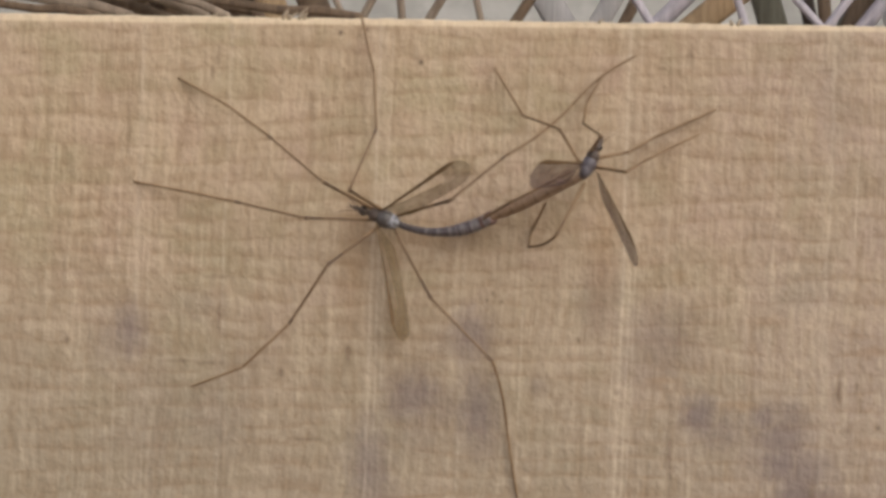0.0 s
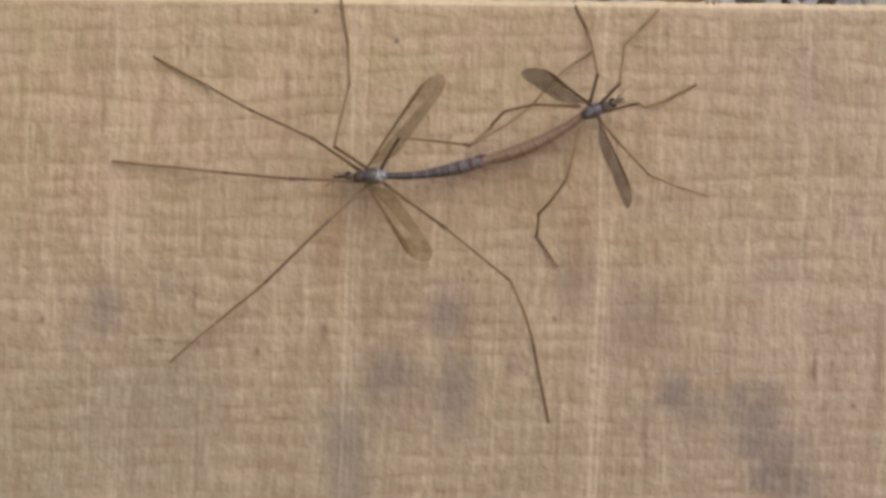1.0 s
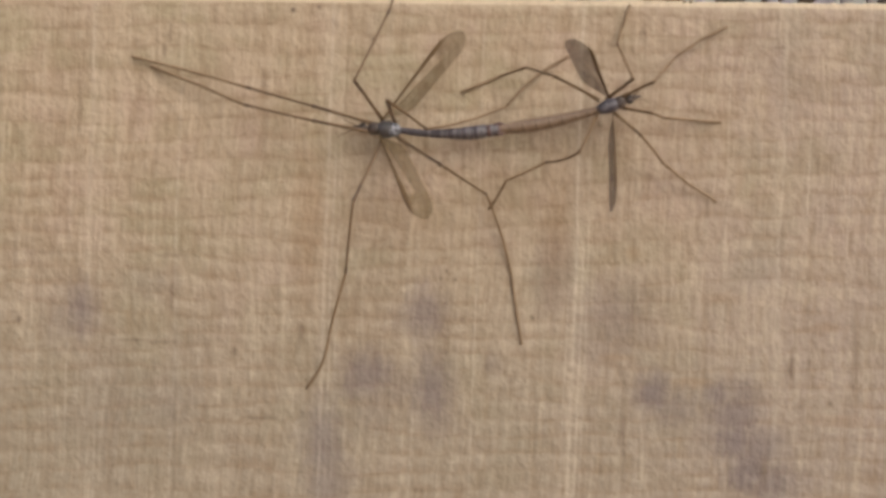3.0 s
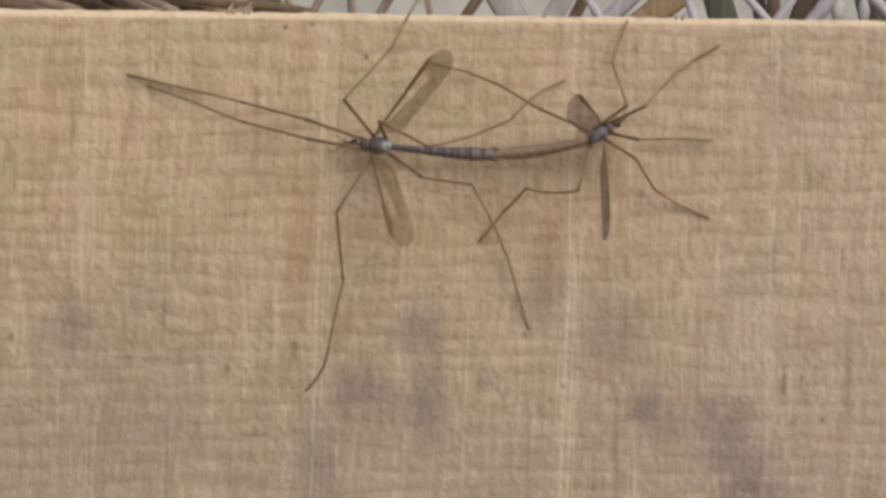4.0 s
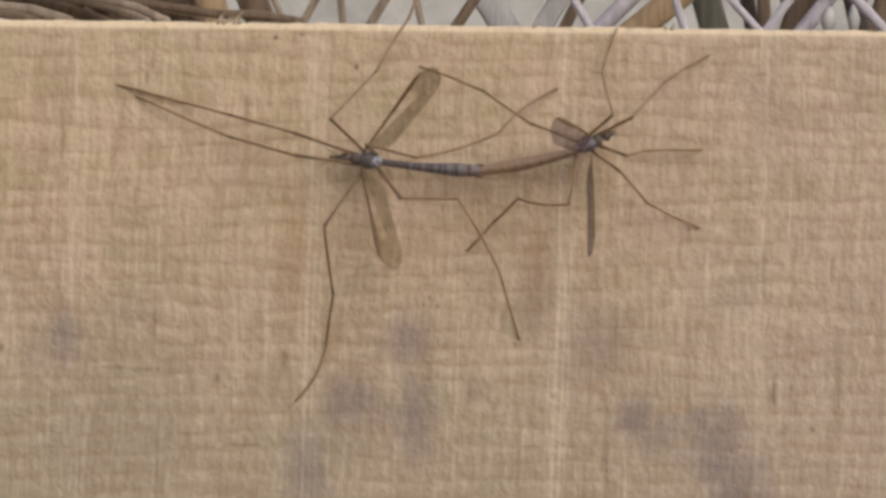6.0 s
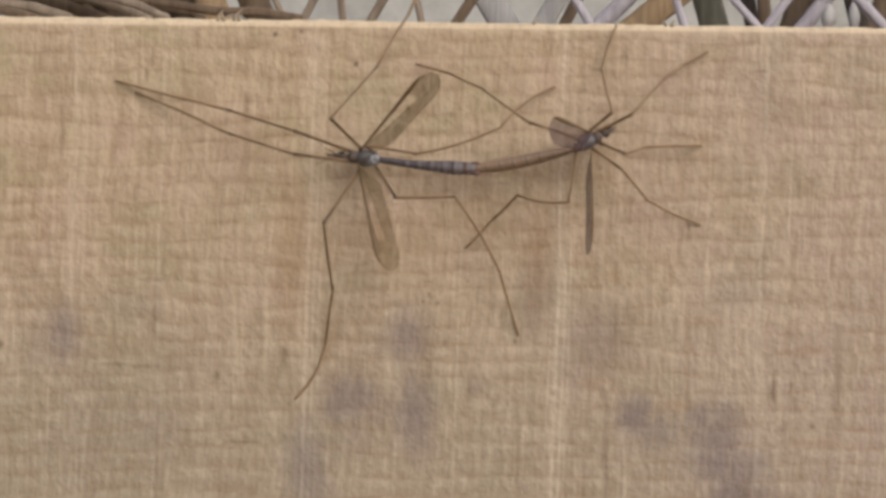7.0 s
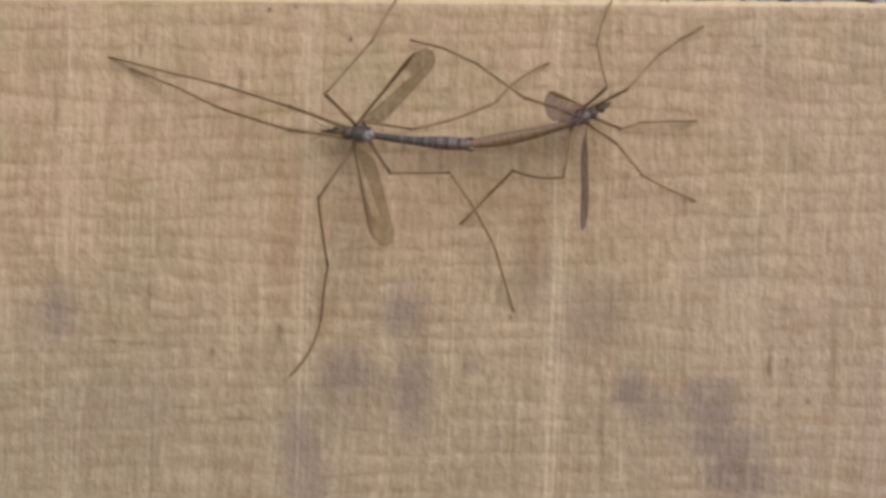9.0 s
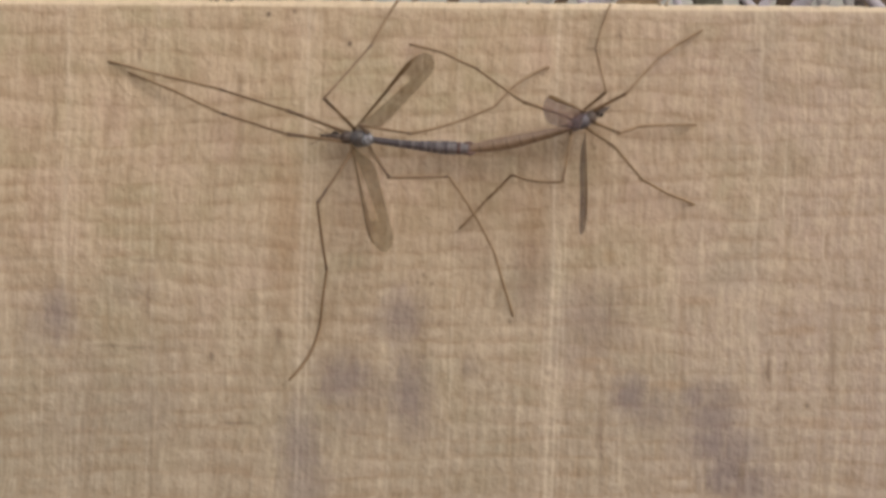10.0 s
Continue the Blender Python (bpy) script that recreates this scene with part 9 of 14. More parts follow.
    walk(PARTS["R3_3"], [
        (0, q(11.18, -9.29, -5.98, 0.0, 3.5, -39.1)), (0.05, q(11.92, -8.42, -5.93, 0.4, 6.9, -34.5)), (0.1, q(12.24, -7.26, -5.59, 1.0, 9.4, -30.3)),
        (0.2, q(12.06, -4.75, -3.85, 2.3, 10.6, -22.7)), (0.3, q(12.16, -3.39, -4.08, 5.0, 15.5, -11.2)), (0.4, q(11.81, -2.10, -3.73, 8.0, 16.0, -0.1)),
        (0.5, q(11.35, -1.04, -3.09, 11.0, 15.7, 10.8)), (0.6, q(10.86, -1.61, -3.25, 10.3, 15.9, 8.5)), (0.7, q(10.29, -2.09, -3.15, 9.7, 15.0, 6.2)),
        (0.8, q(9.75, -2.45, -2.92, 9.0, 14.6, 3.6)), (0.9, q(9.76, -2.38, -3.14, 9.2, 10.1, 4.2)), (1, q(9.82, -2.28, -3.37, 9.2, 3.5, 4.7)),
        (1.1, q(8.94, -3.32, -3.00, 8.6, 8.7, -0.9)), (1.2, q(8.16, -4.26, -2.81, 7.6, 11.7, -6.5)), (1.25, q(8.15, -4.38, -2.93, 7.3, 10.2, -8.4)),
        (1.3, q(8.27, -4.52, -3.11, 7.0, 7.9, -10.3)), (1.35, q(8.39, -4.68, -3.26, 6.8, 6.1, -12.2)), (1.38, q(8.46, -4.78, -3.33, 6.6, 5.2, -13.3)),
        (1.4, q(8.67, -4.92, -3.75, 6.6, -0.0, -13.8)), (1.42, q(8.28, -4.51, -3.28, 6.6, 5.8, -13.7)), (1.45, q(7.93, -4.00, -3.15, 6.7, 7.5, -13.0)),
        (1.5, q(7.49, -3.20, -3.40, 6.8, 4.3, -11.7)), (1.6, q(7.39, -3.75, -2.81, 5.5, 11.1, -21.5)), (1.7, q(7.88, -4.54, -2.64, 3.8, 12.7, -30.0)),
        (1.8, q(9.71, -4.95, -2.58, 3.9, 13.4, -29.6)), (1.9, q(11.66, -5.31, -2.62, 4.0, 12.8, -29.0)), (2, q(13.40, -5.45, -2.85, 4.1, 4.5, -28.1)),
        (2.1, q(13.76, -3.93, -2.93, 5.1, 5.8, -17.7)), (2.2, q(13.87, -2.39, -3.06, 6.1, 5.6, -7.1)), (2.3, q(12.72, -2.81, -2.98, 5.9, 8.3, -8.7)),
        (2.4, q(11.55, -3.25, -3.08, 5.7, 7.1, -10.4)), (2.5, q(10.48, -3.74, -3.61, 5.6, 0.5, -12.2)), (2.6, q(10.21, -3.93, -2.87, 5.5, 9.7, -12.6)),
        (2.7, q(10.11, -4.15, -3.00, 5.5, 8.0, -13.1)), (2.82, q(9.87, -4.50, -2.69, 4.9, 11.9, -16.4)), (3, q(9.63, -5.05, -2.65, 3.9, 12.4, -21.3)),
        (3.2, q(9.37, -5.60, -2.59, 2.8, 13.2, -26.3)), (3.4, q(9.09, -6.14, -2.49, 1.6, 12.7, -31.2)), (3.65, q(8.84, -6.46, -2.42, 0.9, 10.9, -34.7)), (4, q(8.84, -6.46, -2.42, 0.9, 10.9, -34.7)),
        (5.5, q(9.84, -5.48, -2.15, 2.9, 14.0, -25.5)), (7.5, q(9.84, -5.58, -1.88, 3.0, 18.9, -25.4)), (10, q(9.84, -5.58, -1.88, 3.0, 18.9, -25.4)),
    ])
    walk(PARTS["R1_0"], [
        (0, q(-0.78, 0.24, -0.82, 0.0, -5.4, 57.7)), (0.05, q(-0.34, 0.92, -0.72, -0.9, -11.8, 63.8)), (0.1, q(-0.34, 0.90, -0.73, -2.4, -15.0, 70.0)),
        (0.2, q(-0.37, 0.44, -0.93, -6.3, -22.1, 82.4)), (0.3, q(-0.23, 0.86, -0.77, -19.4, -23.7, 115.1)), (0.4, q(-0.17, 0.92, -0.74, -30.2, -15.2, 146.9)),
        (0.5, q(-0.59, 1.03, -0.81, -32.1, 7.9, 175.3)), (0.6, q(-0.21, 0.96, -0.78, -26.0, -40.9, 155.8)), (0.7, q(-0.32, 1.03, -0.64, 2.2, -61.0, 120.6)),
        (0.8, q(-0.31, 0.98, -0.75, 50.4, -60.6, 66.3)), (0.9, q(-0.29, 1.01, -0.68, 55.2, -58.6, 60.7)), (1, q(-0.28, 1.03, -0.64, 58.6, -55.2, 56.6)),
        (1.1, q(-0.30, 1.00, -0.70, 68.0, -62.9, 45.8)), (1.2, q(-0.33, 0.98, -0.80, 83.5, -69.8, 28.9)), (1.25, q(-0.31, 0.99, -0.74, 77.9, -69.7, 34.9)),
        (1.3, q(-0.31, 0.99, -0.74, 74.9, -70.1, 38.1)), (1.35, q(-0.31, 0.99, -0.75, 71.5, -69.9, 41.6)), (1.38, q(-0.32, 0.98, -0.78, 69.6, -69.5, 43.7)),
        (1.4, q(-0.34, 0.96, -0.85, 67.9, -69.9, 45.4)), (1.42, q(-0.30, 1.00, -0.69, 77.1, -66.8, 35.6)), (1.45, q(-0.20, 1.05, -0.49, 86.6, -63.1, 25.1)),
        (1.5, q(0.33, 1.19, 0.23, 93.8, -54.7, 16.8)), (1.6, q(-0.00, 1.04, -0.29, 101.3, -53.8, 7.5)), (1.7, q(-0.08, 1.03, -0.49, 102.6, -44.8, 5.8)),
        (1.8, q(-0.23, 1.01, -0.63, 101.7, -44.0, 7.1)), (1.9, q(-0.22, 1.01, -0.63, 99.8, -41.4, 9.8)), (2, q(-0.14, 1.04, -0.59, 97.4, -34.6, 13.7)),
        (2.1, q(-0.13, 1.08, -0.46, 89.8, -51.9, 24.7)), (2.2, q(-0.30, 1.00, -0.70, 74.0, -56.2, 44.1)), (2.3, q(-0.24, 1.05, -0.57, 78.4, -60.2, 39.0)),
        (2.4, q(-0.25, 1.04, -0.58, 81.9, -61.5, 34.9)), (2.5, q(-0.26, 1.02, -0.62, 84.7, -61.5, 31.7)), (2.6, q(-0.25, 1.03, -0.60, 86.0, -62.3, 30.2)),
        (2.7, q(-0.22, 1.05, -0.54, 85.2, -60.7, 31.2)), (2.82, q(-0.23, 1.03, -0.58, 91.0, -59.2, 24.4)), (3, q(-0.22, 1.03, -0.58, 96.8, -54.4, 17.6)),
        (3.2, q(-0.23, 1.01, -0.62, 101.7, -49.1, 11.3)), (3.4, q(-0.27, 1.00, -0.67, 105.9, -42.9, 5.5)), (3.65, q(-0.31, 1.00, -0.71, 108.3, -38.5, 1.8)), (4, q(-0.31, 1.00, -0.71, 108.3, -38.5, 1.8)),
        (5.5, q(-0.44, 0.97, -0.82, 101.5, -40.1, 12.5)), (7.5, q(-0.54, 0.95, -0.90, 102.3, -39.7, 11.4)), (10, q(-0.54, 0.95, -0.90, 102.3, -39.7, 11.4)),
    ])
    walk(PARTS["R1_1"], [
        (0, q(2.57, 5.54, -0.23, 0.0, 42.8, 91.0)), (0.05, q(2.38, 6.45, 0.57, 6.0, 42.0, 99.9)), (0.1, q(1.74, 6.61, 0.90, 12.4, 41.0, 109.6)),
        (0.2, q(0.40, 6.22, 1.44, 25.0, 38.9, 129.1)), (0.3, q(-2.68, 6.08, 1.76, 32.7, 31.3, 142.5)), (0.4, q(-5.26, 4.24, 0.91, 37.9, 20.7, 154.2)),
        (0.5, q(-6.80, 1.55, -1.67, 40.2, 3.5, 164.6)), (0.6, q(-4.55, 2.91, 3.34, 33.4, 35.6, 145.4)), (0.7, q(-1.87, 3.65, 4.87, 11.1, 53.3, 114.3)),
        (0.8, q(0.93, 3.81, 4.74, -30.4, 57.8, 65.0)), (0.9, q(1.31, 3.87, 4.70, -29.5, 57.1, 66.1)), (1, q(1.70, 4.04, 4.52, -28.1, 55.9, 67.7)),
        (1.1, q(1.70, 3.05, 4.90, -41.3, 59.0, 52.1)), (1.2, q(1.57, 2.03, 5.11, -57.3, 61.4, 33.8)), (1.25, q(1.48, 2.24, 5.16, -59.9, 59.7, 30.7)),
        (1.3, q(1.37, 2.31, 5.18, -63.8, 58.7, 26.2)), (1.35, q(1.30, 2.42, 5.16, -67.2, 57.3, 22.2)), (1.38, q(1.28, 2.51, 5.12, -69.1, 56.2, 20.0)),
        (1.4, q(1.18, 2.50, 5.06, -70.3, 55.4, 18.5)), (1.42, q(1.72, 2.44, 5.10, -64.5, 57.6, 25.4)), (1.45, q(2.38, 2.25, 5.12, -54.6, 59.1, 37.1)),
        (1.5, q(3.82, 2.24, 5.37, -37.8, 54.5, 57.1)), (1.6, q(3.68, 1.53, 4.79, -30.8, 48.9, 66.0)), (1.7, q(4.36, 1.48, 3.95, -26.2, 40.9, 72.4)),
        (1.8, q(4.27, 1.57, 3.74, -22.9, 44.9, 77.3)), (1.9, q(4.43, 1.82, 3.53, -19.8, 48.1, 81.6)), (2, q(4.89, 2.26, 2.99, -15.7, 52.5, 86.9)),
        (2.1, q(3.40, 2.70, 4.49, -23.4, 39.0, 76.2)), (2.2, q(2.21, 3.43, 4.53, -26.2, 22.8, 70.8)), (2.3, q(2.19, 3.01, 4.89, -22.1, 31.4, 79.8)),
        (2.4, q(2.22, 2.76, 4.95, -16.3, 38.2, 90.0)), (2.5, q(2.29, 2.60, 4.91, -9.0, 43.3, 101.1)), (2.6, q(2.27, 2.50, 4.98, -9.6, 44.5, 100.2)),
        (2.7, q(2.41, 2.64, 4.95, -11.3, 45.1, 97.8)), (2.82, q(2.70, 2.36, 4.83, -13.7, 42.8, 94.4)), (3, q(3.27, 2.13, 4.53, -17.9, 38.8, 88.0)),
        (3.2, q(3.82, 1.83, 4.14, -21.7, 34.9, 81.6)), (3.4, q(4.32, 1.45, 3.62, -25.2, 31.1, 75.2)), (3.65, q(4.61, 1.15, 3.21, -27.4, 27.6, 70.8)), (4, q(4.61, 1.15, 3.21, -27.4, 27.6, 70.8)),
        (5.5, q(4.26, 2.01, 3.24, -26.0, 27.4, 73.6)), (7.5, q(4.21, 1.90, 3.12, -27.0, 26.8, 71.6)), (10, q(4.21, 1.90, 3.12, -27.0, 26.8, 71.6)),
    ])
    walk(PARTS["R1_2"], [
        (0, q(2.48, 10.59, -4.92, 0.0, 8.7, 56.4)), (0.05, q(1.50, 11.50, -4.04, 1.7, 21.0, 63.1)), (0.1, q(-0.00, 11.51, -3.62, 4.2, 23.6, 69.6)),
        (0.2, q(-2.98, 10.38, -2.89, 9.4, 20.5, 83.3)), (0.3, q(-7.35, 9.66, -1.81, 15.0, 29.9, 96.5)), (0.4, q(-11.07, 7.04, -1.53, 21.5, 23.1, 111.1)),
        (0.5, q(-13.43, 3.37, -2.09, 26.6, 6.0, 130.7)), (0.6, q(-9.17, 6.09, -0.67, 19.3, 29.4, 107.6)), (0.7, q(-3.56, 7.41, -0.65, 10.4, 35.8, 91.2)),
        (0.8, q(2.48, 7.13, -1.09, 2.3, 30.9, 76.5)), (0.9, q(2.83, 7.29, -1.09, 2.3, 33.8, 76.5)), (1, q(3.16, 7.61, -1.18, 2.2, 38.6, 76.2)),
        (1.1, q(3.88, 5.85, -1.00, -4.1, 36.2, 66.0)), (1.2, q(4.32, 3.87, -0.94, -9.4, 33.3, 56.8)), (1.25, q(4.46, 4.01, -0.79, -14.0, 35.8, 48.6)),
        (1.3, q(4.59, 3.89, -0.70, -17.8, 34.7, 41.9)), (1.35, q(4.75, 3.83, -0.64, -21.2, 32.3, 35.9)), (1.38, q(4.88, 3.81, -0.61, -23.0, 30.3, 32.4)),
        (1.4, q(4.89, 3.74, -0.61, -24.0, 26.8, 30.3)), (1.42, q(5.05, 4.03, -0.72, -22.8, 37.6, 32.6)), (1.45, q(5.21, 4.39, -0.79, -19.8, 48.5, 36.9)),
        (1.5, q(6.00, 5.60, -0.24, -8.2, 62.9, 50.8)), (1.6, q(5.52, 5.67, -0.41, -18.5, 56.5, 39.0)), (1.7, q(5.94, 6.44, -0.56, -19.5, 51.3, 37.7)),
        (1.8, q(5.34, 6.33, -1.12, -17.5, 38.6, 40.6)), (1.9, q(5.10, 6.37, -1.60, -15.7, 28.8, 43.7)), (2, q(5.11, 6.45, -2.47, -15.0, -6.8, 47.3)),
        (2.1, q(4.67, 7.90, 0.16, -13.0, 39.3, 53.8)), (2.2, q(4.29, 9.43, 1.86, -6.4, 52.3, 62.9)), (2.3, q(3.23, 8.80, 1.30, -7.7, 52.5, 61.2)),
        (2.4, q(2.22, 8.17, 0.69, -8.4, 49.6, 60.4)), (2.5, q(1.33, 7.52, 0.18, -8.7, 44.8, 60.0)), (2.6, q(1.40, 7.34, 0.15, -9.2, 50.3, 59.3)),
        (2.7, q(1.75, 7.46, 0.06, -10.0, 57.9, 58.4)), (2.82, q(2.31, 7.40, 0.15, -12.9, 52.6, 54.8)), (3, q(3.46, 7.50, 0.22, -16.7, 48.3, 49.9)),
        (3.2, q(4.64, 7.42, 0.20, -20.2, 43.4, 45.1)), (3.4, q(5.82, 7.15, 0.06, -23.3, 38.1, 40.3)), (3.65, q(6.62, 6.92, 0.02, -25.3, 33.4, 36.8)), (4, q(6.62, 6.92, 0.02, -25.3, 33.4, 36.8)),
        (5.5, q(5.98, 7.88, 0.06, -21.3, 32.7, 44.1)), (7.5, q(6.14, 7.74, 0.01, -21.1, 27.8, 44.5)), (10, q(6.14, 7.74, 0.01, -21.1, 27.8, 44.5)),
    ])
    walk(PARTS["R1_3"], [
        (0, q(4.64, 13.85, -5.52, 0.0, 3.9, 57.1)), (0.05, q(3.17, 14.79, -5.46, 0.9, 8.3, 65.9)), (0.1, q(1.26, 14.91, -5.20, 2.2, 8.9, 74.3)),
        (0.2, q(-2.54, 14.07, -4.28, 4.4, 6.9, 90.4)), (0.3, q(-7.74, 13.08, -3.79, 3.1, 19.1, 84.4)), (0.4, q(-12.37, 10.44, -3.08, 0.7, 22.8, 77.7)),
        (0.5, q(-16.00, 6.35, -2.51, -0.0, 14.9, 75.6)), (0.6, q(-10.21, 9.38, -2.62, -1.6, 26.6, 71.2)), (0.7, q(-3.63, 10.62, -2.97, 1.4, 24.2, 78.0)),
        (0.8, q(3.28, 10.44, -3.13, 5.0, 15.7, 88.6)), (0.9, q(3.60, 10.49, -3.29, 5.6, 10.5, 91.2)), (1, q(3.90, 10.62, -3.65, 5.8, -0.4, 93.6)),
        (1.1, q(5.17, 8.77, -3.34, 5.6, 4.6, 89.4)), (1.2, q(6.13, 6.64, -3.11, 5.3, 3.7, 84.4)), (1.25, q(6.59, 6.42, -3.10, 4.1, 7.3, 72.6)),
        (1.3, q(7.01, 6.07, -2.96, 2.2, 9.9, 60.0)), (1.35, q(7.46, 5.79, -2.76, -0.3, 12.5, 47.2)), (1.38, q(7.76, 5.65, -2.61, -2.0, 13.7, 39.4)),
        (1.4, q(7.94, 5.52, -2.39, -3.2, 13.8, 34.4)), (1.42, q(7.69, 5.72, -3.13, -2.3, 9.8, 39.0)), (1.45, q(7.31, 5.96, -3.75, -1.7, -1.2, 46.3)),
        (1.5, q(7.14, 7.00, -3.77, -6.3, -35.1, 60.2)), (1.6, q(7.22, 7.04, -3.70, -2.3, -0.2, 47.9)), (1.7, q(7.90, 7.96, -3.65, -2.3, -0.0, 37.6)),
        (1.8, q(7.69, 8.34, -3.59, -2.3, 0.9, 37.4)), (1.9, q(7.61, 8.77, -3.51, -2.3, 2.3, 38.0)), (2, q(7.78, 9.35, -2.00, -1.9, 27.1, 39.6)),
        (2.1, q(6.48, 10.37, -2.35, 2.6, 21.1, 50.6)), (2.2, q(5.39, 11.59, -1.27, 9.8, 41.1, 64.2)), (2.3, q(4.39, 10.91, -1.84, 5.1, 30.0, 56.2)),
        (2.4, q(3.48, 10.40, -2.32, 2.0, 21.6, 49.2)), (2.5, q(2.73, 9.95, -2.61, 0.2, 16.8, 43.7)), (2.6, q(2.69, 9.51, -2.89, 2.5, 12.1, 53.0)),
        (2.7, q(2.85, 9.25, -3.29, 4.2, 5.7, 63.4)), (2.82, q(3.70, 9.37, -2.99, 3.4, 10.5, 58.2)), (3, q(5.16, 9.51, -2.74, 1.9, 14.6, 51.3)),
        (3.2, q(6.67, 9.45, -2.52, -0.0, 18.2, 44.5)), (3.4, q(8.20, 9.17, -2.38, -2.3, 20.6, 37.7)), (3.65, q(9.27, 8.90, -2.16, -4.1, 24.2, 33.0)), (4, q(9.27, 8.90, -2.16, -4.1, 24.2, 33.0)),
        (5.5, q(8.37, 10.20, -2.07, -1.0, 22.6, 40.7)), (7.5, q(8.64, 10.20, -1.83, -1.7, 24.5, 38.9)), (10, q(8.64, 10.20, -1.83, -1.7, 24.5, 38.9)),
    ])
    walk(PARTS["R4_0"], [
        (0, q(0.08, -0.36, -1.24, 0.0, -44.3, -77.4)), (0.05, q(0.12, -0.70, -0.89, -5.6, -41.8, -69.3)), (0.1, q(0.15, -0.79, -0.82, -9.2, -43.7, -63.9)),
        (0.2, q(0.23, -0.94, -0.64, -17.3, -46.6, -52.5)), (0.3, q(0.22, -0.92, -0.67, -25.7, -48.5, -41.1)), (0.4, q(0.22, -0.91, -0.68, -34.7, -50.0, -29.3)),
        (0.5, q(0.18, -0.89, -0.73, -43.7, -51.3, -17.7)), (0.6, q(0.22, -0.92, -0.67, -26.2, -50.0, -40.2)), (0.7, q(0.20, -0.91, -0.69, -11.2, -43.6, -60.7)),
        (0.8, q(0.15, -0.66, -0.84, -0.8, -29.4, -77.8)), (0.9, q(0.17, -0.77, -0.79, -0.7, -34.1, -78.1)), (1, q(0.12, -0.47, -1.04, 0.5, -37.9, -80.1)),
        (1.1, q(0.19, -0.81, -0.76, 1.2, -32.7, -81.3)), (1.2, q(0.19, -0.81, -0.74, 2.2, -23.6, -83.5)), (1.25, q(0.20, -0.92, -0.69, 2.7, -29.1, -84.6)),
        (1.3, q(0.21, -0.97, -0.66, 3.3, -33.1, -85.7)), (1.35, q(0.21, -1.01, -0.62, 3.9, -36.4, -86.8)), (1.38, q(0.21, -1.02, -0.61, 4.3, -37.6, -87.5)),
        (1.4, q(0.21, -1.10, -0.54, 4.1, -37.3, -87.2)), (1.42, q(0.21, -1.06, -0.57, 3.9, -40.7, -86.8)), (1.45, q(0.21, -1.05, -0.56, 2.8, -42.7, -85.2)),
        (1.5, q(0.22, -1.07, -0.54, 0.8, -42.6, -82.2)), (1.6, q(0.21, -0.93, -0.67, -2.8, -44.3, -77.0)), (1.7, q(0.28, -1.13, -0.43, -7.5, -47.3, -70.5)),
        (1.8, q(0.24, -1.02, -0.58, -8.1, -44.1, -69.7)), (1.9, q(0.24, -1.01, -0.60, -8.9, -40.4, -68.4)), (2, q(0.36, -1.26, -0.43, -10.0, -34.9, -66.6)),
        (2.1, q(0.21, -0.92, -0.68, -12.8, -30.7, -61.4)), (2.2, q(0.54, -1.38, -0.41, -16.1, -26.1, -54.6)), (2.3, q(0.23, -0.95, -0.67, -14.3, -30.4, -58.4)),
        (2.4, q(0.21, -0.92, -0.68, -12.7, -32.5, -61.4)), (2.5, q(0.21, -0.93, -0.68, -10.6, -35.5, -65.1)), (2.6, q(0.19, -0.88, -0.71, -12.0, -36.4, -62.7)),
        (2.7, q(0.02, -0.57, -0.98, -12.9, -35.5, -61.2)), (2.82, q(0.13, -0.77, -0.80, -12.3, -34.6, -62.4)), (3, q(0.16, -0.81, -0.78, -10.8, -36.7, -64.9)),
        (3.2, q(0.18, -0.84, -0.75, -9.3, -38.3, -67.4)), (3.4, q(0.19, -0.87, -0.72, -7.8, -39.2, -69.7)), (3.65, q(0.17, -0.82, -0.77, -6.8, -39.2, -71.4)), (4, q(0.17, -0.82, -0.77, -6.8, -39.2, -71.4)),
        (5.5, q(0.17, -0.82, -0.78, -7.8, -41.7, -69.8)), (7.5, q(0.23, -0.97, -0.63, -8.2, -40.9, -69.1)), (10, q(0.23, -0.97, -0.63, -8.2, -40.9, -69.1)),
    ])
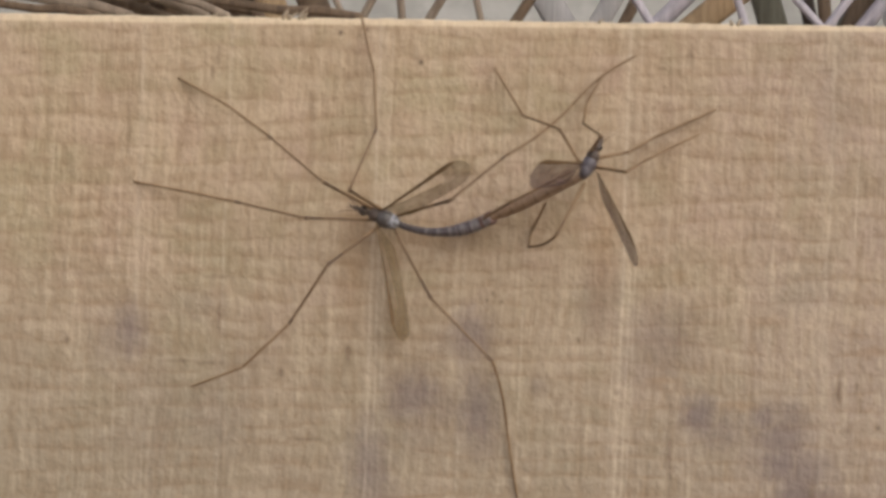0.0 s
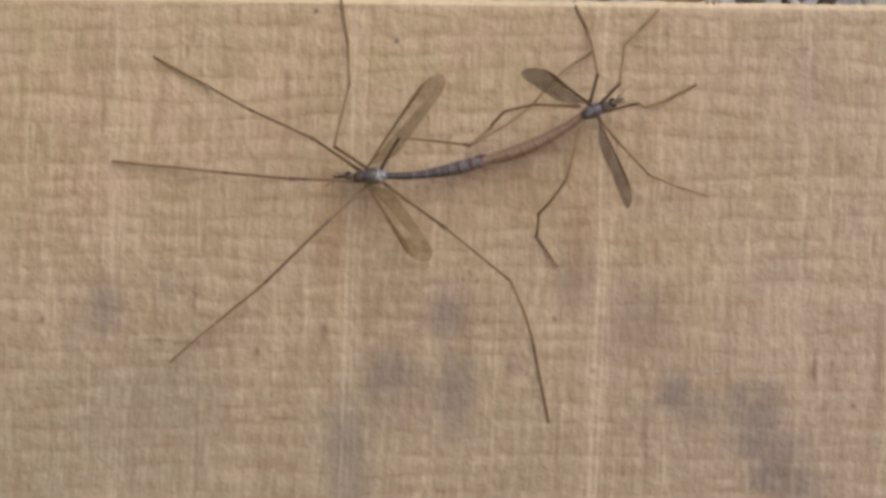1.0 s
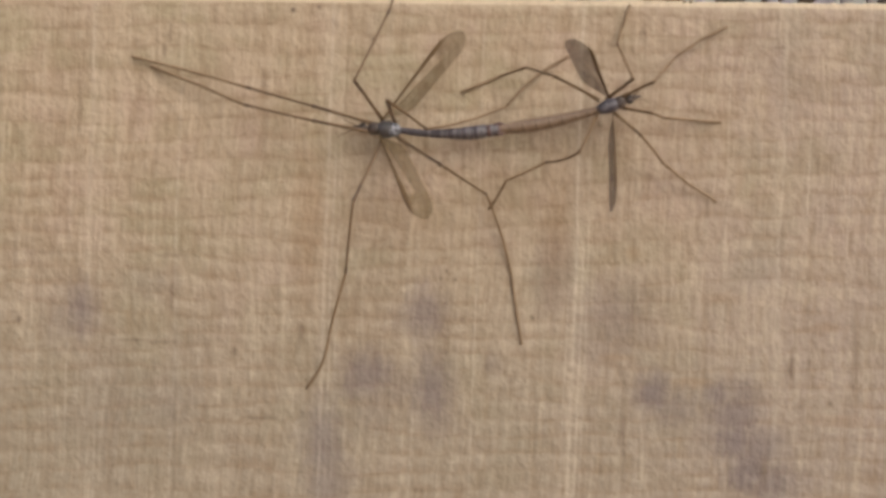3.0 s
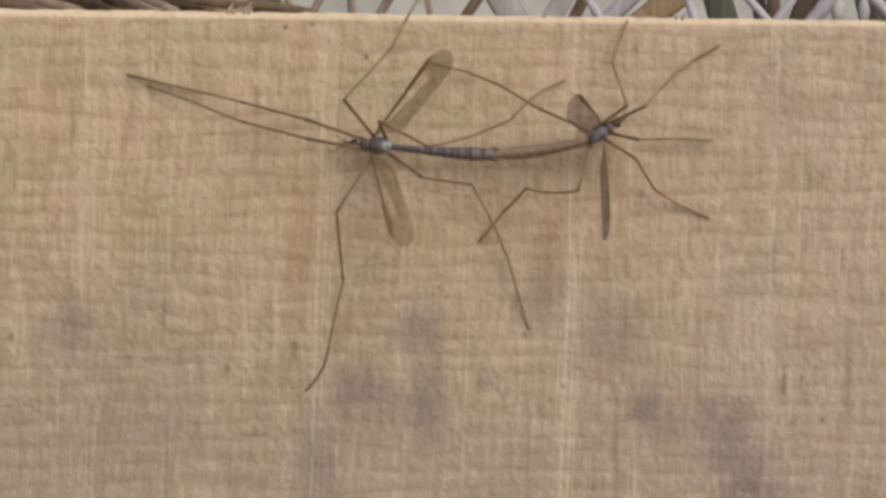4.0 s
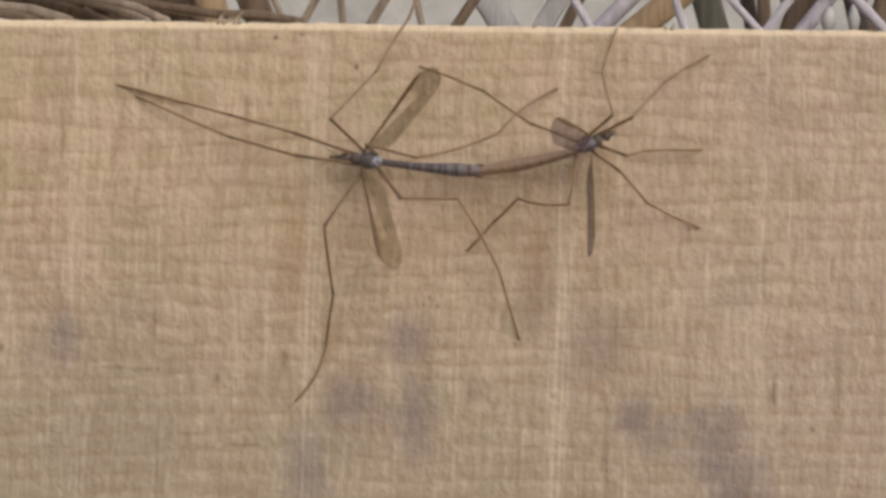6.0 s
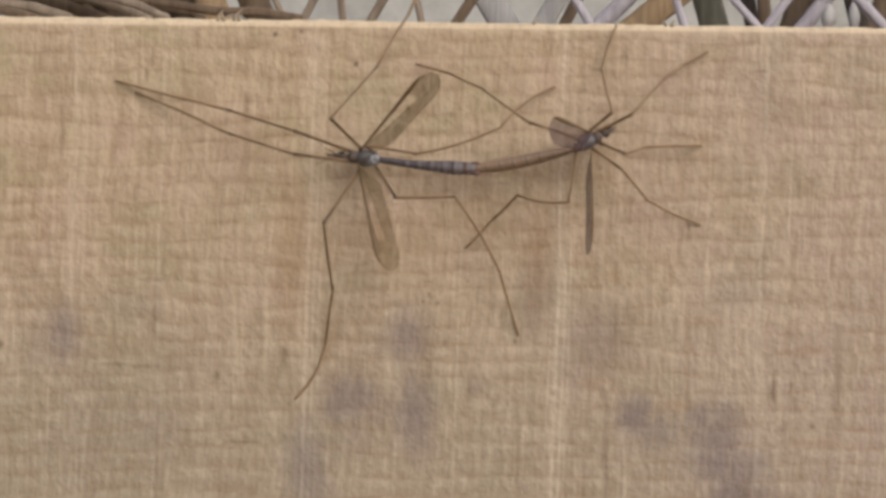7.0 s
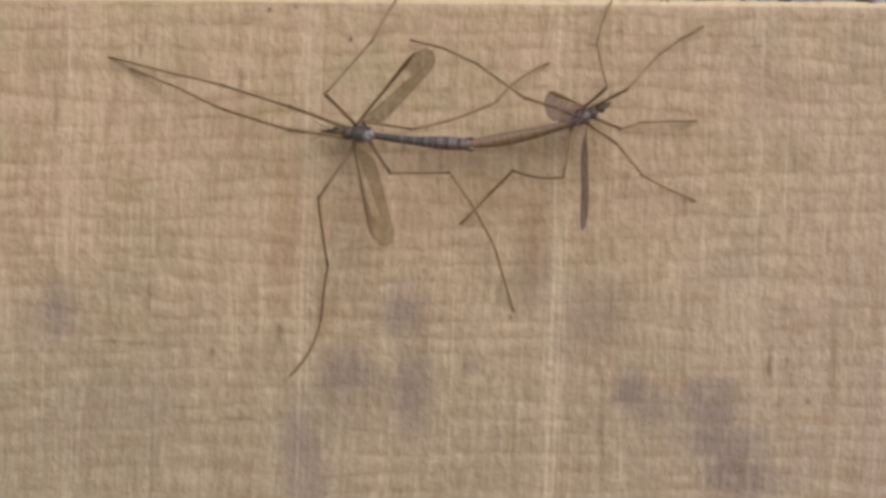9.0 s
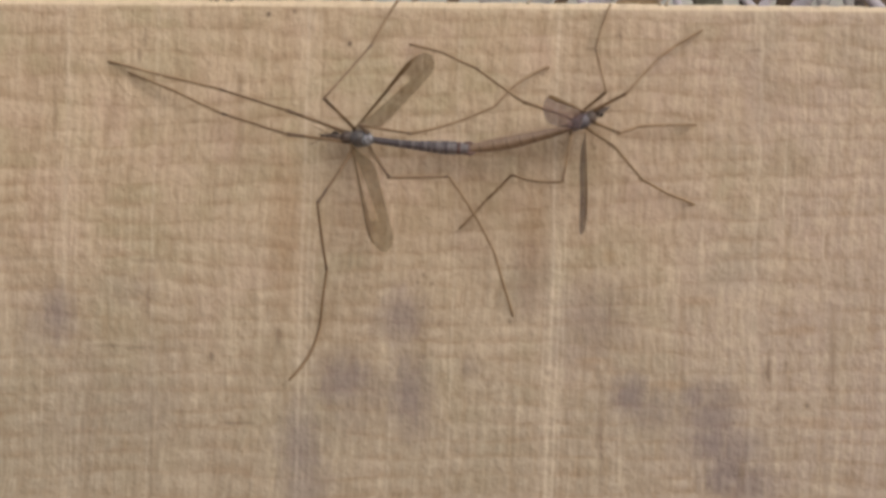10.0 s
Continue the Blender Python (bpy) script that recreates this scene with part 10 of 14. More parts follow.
    walk(PARTS["R4_1"], [
        (0, q(1.02, -4.60, 2.99, 0.0, 60.3, -31.8)), (0.05, q(1.72, -4.92, 3.15, -0.8, 63.1, -32.7)), (0.1, q(2.07, -4.73, 3.37, -3.1, 65.0, -35.2)),
        (0.2, q(2.77, -4.25, 3.76, -9.8, 66.0, -42.6)), (0.3, q(3.25, -3.56, 3.87, -20.5, 69.1, -54.2)), (0.4, q(3.61, -2.81, 3.97, -32.2, 68.1, -66.7)),
        (0.5, q(3.79, -2.05, 4.00, -39.1, 64.0, -74.3)), (0.6, q(3.20, -3.43, 3.97, -35.4, 49.8, -69.9)), (0.7, q(2.35, -4.73, 3.49, -35.0, 33.9, -69.3)),
        (0.8, q(1.26, -5.82, 2.14, -35.5, 13.7, -70.5)), (0.9, q(1.21, -5.69, 2.61, -35.0, 18.7, -68.8)), (1, q(0.95, -5.18, 2.68, -34.5, 16.2, -67.2)),
        (1.1, q(0.95, -5.86, 2.52, -37.8, 20.0, -77.6)), (1.2, q(0.82, -6.33, 1.69, -40.9, 16.8, -87.4)), (1.25, q(0.70, -6.19, 2.26, -41.0, 22.0, -87.7)),
        (1.3, q(0.58, -6.03, 2.65, -40.7, 23.5, -87.0)), (1.35, q(0.48, -5.88, 2.98, -40.3, 23.3, -86.0)), (1.38, q(0.42, -5.82, 3.09, -40.0, 23.2, -85.2)),
        (1.4, q(0.45, -5.92, 3.13, -39.6, 17.8, -84.1)), (1.42, q(0.46, -5.64, 3.39, -41.5, 28.6, -88.8)), (1.45, q(0.59, -5.49, 3.55, -45.2, 36.1, -95.8)),
        (1.5, q(0.83, -5.49, 3.56, -54.0, 45.5, -109.2)), (1.6, q(1.18, -5.16, 3.57, -55.1, 52.7, -110.6)), (1.7, q(1.66, -5.01, 4.02, -57.9, 58.7, -114.0)),
        (1.8, q(1.76, -5.10, 3.64, -61.1, 61.1, -117.7)), (1.9, q(1.94, -5.30, 3.33, -65.0, 63.4, -122.1)), (2, q(2.33, -5.82, 3.04, -72.9, 66.0, -130.9)),
        (2.1, q(2.70, -5.50, 2.41, -70.6, 67.6, -128.3)), (2.2, q(3.69, -5.81, 2.25, -67.8, 69.0, -125.3)), (2.3, q(2.97, -5.40, 2.40, -65.3, 73.1, -122.7)),
        (2.4, q(2.66, -5.41, 2.57, -52.6, 76.5, -109.5)), (2.5, q(2.29, -5.40, 2.84, -37.3, 79.7, -93.9)), (2.6, q(2.43, -5.22, 2.88, -1.3, 60.2, -56.2)),
        (2.7, q(2.40, -4.89, 2.54, 4.3, 36.0, -49.0)), (2.82, q(2.45, -5.19, 2.64, 1.0, 38.8, -54.3)), (3, q(2.22, -5.21, 2.85, -4.4, 39.7, -62.8)),
        (3.2, q(2.01, -5.23, 3.01, -9.9, 39.8, -71.4)), (3.4, q(1.82, -5.28, 3.11, -15.3, 39.1, -79.9)), (3.65, q(1.67, -5.27, 3.06, -18.9, 38.7, -85.7)), (4, q(1.67, -5.27, 3.06, -18.9, 38.7, -85.7)),
        (5.5, q(1.73, -5.07, 3.25, -11.0, 28.3, -71.5)), (7.5, q(1.86, -5.25, 3.33, -12.2, 29.3, -73.9)), (10, q(1.86, -5.25, 3.33, -12.2, 29.3, -73.9)),
    ])
    walk(PARTS["R4_2"], [
        (0, q(3.69, -6.25, -2.50, 0.0, 18.8, -37.0)), (0.05, q(4.13, -6.46, -2.49, 2.4, 26.4, -30.9)), (0.1, q(4.26, -6.27, -2.36, 4.7, 30.1, -26.0)),
        (0.2, q(4.66, -5.99, -2.02, 9.9, 38.0, -16.8)), (0.3, q(4.56, -5.39, -2.03, 12.6, 36.4, -12.3)), (0.4, q(4.54, -4.98, -1.90, 15.2, 33.9, -7.7)),
        (0.5, q(4.54, -4.71, -1.68, 17.7, 29.8, -3.0)), (0.6, q(4.60, -7.27, -0.86, 12.3, 39.7, -12.5)), (0.7, q(4.21, -9.64, -0.04, 4.7, 44.2, -23.8)),
        (0.8, q(3.31, -11.61, 0.64, -6.0, 41.5, -39.4)), (0.9, q(3.37, -11.27, 0.58, -7.1, 33.2, -41.2)), (1, q(3.30, -10.78, 0.92, -8.2, 20.0, -43.6)),
        (1.1, q(2.23, -11.66, 0.36, -9.7, 17.5, -48.3)), (1.2, q(1.09, -12.37, -0.14, -10.8, 5.2, -54.0)), (1.25, q(0.94, -12.04, -0.11, -11.3, 9.8, -58.3)),
        (1.3, q(0.88, -11.82, 0.14, -12.3, 15.0, -62.9)), (1.35, q(0.89, -11.68, 0.49, -14.0, 23.4, -68.0)), (1.38, q(0.91, -11.61, 0.60, -15.5, 28.1, -71.3)),
        (1.4, q(1.06, -11.91, 1.19, -16.4, 33.6, -73.1)), (1.42, q(0.58, -11.19, 0.36, -16.1, 30.3, -72.6)), (1.45, q(0.07, -10.58, -0.17, -15.4, 29.2, -71.2)),
        (1.5, q(-0.63, -9.68, -0.95, -14.4, 28.6, -69.2)), (1.6, q(-0.16, -8.74, -1.46, -11.0, 28.8, -62.0)), (1.7, q(0.32, -8.01, -1.38, -7.3, 29.3, -54.5)),
        (1.8, q(0.34, -7.80, -1.89, -7.2, 22.3, -54.2)), (1.9, q(0.43, -7.70, -2.32, -7.0, 16.7, -53.7)), (2, q(0.65, -7.77, -2.73, -7.0, 11.4, -53.5)),
        (2.1, q(1.21, -7.39, -3.43, -6.1, 2.7, -46.7)), (2.2, q(2.38, -7.67, -3.65, -7.9, -27.3, -38.5)), (2.3, q(1.98, -6.95, -3.65, -6.6, -0.0, -43.9)),
        (2.4, q(2.17, -6.80, -3.58, -6.6, 0.9, -47.8)), (2.5, q(2.21, -6.53, -3.38, -6.7, 1.7, -51.3)), (2.6, q(4.17, -7.83, -2.60, -6.8, 5.2, -51.8)),
        (2.7, q(5.75, -8.74, -1.18, -6.8, 7.6, -51.8)), (2.82, q(5.32, -9.19, -1.32, -7.1, 11.1, -53.8)), (3, q(4.44, -9.53, -1.19, -7.7, 14.4, -56.7)),
        (3.2, q(3.56, -9.84, -1.03, -8.4, 19.0, -59.2)), (3.4, q(2.68, -10.11, -0.88, -9.2, 24.5, -61.4)), (3.65, q(2.04, -10.19, -0.89, -9.8, 27.2, -62.6)), (4, q(2.04, -10.19, -0.89, -9.8, 27.2, -62.6)),
        (5.5, q(3.50, -10.34, 0.25, -4.8, 26.6, -51.6)), (7.5, q(3.40, -10.55, 0.24, -5.8, 26.3, -53.8)), (10, q(3.40, -10.55, 0.24, -5.8, 26.3, -53.8)),
    ])
    walk(PARTS["R4_3"], [
        (0, q(7.20, -8.89, -4.00, 0.0, 11.1, -38.2)), (0.05, q(7.70, -8.60, -4.56, 1.8, 15.4, -30.4)), (0.1, q(7.87, -8.03, -4.69, 3.6, 14.9, -23.4)),
        (0.2, q(8.17, -7.04, -4.88, 7.0, 12.5, -9.4)), (0.3, q(8.22, -6.19, -4.79, 8.7, 9.3, -0.2)), (0.4, q(8.37, -5.50, -4.49, 10.1, 8.9, 8.6)),
        (0.5, q(8.56, -4.92, -3.99, 11.4, 9.4, 17.0)), (0.6, q(8.09, -8.04, -3.82, 8.3, 10.6, -1.1)), (0.7, q(7.26, -10.98, -3.27, 3.7, 15.2, -21.3)),
        (0.8, q(6.00, -13.82, -2.44, -1.7, 15.3, -41.8)), (0.9, q(6.29, -13.83, -1.97, -1.2, 17.5, -40.1)), (1, q(6.46, -13.79, -0.67, -0.5, 19.8, -37.7)),
        (1.1, q(5.18, -14.97, -1.04, -3.2, 30.0, -44.2)), (1.2, q(3.82, -16.11, -0.56, -7.4, 43.0, -51.2)), (1.25, q(3.35, -15.94, -0.90, -8.3, 39.3, -52.5)),
        (1.3, q(2.93, -15.82, -1.06, -8.9, 36.7, -53.6)), (1.35, q(2.48, -15.63, -1.36, -9.7, 32.1, -54.8)), (1.38, q(2.22, -15.49, -1.59, -10.1, 28.7, -55.7)),
        (1.4, q(2.19, -15.61, -1.38, -10.4, 31.9, -56.2)), (1.42, q(1.78, -15.02, -1.98, -10.5, 23.1, -56.4)), (1.45, q(1.38, -14.41, -2.44, -10.7, 17.0, -57.0)),
        (1.5, q(0.82, -13.49, -3.18, -11.0, 7.3, -58.8)), (1.6, q(1.75, -12.33, -3.70, -10.7, -0.3, -52.6)), (1.7, q(2.68, -11.30, -3.65, -10.7, -1.0, -46.6)),
        (1.8, q(2.85, -11.28, -3.65, -10.8, -0.8, -44.7)), (1.9, q(3.07, -11.29, -3.65, -10.8, -0.9, -42.9)), (2, q(3.36, -11.43, -3.65, -10.9, -3.7, -40.3)),
        (2.1, q(4.39, -10.77, -3.65, -11.2, -0.9, -31.5)), (2.2, q(5.62, -10.24, -1.52, -9.3, 23.4, -21.6)), (2.3, q(5.33, -10.17, -3.65, -11.1, -0.9, -30.9)),
        (2.4, q(5.29, -10.24, -3.65, -11.0, -0.8, -39.6)), (2.5, q(5.11, -10.15, -3.52, -11.0, 0.2, -47.6)), (2.6, q(7.04, -11.47, -3.03, -10.9, 4.4, -45.7)),
        (2.7, q(8.60, -12.36, -1.80, -10.7, 8.8, -44.5)), (2.82, q(8.01, -12.87, -2.22, -11.0, 10.4, -46.0)), (3, q(6.91, -13.29, -2.34, -11.5, 10.9, -49.0)),
        (3.2, q(5.81, -13.61, -2.55, -12.1, 10.4, -51.9)), (3.4, q(4.70, -13.82, -2.81, -12.6, 8.7, -55.0)), (3.65, q(3.95, -13.86, -3.01, -12.9, 6.0, -57.1)), (4, q(3.95, -13.86, -3.01, -12.9, 6.0, -57.1)),
        (5.5, q(6.08, -13.60, -1.83, -10.8, 22.4, -48.8)), (7.5, q(5.86, -13.91, -1.82, -10.1, 24.0, -47.0)), (10, q(5.86, -13.91, -1.82, -10.1, 24.0, -47.0)),
    ])
    walk(PARTS["R6_0"], [
        (0, q(-1.79, 1.67, -0.02, 0.0, -35.0, 144.0)), (0.05, q(-1.46, 1.35, -0.30, -4.2, -37.7, 151.0)), (0.1, q(-1.54, 1.33, -0.27, -7.8, -36.2, 157.0)),
        (0.2, q(-3.23, 1.54, 0.64, -14.3, -29.7, 168.9)), (0.3, q(-1.24, 1.09, -0.61, -20.0, -21.3, -177.8)), (0.4, q(-1.22, 1.04, -0.64, -24.2, -15.1, -164.5)),
        (0.5, q(-2.83, 0.11, -0.22, -27.5, -14.1, -151.6)), (0.6, q(-1.18, 1.06, -0.59, -21.6, -30.1, -166.9)), (0.7, q(-1.45, 1.14, -0.22, -9.9, -46.7, 174.4)),
        (0.8, q(-1.46, 1.33, -0.01, 6.1, -53.6, 153.8)), (0.9, q(-1.43, 1.30, 0.01, 4.5, -56.2, 155.7)), (1, q(-1.68, 1.31, 0.29, -1.0, -54.2, 162.5)),
        (1.1, q(-1.47, 1.29, 0.13, 2.5, -58.5, 158.3)), (1.2, q(-1.64, 1.34, 0.32, 1.2, -56.6, 159.8)), (1.25, q(-1.36, 1.27, 0.02, 6.2, -61.0, 153.9)),
        (1.3, q(-1.30, 1.26, -0.07, 8.6, -62.0, 151.2)), (1.35, q(-1.24, 1.25, -0.15, 11.1, -62.9, 148.4)), (1.38, q(-1.20, 1.23, -0.21, 12.6, -63.5, 146.7)),
        (1.4, q(-1.25, 1.25, -0.18, 10.6, -61.1, 148.9)), (1.42, q(-1.11, 1.18, -0.41, 14.3, -64.5, 144.8)), (1.45, q(-1.08, 1.15, -0.49, 14.8, -65.7, 144.2)),
        (1.5, q(-1.54, 1.43, 1.24, 10.7, -71.9, 148.6)), (1.6, q(-1.26, 1.24, 0.09, 6.9, -69.5, 152.7)), (1.7, q(-1.22, 1.18, -0.16, -0.4, -66.6, 160.5)),
        (1.8, q(-1.19, 1.16, -0.21, -2.3, -68.1, 162.6)), (1.9, q(-1.27, 1.17, 0.06, -5.2, -69.8, 165.7)), (2, q(-1.46, 1.19, 0.64, -8.4, -70.7, 169.1)),
        (2.1, q(-1.38, 1.11, 0.37, -17.3, -70.5, 178.5)), (2.2, q(-1.52, 1.03, 0.67, -25.6, -68.9, -172.6)), (2.3, q(-1.21, 1.11, -0.27, -15.6, -64.3, 176.5)),
        (2.4, q(-1.12, 1.12, -0.49, -9.1, -59.5, 169.1)), (2.5, q(-1.40, 1.19, -0.13, -7.4, -54.0, 167.1)), (2.6, q(-1.42, 1.27, -0.07, -0.0, -54.3, 158.0)),
        (2.7, q(-1.46, 1.33, -0.12, 3.1, -48.4, 154.1)), (2.82, q(-1.30, 1.28, -0.29, 7.0, -49.7, 148.9)), (3, q(-1.24, 1.28, -0.33, 11.7, -50.2, 142.7)),
        (3.2, q(-1.10, 1.19, -0.55, 16.1, -48.4, 136.9)), (3.4, q(-1.02, 1.12, -0.67, 20.1, -46.3, 131.5)), (3.65, q(-0.81, 0.86, -0.99, 22.6, -43.9, 127.9)), (4, q(-0.81, 0.86, -0.99, 22.6, -43.9, 127.9)),
        (5.5, q(-0.67, 0.81, -1.17, 15.1, -46.8, 138.5)), (7.5, q(-0.44, 0.62, -1.43, 14.2, -44.6, 139.7)), (10, q(-0.44, 0.62, -1.43, 14.2, -44.6, 139.7)),
    ])
    walk(PARTS["R6_1"], [
        (0, q(-8.98, 6.90, 6.21, 0.0, 64.1, 146.1)), (0.05, q(-8.97, 5.52, 6.35, 10.9, 66.9, 158.1)), (0.1, q(-9.60, 4.76, 6.15, 18.2, 65.8, 166.0)),
        (0.2, q(-12.49, 3.36, 6.02, 29.9, 59.1, 179.2)), (0.3, q(-11.35, 0.70, 3.33, 46.5, 63.1, -161.9)), (0.4, q(-11.32, -1.75, 2.19, 59.0, 57.1, -147.4)),
        (0.5, q(-12.09, -4.90, 2.42, 70.8, 55.9, -133.3)), (0.6, q(-10.34, -1.07, 4.85, 54.8, 67.3, -151.5)), (0.7, q(-8.86, 1.86, 7.69, 24.4, 71.1, 176.2)),
        (0.8, q(-7.24, 4.17, 8.73, -0.8, 67.8, 149.4)), (0.9, q(-6.95, 3.78, 9.03, -1.3, 68.0, 148.8)), (1, q(-7.73, 3.22, 9.10, 8.5, 65.6, 159.5)),
        (1.1, q(-6.74, 3.39, 9.39, -9.6, 68.3, 139.9)), (1.2, q(-7.26, 3.40, 9.38, -11.3, 67.1, 138.0)), (1.25, q(-6.09, 3.60, 9.51, -22.1, 69.3, 126.3)),
        (1.3, q(-5.77, 3.73, 9.52, -20.5, 69.6, 128.1)), (1.35, q(-5.44, 3.83, 9.52, -18.9, 69.7, 129.8)), (1.38, q(-5.25, 3.89, 9.51, -18.0, 69.7, 130.8)),
        (1.4, q(-5.75, 3.96, 9.32, -9.9, 66.8, 139.4)), (1.42, q(-4.93, 3.87, 9.39, -18.8, 67.9, 129.8)), (1.45, q(-4.70, 3.77, 9.40, -19.6, 64.3, 129.0)),
        (1.5, q(-4.41, 3.18, 11.56, -19.1, 46.4, 129.6)), (1.6, q(-4.63, 2.97, 10.26, -14.3, 52.0, 135.9)), (1.7, q(-5.29, 2.62, 9.80, -8.4, 49.3, 143.5)),
        (1.8, q(-5.05, 2.37, 9.86, -7.9, 50.5, 144.1)), (1.9, q(-4.91, 2.10, 10.25, -6.5, 48.7, 146.0)), (2, q(-4.99, 1.87, 10.88, -4.6, 43.1, 148.6)),
        (2.1, q(-5.00, 1.20, 10.61, -0.3, 46.0, 154.7)), (2.2, q(-5.40, 0.53, 10.80, 5.0, 42.2, 162.4)), (2.3, q(-5.91, 1.40, 9.52, 8.2, 54.7, 166.6)),
        (2.4, q(-6.53, 2.17, 8.87, 13.9, 59.3, 173.5)), (2.5, q(-7.62, 2.62, 8.65, 23.5, 57.0, -175.2)), (2.6, q(-7.30, 3.65, 8.75, 10.7, 68.3, 170.3)),
        (2.7, q(-7.95, 4.48, 8.00, -7.1, 75.5, 151.7)), (2.82, q(-7.31, 4.91, 7.99, -19.4, 71.8, 138.9)), (3, q(-6.77, 5.50, 8.01, -30.3, 65.6, 127.2)),
        (3.2, q(-6.36, 6.11, 7.57, -37.5, 59.1, 119.2)), (3.4, q(-5.99, 6.74, 7.18, -43.1, 51.7, 112.3)), (3.65, q(-5.62, 7.03, 6.53, -46.3, 45.9, 108.0)), (4, q(-5.62, 7.03, 6.53, -46.3, 45.9, 108.0)),
        (5.5, q(-6.23, 5.74, 6.74, -41.8, 31.3, 115.2)), (7.5, q(-6.33, 5.62, 6.20, -42.9, 27.6, 113.0)), (10, q(-6.33, 5.62, 6.20, -42.9, 27.6, 113.0)),
    ])
    walk(PARTS["R6_2"], [
        (0, q(-12.17, 9.04, -1.69, 0.0, 79.8, 152.5)), (0.05, q(-12.17, 6.80, -1.73, 6.9, 68.4, 159.7)), (0.1, q(-13.10, 5.63, -1.86, 12.9, 59.0, 166.3)),
        (0.2, q(-17.00, 3.42, -1.52, 25.2, 56.2, -179.1)), (0.3, q(-15.13, -0.53, -4.50, 31.6, 11.2, -168.4)), (0.4, q(-15.35, -4.32, -5.18, 32.7, -0.1, -156.9)),
        (0.5, q(-15.47, -8.49, -4.86, 31.9, -6.0, -141.7)), (0.6, q(-13.32, -2.69, -3.25, 31.5, 15.5, -146.7)), (0.7, q(-11.69, 2.05, -0.63, 30.1, 47.0, -149.3)),
        (0.8, q(-10.10, 5.86, 0.59, 28.0, 67.9, -151.7)), (0.9, q(-9.76, 5.48, 0.88, 23.6, 67.4, -156.5)), (1, q(-11.13, 4.50, 1.10, 21.0, 65.5, -159.4)),
        (1.1, q(-9.22, 5.48, 1.23, 10.0, 70.5, -171.3)), (1.2, q(-9.80, 5.69, 1.29, -1.1, 74.7, 177.2)), (1.25, q(-7.93, 6.10, 1.29, -10.9, 74.5, 167.0)),
        (1.3, q(-7.66, 6.14, 1.29, -18.3, 74.2, 159.4)), (1.35, q(-7.39, 6.18, 1.28, -25.2, 73.8, 152.2)), (1.38, q(-7.24, 6.19, 1.27, -29.0, 73.5, 148.2)),
        (1.4, q(-8.38, 6.21, 1.25, -27.9, 72.0, 149.3)), (1.42, q(-7.05, 6.41, 1.25, -27.7, 72.6, 149.6)), (1.45, q(-7.10, 6.73, 1.48, -24.0, 72.5, 153.5)),
        (1.5, q(-8.27, 7.85, 5.20, 1.3, 62.2, -179.4)), (1.6, q(-8.51, 6.74, 3.34, -20.4, 65.6, 156.6)), (1.7, q(-9.89, 6.02, 3.14, -29.4, 62.9, 146.6)),
        (1.8, q(-9.57, 5.64, 3.08, -27.4, 62.8, 148.9)), (1.9, q(-9.72, 5.35, 3.65, -25.1, 63.5, 151.5)), (2, q(-10.46, 5.22, 4.88, -20.3, 64.4, 156.7)),
        (2.1, q(-10.52, 3.81, 4.29, -15.4, 63.4, 162.2)), (2.2, q(-11.60, 2.50, 4.90, -8.6, 65.0, 169.8)), (2.3, q(-10.85, 2.57, 2.35, -7.6, 70.4, 170.9)),
        (2.4, q(-10.99, 2.68, 1.32, 2.6, 71.5, -178.3)), (2.5, q(-12.39, 2.22, 1.29, 17.5, 70.7, -162.6)), (2.6, q(-10.50, 4.19, 0.58, 25.4, 54.0, -153.8)),
        (2.7, q(-9.88, 5.52, -0.51, 28.4, 36.9, -149.7)), (2.82, q(-9.38, 6.72, -0.36, 19.6, 39.0, -163.9)), (3, q(-8.96, 8.39, 0.01, 5.0, 44.3, 174.3)),
        (3.2, q(-8.56, 10.05, 0.04, -10.9, 44.7, 151.8)), (3.4, q(-8.05, 11.78, 0.29, -24.2, 38.1, 131.8)), (3.65, q(-7.51, 12.85, 0.22, -30.4, 27.4, 120.4)), (4, q(-7.51, 12.85, 0.22, -30.4, 27.4, 120.4)),
        (5.5, q(-9.42, 12.53, 2.18, -27.1, 27.5, 127.6)), (7.5, q(-9.38, 12.78, 2.13, -28.7, 25.3, 123.9)), (10, q(-9.38, 12.78, 2.13, -28.7, 25.3, 123.9)),
    ])
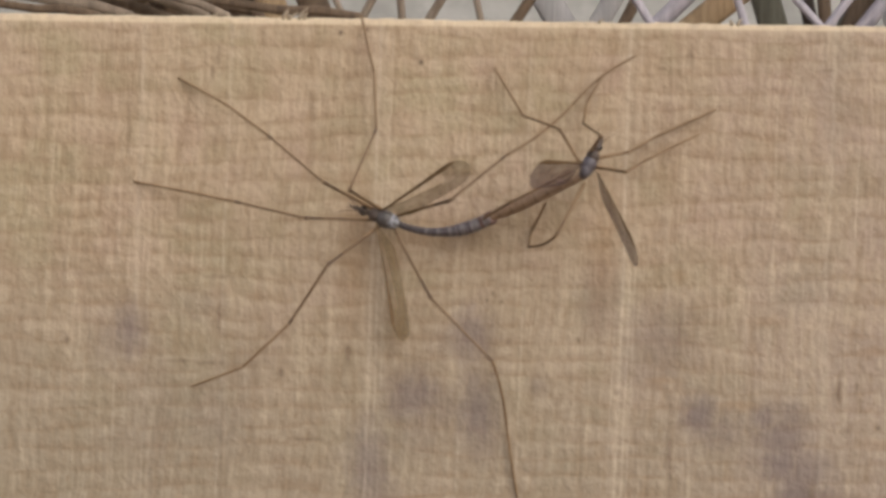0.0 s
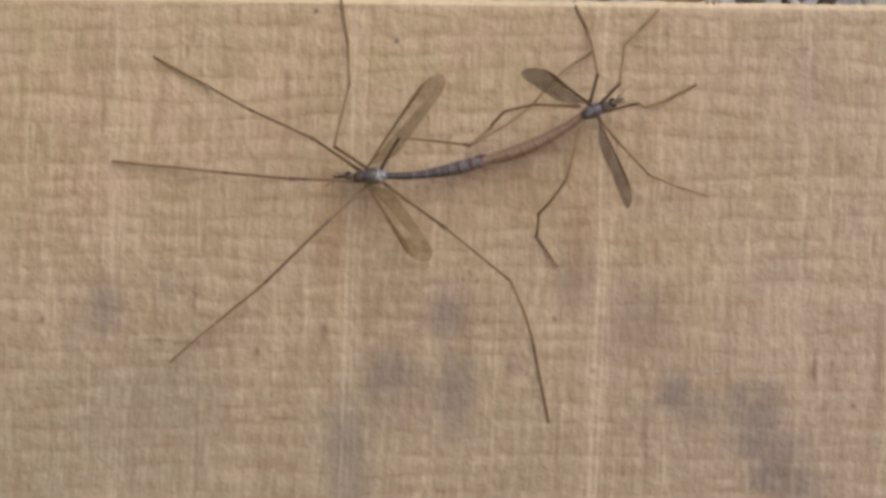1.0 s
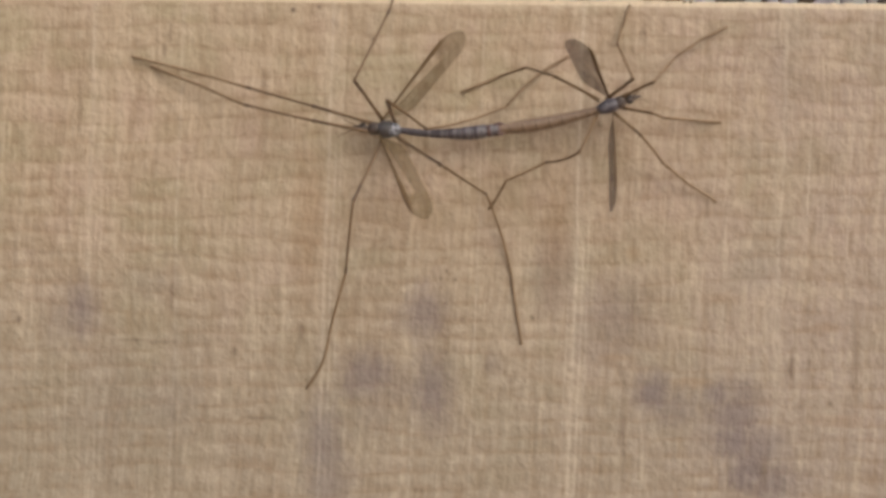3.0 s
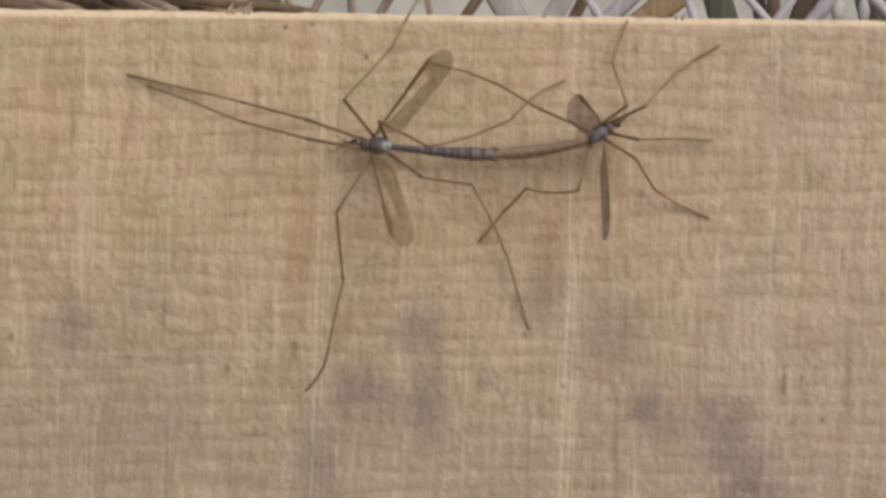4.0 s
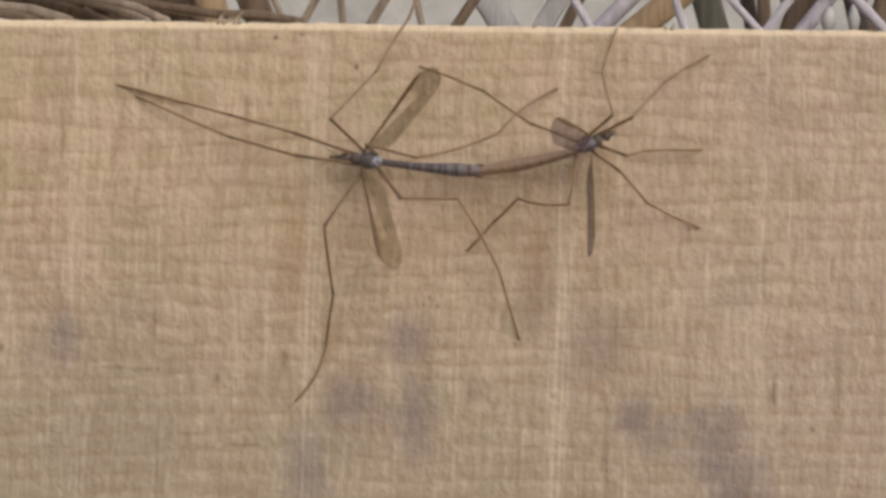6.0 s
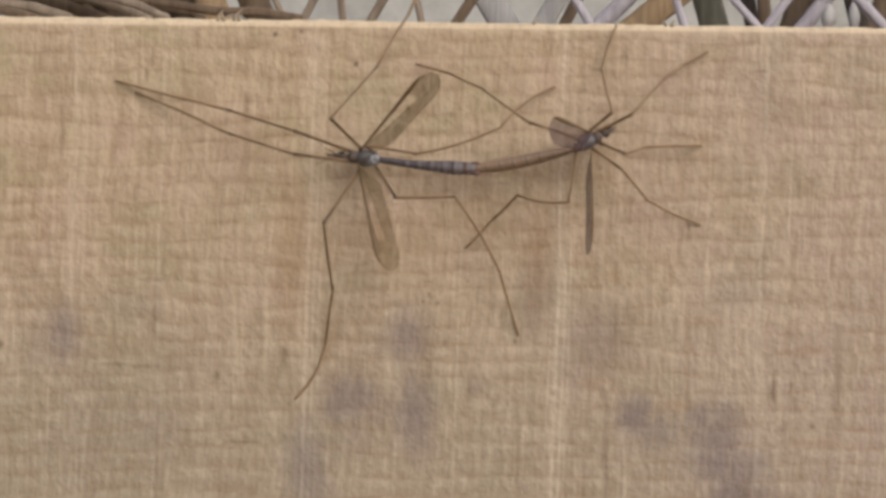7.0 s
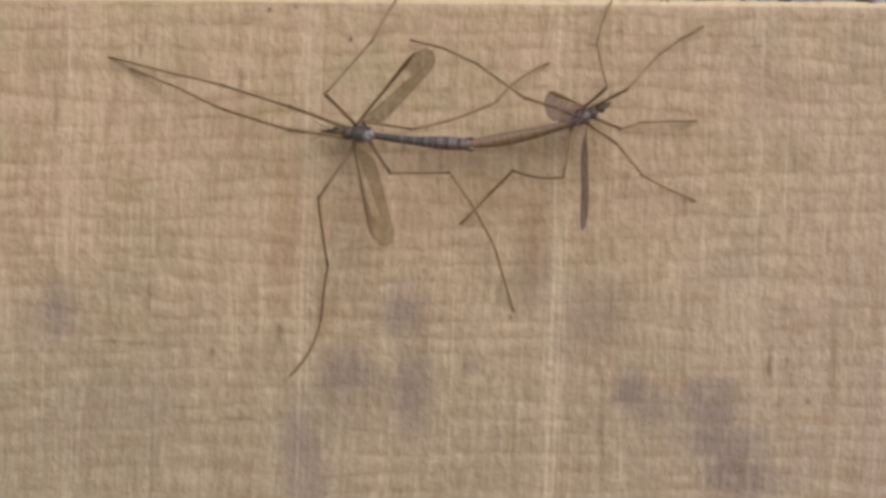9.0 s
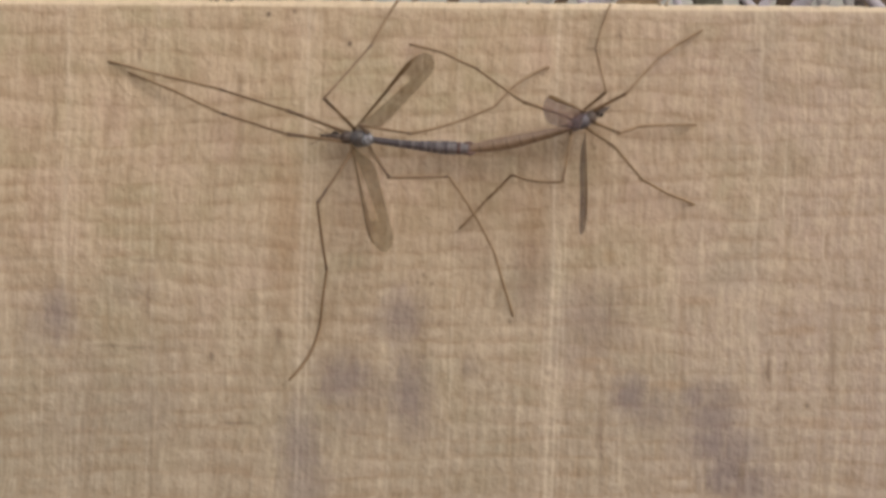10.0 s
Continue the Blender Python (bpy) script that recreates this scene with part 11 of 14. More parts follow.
    walk(PARTS["R6_3"], [
        (0, q(-12.99, 9.47, -6.85, 0.0, -39.9, 126.0)), (0.05, q(-13.98, 7.47, -6.61, -3.6, -1.8, 135.6)), (0.1, q(-15.73, 6.27, -6.36, -3.9, -1.6, 144.6)),
        (0.2, q(-19.92, 3.38, -5.87, -9.6, -34.5, 162.2)), (0.3, q(-20.17, -1.56, -5.52, -12.9, -0.6, 172.7)), (0.4, q(-20.17, -6.38, -5.17, -13.0, -0.2, -175.5)),
        (0.5, q(-19.57, -11.72, -4.30, -12.6, 5.9, -167.4)), (0.6, q(-17.54, -5.46, -4.65, -12.5, -1.0, -165.5)), (0.7, q(-14.77, 0.23, -4.46, -12.7, -4.6, -162.6)),
        (0.8, q(-11.84, 4.93, -4.27, -13.7, -33.5, -159.4)), (0.9, q(-11.60, 4.68, -3.96, -13.8, -3.3, -159.2)), (1, q(-13.16, 3.73, -3.67, -14.0, -35.0, -158.7)),
        (1.1, q(-10.95, 5.21, -3.71, -12.6, -8.2, -162.3)), (1.2, q(-11.18, 5.76, -3.77, -10.9, -46.4, -165.8)), (1.25, q(-9.30, 6.41, -3.76, -9.2, -11.7, -169.1)),
        (1.3, q(-8.99, 6.64, -3.76, -8.6, -10.3, -172.5)), (1.35, q(-8.69, 6.86, -3.76, -8.0, -8.9, -175.9)), (1.38, q(-8.50, 6.98, -3.76, -7.7, -8.0, -177.9)),
        (1.4, q(-9.77, 7.04, -3.74, -7.1, -42.4, -179.2)), (1.42, q(-8.40, 7.21, -3.75, -6.5, -8.3, 179.3)), (1.45, q(-8.51, 7.43, -3.52, -6.4, 2.5, 177.2)),
        (1.5, q(-10.72, 7.83, 0.56, -10.8, 54.3, 168.8)), (1.6, q(-10.50, 7.60, -1.44, -8.5, 25.2, 172.4)), (1.7, q(-11.89, 7.34, -1.52, -7.9, 23.6, 173.8)),
        (1.8, q(-11.62, 6.88, -1.58, -8.3, 22.8, 172.8)), (1.9, q(-11.78, 6.46, -1.04, -8.9, 29.4, 171.5)), (2, q(-12.55, 6.11, 0.16, -10.6, 45.7, 168.8)),
        (2.1, q(-12.76, 4.53, -0.40, -6.4, 37.7, 174.9)), (2.2, q(-13.78, 2.89, 0.15, -3.0, 45.6, -179.9)), (2.3, q(-12.58, 2.85, -2.59, 2.7, 11.5, -168.5)),
        (2.4, q(-12.65, 2.63, -3.65, 3.2, -4.5, -159.9)), (2.5, q(-14.05, 1.70, -3.66, 0.2, -39.1, -152.2)), (2.6, q(-13.27, 2.83, -3.66, -1.4, -3.5, -147.9)),
        (2.7, q(-13.50, 3.41, -3.66, -1.6, -0.8, -143.9)), (2.82, q(-13.30, 5.58, -3.66, -1.3, -1.3, -156.5)), (3, q(-12.70, 8.77, -3.65, -0.8, -1.7, -175.7)),
        (3.2, q(-11.84, 11.81, -3.65, -0.3, -1.3, 164.3)), (3.4, q(-10.80, 14.86, -2.94, -1.4, 7.6, 144.6)), (3.65, q(-9.86, 16.86, -2.19, -3.4, 10.6, 131.9)), (4, q(-9.86, 16.86, -2.19, -3.4, 10.6, 131.9)),
        (5.5, q(-12.26, 16.21, -0.25, -4.3, 31.1, 129.5)), (7.5, q(-12.03, 16.72, -0.11, -2.2, 27.5, 133.9)), (10, q(-12.03, 16.72, -0.11, -2.2, 27.5, 133.9)),
    ])
    walk(PARTS["R5_0"], [
        (0, q(-2.35, -0.58, -0.45, 0.0, -35.3, 176.4)), (0.05, q(-2.64, -0.64, -0.07, -4.6, -44.4, -176.5)), (0.1, q(-3.09, -0.82, 1.55, -11.0, -63.7, -168.6)),
        (0.2, q(-2.12, -0.69, -0.26, -36.6, -71.3, -141.1)), (0.3, q(-2.27, -0.93, 0.65, -47.8, -72.2, -129.3)), (0.4, q(-2.18, -0.97, 0.26, -60.5, -66.6, -115.7)),
        (0.5, q(-2.02, -0.71, -0.54, -72.3, -55.1, -102.4)), (0.6, q(-2.11, -0.81, -0.39, -60.3, -51.8, -117.2)), (0.7, q(-2.08, -0.70, -0.58, -52.1, -44.7, -128.2)),
        (0.8, q(-2.48, -1.08, -0.11, -47.5, -41.4, -134.9)), (0.9, q(-2.27, -0.88, -0.35, -48.1, -41.7, -134.0)), (1, q(-2.62, -1.32, 0.12, -50.2, -40.7, -130.8)),
        (1.1, q(-2.03, -0.63, -0.69, -47.1, -20.6, -136.8)), (1.2, q(-1.78, -0.45, -0.80, -45.6, 3.4, -146.5)), (1.25, q(-1.99, -0.59, -0.70, -46.2, -17.8, -141.7)),
        (1.3, q(-2.19, -0.75, -0.55, -46.3, -31.1, -141.5)), (1.35, q(-2.08, -0.66, -0.65, -45.7, -27.8, -142.6)), (1.38, q(-2.02, -0.62, -0.69, -44.9, -22.8, -144.5)),
        (1.4, q(-2.07, -0.66, -0.66, -45.8, -20.1, -142.1)), (1.42, q(-2.04, -0.63, -0.68, -44.5, -22.3, -145.8)), (1.45, q(-2.03, -0.62, -0.68, -44.7, -25.6, -145.1)),
        (1.5, q(-2.56, -0.97, -0.19, -44.0, -36.4, -146.6)), (1.6, q(-2.29, -0.87, -0.29, -50.7, -46.1, -136.5)), (1.7, q(-2.06, -0.67, -0.60, -53.6, -45.3, -132.5)),
        (1.8, q(-2.05, -0.66, -0.63, -55.8, -45.5, -129.3)), (1.9, q(-2.06, -0.68, -0.61, -57.6, -42.8, -126.8)), (2, q(-2.04, -0.66, -0.64, -59.5, -37.5, -123.8)),
        (2.1, q(-2.01, -0.63, -0.68, -63.3, -31.5, -117.1)), (2.2, q(-2.01, -0.61, -0.69, -66.6, -24.0, -110.0)), (2.3, q(-2.01, -0.62, -0.69, -65.2, -26.9, -113.4)),
        (2.4, q(-2.03, -0.66, -0.66, -63.5, -28.9, -117.0)), (2.5, q(-2.16, -0.87, -0.52, -61.6, -30.2, -120.7)), (2.6, q(-2.02, -0.62, -0.67, -57.5, -41.8, -127.8)),
        (2.7, q(-1.95, -0.55, -0.79, -52.4, -49.3, -134.9)), (2.82, q(-2.00, -0.60, -0.69, -50.1, -48.9, -137.9)), (3, q(-2.06, -0.65, -0.61, -49.8, -50.4, -138.4)),
        (3.2, q(-2.11, -0.69, -0.53, -49.1, -50.7, -139.1)), (3.4, q(-2.01, -0.61, -0.68, -47.5, -48.0, -141.4)), (3.65, q(-1.82, -0.47, -0.93, -46.2, -45.7, -143.1)), (4, q(-1.82, -0.47, -0.93, -46.2, -45.7, -143.1)),
        (5.5, q(-1.85, -0.43, -0.91, -55.1, -43.4, -130.5)), (7.5, q(-1.75, -0.31, -1.03, -54.6, -41.1, -131.1)), (10, q(-1.75, -0.31, -1.03, -54.6, -41.1, -131.1)),
    ])
    walk(PARTS["R5_1"], [
        (0, q(-10.27, -0.08, 5.17, 0.0, 61.3, 140.7)), (0.05, q(-9.58, -1.07, 6.73, 20.0, 58.3, 163.7)), (0.1, q(-7.31, -1.67, 10.27, 37.4, 53.5, -175.4)),
        (0.2, q(-4.54, -2.65, 8.95, 97.4, 67.1, -108.4)), (0.3, q(-4.15, -3.23, 9.91, 77.4, 57.9, -130.9)), (0.4, q(-3.86, -4.45, 9.18, 72.9, 41.1, -136.8)),
        (0.5, q(-3.22, -6.14, 7.44, 76.4, 31.2, -130.8)), (0.6, q(-4.86, -6.17, 7.24, 70.4, 34.8, -141.9)), (0.7, q(-6.35, -6.13, 6.27, 65.2, 44.1, -150.0)),
        (0.8, q(-7.63, -6.24, 6.32, 62.4, 48.3, -153.9)), (0.9, q(-7.31, -6.11, 6.11, 62.5, 45.0, -153.7)), (1, q(-7.44, -6.90, 6.47, 65.3, 41.6, -149.6)),
        (1.1, q(-8.67, -6.85, 2.73, 62.1, 31.5, -154.9)), (1.2, q(-9.88, -5.80, -1.37, 63.5, 6.0, -150.7)), (1.25, q(-9.25, -6.33, 2.27, 57.3, 36.9, -167.1)),
        (1.3, q(-8.70, -5.94, 4.48, 47.9, 52.9, 179.7)), (1.35, q(-8.92, -5.88, 3.88, 38.6, 61.7, 168.8)), (1.38, q(-9.32, -5.82, 3.08, 31.2, 59.7, 160.3)),
        (1.4, q(-9.28, -6.27, 2.68, 23.9, 55.2, 151.6)), (1.42, q(-9.48, -5.69, 3.02, 27.6, 59.9, 156.0)), (1.45, q(-9.22, -5.63, 3.52, 32.2, 65.8, 161.2)),
        (1.5, q(-9.09, -5.27, 5.58, 44.4, 68.6, 174.4)), (1.6, q(-7.17, -5.51, 6.72, 66.9, 63.7, -161.1)), (1.7, q(-6.68, -5.71, 6.31, 76.6, 49.3, -149.5)),
        (1.8, q(-6.36, -5.93, 6.31, 80.3, 44.4, -144.5)), (1.9, q(-6.33, -6.39, 6.01, 83.3, 34.8, -139.8)), (2, q(-6.33, -7.08, 5.28, 85.6, 17.4, -134.6)),
        (2.1, q(-5.79, -8.00, 4.40, 88.5, 30.3, -127.5)), (2.2, q(-5.05, -8.96, 3.27, 92.9, 37.0, -119.6)), (2.3, q(-5.45, -8.58, 3.71, 90.4, 41.8, -123.6)),
        (2.4, q(-5.90, -8.25, 4.04, 86.7, 47.2, -128.9)), (2.5, q(-6.45, -8.10, 4.37, 81.0, 54.1, -136.2)), (2.6, q(-6.46, -6.35, 5.81, 77.5, 65.2, -140.2)),
        (2.7, q(-6.41, -5.04, 6.59, 67.9, 64.9, -150.8)), (2.82, q(-6.75, -4.89, 6.64, 54.3, 65.0, -165.8)), (3, q(-6.69, -4.77, 6.88, 36.4, 59.2, 174.1)),
        (3.2, q(-6.76, -4.72, 7.00, 24.6, 49.3, 159.5)), (3.4, q(-7.09, -4.67, 6.55, 16.8, 39.0, 148.4)), (3.65, q(-7.25, -4.54, 6.03, 13.3, 29.9, 142.2)), (4, q(-7.25, -4.54, 6.03, 13.3, 29.9, 142.2)),
        (5.5, q(-6.44, -5.80, 5.77, 14.9, 31.9, 145.4)), (7.5, q(-6.57, -5.83, 5.36, 13.4, 30.9, 142.4)), (10, q(-6.57, -5.83, 5.36, 13.4, 30.9, 142.4)),
    ])
    walk(PARTS["R5_2"], [
        (0, q(-13.06, 2.20, -1.43, 0.0, 67.1, 10.5)), (0.05, q(-13.38, 0.04, 0.33, 34.7, 85.4, 45.7)), (0.1, q(-11.77, -2.03, 4.22, 3.1, 82.1, 13.9)),
        (0.2, q(-5.47, -5.43, 2.02, -130.1, 67.7, -120.4)), (0.3, q(-6.77, -6.25, 3.53, -105.7, 70.6, -94.3)), (0.4, q(-7.99, -8.34, 4.23, -94.8, 60.9, -82.5)),
        (0.5, q(-7.42, -11.02, 3.54, -82.1, 52.8, -67.3)), (0.6, q(-9.72, -9.98, 2.95, -99.4, 56.2, -88.4)), (0.7, q(-11.03, -8.83, 1.03, -115.4, 58.6, -107.4)),
        (0.8, q(-12.12, -8.45, 0.70, -122.9, 57.3, -116.2)), (0.9, q(-12.09, -8.46, 0.79, -121.0, 53.7, -113.9)), (1, q(-12.29, -9.75, 1.47, -119.2, 60.6, -111.8)),
        (1.1, q(-14.48, -9.57, -1.20, -110.2, 18.0, -98.6)), (1.2, q(-16.41, -9.47, -2.16, -110.4, 1.9, -99.6)), (1.25, q(-15.12, -7.67, -2.25, -111.9, 6.6, -119.7)),
        (1.3, q(-13.24, -5.92, -1.52, -120.1, 22.2, -151.7)), (1.35, q(-12.41, -5.19, -2.75, -130.1, 9.8, 173.3)), (1.38, q(-12.89, -4.54, -3.42, -131.7, 1.0, 156.5)),
        (1.4, q(-13.06, -4.22, -3.49, -131.8, 0.3, 146.3)), (1.42, q(-12.93, -4.16, -3.50, -131.8, 0.7, 147.0)), (1.45, q(-12.14, -4.63, -3.34, -131.8, 2.4, 146.9)),
        (1.5, q(-11.83, -5.01, -1.43, -132.0, 23.3, 145.9)), (1.6, q(-10.33, -6.60, -0.02, -119.2, 38.7, 170.3)), (1.7, q(-10.91, -8.20, 0.61, -98.2, 46.3, -159.0)),
        (1.8, q(-10.74, -9.05, 1.04, -85.0, 50.9, -141.5)), (1.9, q(-11.05, -10.38, 1.71, -67.8, 53.9, -119.9)), (2, q(-11.37, -12.19, 3.03, -49.8, 49.9, -97.1)),
        (2.1, q(-9.75, -13.16, 0.60, -46.2, 37.5, -91.9)), (2.2, q(-8.02, -14.19, -1.26, -43.3, 19.7, -85.9)), (2.3, q(-8.55, -13.25, -1.31, -45.5, 22.8, -92.2)),
        (2.4, q(-9.11, -12.22, -1.49, -48.0, 21.5, -98.6)), (2.5, q(-9.64, -11.16, -1.73, -50.2, 19.1, -105.0)), (2.6, q(-8.88, -8.37, -1.02, -57.3, 1.8, -142.3)),
        (2.7, q(-9.21, -6.60, -0.22, -58.2, 1.8, -172.4)), (2.82, q(-9.82, -5.66, -0.19, -58.3, 5.5, -173.9)), (3, q(-10.53, -4.37, 0.42, -58.4, 13.9, -174.3)),
        (3.2, q(-11.36, -3.00, 1.30, -58.1, 31.8, -173.5)), (3.4, q(-12.07, -1.60, 1.82, -56.1, 41.6, -170.3)), (3.65, q(-12.40, -0.55, 2.28, -53.9, 44.8, -167.0)), (4, q(-12.40, -0.55, 2.28, -53.9, 44.8, -167.0)),
        (5.5, q(-11.70, -2.17, 1.80, -50.5, 40.4, -162.0)), (7.5, q(-11.69, -1.89, 1.49, -51.1, 37.0, -163.0)), (10, q(-11.69, -1.89, 1.49, -51.1, 37.0, -163.0)),
    ])
    walk(PARTS["R5_3"], [
        (0, q(-10.80, 2.62, -6.86, 0.0, -39.0, 0.5)), (0.05, q(-13.05, 0.38, -5.54, 1.7, 11.9, -6.0)), (0.1, q(-10.99, -1.84, -1.62, -26.3, 66.7, -44.4)),
        (0.2, q(-6.60, -7.36, -3.43, -117.2, 27.9, -149.5)), (0.3, q(-6.92, -8.21, -2.03, -92.9, 42.6, -108.9)), (0.4, q(-7.61, -11.18, -0.92, -34.3, 55.7, -36.0)),
        (0.5, q(-6.05, -14.31, -1.15, 4.1, 45.7, 12.3)), (0.6, q(-9.63, -13.26, -1.94, -18.8, 31.6, -23.4)), (0.7, q(-11.95, -11.76, -4.00, -29.4, 5.0, -55.7)),
        (0.8, q(-13.53, -11.30, -4.26, -29.1, -6.2, -82.1)), (0.9, q(-13.50, -11.65, -3.96, -29.3, -0.8, -80.4)), (1, q(-13.37, -12.44, -3.66, -29.4, -8.3, -79.0)),
        (1.1, q(-15.32, -15.11, -3.01, -28.8, 3.2, -92.5)), (1.2, q(-17.38, -15.27, -2.36, -29.1, 1.0, -102.6)), (1.25, q(-18.02, -12.76, -2.92, -30.0, 3.7, -123.3)),
        (1.3, q(-18.05, -8.50, -3.75, -29.3, -6.8, -150.1)), (1.35, q(-18.18, -4.51, -3.75, -26.8, -2.6, -179.5)), (1.38, q(-18.29, -2.19, -3.52, -26.5, 0.8, 164.1)),
        (1.4, q(-17.96, -0.95, -3.52, -26.6, 0.4, 153.5)), (1.42, q(-17.87, -0.95, -3.57, -26.6, 0.5, 154.4)), (1.45, q(-17.07, -1.42, -3.59, -26.6, 0.8, 154.2)),
        (1.5, q(-16.31, -1.97, -3.76, -26.2, -31.0, 152.7)), (1.6, q(-14.86, -5.82, -3.71, -38.1, -7.4, -172.9)), (1.7, q(-14.71, -9.66, -3.65, -40.2, -0.0, -140.5)),
        (1.8, q(-13.65, -11.37, -3.53, -40.1, 1.3, -125.6)), (1.9, q(-12.78, -13.39, -3.05, -39.0, 6.7, -110.8)), (2, q(-11.84, -15.96, -1.48, -35.2, 24.8, -97.0)),
        (2.1, q(-9.90, -17.83, -2.98, -33.7, 7.4, -91.7)), (2.2, q(-7.62, -19.72, -3.25, -33.3, 2.5, -86.5)), (2.3, q(-8.76, -18.68, -3.59, -33.4, -0.0, -93.5)),
        (2.4, q(-9.93, -17.64, -3.65, -33.4, -0.6, -100.7)), (2.5, q(-11.08, -16.54, -3.65, -33.3, -0.4, -108.0)), (2.6, q(-13.55, -11.97, -1.20, -34.8, 28.2, -114.0)),
        (2.7, q(-15.04, -7.37, -0.41, -44.6, 34.9, -132.6)), (2.82, q(-15.66, -6.29, -0.75, -44.8, 33.0, -133.0)), (3, q(-16.22, -4.94, -1.00, -48.1, 30.8, -139.1)),
        (3.2, q(-16.33, -3.56, -1.81, -51.9, 20.9, -147.7)), (3.4, q(-16.42, -2.35, -2.09, -55.0, 17.5, -157.1)), (3.65, q(-16.47, -1.48, -1.87, -56.5, 16.3, -162.4)), (4, q(-16.47, -1.48, -1.87, -56.5, 16.3, -162.4)),
        (5.5, q(-15.96, -3.56, -2.03, -55.4, 14.7, -158.4)), (7.5, q(-16.19, -3.27, -2.05, -56.0, 12.0, -160.9)), (10, q(-16.19, -3.27, -2.05, -56.0, 12.0, -160.9)),
    ])
    walk(PARTS["wingAU"], [
        (0, q(0.80, -0.85, 0.75, 181.9, -36.7, -134.2)), (0.2, q(0.80, -0.85, 0.75, 182.2, -43.2, -138.7)), (0.5, q(0.80, -0.85, 0.75, -167.1, -5.2, -122.1)),
        (0.8, q(0.80, -0.85, 0.75, -148.3, -5.1, -130.2)), (1, q(0.80, -0.85, 0.75, -148.3, -5.1, -130.4)), (1.2, q(0.80, -0.85, 0.75, -147.0, -32.8, -134.8)),
        (1.4, q(0.80, -0.85, 0.75, -97.6, -49.0, -135.3)), (1.5, q(0.80, -0.85, 0.75, -100.1, -7.2, -120.4)), (1.7, q(0.80, -0.85, 0.75, -136.0, -22.1, -129.5)),
        (2, q(0.80, -0.85, 0.75, -148.3, -6.6, -125.9)), (2.2, q(0.80, -0.85, 0.75, -148.3, -6.5, -127.5)), (2.5, q(0.80, -0.85, 0.75, -148.3, -6.8, -128.2)),
        (2.7, q(0.80, -0.85, 0.75, -148.3, -7.1, -128.4)), (3.65, q(0.80, -0.85, 0.75, 181.1, -22.5, -131.3)), (4, q(0.80, -0.85, 0.75, 181.1, -22.5, -131.3)), (5.5, q(0.80, -0.85, 0.75, 181.3, -25.9, -128.0)),
        (7.5, q(0.80, -0.85, 0.75, 181.5, -31.7, -134.9)), (10, q(0.80, -0.85, 0.75, 181.5, -31.7, -134.9)),
    ])
    walk(PARTS["wingAL"], [
        (0, q(0.90, 0.85, 0.75, -43.1, -3.5, 124.2)), (0.2, q(0.90, 0.85, 0.75, -43.1, -3.0, 113.1)), (0.5, q(0.90, 0.85, 0.75, -14.7, -35.3, 131.2)),
        (0.8, q(0.90, 0.85, 0.75, -14.8, -33.8, 125.3)), (1, q(0.90, 0.85, 0.75, -14.7, -34.6, 129.3)), (1.2, q(0.90, 0.85, 0.75, -54.0, -24.3, 114.0)),
        (1.4, q(0.90, 0.85, 0.75, -52.4, -0.8, 117.1)), (1.5, q(0.90, 0.85, 0.75, -62.4, -27.4, 127.4)), (1.7, q(0.90, 0.85, 0.75, -54.6, -33.2, 119.7)),
        (2, q(0.90, 0.85, 0.75, -33.7, -35.6, 124.4)), (2.2, q(0.90, 0.85, 0.75, -33.5, -32.3, 124.1)), (2.5, q(0.90, 0.85, 0.75, -2.4, -36.0, 124.2)),
        (2.7, q(0.90, 0.85, 0.75, -2.4, -37.7, 126.7)), (3.65, q(0.90, 0.85, 0.75, -2.3, -33.0, 115.2)), (4, q(0.90, 0.85, 0.75, -2.3, -33.0, 115.2)), (5.5, q(0.90, 0.85, 0.75, -1.9, -28.5, 115.8)),
        (7.5, q(0.90, 0.85, 0.75, -1.4, -22.1, 113.7)), (10, q(0.90, 0.85, 0.75, -1.4, -22.1, 113.7)),
    ])
    walk(PARTS["wingBU"], [
        (0, q(-0.10, 0.85, 0.75, -35.9, -59.0, 135.3)), (0.2, q(-0.10, 0.85, 0.75, -60.3, -58.4, 136.0)), (0.5, q(-0.10, 0.85, 0.75, -71.6, -38.6, 148.8)),
        (0.8, q(-0.10, 0.85, 0.75, -68.9, -54.9, 138.7)), (1, q(-0.10, 0.85, 0.75, -63.3, -49.6, 137.2)), (1.2, q(-0.10, 0.85, 0.75, -79.6, -58.5, 108.6)),
        (1.4, q(-0.10, 0.85, 0.75, -77.0, -71.7, 97.9)), (1.5, q(-0.10, 0.85, 0.75, -74.3, -65.7, 104.0)), (1.7, q(-0.10, 0.85, 0.75, -63.3, -64.9, 138.5)),
        (2, q(-0.10, 0.85, 0.75, -63.3, -56.6, 135.8)), (2.2, q(-0.10, 0.85, 0.75, -68.9, -51.6, 145.4)), (2.5, q(-0.10, 0.85, 0.75, -77.0, -62.7, 119.2)),
        (2.7, q(-0.10, 0.85, 0.75, -77.0, -54.7, 110.8)), (3.65, q(0.90, 0.85, 0.75, -9.3, -66.8, 133.0)), (4, q(0.90, 0.85, 0.75, -9.3, -66.8, 133.0)), (5.5, q(0.90, 0.85, 0.75, -5.4, -64.9, 153.3)),
        (7.5, q(0.90, 0.85, 0.75, -4.1, -63.7, 158.9)), (10, q(0.90, 0.85, 0.75, -4.1, -63.7, 158.9)),
    ])
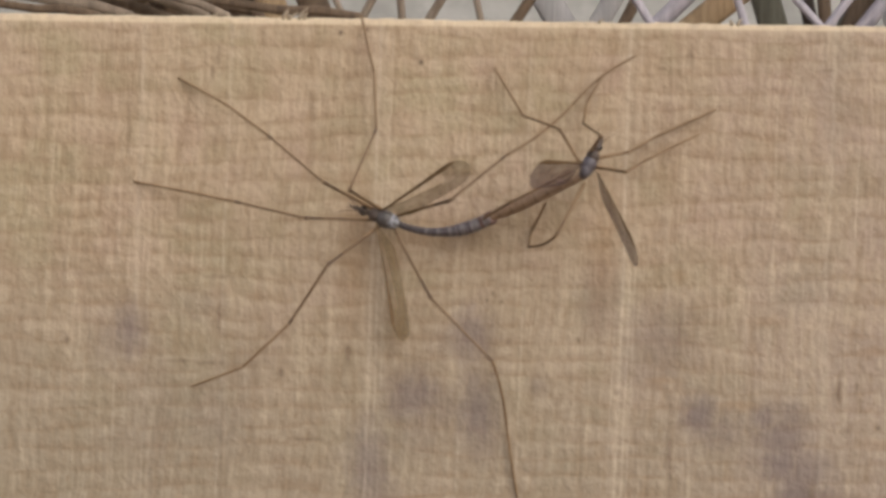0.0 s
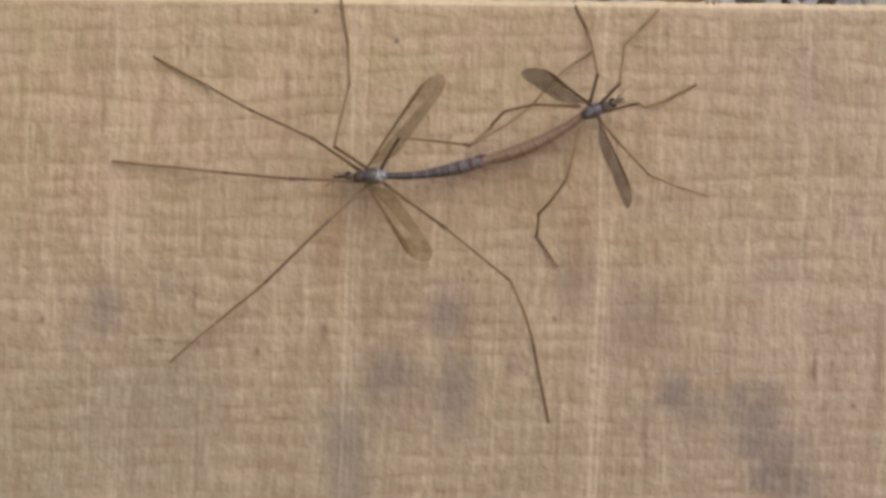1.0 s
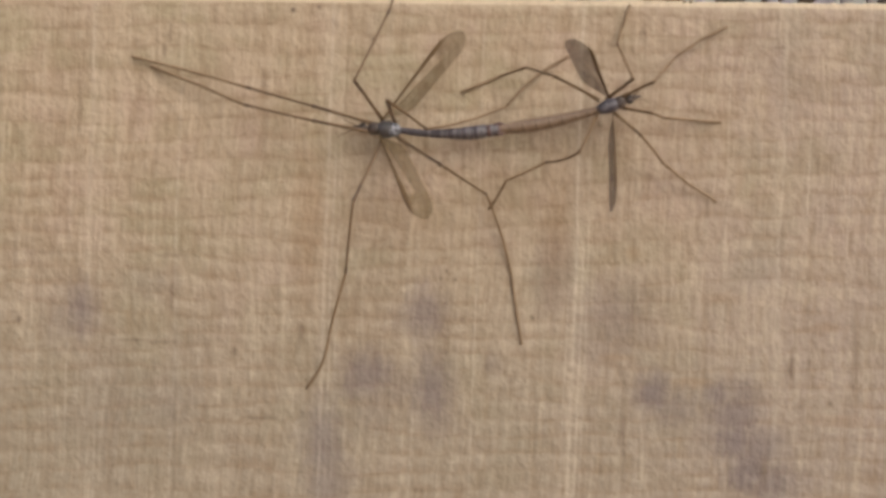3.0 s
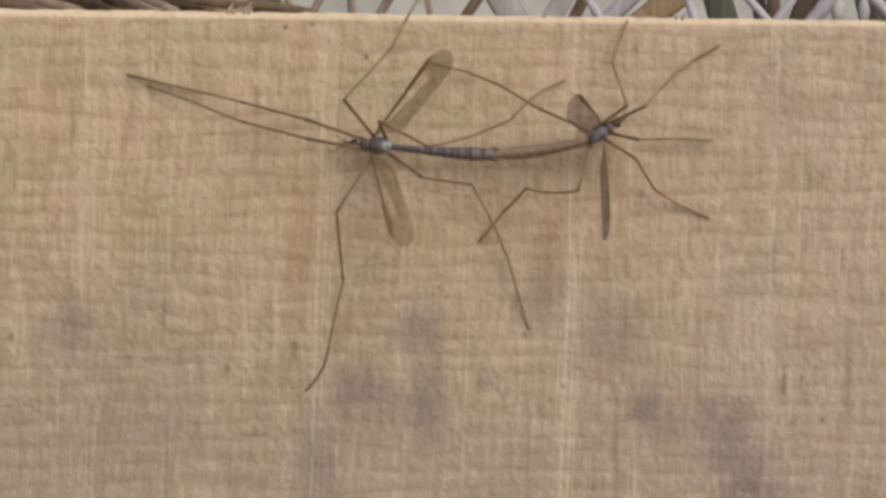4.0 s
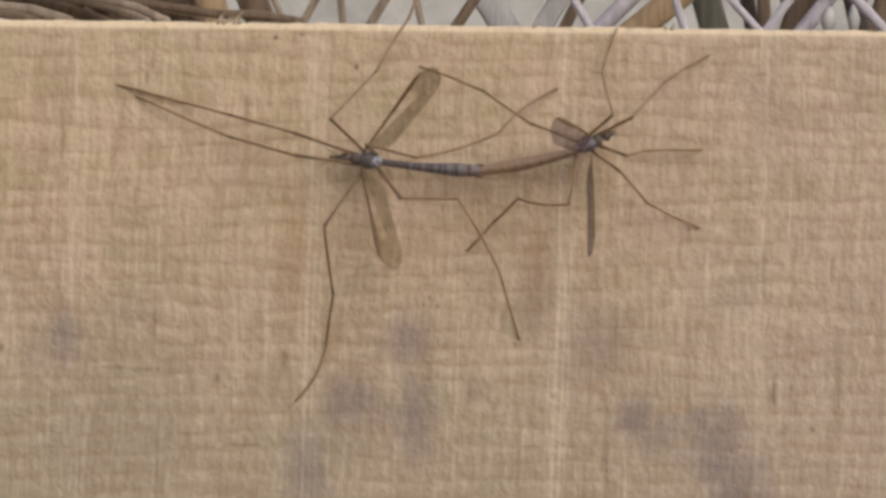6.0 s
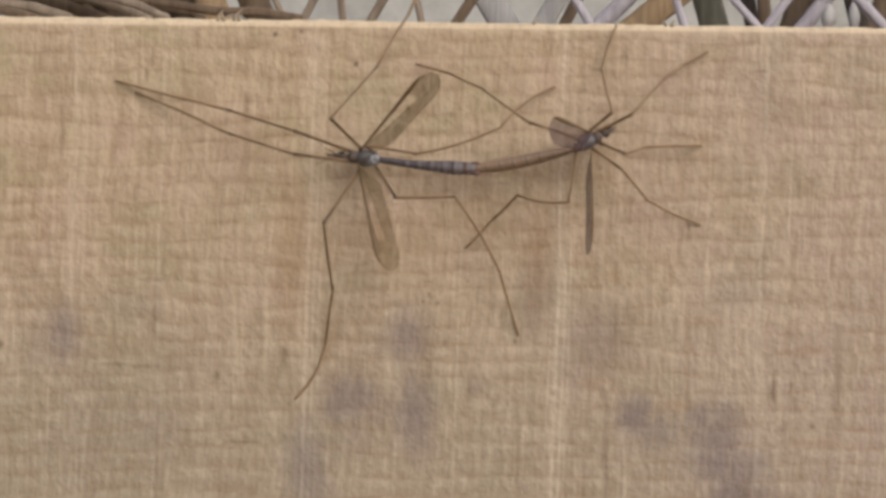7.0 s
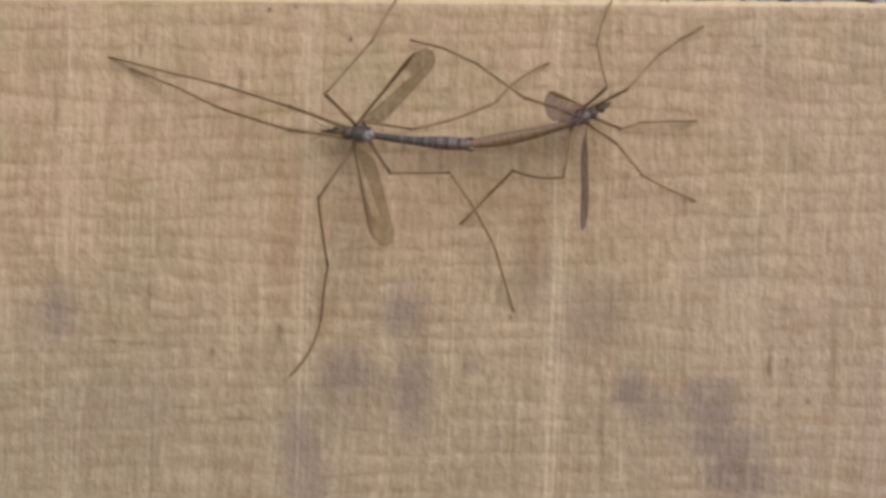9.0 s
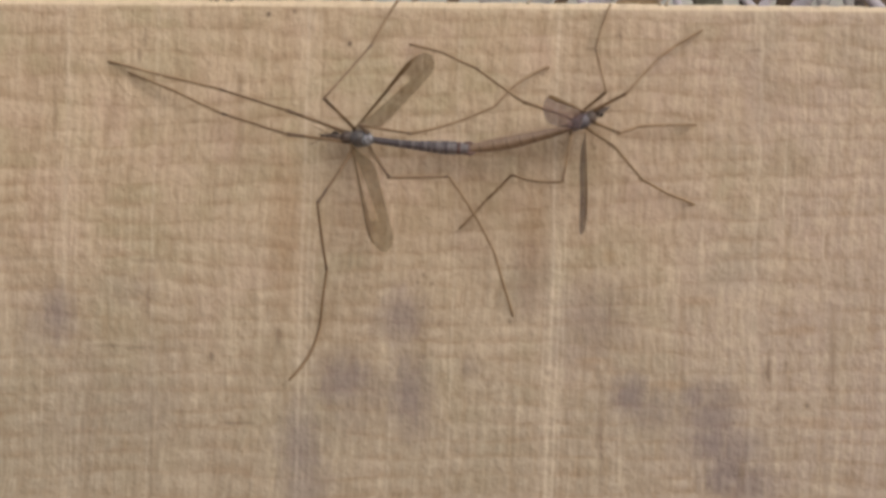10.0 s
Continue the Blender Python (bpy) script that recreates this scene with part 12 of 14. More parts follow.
    walk(PARTS["wingBL"], [
        (0, q(-0.10, -0.85, 0.75, -106.3, -25.9, -132.2)), (0.2, q(-0.10, -0.85, 0.75, -103.9, -30.7, -110.5)), (0.5, q(-0.10, -0.85, 0.75, -111.1, -48.1, -94.0)),
        (0.8, q(-0.10, -0.85, 0.75, -111.1, -30.3, -102.5)), (1, q(-0.10, -0.85, 0.75, -111.1, -32.9, -96.6)), (1.2, q(-0.10, -0.85, 0.75, -99.2, -30.7, -93.7)),
        (1.4, q(-0.10, -0.85, 0.75, -99.2, -25.5, -106.0)), (1.5, q(-0.10, -0.85, 0.75, -99.2, -31.5, -106.5)), (1.7, q(-0.10, -0.85, 0.75, -103.9, -22.1, -103.5)),
        (2, q(-0.10, -0.85, 0.75, -113.6, -29.4, -107.9)), (2.2, q(-0.10, -0.85, 0.75, -113.6, -32.0, -97.7)), (2.5, q(-0.10, -0.85, 0.75, -99.2, -40.5, -93.4)),
        (2.7, q(-0.10, -0.85, 0.75, -99.2, -34.2, -99.5)), (3.65, q(-0.10, -0.85, 0.75, -101.1, -25.1, -125.3)), (4, q(-0.10, -0.85, 0.75, -101.1, -25.1, -125.3)), (5.5, q(-0.10, -0.85, 0.75, -101.1, -20.5, -119.2)),
        (7.5, q(-0.10, -0.85, 0.75, -101.1, -17.2, -120.9)), (10, q(-0.10, -0.85, 0.75, -101.1, -17.2, -120.9)),
    ])
    walk(PARTS["abdA_0"], [
        (0, q(-2.44, -0.01, -0.10, 0.0, -0.0, -179.3)), (0.05, q(-2.45, 0.02, -0.10, 0.0, -0.3, 178.9)), (0.1, q(-2.45, 0.04, -0.09, 0.0, -0.6, 177.1)),
        (0.2, q(-2.46, 0.10, -0.08, 0.0, -1.2, 173.6)), (0.3, q(-2.45, 0.01, -0.08, 0.0, -1.3, 179.2)), (0.4, q(-2.43, -0.07, -0.08, 0.0, -1.3, -175.0)),
        (0.5, q(-2.42, -0.16, -0.08, 0.0, -1.3, -169.1)), (0.6, q(-2.42, -0.09, -0.08, 0.0, -1.3, -173.5)), (0.7, q(-2.42, -0.03, -0.08, 0.0, -1.3, -177.8)),
        (0.8, q(-2.42, 0.03, -0.08, 0.0, -1.3, 177.8)), (0.9, q(-2.42, 0.03, -0.08, 0.0, -1.3, 178.0)), (1, q(-2.42, 0.02, -0.08, 0.0, -1.3, 178.3)),
        (1.1, q(-2.39, 0.09, -0.09, 0.0, -0.5, 173.6)), (1.2, q(-2.36, 0.15, -0.11, 0.0, 0.5, 169.0)), (1.25, q(-2.35, 0.11, -0.11, 0.0, 0.5, 171.8)),
        (1.3, q(-2.35, 0.07, -0.11, 0.0, 0.5, 174.5)), (1.35, q(-2.34, 0.04, -0.11, 0.0, 0.5, 177.3)), (1.38, q(-2.34, 0.01, -0.11, 0.0, 0.5, 178.9)),
        (1.4, q(-2.34, 0.00, -0.11, 0.0, 0.5, 180.0)), (1.42, q(-2.35, 0.01, -0.11, 0.0, 0.5, 178.9)), (1.45, q(-2.37, 0.04, -0.11, 0.0, 0.5, 177.4)),
        (1.5, q(-2.41, 0.07, -0.11, 0.0, 0.4, 175.3)), (1.6, q(-2.40, 0.06, -0.09, 0.0, -0.4, 175.4)), (1.7, q(-2.39, 0.06, -0.08, 0.0, -1.4, 175.5)),
        (1.8, q(-2.40, 0.04, -0.08, 0.0, -1.3, 177.1)), (1.9, q(-2.41, 0.02, -0.08, 0.0, -1.3, 178.7)), (2, q(-2.42, -0.00, -0.08, 0.0, -1.3, -179.8)),
        (2.1, q(-2.42, 0.02, -0.08, 0.0, -1.3, 178.5)), (2.2, q(-2.42, 0.05, -0.08, 0.0, -1.3, 176.7)), (2.3, q(-2.41, 0.05, -0.08, 0.0, -1.3, 176.7)),
        (2.4, q(-2.40, 0.04, -0.08, 0.0, -1.3, 176.9)), (2.5, q(-2.39, 0.04, -0.08, 0.0, -1.4, 177.0)), (2.6, q(-2.41, 0.05, -0.08, 0.0, -1.3, 176.4)),
        (2.7, q(-2.42, 0.06, -0.08, 0.0, -1.3, 175.8)), (2.82, q(-2.43, 0.06, -0.08, 0.0, -1.3, 175.7)), (3, q(-2.44, 0.06, -0.08, 0.0, -1.3, 175.6)),
        (3.2, q(-2.45, 0.07, -0.08, 0.0, -1.3, 175.5)), (3.4, q(-2.46, 0.07, -0.08, 0.0, -1.3, 175.4)), (3.65, q(-2.47, 0.07, -0.08, 0.0, -1.2, 175.3)), (4, q(-2.47, 0.07, -0.08, 0.0, -1.2, 175.3)),
        (5.5, q(-2.44, 0.04, -0.08, 0.0, -1.3, 177.3)), (7.5, q(-2.41, 0.06, -0.08, 0.0, -1.3, 176.0)), (10, q(-2.41, 0.06, -0.08, 0.0, -1.3, 176.0)),
    ])
    walk(PARTS["abdA_1"], [
        (0, q(-4.10, -0.12, -0.10, 0.0, -0.0, -173.0)), (0.05, q(-4.12, -0.04, -0.09, 0.0, -0.3, -174.8)), (0.1, q(-4.13, 0.04, -0.07, 0.0, -0.7, -176.6)),
        (0.2, q(-4.16, 0.20, -0.04, 0.0, -1.3, 179.8)), (0.3, q(-4.12, -0.04, -0.04, 0.0, -1.3, -175.6)), (0.4, q(-4.08, -0.28, -0.04, 0.0, -1.3, -171.0)),
        (0.5, q(-4.04, -0.51, -0.04, 0.0, -1.3, -166.4)), (0.6, q(-4.06, -0.32, -0.04, 0.0, -1.3, -170.7)), (0.7, q(-4.07, -0.13, -0.04, 0.0, -1.3, -174.9)),
        (0.8, q(-4.07, 0.05, -0.04, 0.0, -1.3, -179.2)), (0.9, q(-4.06, 0.04, -0.04, 0.0, -1.3, -179.1)), (1, q(-4.06, 0.04, -0.04, 0.0, -1.3, -179.0)),
        (1.1, q(-3.97, 0.24, -0.08, 0.0, -0.5, 175.5)), (1.2, q(-3.87, 0.43, -0.12, 0.0, 0.5, 170.0)), (1.25, q(-3.86, 0.31, -0.12, 0.0, 0.5, 173.1)),
        (1.3, q(-3.85, 0.19, -0.12, 0.0, 0.5, 176.2)), (1.35, q(-3.84, 0.08, -0.12, 0.0, 0.5, 179.2)), (1.38, q(-3.82, 0.01, -0.12, 0.0, 0.5, -178.9)),
        (1.4, q(-3.82, -0.03, -0.12, 0.0, 0.5, -177.8)), (1.42, q(-3.86, 0.01, -0.12, 0.0, 0.5, -178.6)), (1.45, q(-3.92, 0.07, -0.12, 0.0, 0.5, -179.7)),
        (1.5, q(-4.03, 0.15, -0.12, 0.0, 0.4, 178.7)), (1.6, q(-3.99, 0.16, -0.08, 0.0, -0.5, 178.0)), (1.7, q(-3.97, 0.16, -0.04, 0.0, -1.4, 177.2)),
        (1.8, q(-4.00, 0.10, -0.04, 0.0, -1.3, 178.8)), (1.9, q(-4.04, 0.03, -0.04, 0.0, -1.3, -179.6)), (2, q(-4.07, -0.03, -0.04, 0.0, -1.3, -178.1)),
        (2.1, q(-4.07, 0.04, -0.04, 0.0, -1.3, -179.8)), (2.2, q(-4.06, 0.12, -0.04, 0.0, -1.3, 178.4)), (2.3, q(-4.03, 0.11, -0.04, 0.0, -1.3, 178.8)),
        (2.4, q(-4.01, 0.10, -0.04, 0.0, -1.4, 179.3)), (2.5, q(-3.99, 0.08, -0.04, 0.0, -1.4, 179.8)), (2.6, q(-4.03, 0.11, -0.04, 0.0, -1.3, 179.5)),
        (2.7, q(-4.07, 0.13, -0.04, 0.0, -1.3, 179.2)), (2.82, q(-4.09, 0.14, -0.04, 0.0, -1.3, 178.7)), (3, q(-4.11, 0.16, -0.04, 0.0, -1.3, 178.0)),
        (3.2, q(-4.14, 0.17, -0.04, 0.0, -1.3, 177.3)), (3.4, q(-4.18, 0.19, -0.04, 0.0, -1.3, 176.7)), (3.65, q(-4.21, 0.20, -0.04, 0.0, -1.2, 176.3)), (4, q(-4.21, 0.20, -0.04, 0.0, -1.2, 176.3)),
        (5.5, q(-4.13, 0.10, -0.04, 0.0, -1.3, 178.3)), (7.5, q(-4.04, 0.16, -0.04, 0.0, -1.3, 177.0)), (10, q(-4.04, 0.16, -0.04, 0.0, -1.3, 177.0)),
    ])
    walk(PARTS["abdA_2"], [
        (0, q(-5.69, -0.41, -0.10, 0.0, -0.0, -166.3)), (0.05, q(-5.72, -0.28, -0.08, 0.0, -0.3, -168.1)), (0.1, q(-5.75, -0.15, -0.05, 0.0, -0.7, -170.0)),
        (0.2, q(-5.81, 0.11, -0.01, 0.0, -1.3, -173.7)), (0.3, q(-5.76, -0.24, -0.01, 0.0, -1.3, -170.3)), (0.4, q(-5.70, -0.59, -0.01, 0.0, -1.3, -167.0)),
        (0.5, q(-5.64, -0.94, -0.01, 0.0, -1.3, -163.7)), (0.6, q(-5.68, -0.63, -0.01, 0.0, -1.3, -167.9)), (0.7, q(-5.71, -0.32, -0.01, 0.0, -1.3, -172.0)),
        (0.8, q(-5.71, -0.01, -0.01, 0.0, -1.3, -176.2)), (0.9, q(-5.70, -0.02, -0.01, 0.0, -1.3, -176.2)), (1, q(-5.70, -0.03, -0.01, 0.0, -1.3, -176.3)),
        (1.1, q(-5.56, 0.34, -0.07, 0.0, -0.5, 177.4)), (1.2, q(-5.40, 0.68, -0.13, 0.0, 0.5, 171.1)), (1.25, q(-5.39, 0.47, -0.13, 0.0, 0.5, 174.5)),
        (1.3, q(-5.36, 0.27, -0.13, 0.0, 0.5, 177.9)), (1.35, q(-5.33, 0.08, -0.13, 0.0, 0.5, -178.8)), (1.38, q(-5.31, -0.04, -0.13, 0.0, 0.5, -176.8)),
        (1.4, q(-5.30, -0.12, -0.13, 0.0, 0.5, -175.5)), (1.42, q(-5.36, -0.06, -0.13, 0.0, 0.5, -176.1)), (1.45, q(-5.46, 0.02, -0.13, 0.0, 0.5, -176.9)),
        (1.5, q(-5.64, 0.14, -0.13, 0.0, 0.5, -177.8)), (1.6, q(-5.60, 0.18, -0.07, 0.0, -0.5, -179.4)), (1.7, q(-5.56, 0.22, -0.01, 0.0, -1.4, 179.0)),
        (1.8, q(-5.62, 0.11, -0.01, 0.0, -1.4, -179.4)), (1.9, q(-5.67, -0.00, -0.01, 0.0, -1.3, -177.9)), (2, q(-5.73, -0.11, -0.01, 0.0, -1.3, -176.4)),
        (2.1, q(-5.72, 0.01, -0.01, 0.0, -1.3, -178.2)), (2.2, q(-5.71, 0.14, -0.01, 0.0, -1.3, -179.9)), (2.3, q(-5.66, 0.11, -0.01, 0.0, -1.3, -179.1)),
        (2.4, q(-5.62, 0.08, -0.01, 0.0, -1.4, -178.3)), (2.5, q(-5.58, 0.05, -0.01, 0.0, -1.4, -177.4)), (2.6, q(-5.65, 0.08, -0.01, 0.0, -1.3, -177.4)),
        (2.7, q(-5.72, 0.11, -0.01, 0.0, -1.3, -177.5)), (2.82, q(-5.75, 0.14, -0.01, 0.0, -1.3, -178.3)), (3, q(-5.80, 0.18, -0.01, 0.0, -1.3, -179.6)),
        (3.2, q(-5.85, 0.22, -0.01, 0.0, -1.3, 179.2)), (3.4, q(-5.91, 0.27, -0.01, 0.0, -1.3, 178.0)), (3.65, q(-5.96, 0.30, -0.01, 0.0, -1.2, 177.3)), (4, q(-5.96, 0.30, -0.01, 0.0, -1.2, 177.3)),
        (5.5, q(-5.84, 0.14, -0.01, 0.0, -1.3, 179.3)), (7.5, q(-5.69, 0.23, -0.01, 0.0, -1.3, 178.1)), (10, q(-5.69, 0.23, -0.01, 0.0, -1.3, 178.1)),
    ])
    walk(PARTS["abdA_3"], [
        (0, q(-7.21, -0.88, -0.10, 0.0, -0.0, -159.4)), (0.05, q(-7.26, -0.70, -0.07, 0.0, -0.3, -161.2)), (0.1, q(-7.32, -0.53, -0.03, 0.0, -0.7, -163.1)),
        (0.2, q(-7.42, -0.16, 0.03, 0.0, -1.4, -166.9)), (0.3, q(-7.36, -0.59, 0.03, 0.0, -1.3, -164.9)), (0.4, q(-7.29, -1.02, 0.03, 0.0, -1.3, -163.0)),
        (0.5, q(-7.23, -1.44, 0.03, 0.0, -1.3, -161.1)), (0.6, q(-7.30, -1.02, 0.03, 0.0, -1.3, -165.1)), (0.7, q(-7.34, -0.59, 0.03, 0.0, -1.3, -169.1)),
        (0.8, q(-7.35, -0.17, 0.03, 0.0, -1.3, -173.1)), (0.9, q(-7.34, -0.17, 0.03, 0.0, -1.3, -173.4)), (1, q(-7.34, -0.18, 0.03, 0.0, -1.3, -173.6)),
        (1.1, q(-7.16, 0.38, -0.06, 0.0, -0.5, 179.3)), (1.2, q(-6.95, 0.91, -0.14, 0.0, 0.5, 172.2)), (1.25, q(-6.93, 0.60, -0.14, 0.0, 0.5, 175.9)),
        (1.3, q(-6.89, 0.31, -0.14, 0.0, 0.5, 179.5)), (1.35, q(-6.84, 0.02, -0.14, 0.0, 0.5, -176.9)), (1.38, q(-6.81, -0.15, -0.14, 0.0, 0.5, -174.7)),
        (1.4, q(-6.78, -0.26, -0.14, 0.0, 0.5, -173.3)), (1.42, q(-6.87, -0.20, -0.14, 0.0, 0.5, -173.6)), (1.45, q(-7.01, -0.10, -0.14, 0.0, 0.5, -174.0)),
        (1.5, q(-7.26, 0.03, -0.14, 0.0, 0.5, -174.4)), (1.6, q(-7.21, 0.13, -0.06, 0.0, -0.5, -176.8)), (1.7, q(-7.16, 0.22, 0.03, 0.0, -1.4, -179.3)),
        (1.8, q(-7.24, 0.06, 0.03, 0.0, -1.4, -177.7)), (1.9, q(-7.31, -0.09, 0.03, 0.0, -1.3, -176.2)), (2, q(-7.39, -0.24, 0.03, 0.0, -1.3, -174.7)),
        (2.1, q(-7.38, -0.06, 0.03, 0.0, -1.3, -176.5)), (2.2, q(-7.37, 0.11, 0.03, 0.0, -1.3, -178.3)), (2.3, q(-7.30, 0.06, 0.03, 0.0, -1.3, -177.1)),
        (2.4, q(-7.23, 0.00, 0.03, 0.0, -1.4, -175.9)), (2.5, q(-7.17, -0.06, 0.03, 0.0, -1.4, -174.6)), (2.6, q(-7.27, -0.04, 0.03, 0.0, -1.4, -174.4)),
        (2.7, q(-7.36, -0.01, 0.03, 0.0, -1.3, -174.1)), (2.82, q(-7.41, 0.05, 0.03, 0.0, -1.3, -175.4)), (3, q(-7.48, 0.13, 0.03, 0.0, -1.3, -177.2)),
        (3.2, q(-7.57, 0.22, 0.03, 0.0, -1.3, -179.0)), (3.4, q(-7.66, 0.31, 0.03, 0.0, -1.3, 179.3)), (3.65, q(-7.72, 0.37, 0.03, 0.0, -1.2, 178.2)), (4, q(-7.72, 0.37, 0.03, 0.0, -1.2, 178.2)),
        (5.5, q(-7.55, 0.15, 0.03, 0.0, -1.3, -179.7)), (7.5, q(-7.34, 0.27, 0.03, 0.0, -1.3, 179.1)), (10, q(-7.34, 0.27, 0.03, 0.0, -1.3, 179.1)),
    ])
    walk(PARTS["abdA_4"], [
        (0, q(-8.66, -1.53, -0.10, 0.0, -0.0, -152.4)), (0.05, q(-8.74, -1.31, -0.06, 0.0, -0.3, -154.3)), (0.1, q(-8.83, -1.09, -0.01, 0.0, -0.7, -156.3)),
        (0.2, q(-8.98, -0.63, 0.07, 0.0, -1.4, -160.2)), (0.3, q(-8.92, -1.09, 0.07, 0.0, -1.3, -159.6)), (0.4, q(-8.86, -1.56, 0.07, 0.0, -1.3, -159.0)),
        (0.5, q(-8.81, -2.02, 0.07, 0.0, -1.3, -158.4)), (0.6, q(-8.90, -1.49, 0.07, 0.0, -1.3, -162.3)), (0.7, q(-8.96, -0.95, 0.07, 0.0, -1.3, -166.2)),
        (0.8, q(-8.99, -0.41, 0.07, 0.0, -1.3, -170.1)), (0.9, q(-8.98, -0.40, 0.07, 0.0, -1.3, -170.5)), (1, q(-8.98, -0.40, 0.07, 0.0, -1.3, -171.0)),
        (1.1, q(-8.77, 0.37, -0.04, 0.0, -0.5, -178.8)), (1.2, q(-8.51, 1.11, -0.16, 0.0, 0.5, 173.2)), (1.25, q(-8.48, 0.70, -0.16, 0.0, 0.5, 177.2)),
        (1.3, q(-8.42, 0.30, -0.16, 0.0, 0.5, -178.9)), (1.35, q(-8.35, -0.09, -0.16, 0.0, 0.5, -175.0)), (1.38, q(-8.31, -0.32, -0.16, 0.0, 0.5, -172.6)),
        (1.4, q(-8.27, -0.47, -0.16, 0.0, 0.5, -171.1)), (1.42, q(-8.38, -0.40, -0.16, 0.0, 0.5, -171.1)), (1.45, q(-8.56, -0.30, -0.16, 0.0, 0.5, -171.2)),
        (1.5, q(-8.87, -0.18, -0.16, 0.0, 0.5, -171.0)), (1.6, q(-8.82, 0.00, -0.04, 0.0, -0.5, -174.3)), (1.7, q(-8.77, 0.17, 0.07, 0.0, -1.4, -177.6)),
        (1.8, q(-8.87, -0.02, 0.07, 0.0, -1.4, -176.0)), (1.9, q(-8.96, -0.22, 0.07, 0.0, -1.3, -174.5)), (2, q(-9.05, -0.42, 0.07, 0.0, -1.3, -173.1)),
        (2.1, q(-9.05, -0.19, 0.07, 0.0, -1.3, -174.8)), (2.2, q(-9.04, 0.04, 0.07, 0.0, -1.3, -176.6)), (2.3, q(-8.94, -0.05, 0.07, 0.0, -1.3, -175.1)),
        (2.4, q(-8.85, -0.15, 0.07, 0.0, -1.4, -173.5)), (2.5, q(-8.77, -0.25, 0.07, 0.0, -1.4, -171.9)), (2.6, q(-8.89, -0.24, 0.07, 0.0, -1.4, -171.3)),
        (2.7, q(-9.01, -0.23, 0.07, 0.0, -1.3, -170.8)), (2.82, q(-9.07, -0.13, 0.07, 0.0, -1.3, -172.4)), (3, q(-9.18, 0.02, 0.07, 0.0, -1.3, -174.8)),
        (3.2, q(-9.29, 0.16, 0.07, 0.0, -1.3, -177.1)), (3.4, q(-9.41, 0.31, 0.07, 0.0, -1.3, -179.4)), (3.65, q(-9.50, 0.41, 0.07, 0.0, -1.2, 179.1)), (4, q(-9.50, 0.41, 0.07, 0.0, -1.2, 179.1)),
        (5.5, q(-9.27, 0.12, 0.07, 0.0, -1.3, -178.8)), (7.5, q(-9.00, 0.28, 0.07, 0.0, -1.3, -179.9)), (10, q(-9.00, 0.28, 0.07, 0.0, -1.3, -179.9)),
    ])
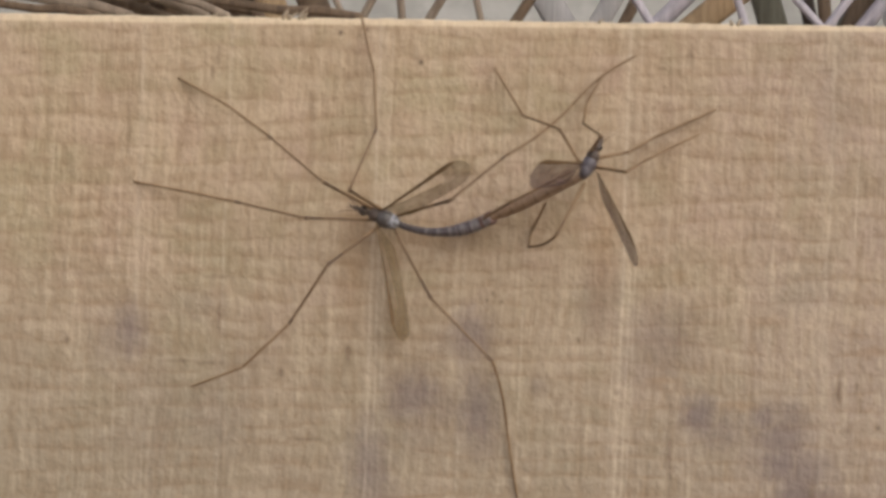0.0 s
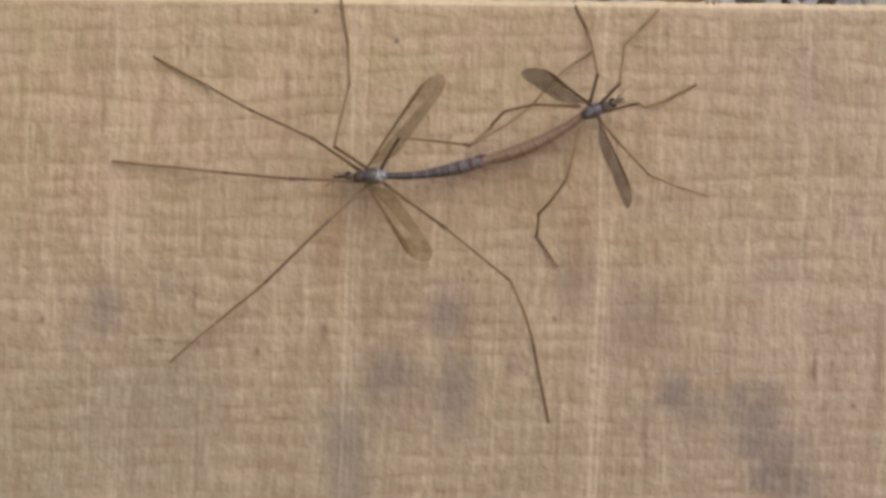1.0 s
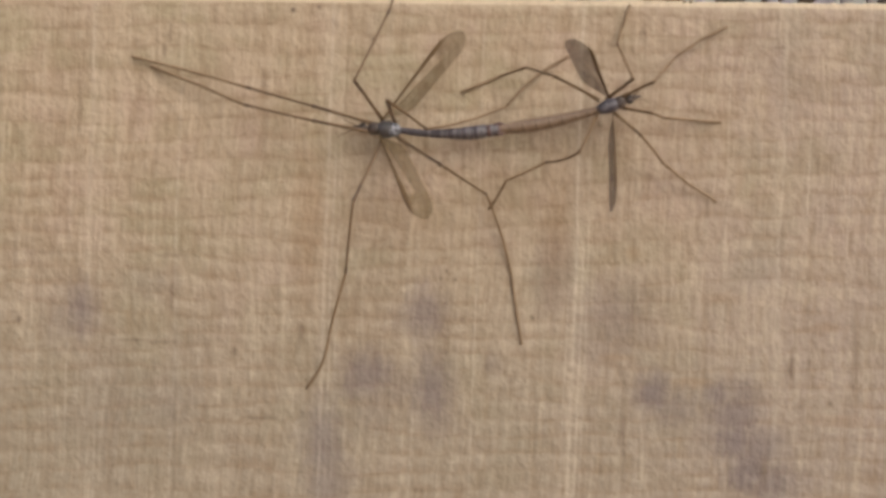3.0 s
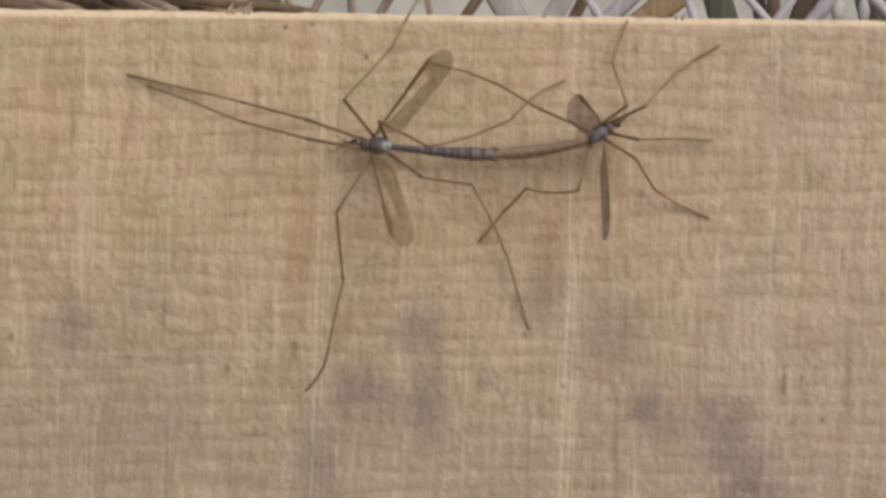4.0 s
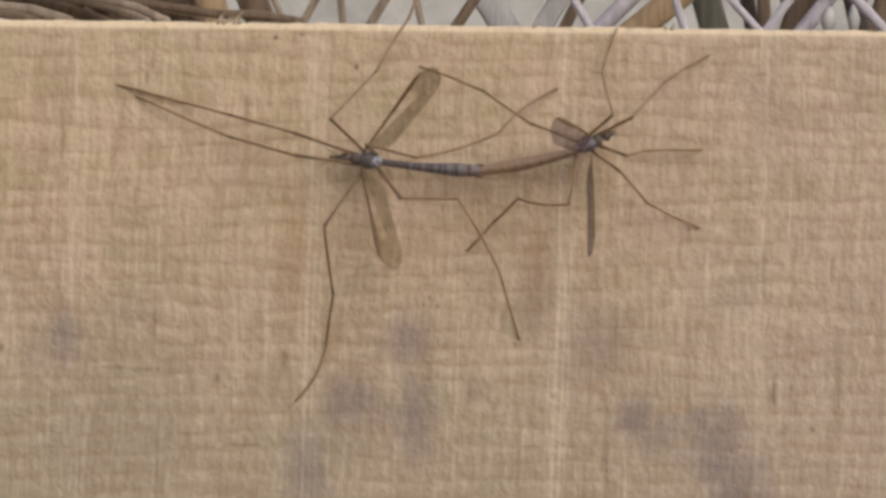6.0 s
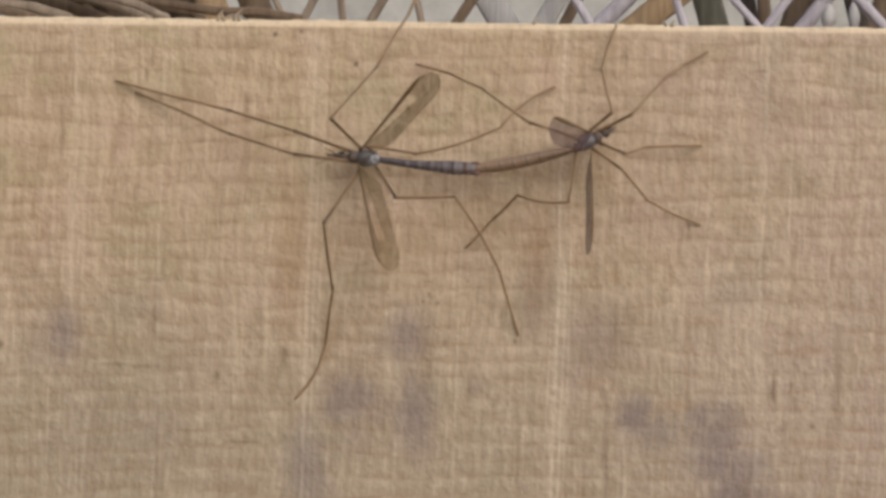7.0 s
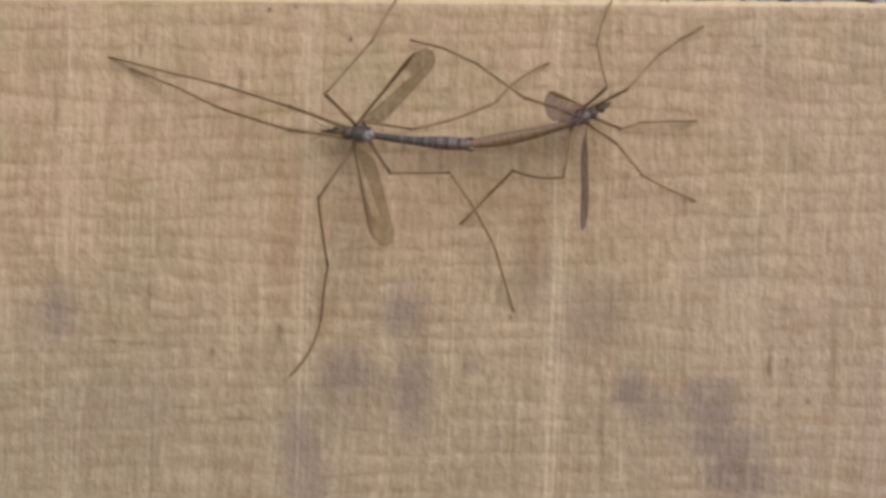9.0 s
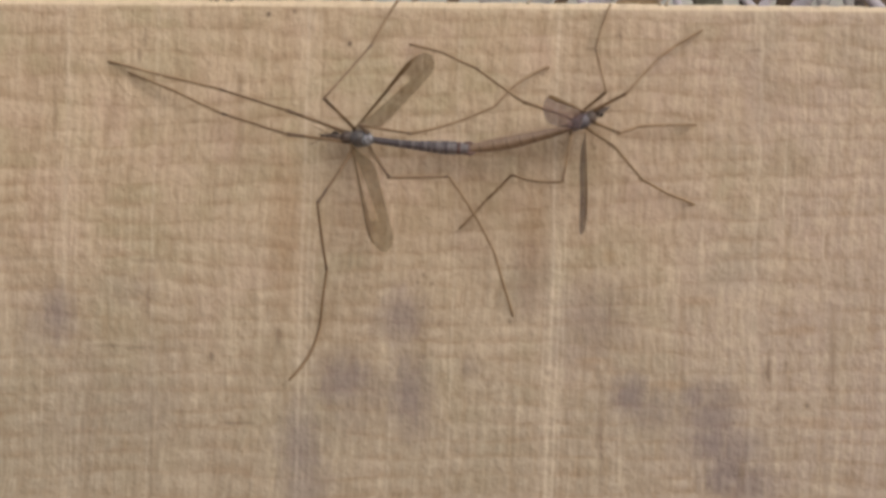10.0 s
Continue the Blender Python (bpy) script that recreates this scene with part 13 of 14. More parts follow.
    walk(PARTS["abdA_5"], [
        (0, q(-10.04, -2.36, -0.10, 0.0, -0.0, -145.7)), (0.05, q(-10.16, -2.10, -0.05, 0.0, -0.3, -147.7)), (0.1, q(-10.28, -1.83, 0.01, 0.0, -0.7, -149.6)),
        (0.2, q(-10.50, -1.28, 0.11, 0.0, -1.3, -153.6)), (0.3, q(-10.45, -1.75, 0.11, 0.0, -1.3, -154.3)), (0.4, q(-10.40, -2.21, 0.11, 0.0, -1.3, -155.1)),
        (0.5, q(-10.36, -2.68, 0.11, 0.0, -1.3, -155.9)), (0.6, q(-10.49, -2.04, 0.11, 0.0, -1.3, -159.6)), (0.7, q(-10.57, -1.39, 0.11, 0.0, -1.3, -163.4)),
        (0.8, q(-10.62, -0.74, 0.11, 0.0, -1.3, -167.2)), (0.9, q(-10.62, -0.72, 0.11, 0.0, -1.3, -167.8)), (1, q(-10.62, -0.70, 0.11, 0.0, -1.3, -168.3)),
        (1.1, q(-10.40, 0.31, -0.03, 0.0, -0.5, -176.9)), (1.2, q(-10.09, 1.28, -0.17, 0.0, 0.5, 174.3)), (1.25, q(-10.04, 0.76, -0.17, 0.0, 0.5, 178.5)),
        (1.3, q(-9.97, 0.25, -0.17, 0.0, 0.5, -177.3)), (1.35, q(-9.87, -0.25, -0.17, 0.0, 0.5, -173.1)), (1.38, q(-9.81, -0.54, -0.17, 0.0, 0.5, -170.6)),
        (1.4, q(-9.76, -0.73, -0.17, 0.0, 0.5, -168.9)), (1.42, q(-9.89, -0.67, -0.17, 0.0, 0.5, -168.7)), (1.45, q(-10.11, -0.58, -0.17, 0.0, 0.5, -168.4)),
        (1.5, q(-10.48, -0.48, -0.17, 0.0, 0.5, -167.7)), (1.6, q(-10.44, -0.20, -0.03, 0.0, -0.5, -171.8)), (1.7, q(-10.39, 0.08, 0.11, 0.0, -1.4, -175.9)),
        (1.8, q(-10.50, -0.16, 0.11, 0.0, -1.4, -174.4)), (1.9, q(-10.61, -0.41, 0.11, 0.0, -1.3, -172.9)), (2, q(-10.73, -0.65, 0.11, 0.0, -1.3, -171.5)),
        (2.1, q(-10.73, -0.37, 0.11, 0.0, -1.3, -173.2)), (2.2, q(-10.72, -0.08, 0.11, 0.0, -1.3, -175.0)), (2.3, q(-10.59, -0.22, 0.11, 0.0, -1.3, -173.1)),
        (2.4, q(-10.47, -0.37, 0.11, 0.0, -1.4, -171.2)), (2.5, q(-10.37, -0.52, 0.11, 0.0, -1.4, -169.2)), (2.6, q(-10.51, -0.53, 0.11, 0.0, -1.3, -168.3)),
        (2.7, q(-10.65, -0.55, 0.11, 0.0, -1.3, -167.5)), (2.82, q(-10.74, -0.40, 0.11, 0.0, -1.3, -169.5)), (3, q(-10.88, -0.17, 0.11, 0.0, -1.3, -172.5)),
        (3.2, q(-11.03, 0.05, 0.11, 0.0, -1.3, -175.4)), (3.4, q(-11.18, 0.27, 0.11, 0.0, -1.3, -178.1)), (3.65, q(-11.28, 0.42, 0.11, 0.0, -1.2, -179.9)), (4, q(-11.28, 0.42, 0.11, 0.0, -1.2, -179.9)),
        (5.5, q(-11.00, 0.07, 0.11, 0.0, -1.3, -177.8)), (7.5, q(-10.68, 0.26, 0.11, 0.0, -1.3, -179.0)), (10, q(-10.68, 0.26, 0.11, 0.0, -1.3, -179.0)),
    ])
    walk(PARTS["abdA_6"], [
        (0, q(-11.35, -3.37, -0.10, 0.0, -0.0, -139.3)), (0.05, q(-11.52, -3.06, -0.04, 0.0, -0.3, -141.3)), (0.1, q(-11.68, -2.76, 0.02, 0.0, -0.7, -143.3)),
        (0.2, q(-11.98, -2.11, 0.15, 0.0, -1.3, -147.4)), (0.3, q(-11.94, -2.55, 0.15, 0.0, -1.3, -149.3)), (0.4, q(-11.91, -2.98, 0.15, 0.0, -1.3, -151.2)),
        (0.5, q(-11.90, -3.41, 0.15, 0.0, -1.3, -153.3)), (0.6, q(-12.06, -2.66, 0.15, 0.0, -1.3, -157.0)), (0.7, q(-12.18, -1.91, 0.15, 0.0, -1.3, -160.6)),
        (0.8, q(-12.26, -1.15, 0.15, 0.0, -1.3, -164.3)), (0.9, q(-12.26, -1.11, 0.15, 0.0, -1.3, -165.0)), (1, q(-12.26, -1.08, 0.15, 0.0, -1.3, -165.8)),
        (1.1, q(-12.03, 0.20, -0.02, 0.0, -0.5, -175.1)), (1.2, q(-11.68, 1.43, -0.18, 0.0, 0.5, 175.3)), (1.25, q(-11.62, 0.78, -0.18, 0.0, 0.5, 179.8)),
        (1.3, q(-11.52, 0.15, -0.18, 0.0, 0.5, -175.7)), (1.35, q(-11.40, -0.46, -0.18, 0.0, 0.5, -171.2)), (1.38, q(-11.32, -0.82, -0.18, 0.0, 0.5, -168.6)),
        (1.4, q(-11.25, -1.05, -0.18, 0.0, 0.5, -166.8)), (1.42, q(-11.41, -1.00, -0.18, 0.0, 0.5, -166.4)), (1.45, q(-11.65, -0.94, -0.18, 0.0, 0.5, -165.7)),
        (1.5, q(-12.09, -0.88, -0.18, 0.0, 0.4, -164.4)), (1.6, q(-12.06, -0.47, -0.02, 0.0, -0.5, -169.3)), (1.7, q(-12.02, -0.06, 0.15, 0.0, -1.4, -174.2)),
        (1.8, q(-12.15, -0.35, 0.15, 0.0, -1.3, -172.7)), (1.9, q(-12.28, -0.64, 0.15, 0.0, -1.3, -171.3)), (2, q(-12.40, -0.92, 0.15, 0.0, -1.3, -169.9)),
        (2.1, q(-12.41, -0.59, 0.15, 0.0, -1.3, -171.6)), (2.2, q(-12.41, -0.25, 0.15, 0.0, -1.3, -173.4)), (2.3, q(-12.25, -0.45, 0.15, 0.0, -1.3, -171.2)),
        (2.4, q(-12.10, -0.65, 0.15, 0.0, -1.4, -168.9)), (2.5, q(-11.97, -0.86, 0.15, 0.0, -1.4, -166.5)), (2.6, q(-12.13, -0.91, 0.15, 0.0, -1.3, -165.4)),
        (2.7, q(-12.29, -0.96, 0.15, 0.0, -1.3, -164.3)), (2.82, q(-12.40, -0.75, 0.15, 0.0, -1.3, -166.7)), (3, q(-12.58, -0.43, 0.15, 0.0, -1.3, -170.2)),
        (3.2, q(-12.77, -0.12, 0.15, 0.0, -1.3, -173.6)), (3.4, q(-12.96, 0.19, 0.15, 0.0, -1.3, -176.9)), (3.65, q(-13.08, 0.40, 0.15, 0.0, -1.2, -179.0)), (4, q(-13.08, 0.40, 0.15, 0.0, -1.2, -179.0)),
        (5.5, q(-12.75, -0.01, 0.15, 0.0, -1.3, -176.9)), (7.5, q(-12.36, 0.22, 0.15, 0.0, -1.3, -178.0)), (10, q(-12.36, 0.22, 0.15, 0.0, -1.3, -178.0)),
    ])
    walk(PARTS["abdA_7"], [
        (0, q(-12.59, -4.55, -0.10, 0.0, -0.0, -133.4)), (0.05, q(-12.81, -4.22, -0.03, 0.0, -0.3, -135.4)), (0.1, q(-13.02, -3.87, 0.04, 0.0, -0.6, -137.5)),
        (0.2, q(-13.41, -3.14, 0.19, 0.0, -1.3, -141.6)), (0.3, q(-13.39, -3.50, 0.19, 0.0, -1.3, -144.5)), (0.4, q(-13.40, -3.86, 0.19, 0.0, -1.3, -147.6)),
        (0.5, q(-13.43, -4.22, 0.19, 0.0, -1.3, -150.8)), (0.6, q(-13.63, -3.37, 0.19, 0.0, -1.3, -154.4)), (0.7, q(-13.78, -2.52, 0.19, 0.0, -1.3, -157.9)),
        (0.8, q(-13.89, -1.65, 0.19, 0.0, -1.3, -161.5)), (0.9, q(-13.90, -1.59, 0.19, 0.0, -1.3, -162.4)), (1, q(-13.91, -1.53, 0.19, 0.0, -1.3, -163.3)),
        (1.1, q(-13.68, 0.03, -0.00, 0.0, -0.5, -173.3)), (1.2, q(-13.28, 1.54, -0.20, 0.0, 0.5, 176.3)), (1.25, q(-13.21, 0.77, -0.20, 0.0, 0.5, -178.9)),
        (1.3, q(-13.09, 0.01, -0.20, 0.0, 0.5, -174.2)), (1.35, q(-12.94, -0.72, -0.20, 0.0, 0.5, -169.4)), (1.38, q(-12.83, -1.15, -0.20, 0.0, 0.5, -166.6)),
        (1.4, q(-12.75, -1.43, -0.20, 0.0, 0.5, -164.7)), (1.42, q(-12.93, -1.40, -0.20, 0.0, 0.5, -164.0)), (1.45, q(-13.21, -1.37, -0.20, 0.0, 0.5, -163.0)),
        (1.5, q(-13.70, -1.38, -0.20, 0.0, 0.4, -161.3)), (1.6, q(-13.69, -0.81, -0.00, 0.0, -0.4, -166.9)), (1.7, q(-13.66, -0.25, 0.19, 0.0, -1.4, -172.6)),
        (1.8, q(-13.80, -0.58, 0.19, 0.0, -1.3, -171.1)), (1.9, q(-13.94, -0.92, 0.19, 0.0, -1.3, -169.7)), (2, q(-14.09, -1.25, 0.19, 0.0, -1.3, -168.3)),
        (2.1, q(-14.10, -0.86, 0.19, 0.0, -1.3, -170.1)), (2.2, q(-14.10, -0.47, 0.19, 0.0, -1.3, -171.8)), (2.3, q(-13.91, -0.74, 0.19, 0.0, -1.3, -169.3)),
        (2.4, q(-13.73, -1.01, 0.19, 0.0, -1.3, -166.6)), (2.5, q(-13.57, -1.28, 0.19, 0.0, -1.4, -164.0)), (2.6, q(-13.75, -1.38, 0.19, 0.0, -1.3, -162.6)),
        (2.7, q(-13.92, -1.46, 0.19, 0.0, -1.3, -161.2)), (2.82, q(-14.07, -1.18, 0.19, 0.0, -1.3, -163.9)), (3, q(-14.30, -0.76, 0.19, 0.0, -1.3, -167.9)),
        (3.2, q(-14.52, -0.34, 0.19, 0.0, -1.3, -171.9)), (3.4, q(-14.74, 0.08, 0.19, 0.0, -1.3, -175.7)), (3.65, q(-14.89, 0.36, 0.19, 0.0, -1.2, -178.1)), (4, q(-14.89, 0.36, 0.19, 0.0, -1.2, -178.1)),
        (5.5, q(-14.50, -0.12, 0.19, 0.0, -1.3, -176.0)), (7.5, q(-14.06, 0.15, 0.19, 0.0, -1.3, -177.0)), (10, q(-14.06, 0.15, 0.19, 0.0, -1.3, -177.0)),
    ])
    walk(PARTS["abdB_0"], [
        (0, q(-2.25, 0.54, -0.32, 0.0, 14.6, 140.3)), (0.05, q(-2.32, 0.45, -0.30, 0.0, 13.5, 148.4)), (0.1, q(-2.39, 0.34, -0.29, 0.0, 12.4, 156.5)),
        (0.2, q(-2.47, 0.11, -0.26, 0.0, 10.1, 172.6)), (0.3, q(-2.48, -0.08, -0.24, 0.0, 8.7, -174.8)), (0.4, q(-2.45, -0.27, -0.21, 0.0, 7.4, -162.3)),
        (0.5, q(-2.38, -0.45, -0.19, 0.0, 6.0, -149.8)), (0.6, q(-2.45, -0.35, -0.18, 0.0, 5.1, -157.9)), (0.7, q(-2.52, -0.23, -0.17, 0.0, 4.2, -166.0)),
        (0.8, q(-2.57, -0.10, -0.16, 0.0, 3.3, -174.0)), (0.9, q(-2.56, -0.16, -0.14, 0.0, 2.2, -170.6)), (1, q(-2.55, -0.22, -0.12, 0.0, 1.1, -167.1)),
        (1.1, q(-2.56, -0.14, -0.12, 0.0, 1.3, -171.7)), (1.2, q(-2.58, -0.06, -0.13, 0.0, 1.5, -176.4)), (1.25, q(-2.57, -0.01, -0.13, 0.0, 1.5, -179.4)),
        (1.3, q(-2.56, 0.04, -0.13, 0.0, 1.5, 177.5)), (1.35, q(-2.54, 0.09, -0.13, 0.0, 1.5, 174.3)), (1.38, q(-2.53, 0.12, -0.13, 0.0, 1.5, 172.5)),
        (1.4, q(-2.52, 0.14, -0.13, 0.0, 1.5, 171.2)), (1.42, q(-2.53, 0.12, -0.13, 0.0, 1.5, 172.8)), (1.45, q(-2.56, 0.08, -0.13, 0.0, 1.5, 175.1)),
        (1.5, q(-2.60, 0.02, -0.13, 0.0, 1.4, 178.9)), (1.6, q(-2.59, -0.04, -0.12, 0.0, 1.3, -177.5)), (1.7, q(-2.58, -0.10, -0.12, 0.0, 1.1, -174.1)),
        (1.8, q(-2.56, -0.13, -0.12, 0.0, 1.1, -172.2)), (1.9, q(-2.54, -0.16, -0.12, 0.0, 1.1, -170.4)), (2, q(-2.52, -0.19, -0.12, 0.0, 1.2, -168.5)),
        (2.1, q(-2.48, -0.31, -0.12, 0.0, 1.2, -160.6)), (2.2, q(-2.43, -0.43, -0.12, 0.0, 1.1, -152.6)), (2.3, q(-2.45, -0.36, -0.12, 0.0, 1.2, -157.1)),
        (2.4, q(-2.48, -0.29, -0.12, 0.0, 1.2, -161.6)), (2.5, q(-2.51, -0.22, -0.12, 0.0, 1.2, -166.1)), (2.6, q(-2.50, -0.19, -0.12, 0.0, 1.2, -168.2)),
        (2.7, q(-2.49, -0.15, -0.12, 0.0, 1.2, -170.3)), (2.82, q(-2.48, -0.08, -0.12, 0.0, 1.2, -175.0)), (3, q(-2.47, 0.03, -0.12, 0.0, 1.2, 178.0)),
        (3.2, q(-2.44, 0.14, -0.12, 0.0, 1.3, 170.8)), (3.4, q(-2.40, 0.23, -0.12, 0.0, 1.3, 163.7)), (3.65, q(-2.37, 0.30, -0.12, 0.0, 1.3, 158.9)), (4, q(-2.37, 0.30, -0.12, 0.0, 1.3, 158.9)),
        (5.5, q(-2.42, 0.16, -0.12, 0.0, 1.3, 169.2)), (7.5, q(-2.47, 0.19, -0.12, 0.0, 1.2, 167.9)), (10, q(-2.47, 0.19, -0.12, 0.0, 1.2, 167.9)),
    ])
    walk(PARTS["abdB_1"], [
        (0, q(-3.55, 1.62, -0.76, 0.0, 14.6, 140.3)), (0.05, q(-3.77, 1.35, -0.71, 0.0, 13.5, 147.7)), (0.1, q(-3.96, 1.05, -0.67, 0.0, 12.4, 155.2)),
        (0.2, q(-4.22, 0.38, -0.57, 0.0, 10.1, 170.1)), (0.3, q(-4.24, -0.20, -0.51, 0.0, 8.8, -177.3)), (0.4, q(-4.15, -0.78, -0.45, 0.0, 7.4, -164.8)),
        (0.5, q(-3.95, -1.32, -0.38, 0.0, 6.0, -152.3)), (0.6, q(-4.17, -0.99, -0.34, 0.0, 5.1, -160.7)), (0.7, q(-4.36, -0.63, -0.31, 0.0, 4.2, -169.1)),
        (0.8, q(-4.50, -0.25, -0.27, 0.0, 3.4, -177.4)), (0.9, q(-4.47, -0.42, -0.21, 0.0, 2.2, -174.0)), (1, q(-4.44, -0.59, -0.16, 0.0, 1.1, -170.6)),
        (1.1, q(-4.49, -0.35, -0.17, 0.0, 1.3, -175.9)), (1.2, q(-4.54, -0.10, -0.18, 0.0, 1.5, 178.7)), (1.25, q(-4.50, 0.05, -0.18, 0.0, 1.5, 175.8)),
        (1.3, q(-4.45, 0.20, -0.18, 0.0, 1.5, 172.9)), (1.35, q(-4.39, 0.35, -0.18, 0.0, 1.6, 170.0)), (1.38, q(-4.36, 0.43, -0.18, 0.0, 1.6, 168.2)),
        (1.4, q(-4.33, 0.49, -0.18, 0.0, 1.6, 167.0)), (1.42, q(-4.38, 0.42, -0.18, 0.0, 1.6, 168.4)), (1.45, q(-4.45, 0.32, -0.18, 0.0, 1.5, 170.3)),
        (1.5, q(-4.56, 0.15, -0.18, 0.0, 1.5, 173.4)), (1.6, q(-4.53, -0.03, -0.17, 0.0, 1.3, 176.5)), (1.7, q(-4.51, -0.19, -0.16, 0.0, 1.1, 179.4)),
        (1.8, q(-4.45, -0.28, -0.16, 0.0, 1.2, -178.8)), (1.9, q(-4.39, -0.36, -0.16, 0.0, 1.2, -177.1)), (2, q(-4.33, -0.45, -0.16, 0.0, 1.2, -175.3)),
        (2.1, q(-4.24, -0.82, -0.16, 0.0, 1.2, -167.4)), (2.2, q(-4.11, -1.18, -0.16, 0.0, 1.2, -159.4)), (2.3, q(-4.17, -0.99, -0.16, 0.0, 1.2, -162.5)),
        (2.4, q(-4.24, -0.81, -0.16, 0.0, 1.2, -165.6)), (2.5, q(-4.33, -0.63, -0.16, 0.0, 1.2, -168.5)), (2.6, q(-4.30, -0.53, -0.16, 0.0, 1.2, -170.3)),
        (2.7, q(-4.27, -0.43, -0.16, 0.0, 1.2, -172.2)), (2.82, q(-4.26, -0.20, -0.16, 0.0, 1.2, -176.8)), (3, q(-4.20, 0.12, -0.16, 0.0, 1.2, 176.3)),
        (3.2, q(-4.12, 0.43, -0.16, 0.0, 1.3, 169.3)), (3.4, q(-4.00, 0.72, -0.16, 0.0, 1.3, 162.2)), (3.65, q(-3.90, 0.91, -0.16, 0.0, 1.3, 157.5)), (4, q(-3.90, 0.91, -0.16, 0.0, 1.3, 157.5)),
        (5.5, q(-4.06, 0.49, -0.16, 0.0, 1.3, 167.9)), (7.5, q(-4.21, 0.58, -0.16, 0.0, 1.2, 166.6)), (10, q(-4.21, 0.58, -0.16, 0.0, 1.2, 166.6)),
    ])
    walk(PARTS["abdB_2"], [
        (0, q(-4.86, 2.71, -1.20, 0.0, 14.6, 140.3)), (0.05, q(-5.22, 2.27, -1.12, 0.0, 13.5, 147.1)), (0.1, q(-5.52, 1.79, -1.05, 0.0, 12.4, 153.9)),
        (0.2, q(-5.95, 0.72, -0.89, 0.0, 10.2, 167.6)), (0.3, q(-6.01, -0.24, -0.78, 0.0, 8.8, -179.8)), (0.4, q(-5.88, -1.21, -0.68, 0.0, 7.4, -167.2)),
        (0.5, q(-5.57, -2.13, -0.57, 0.0, 6.0, -154.7)), (0.6, q(-5.92, -1.56, -0.51, 0.0, 5.1, -163.5)), (0.7, q(-6.21, -0.94, -0.45, 0.0, 4.2, -172.3)),
        (0.8, q(-6.43, -0.27, -0.38, 0.0, 3.4, 179.1)), (0.9, q(-6.40, -0.56, -0.29, 0.0, 2.3, -177.4)), (1, q(-6.35, -0.85, -0.19, 0.0, 1.1, -174.0)),
        (1.1, q(-6.41, -0.42, -0.21, 0.0, 1.3, 179.8)), (1.2, q(-6.46, 0.03, -0.23, 0.0, 1.5, 173.5)), (1.25, q(-6.38, 0.27, -0.23, 0.0, 1.5, 170.9)),
        (1.3, q(-6.30, 0.51, -0.23, 0.0, 1.6, 168.2)), (1.35, q(-6.21, 0.74, -0.23, 0.0, 1.6, 165.5)), (1.38, q(-6.15, 0.88, -0.23, 0.0, 1.6, 163.9)),
        (1.4, q(-6.10, 0.97, -0.23, 0.0, 1.6, 162.8)), (1.42, q(-6.18, 0.87, -0.23, 0.0, 1.6, 163.9)), (1.45, q(-6.29, 0.72, -0.23, 0.0, 1.6, 165.3)),
        (1.5, q(-6.46, 0.47, -0.23, 0.0, 1.5, 167.8)), (1.6, q(-6.42, 0.19, -0.21, 0.0, 1.4, 170.2)), (1.7, q(-6.37, -0.06, -0.19, 0.0, 1.2, 172.5)),
        (1.8, q(-6.28, -0.21, -0.19, 0.0, 1.2, 174.1)), (1.9, q(-6.19, -0.35, -0.19, 0.0, 1.2, 175.7)), (2, q(-6.09, -0.48, -0.19, 0.0, 1.3, 177.4)),
        (2.1, q(-5.99, -1.10, -0.19, 0.0, 1.3, -174.7)), (2.2, q(-5.80, -1.70, -0.19, 0.0, 1.2, -166.7)), (2.3, q(-5.91, -1.45, -0.19, 0.0, 1.2, -168.2)),
        (2.4, q(-6.03, -1.21, -0.19, 0.0, 1.2, -169.6)), (2.5, q(-6.17, -0.97, -0.19, 0.0, 1.2, -170.9)), (2.6, q(-6.12, -0.81, -0.19, 0.0, 1.2, -172.4)),
        (2.7, q(-6.07, -0.64, -0.19, 0.0, 1.2, -174.0)), (2.82, q(-6.04, -0.28, -0.19, 0.0, 1.2, -178.6)), (3, q(-5.95, 0.26, -0.19, 0.0, 1.2, 174.6)),
        (3.2, q(-5.79, 0.77, -0.19, 0.0, 1.3, 167.7)), (3.4, q(-5.59, 1.26, -0.19, 0.0, 1.3, 160.8)), (3.65, q(-5.42, 1.56, -0.19, 0.0, 1.3, 156.2)), (4, q(-5.42, 1.56, -0.19, 0.0, 1.3, 156.2)),
        (5.5, q(-5.71, 0.86, -0.19, 0.0, 1.3, 166.6)), (7.5, q(-5.94, 1.01, -0.19, 0.0, 1.2, 165.4)), (10, q(-5.94, 1.01, -0.19, 0.0, 1.2, 165.4)),
    ])
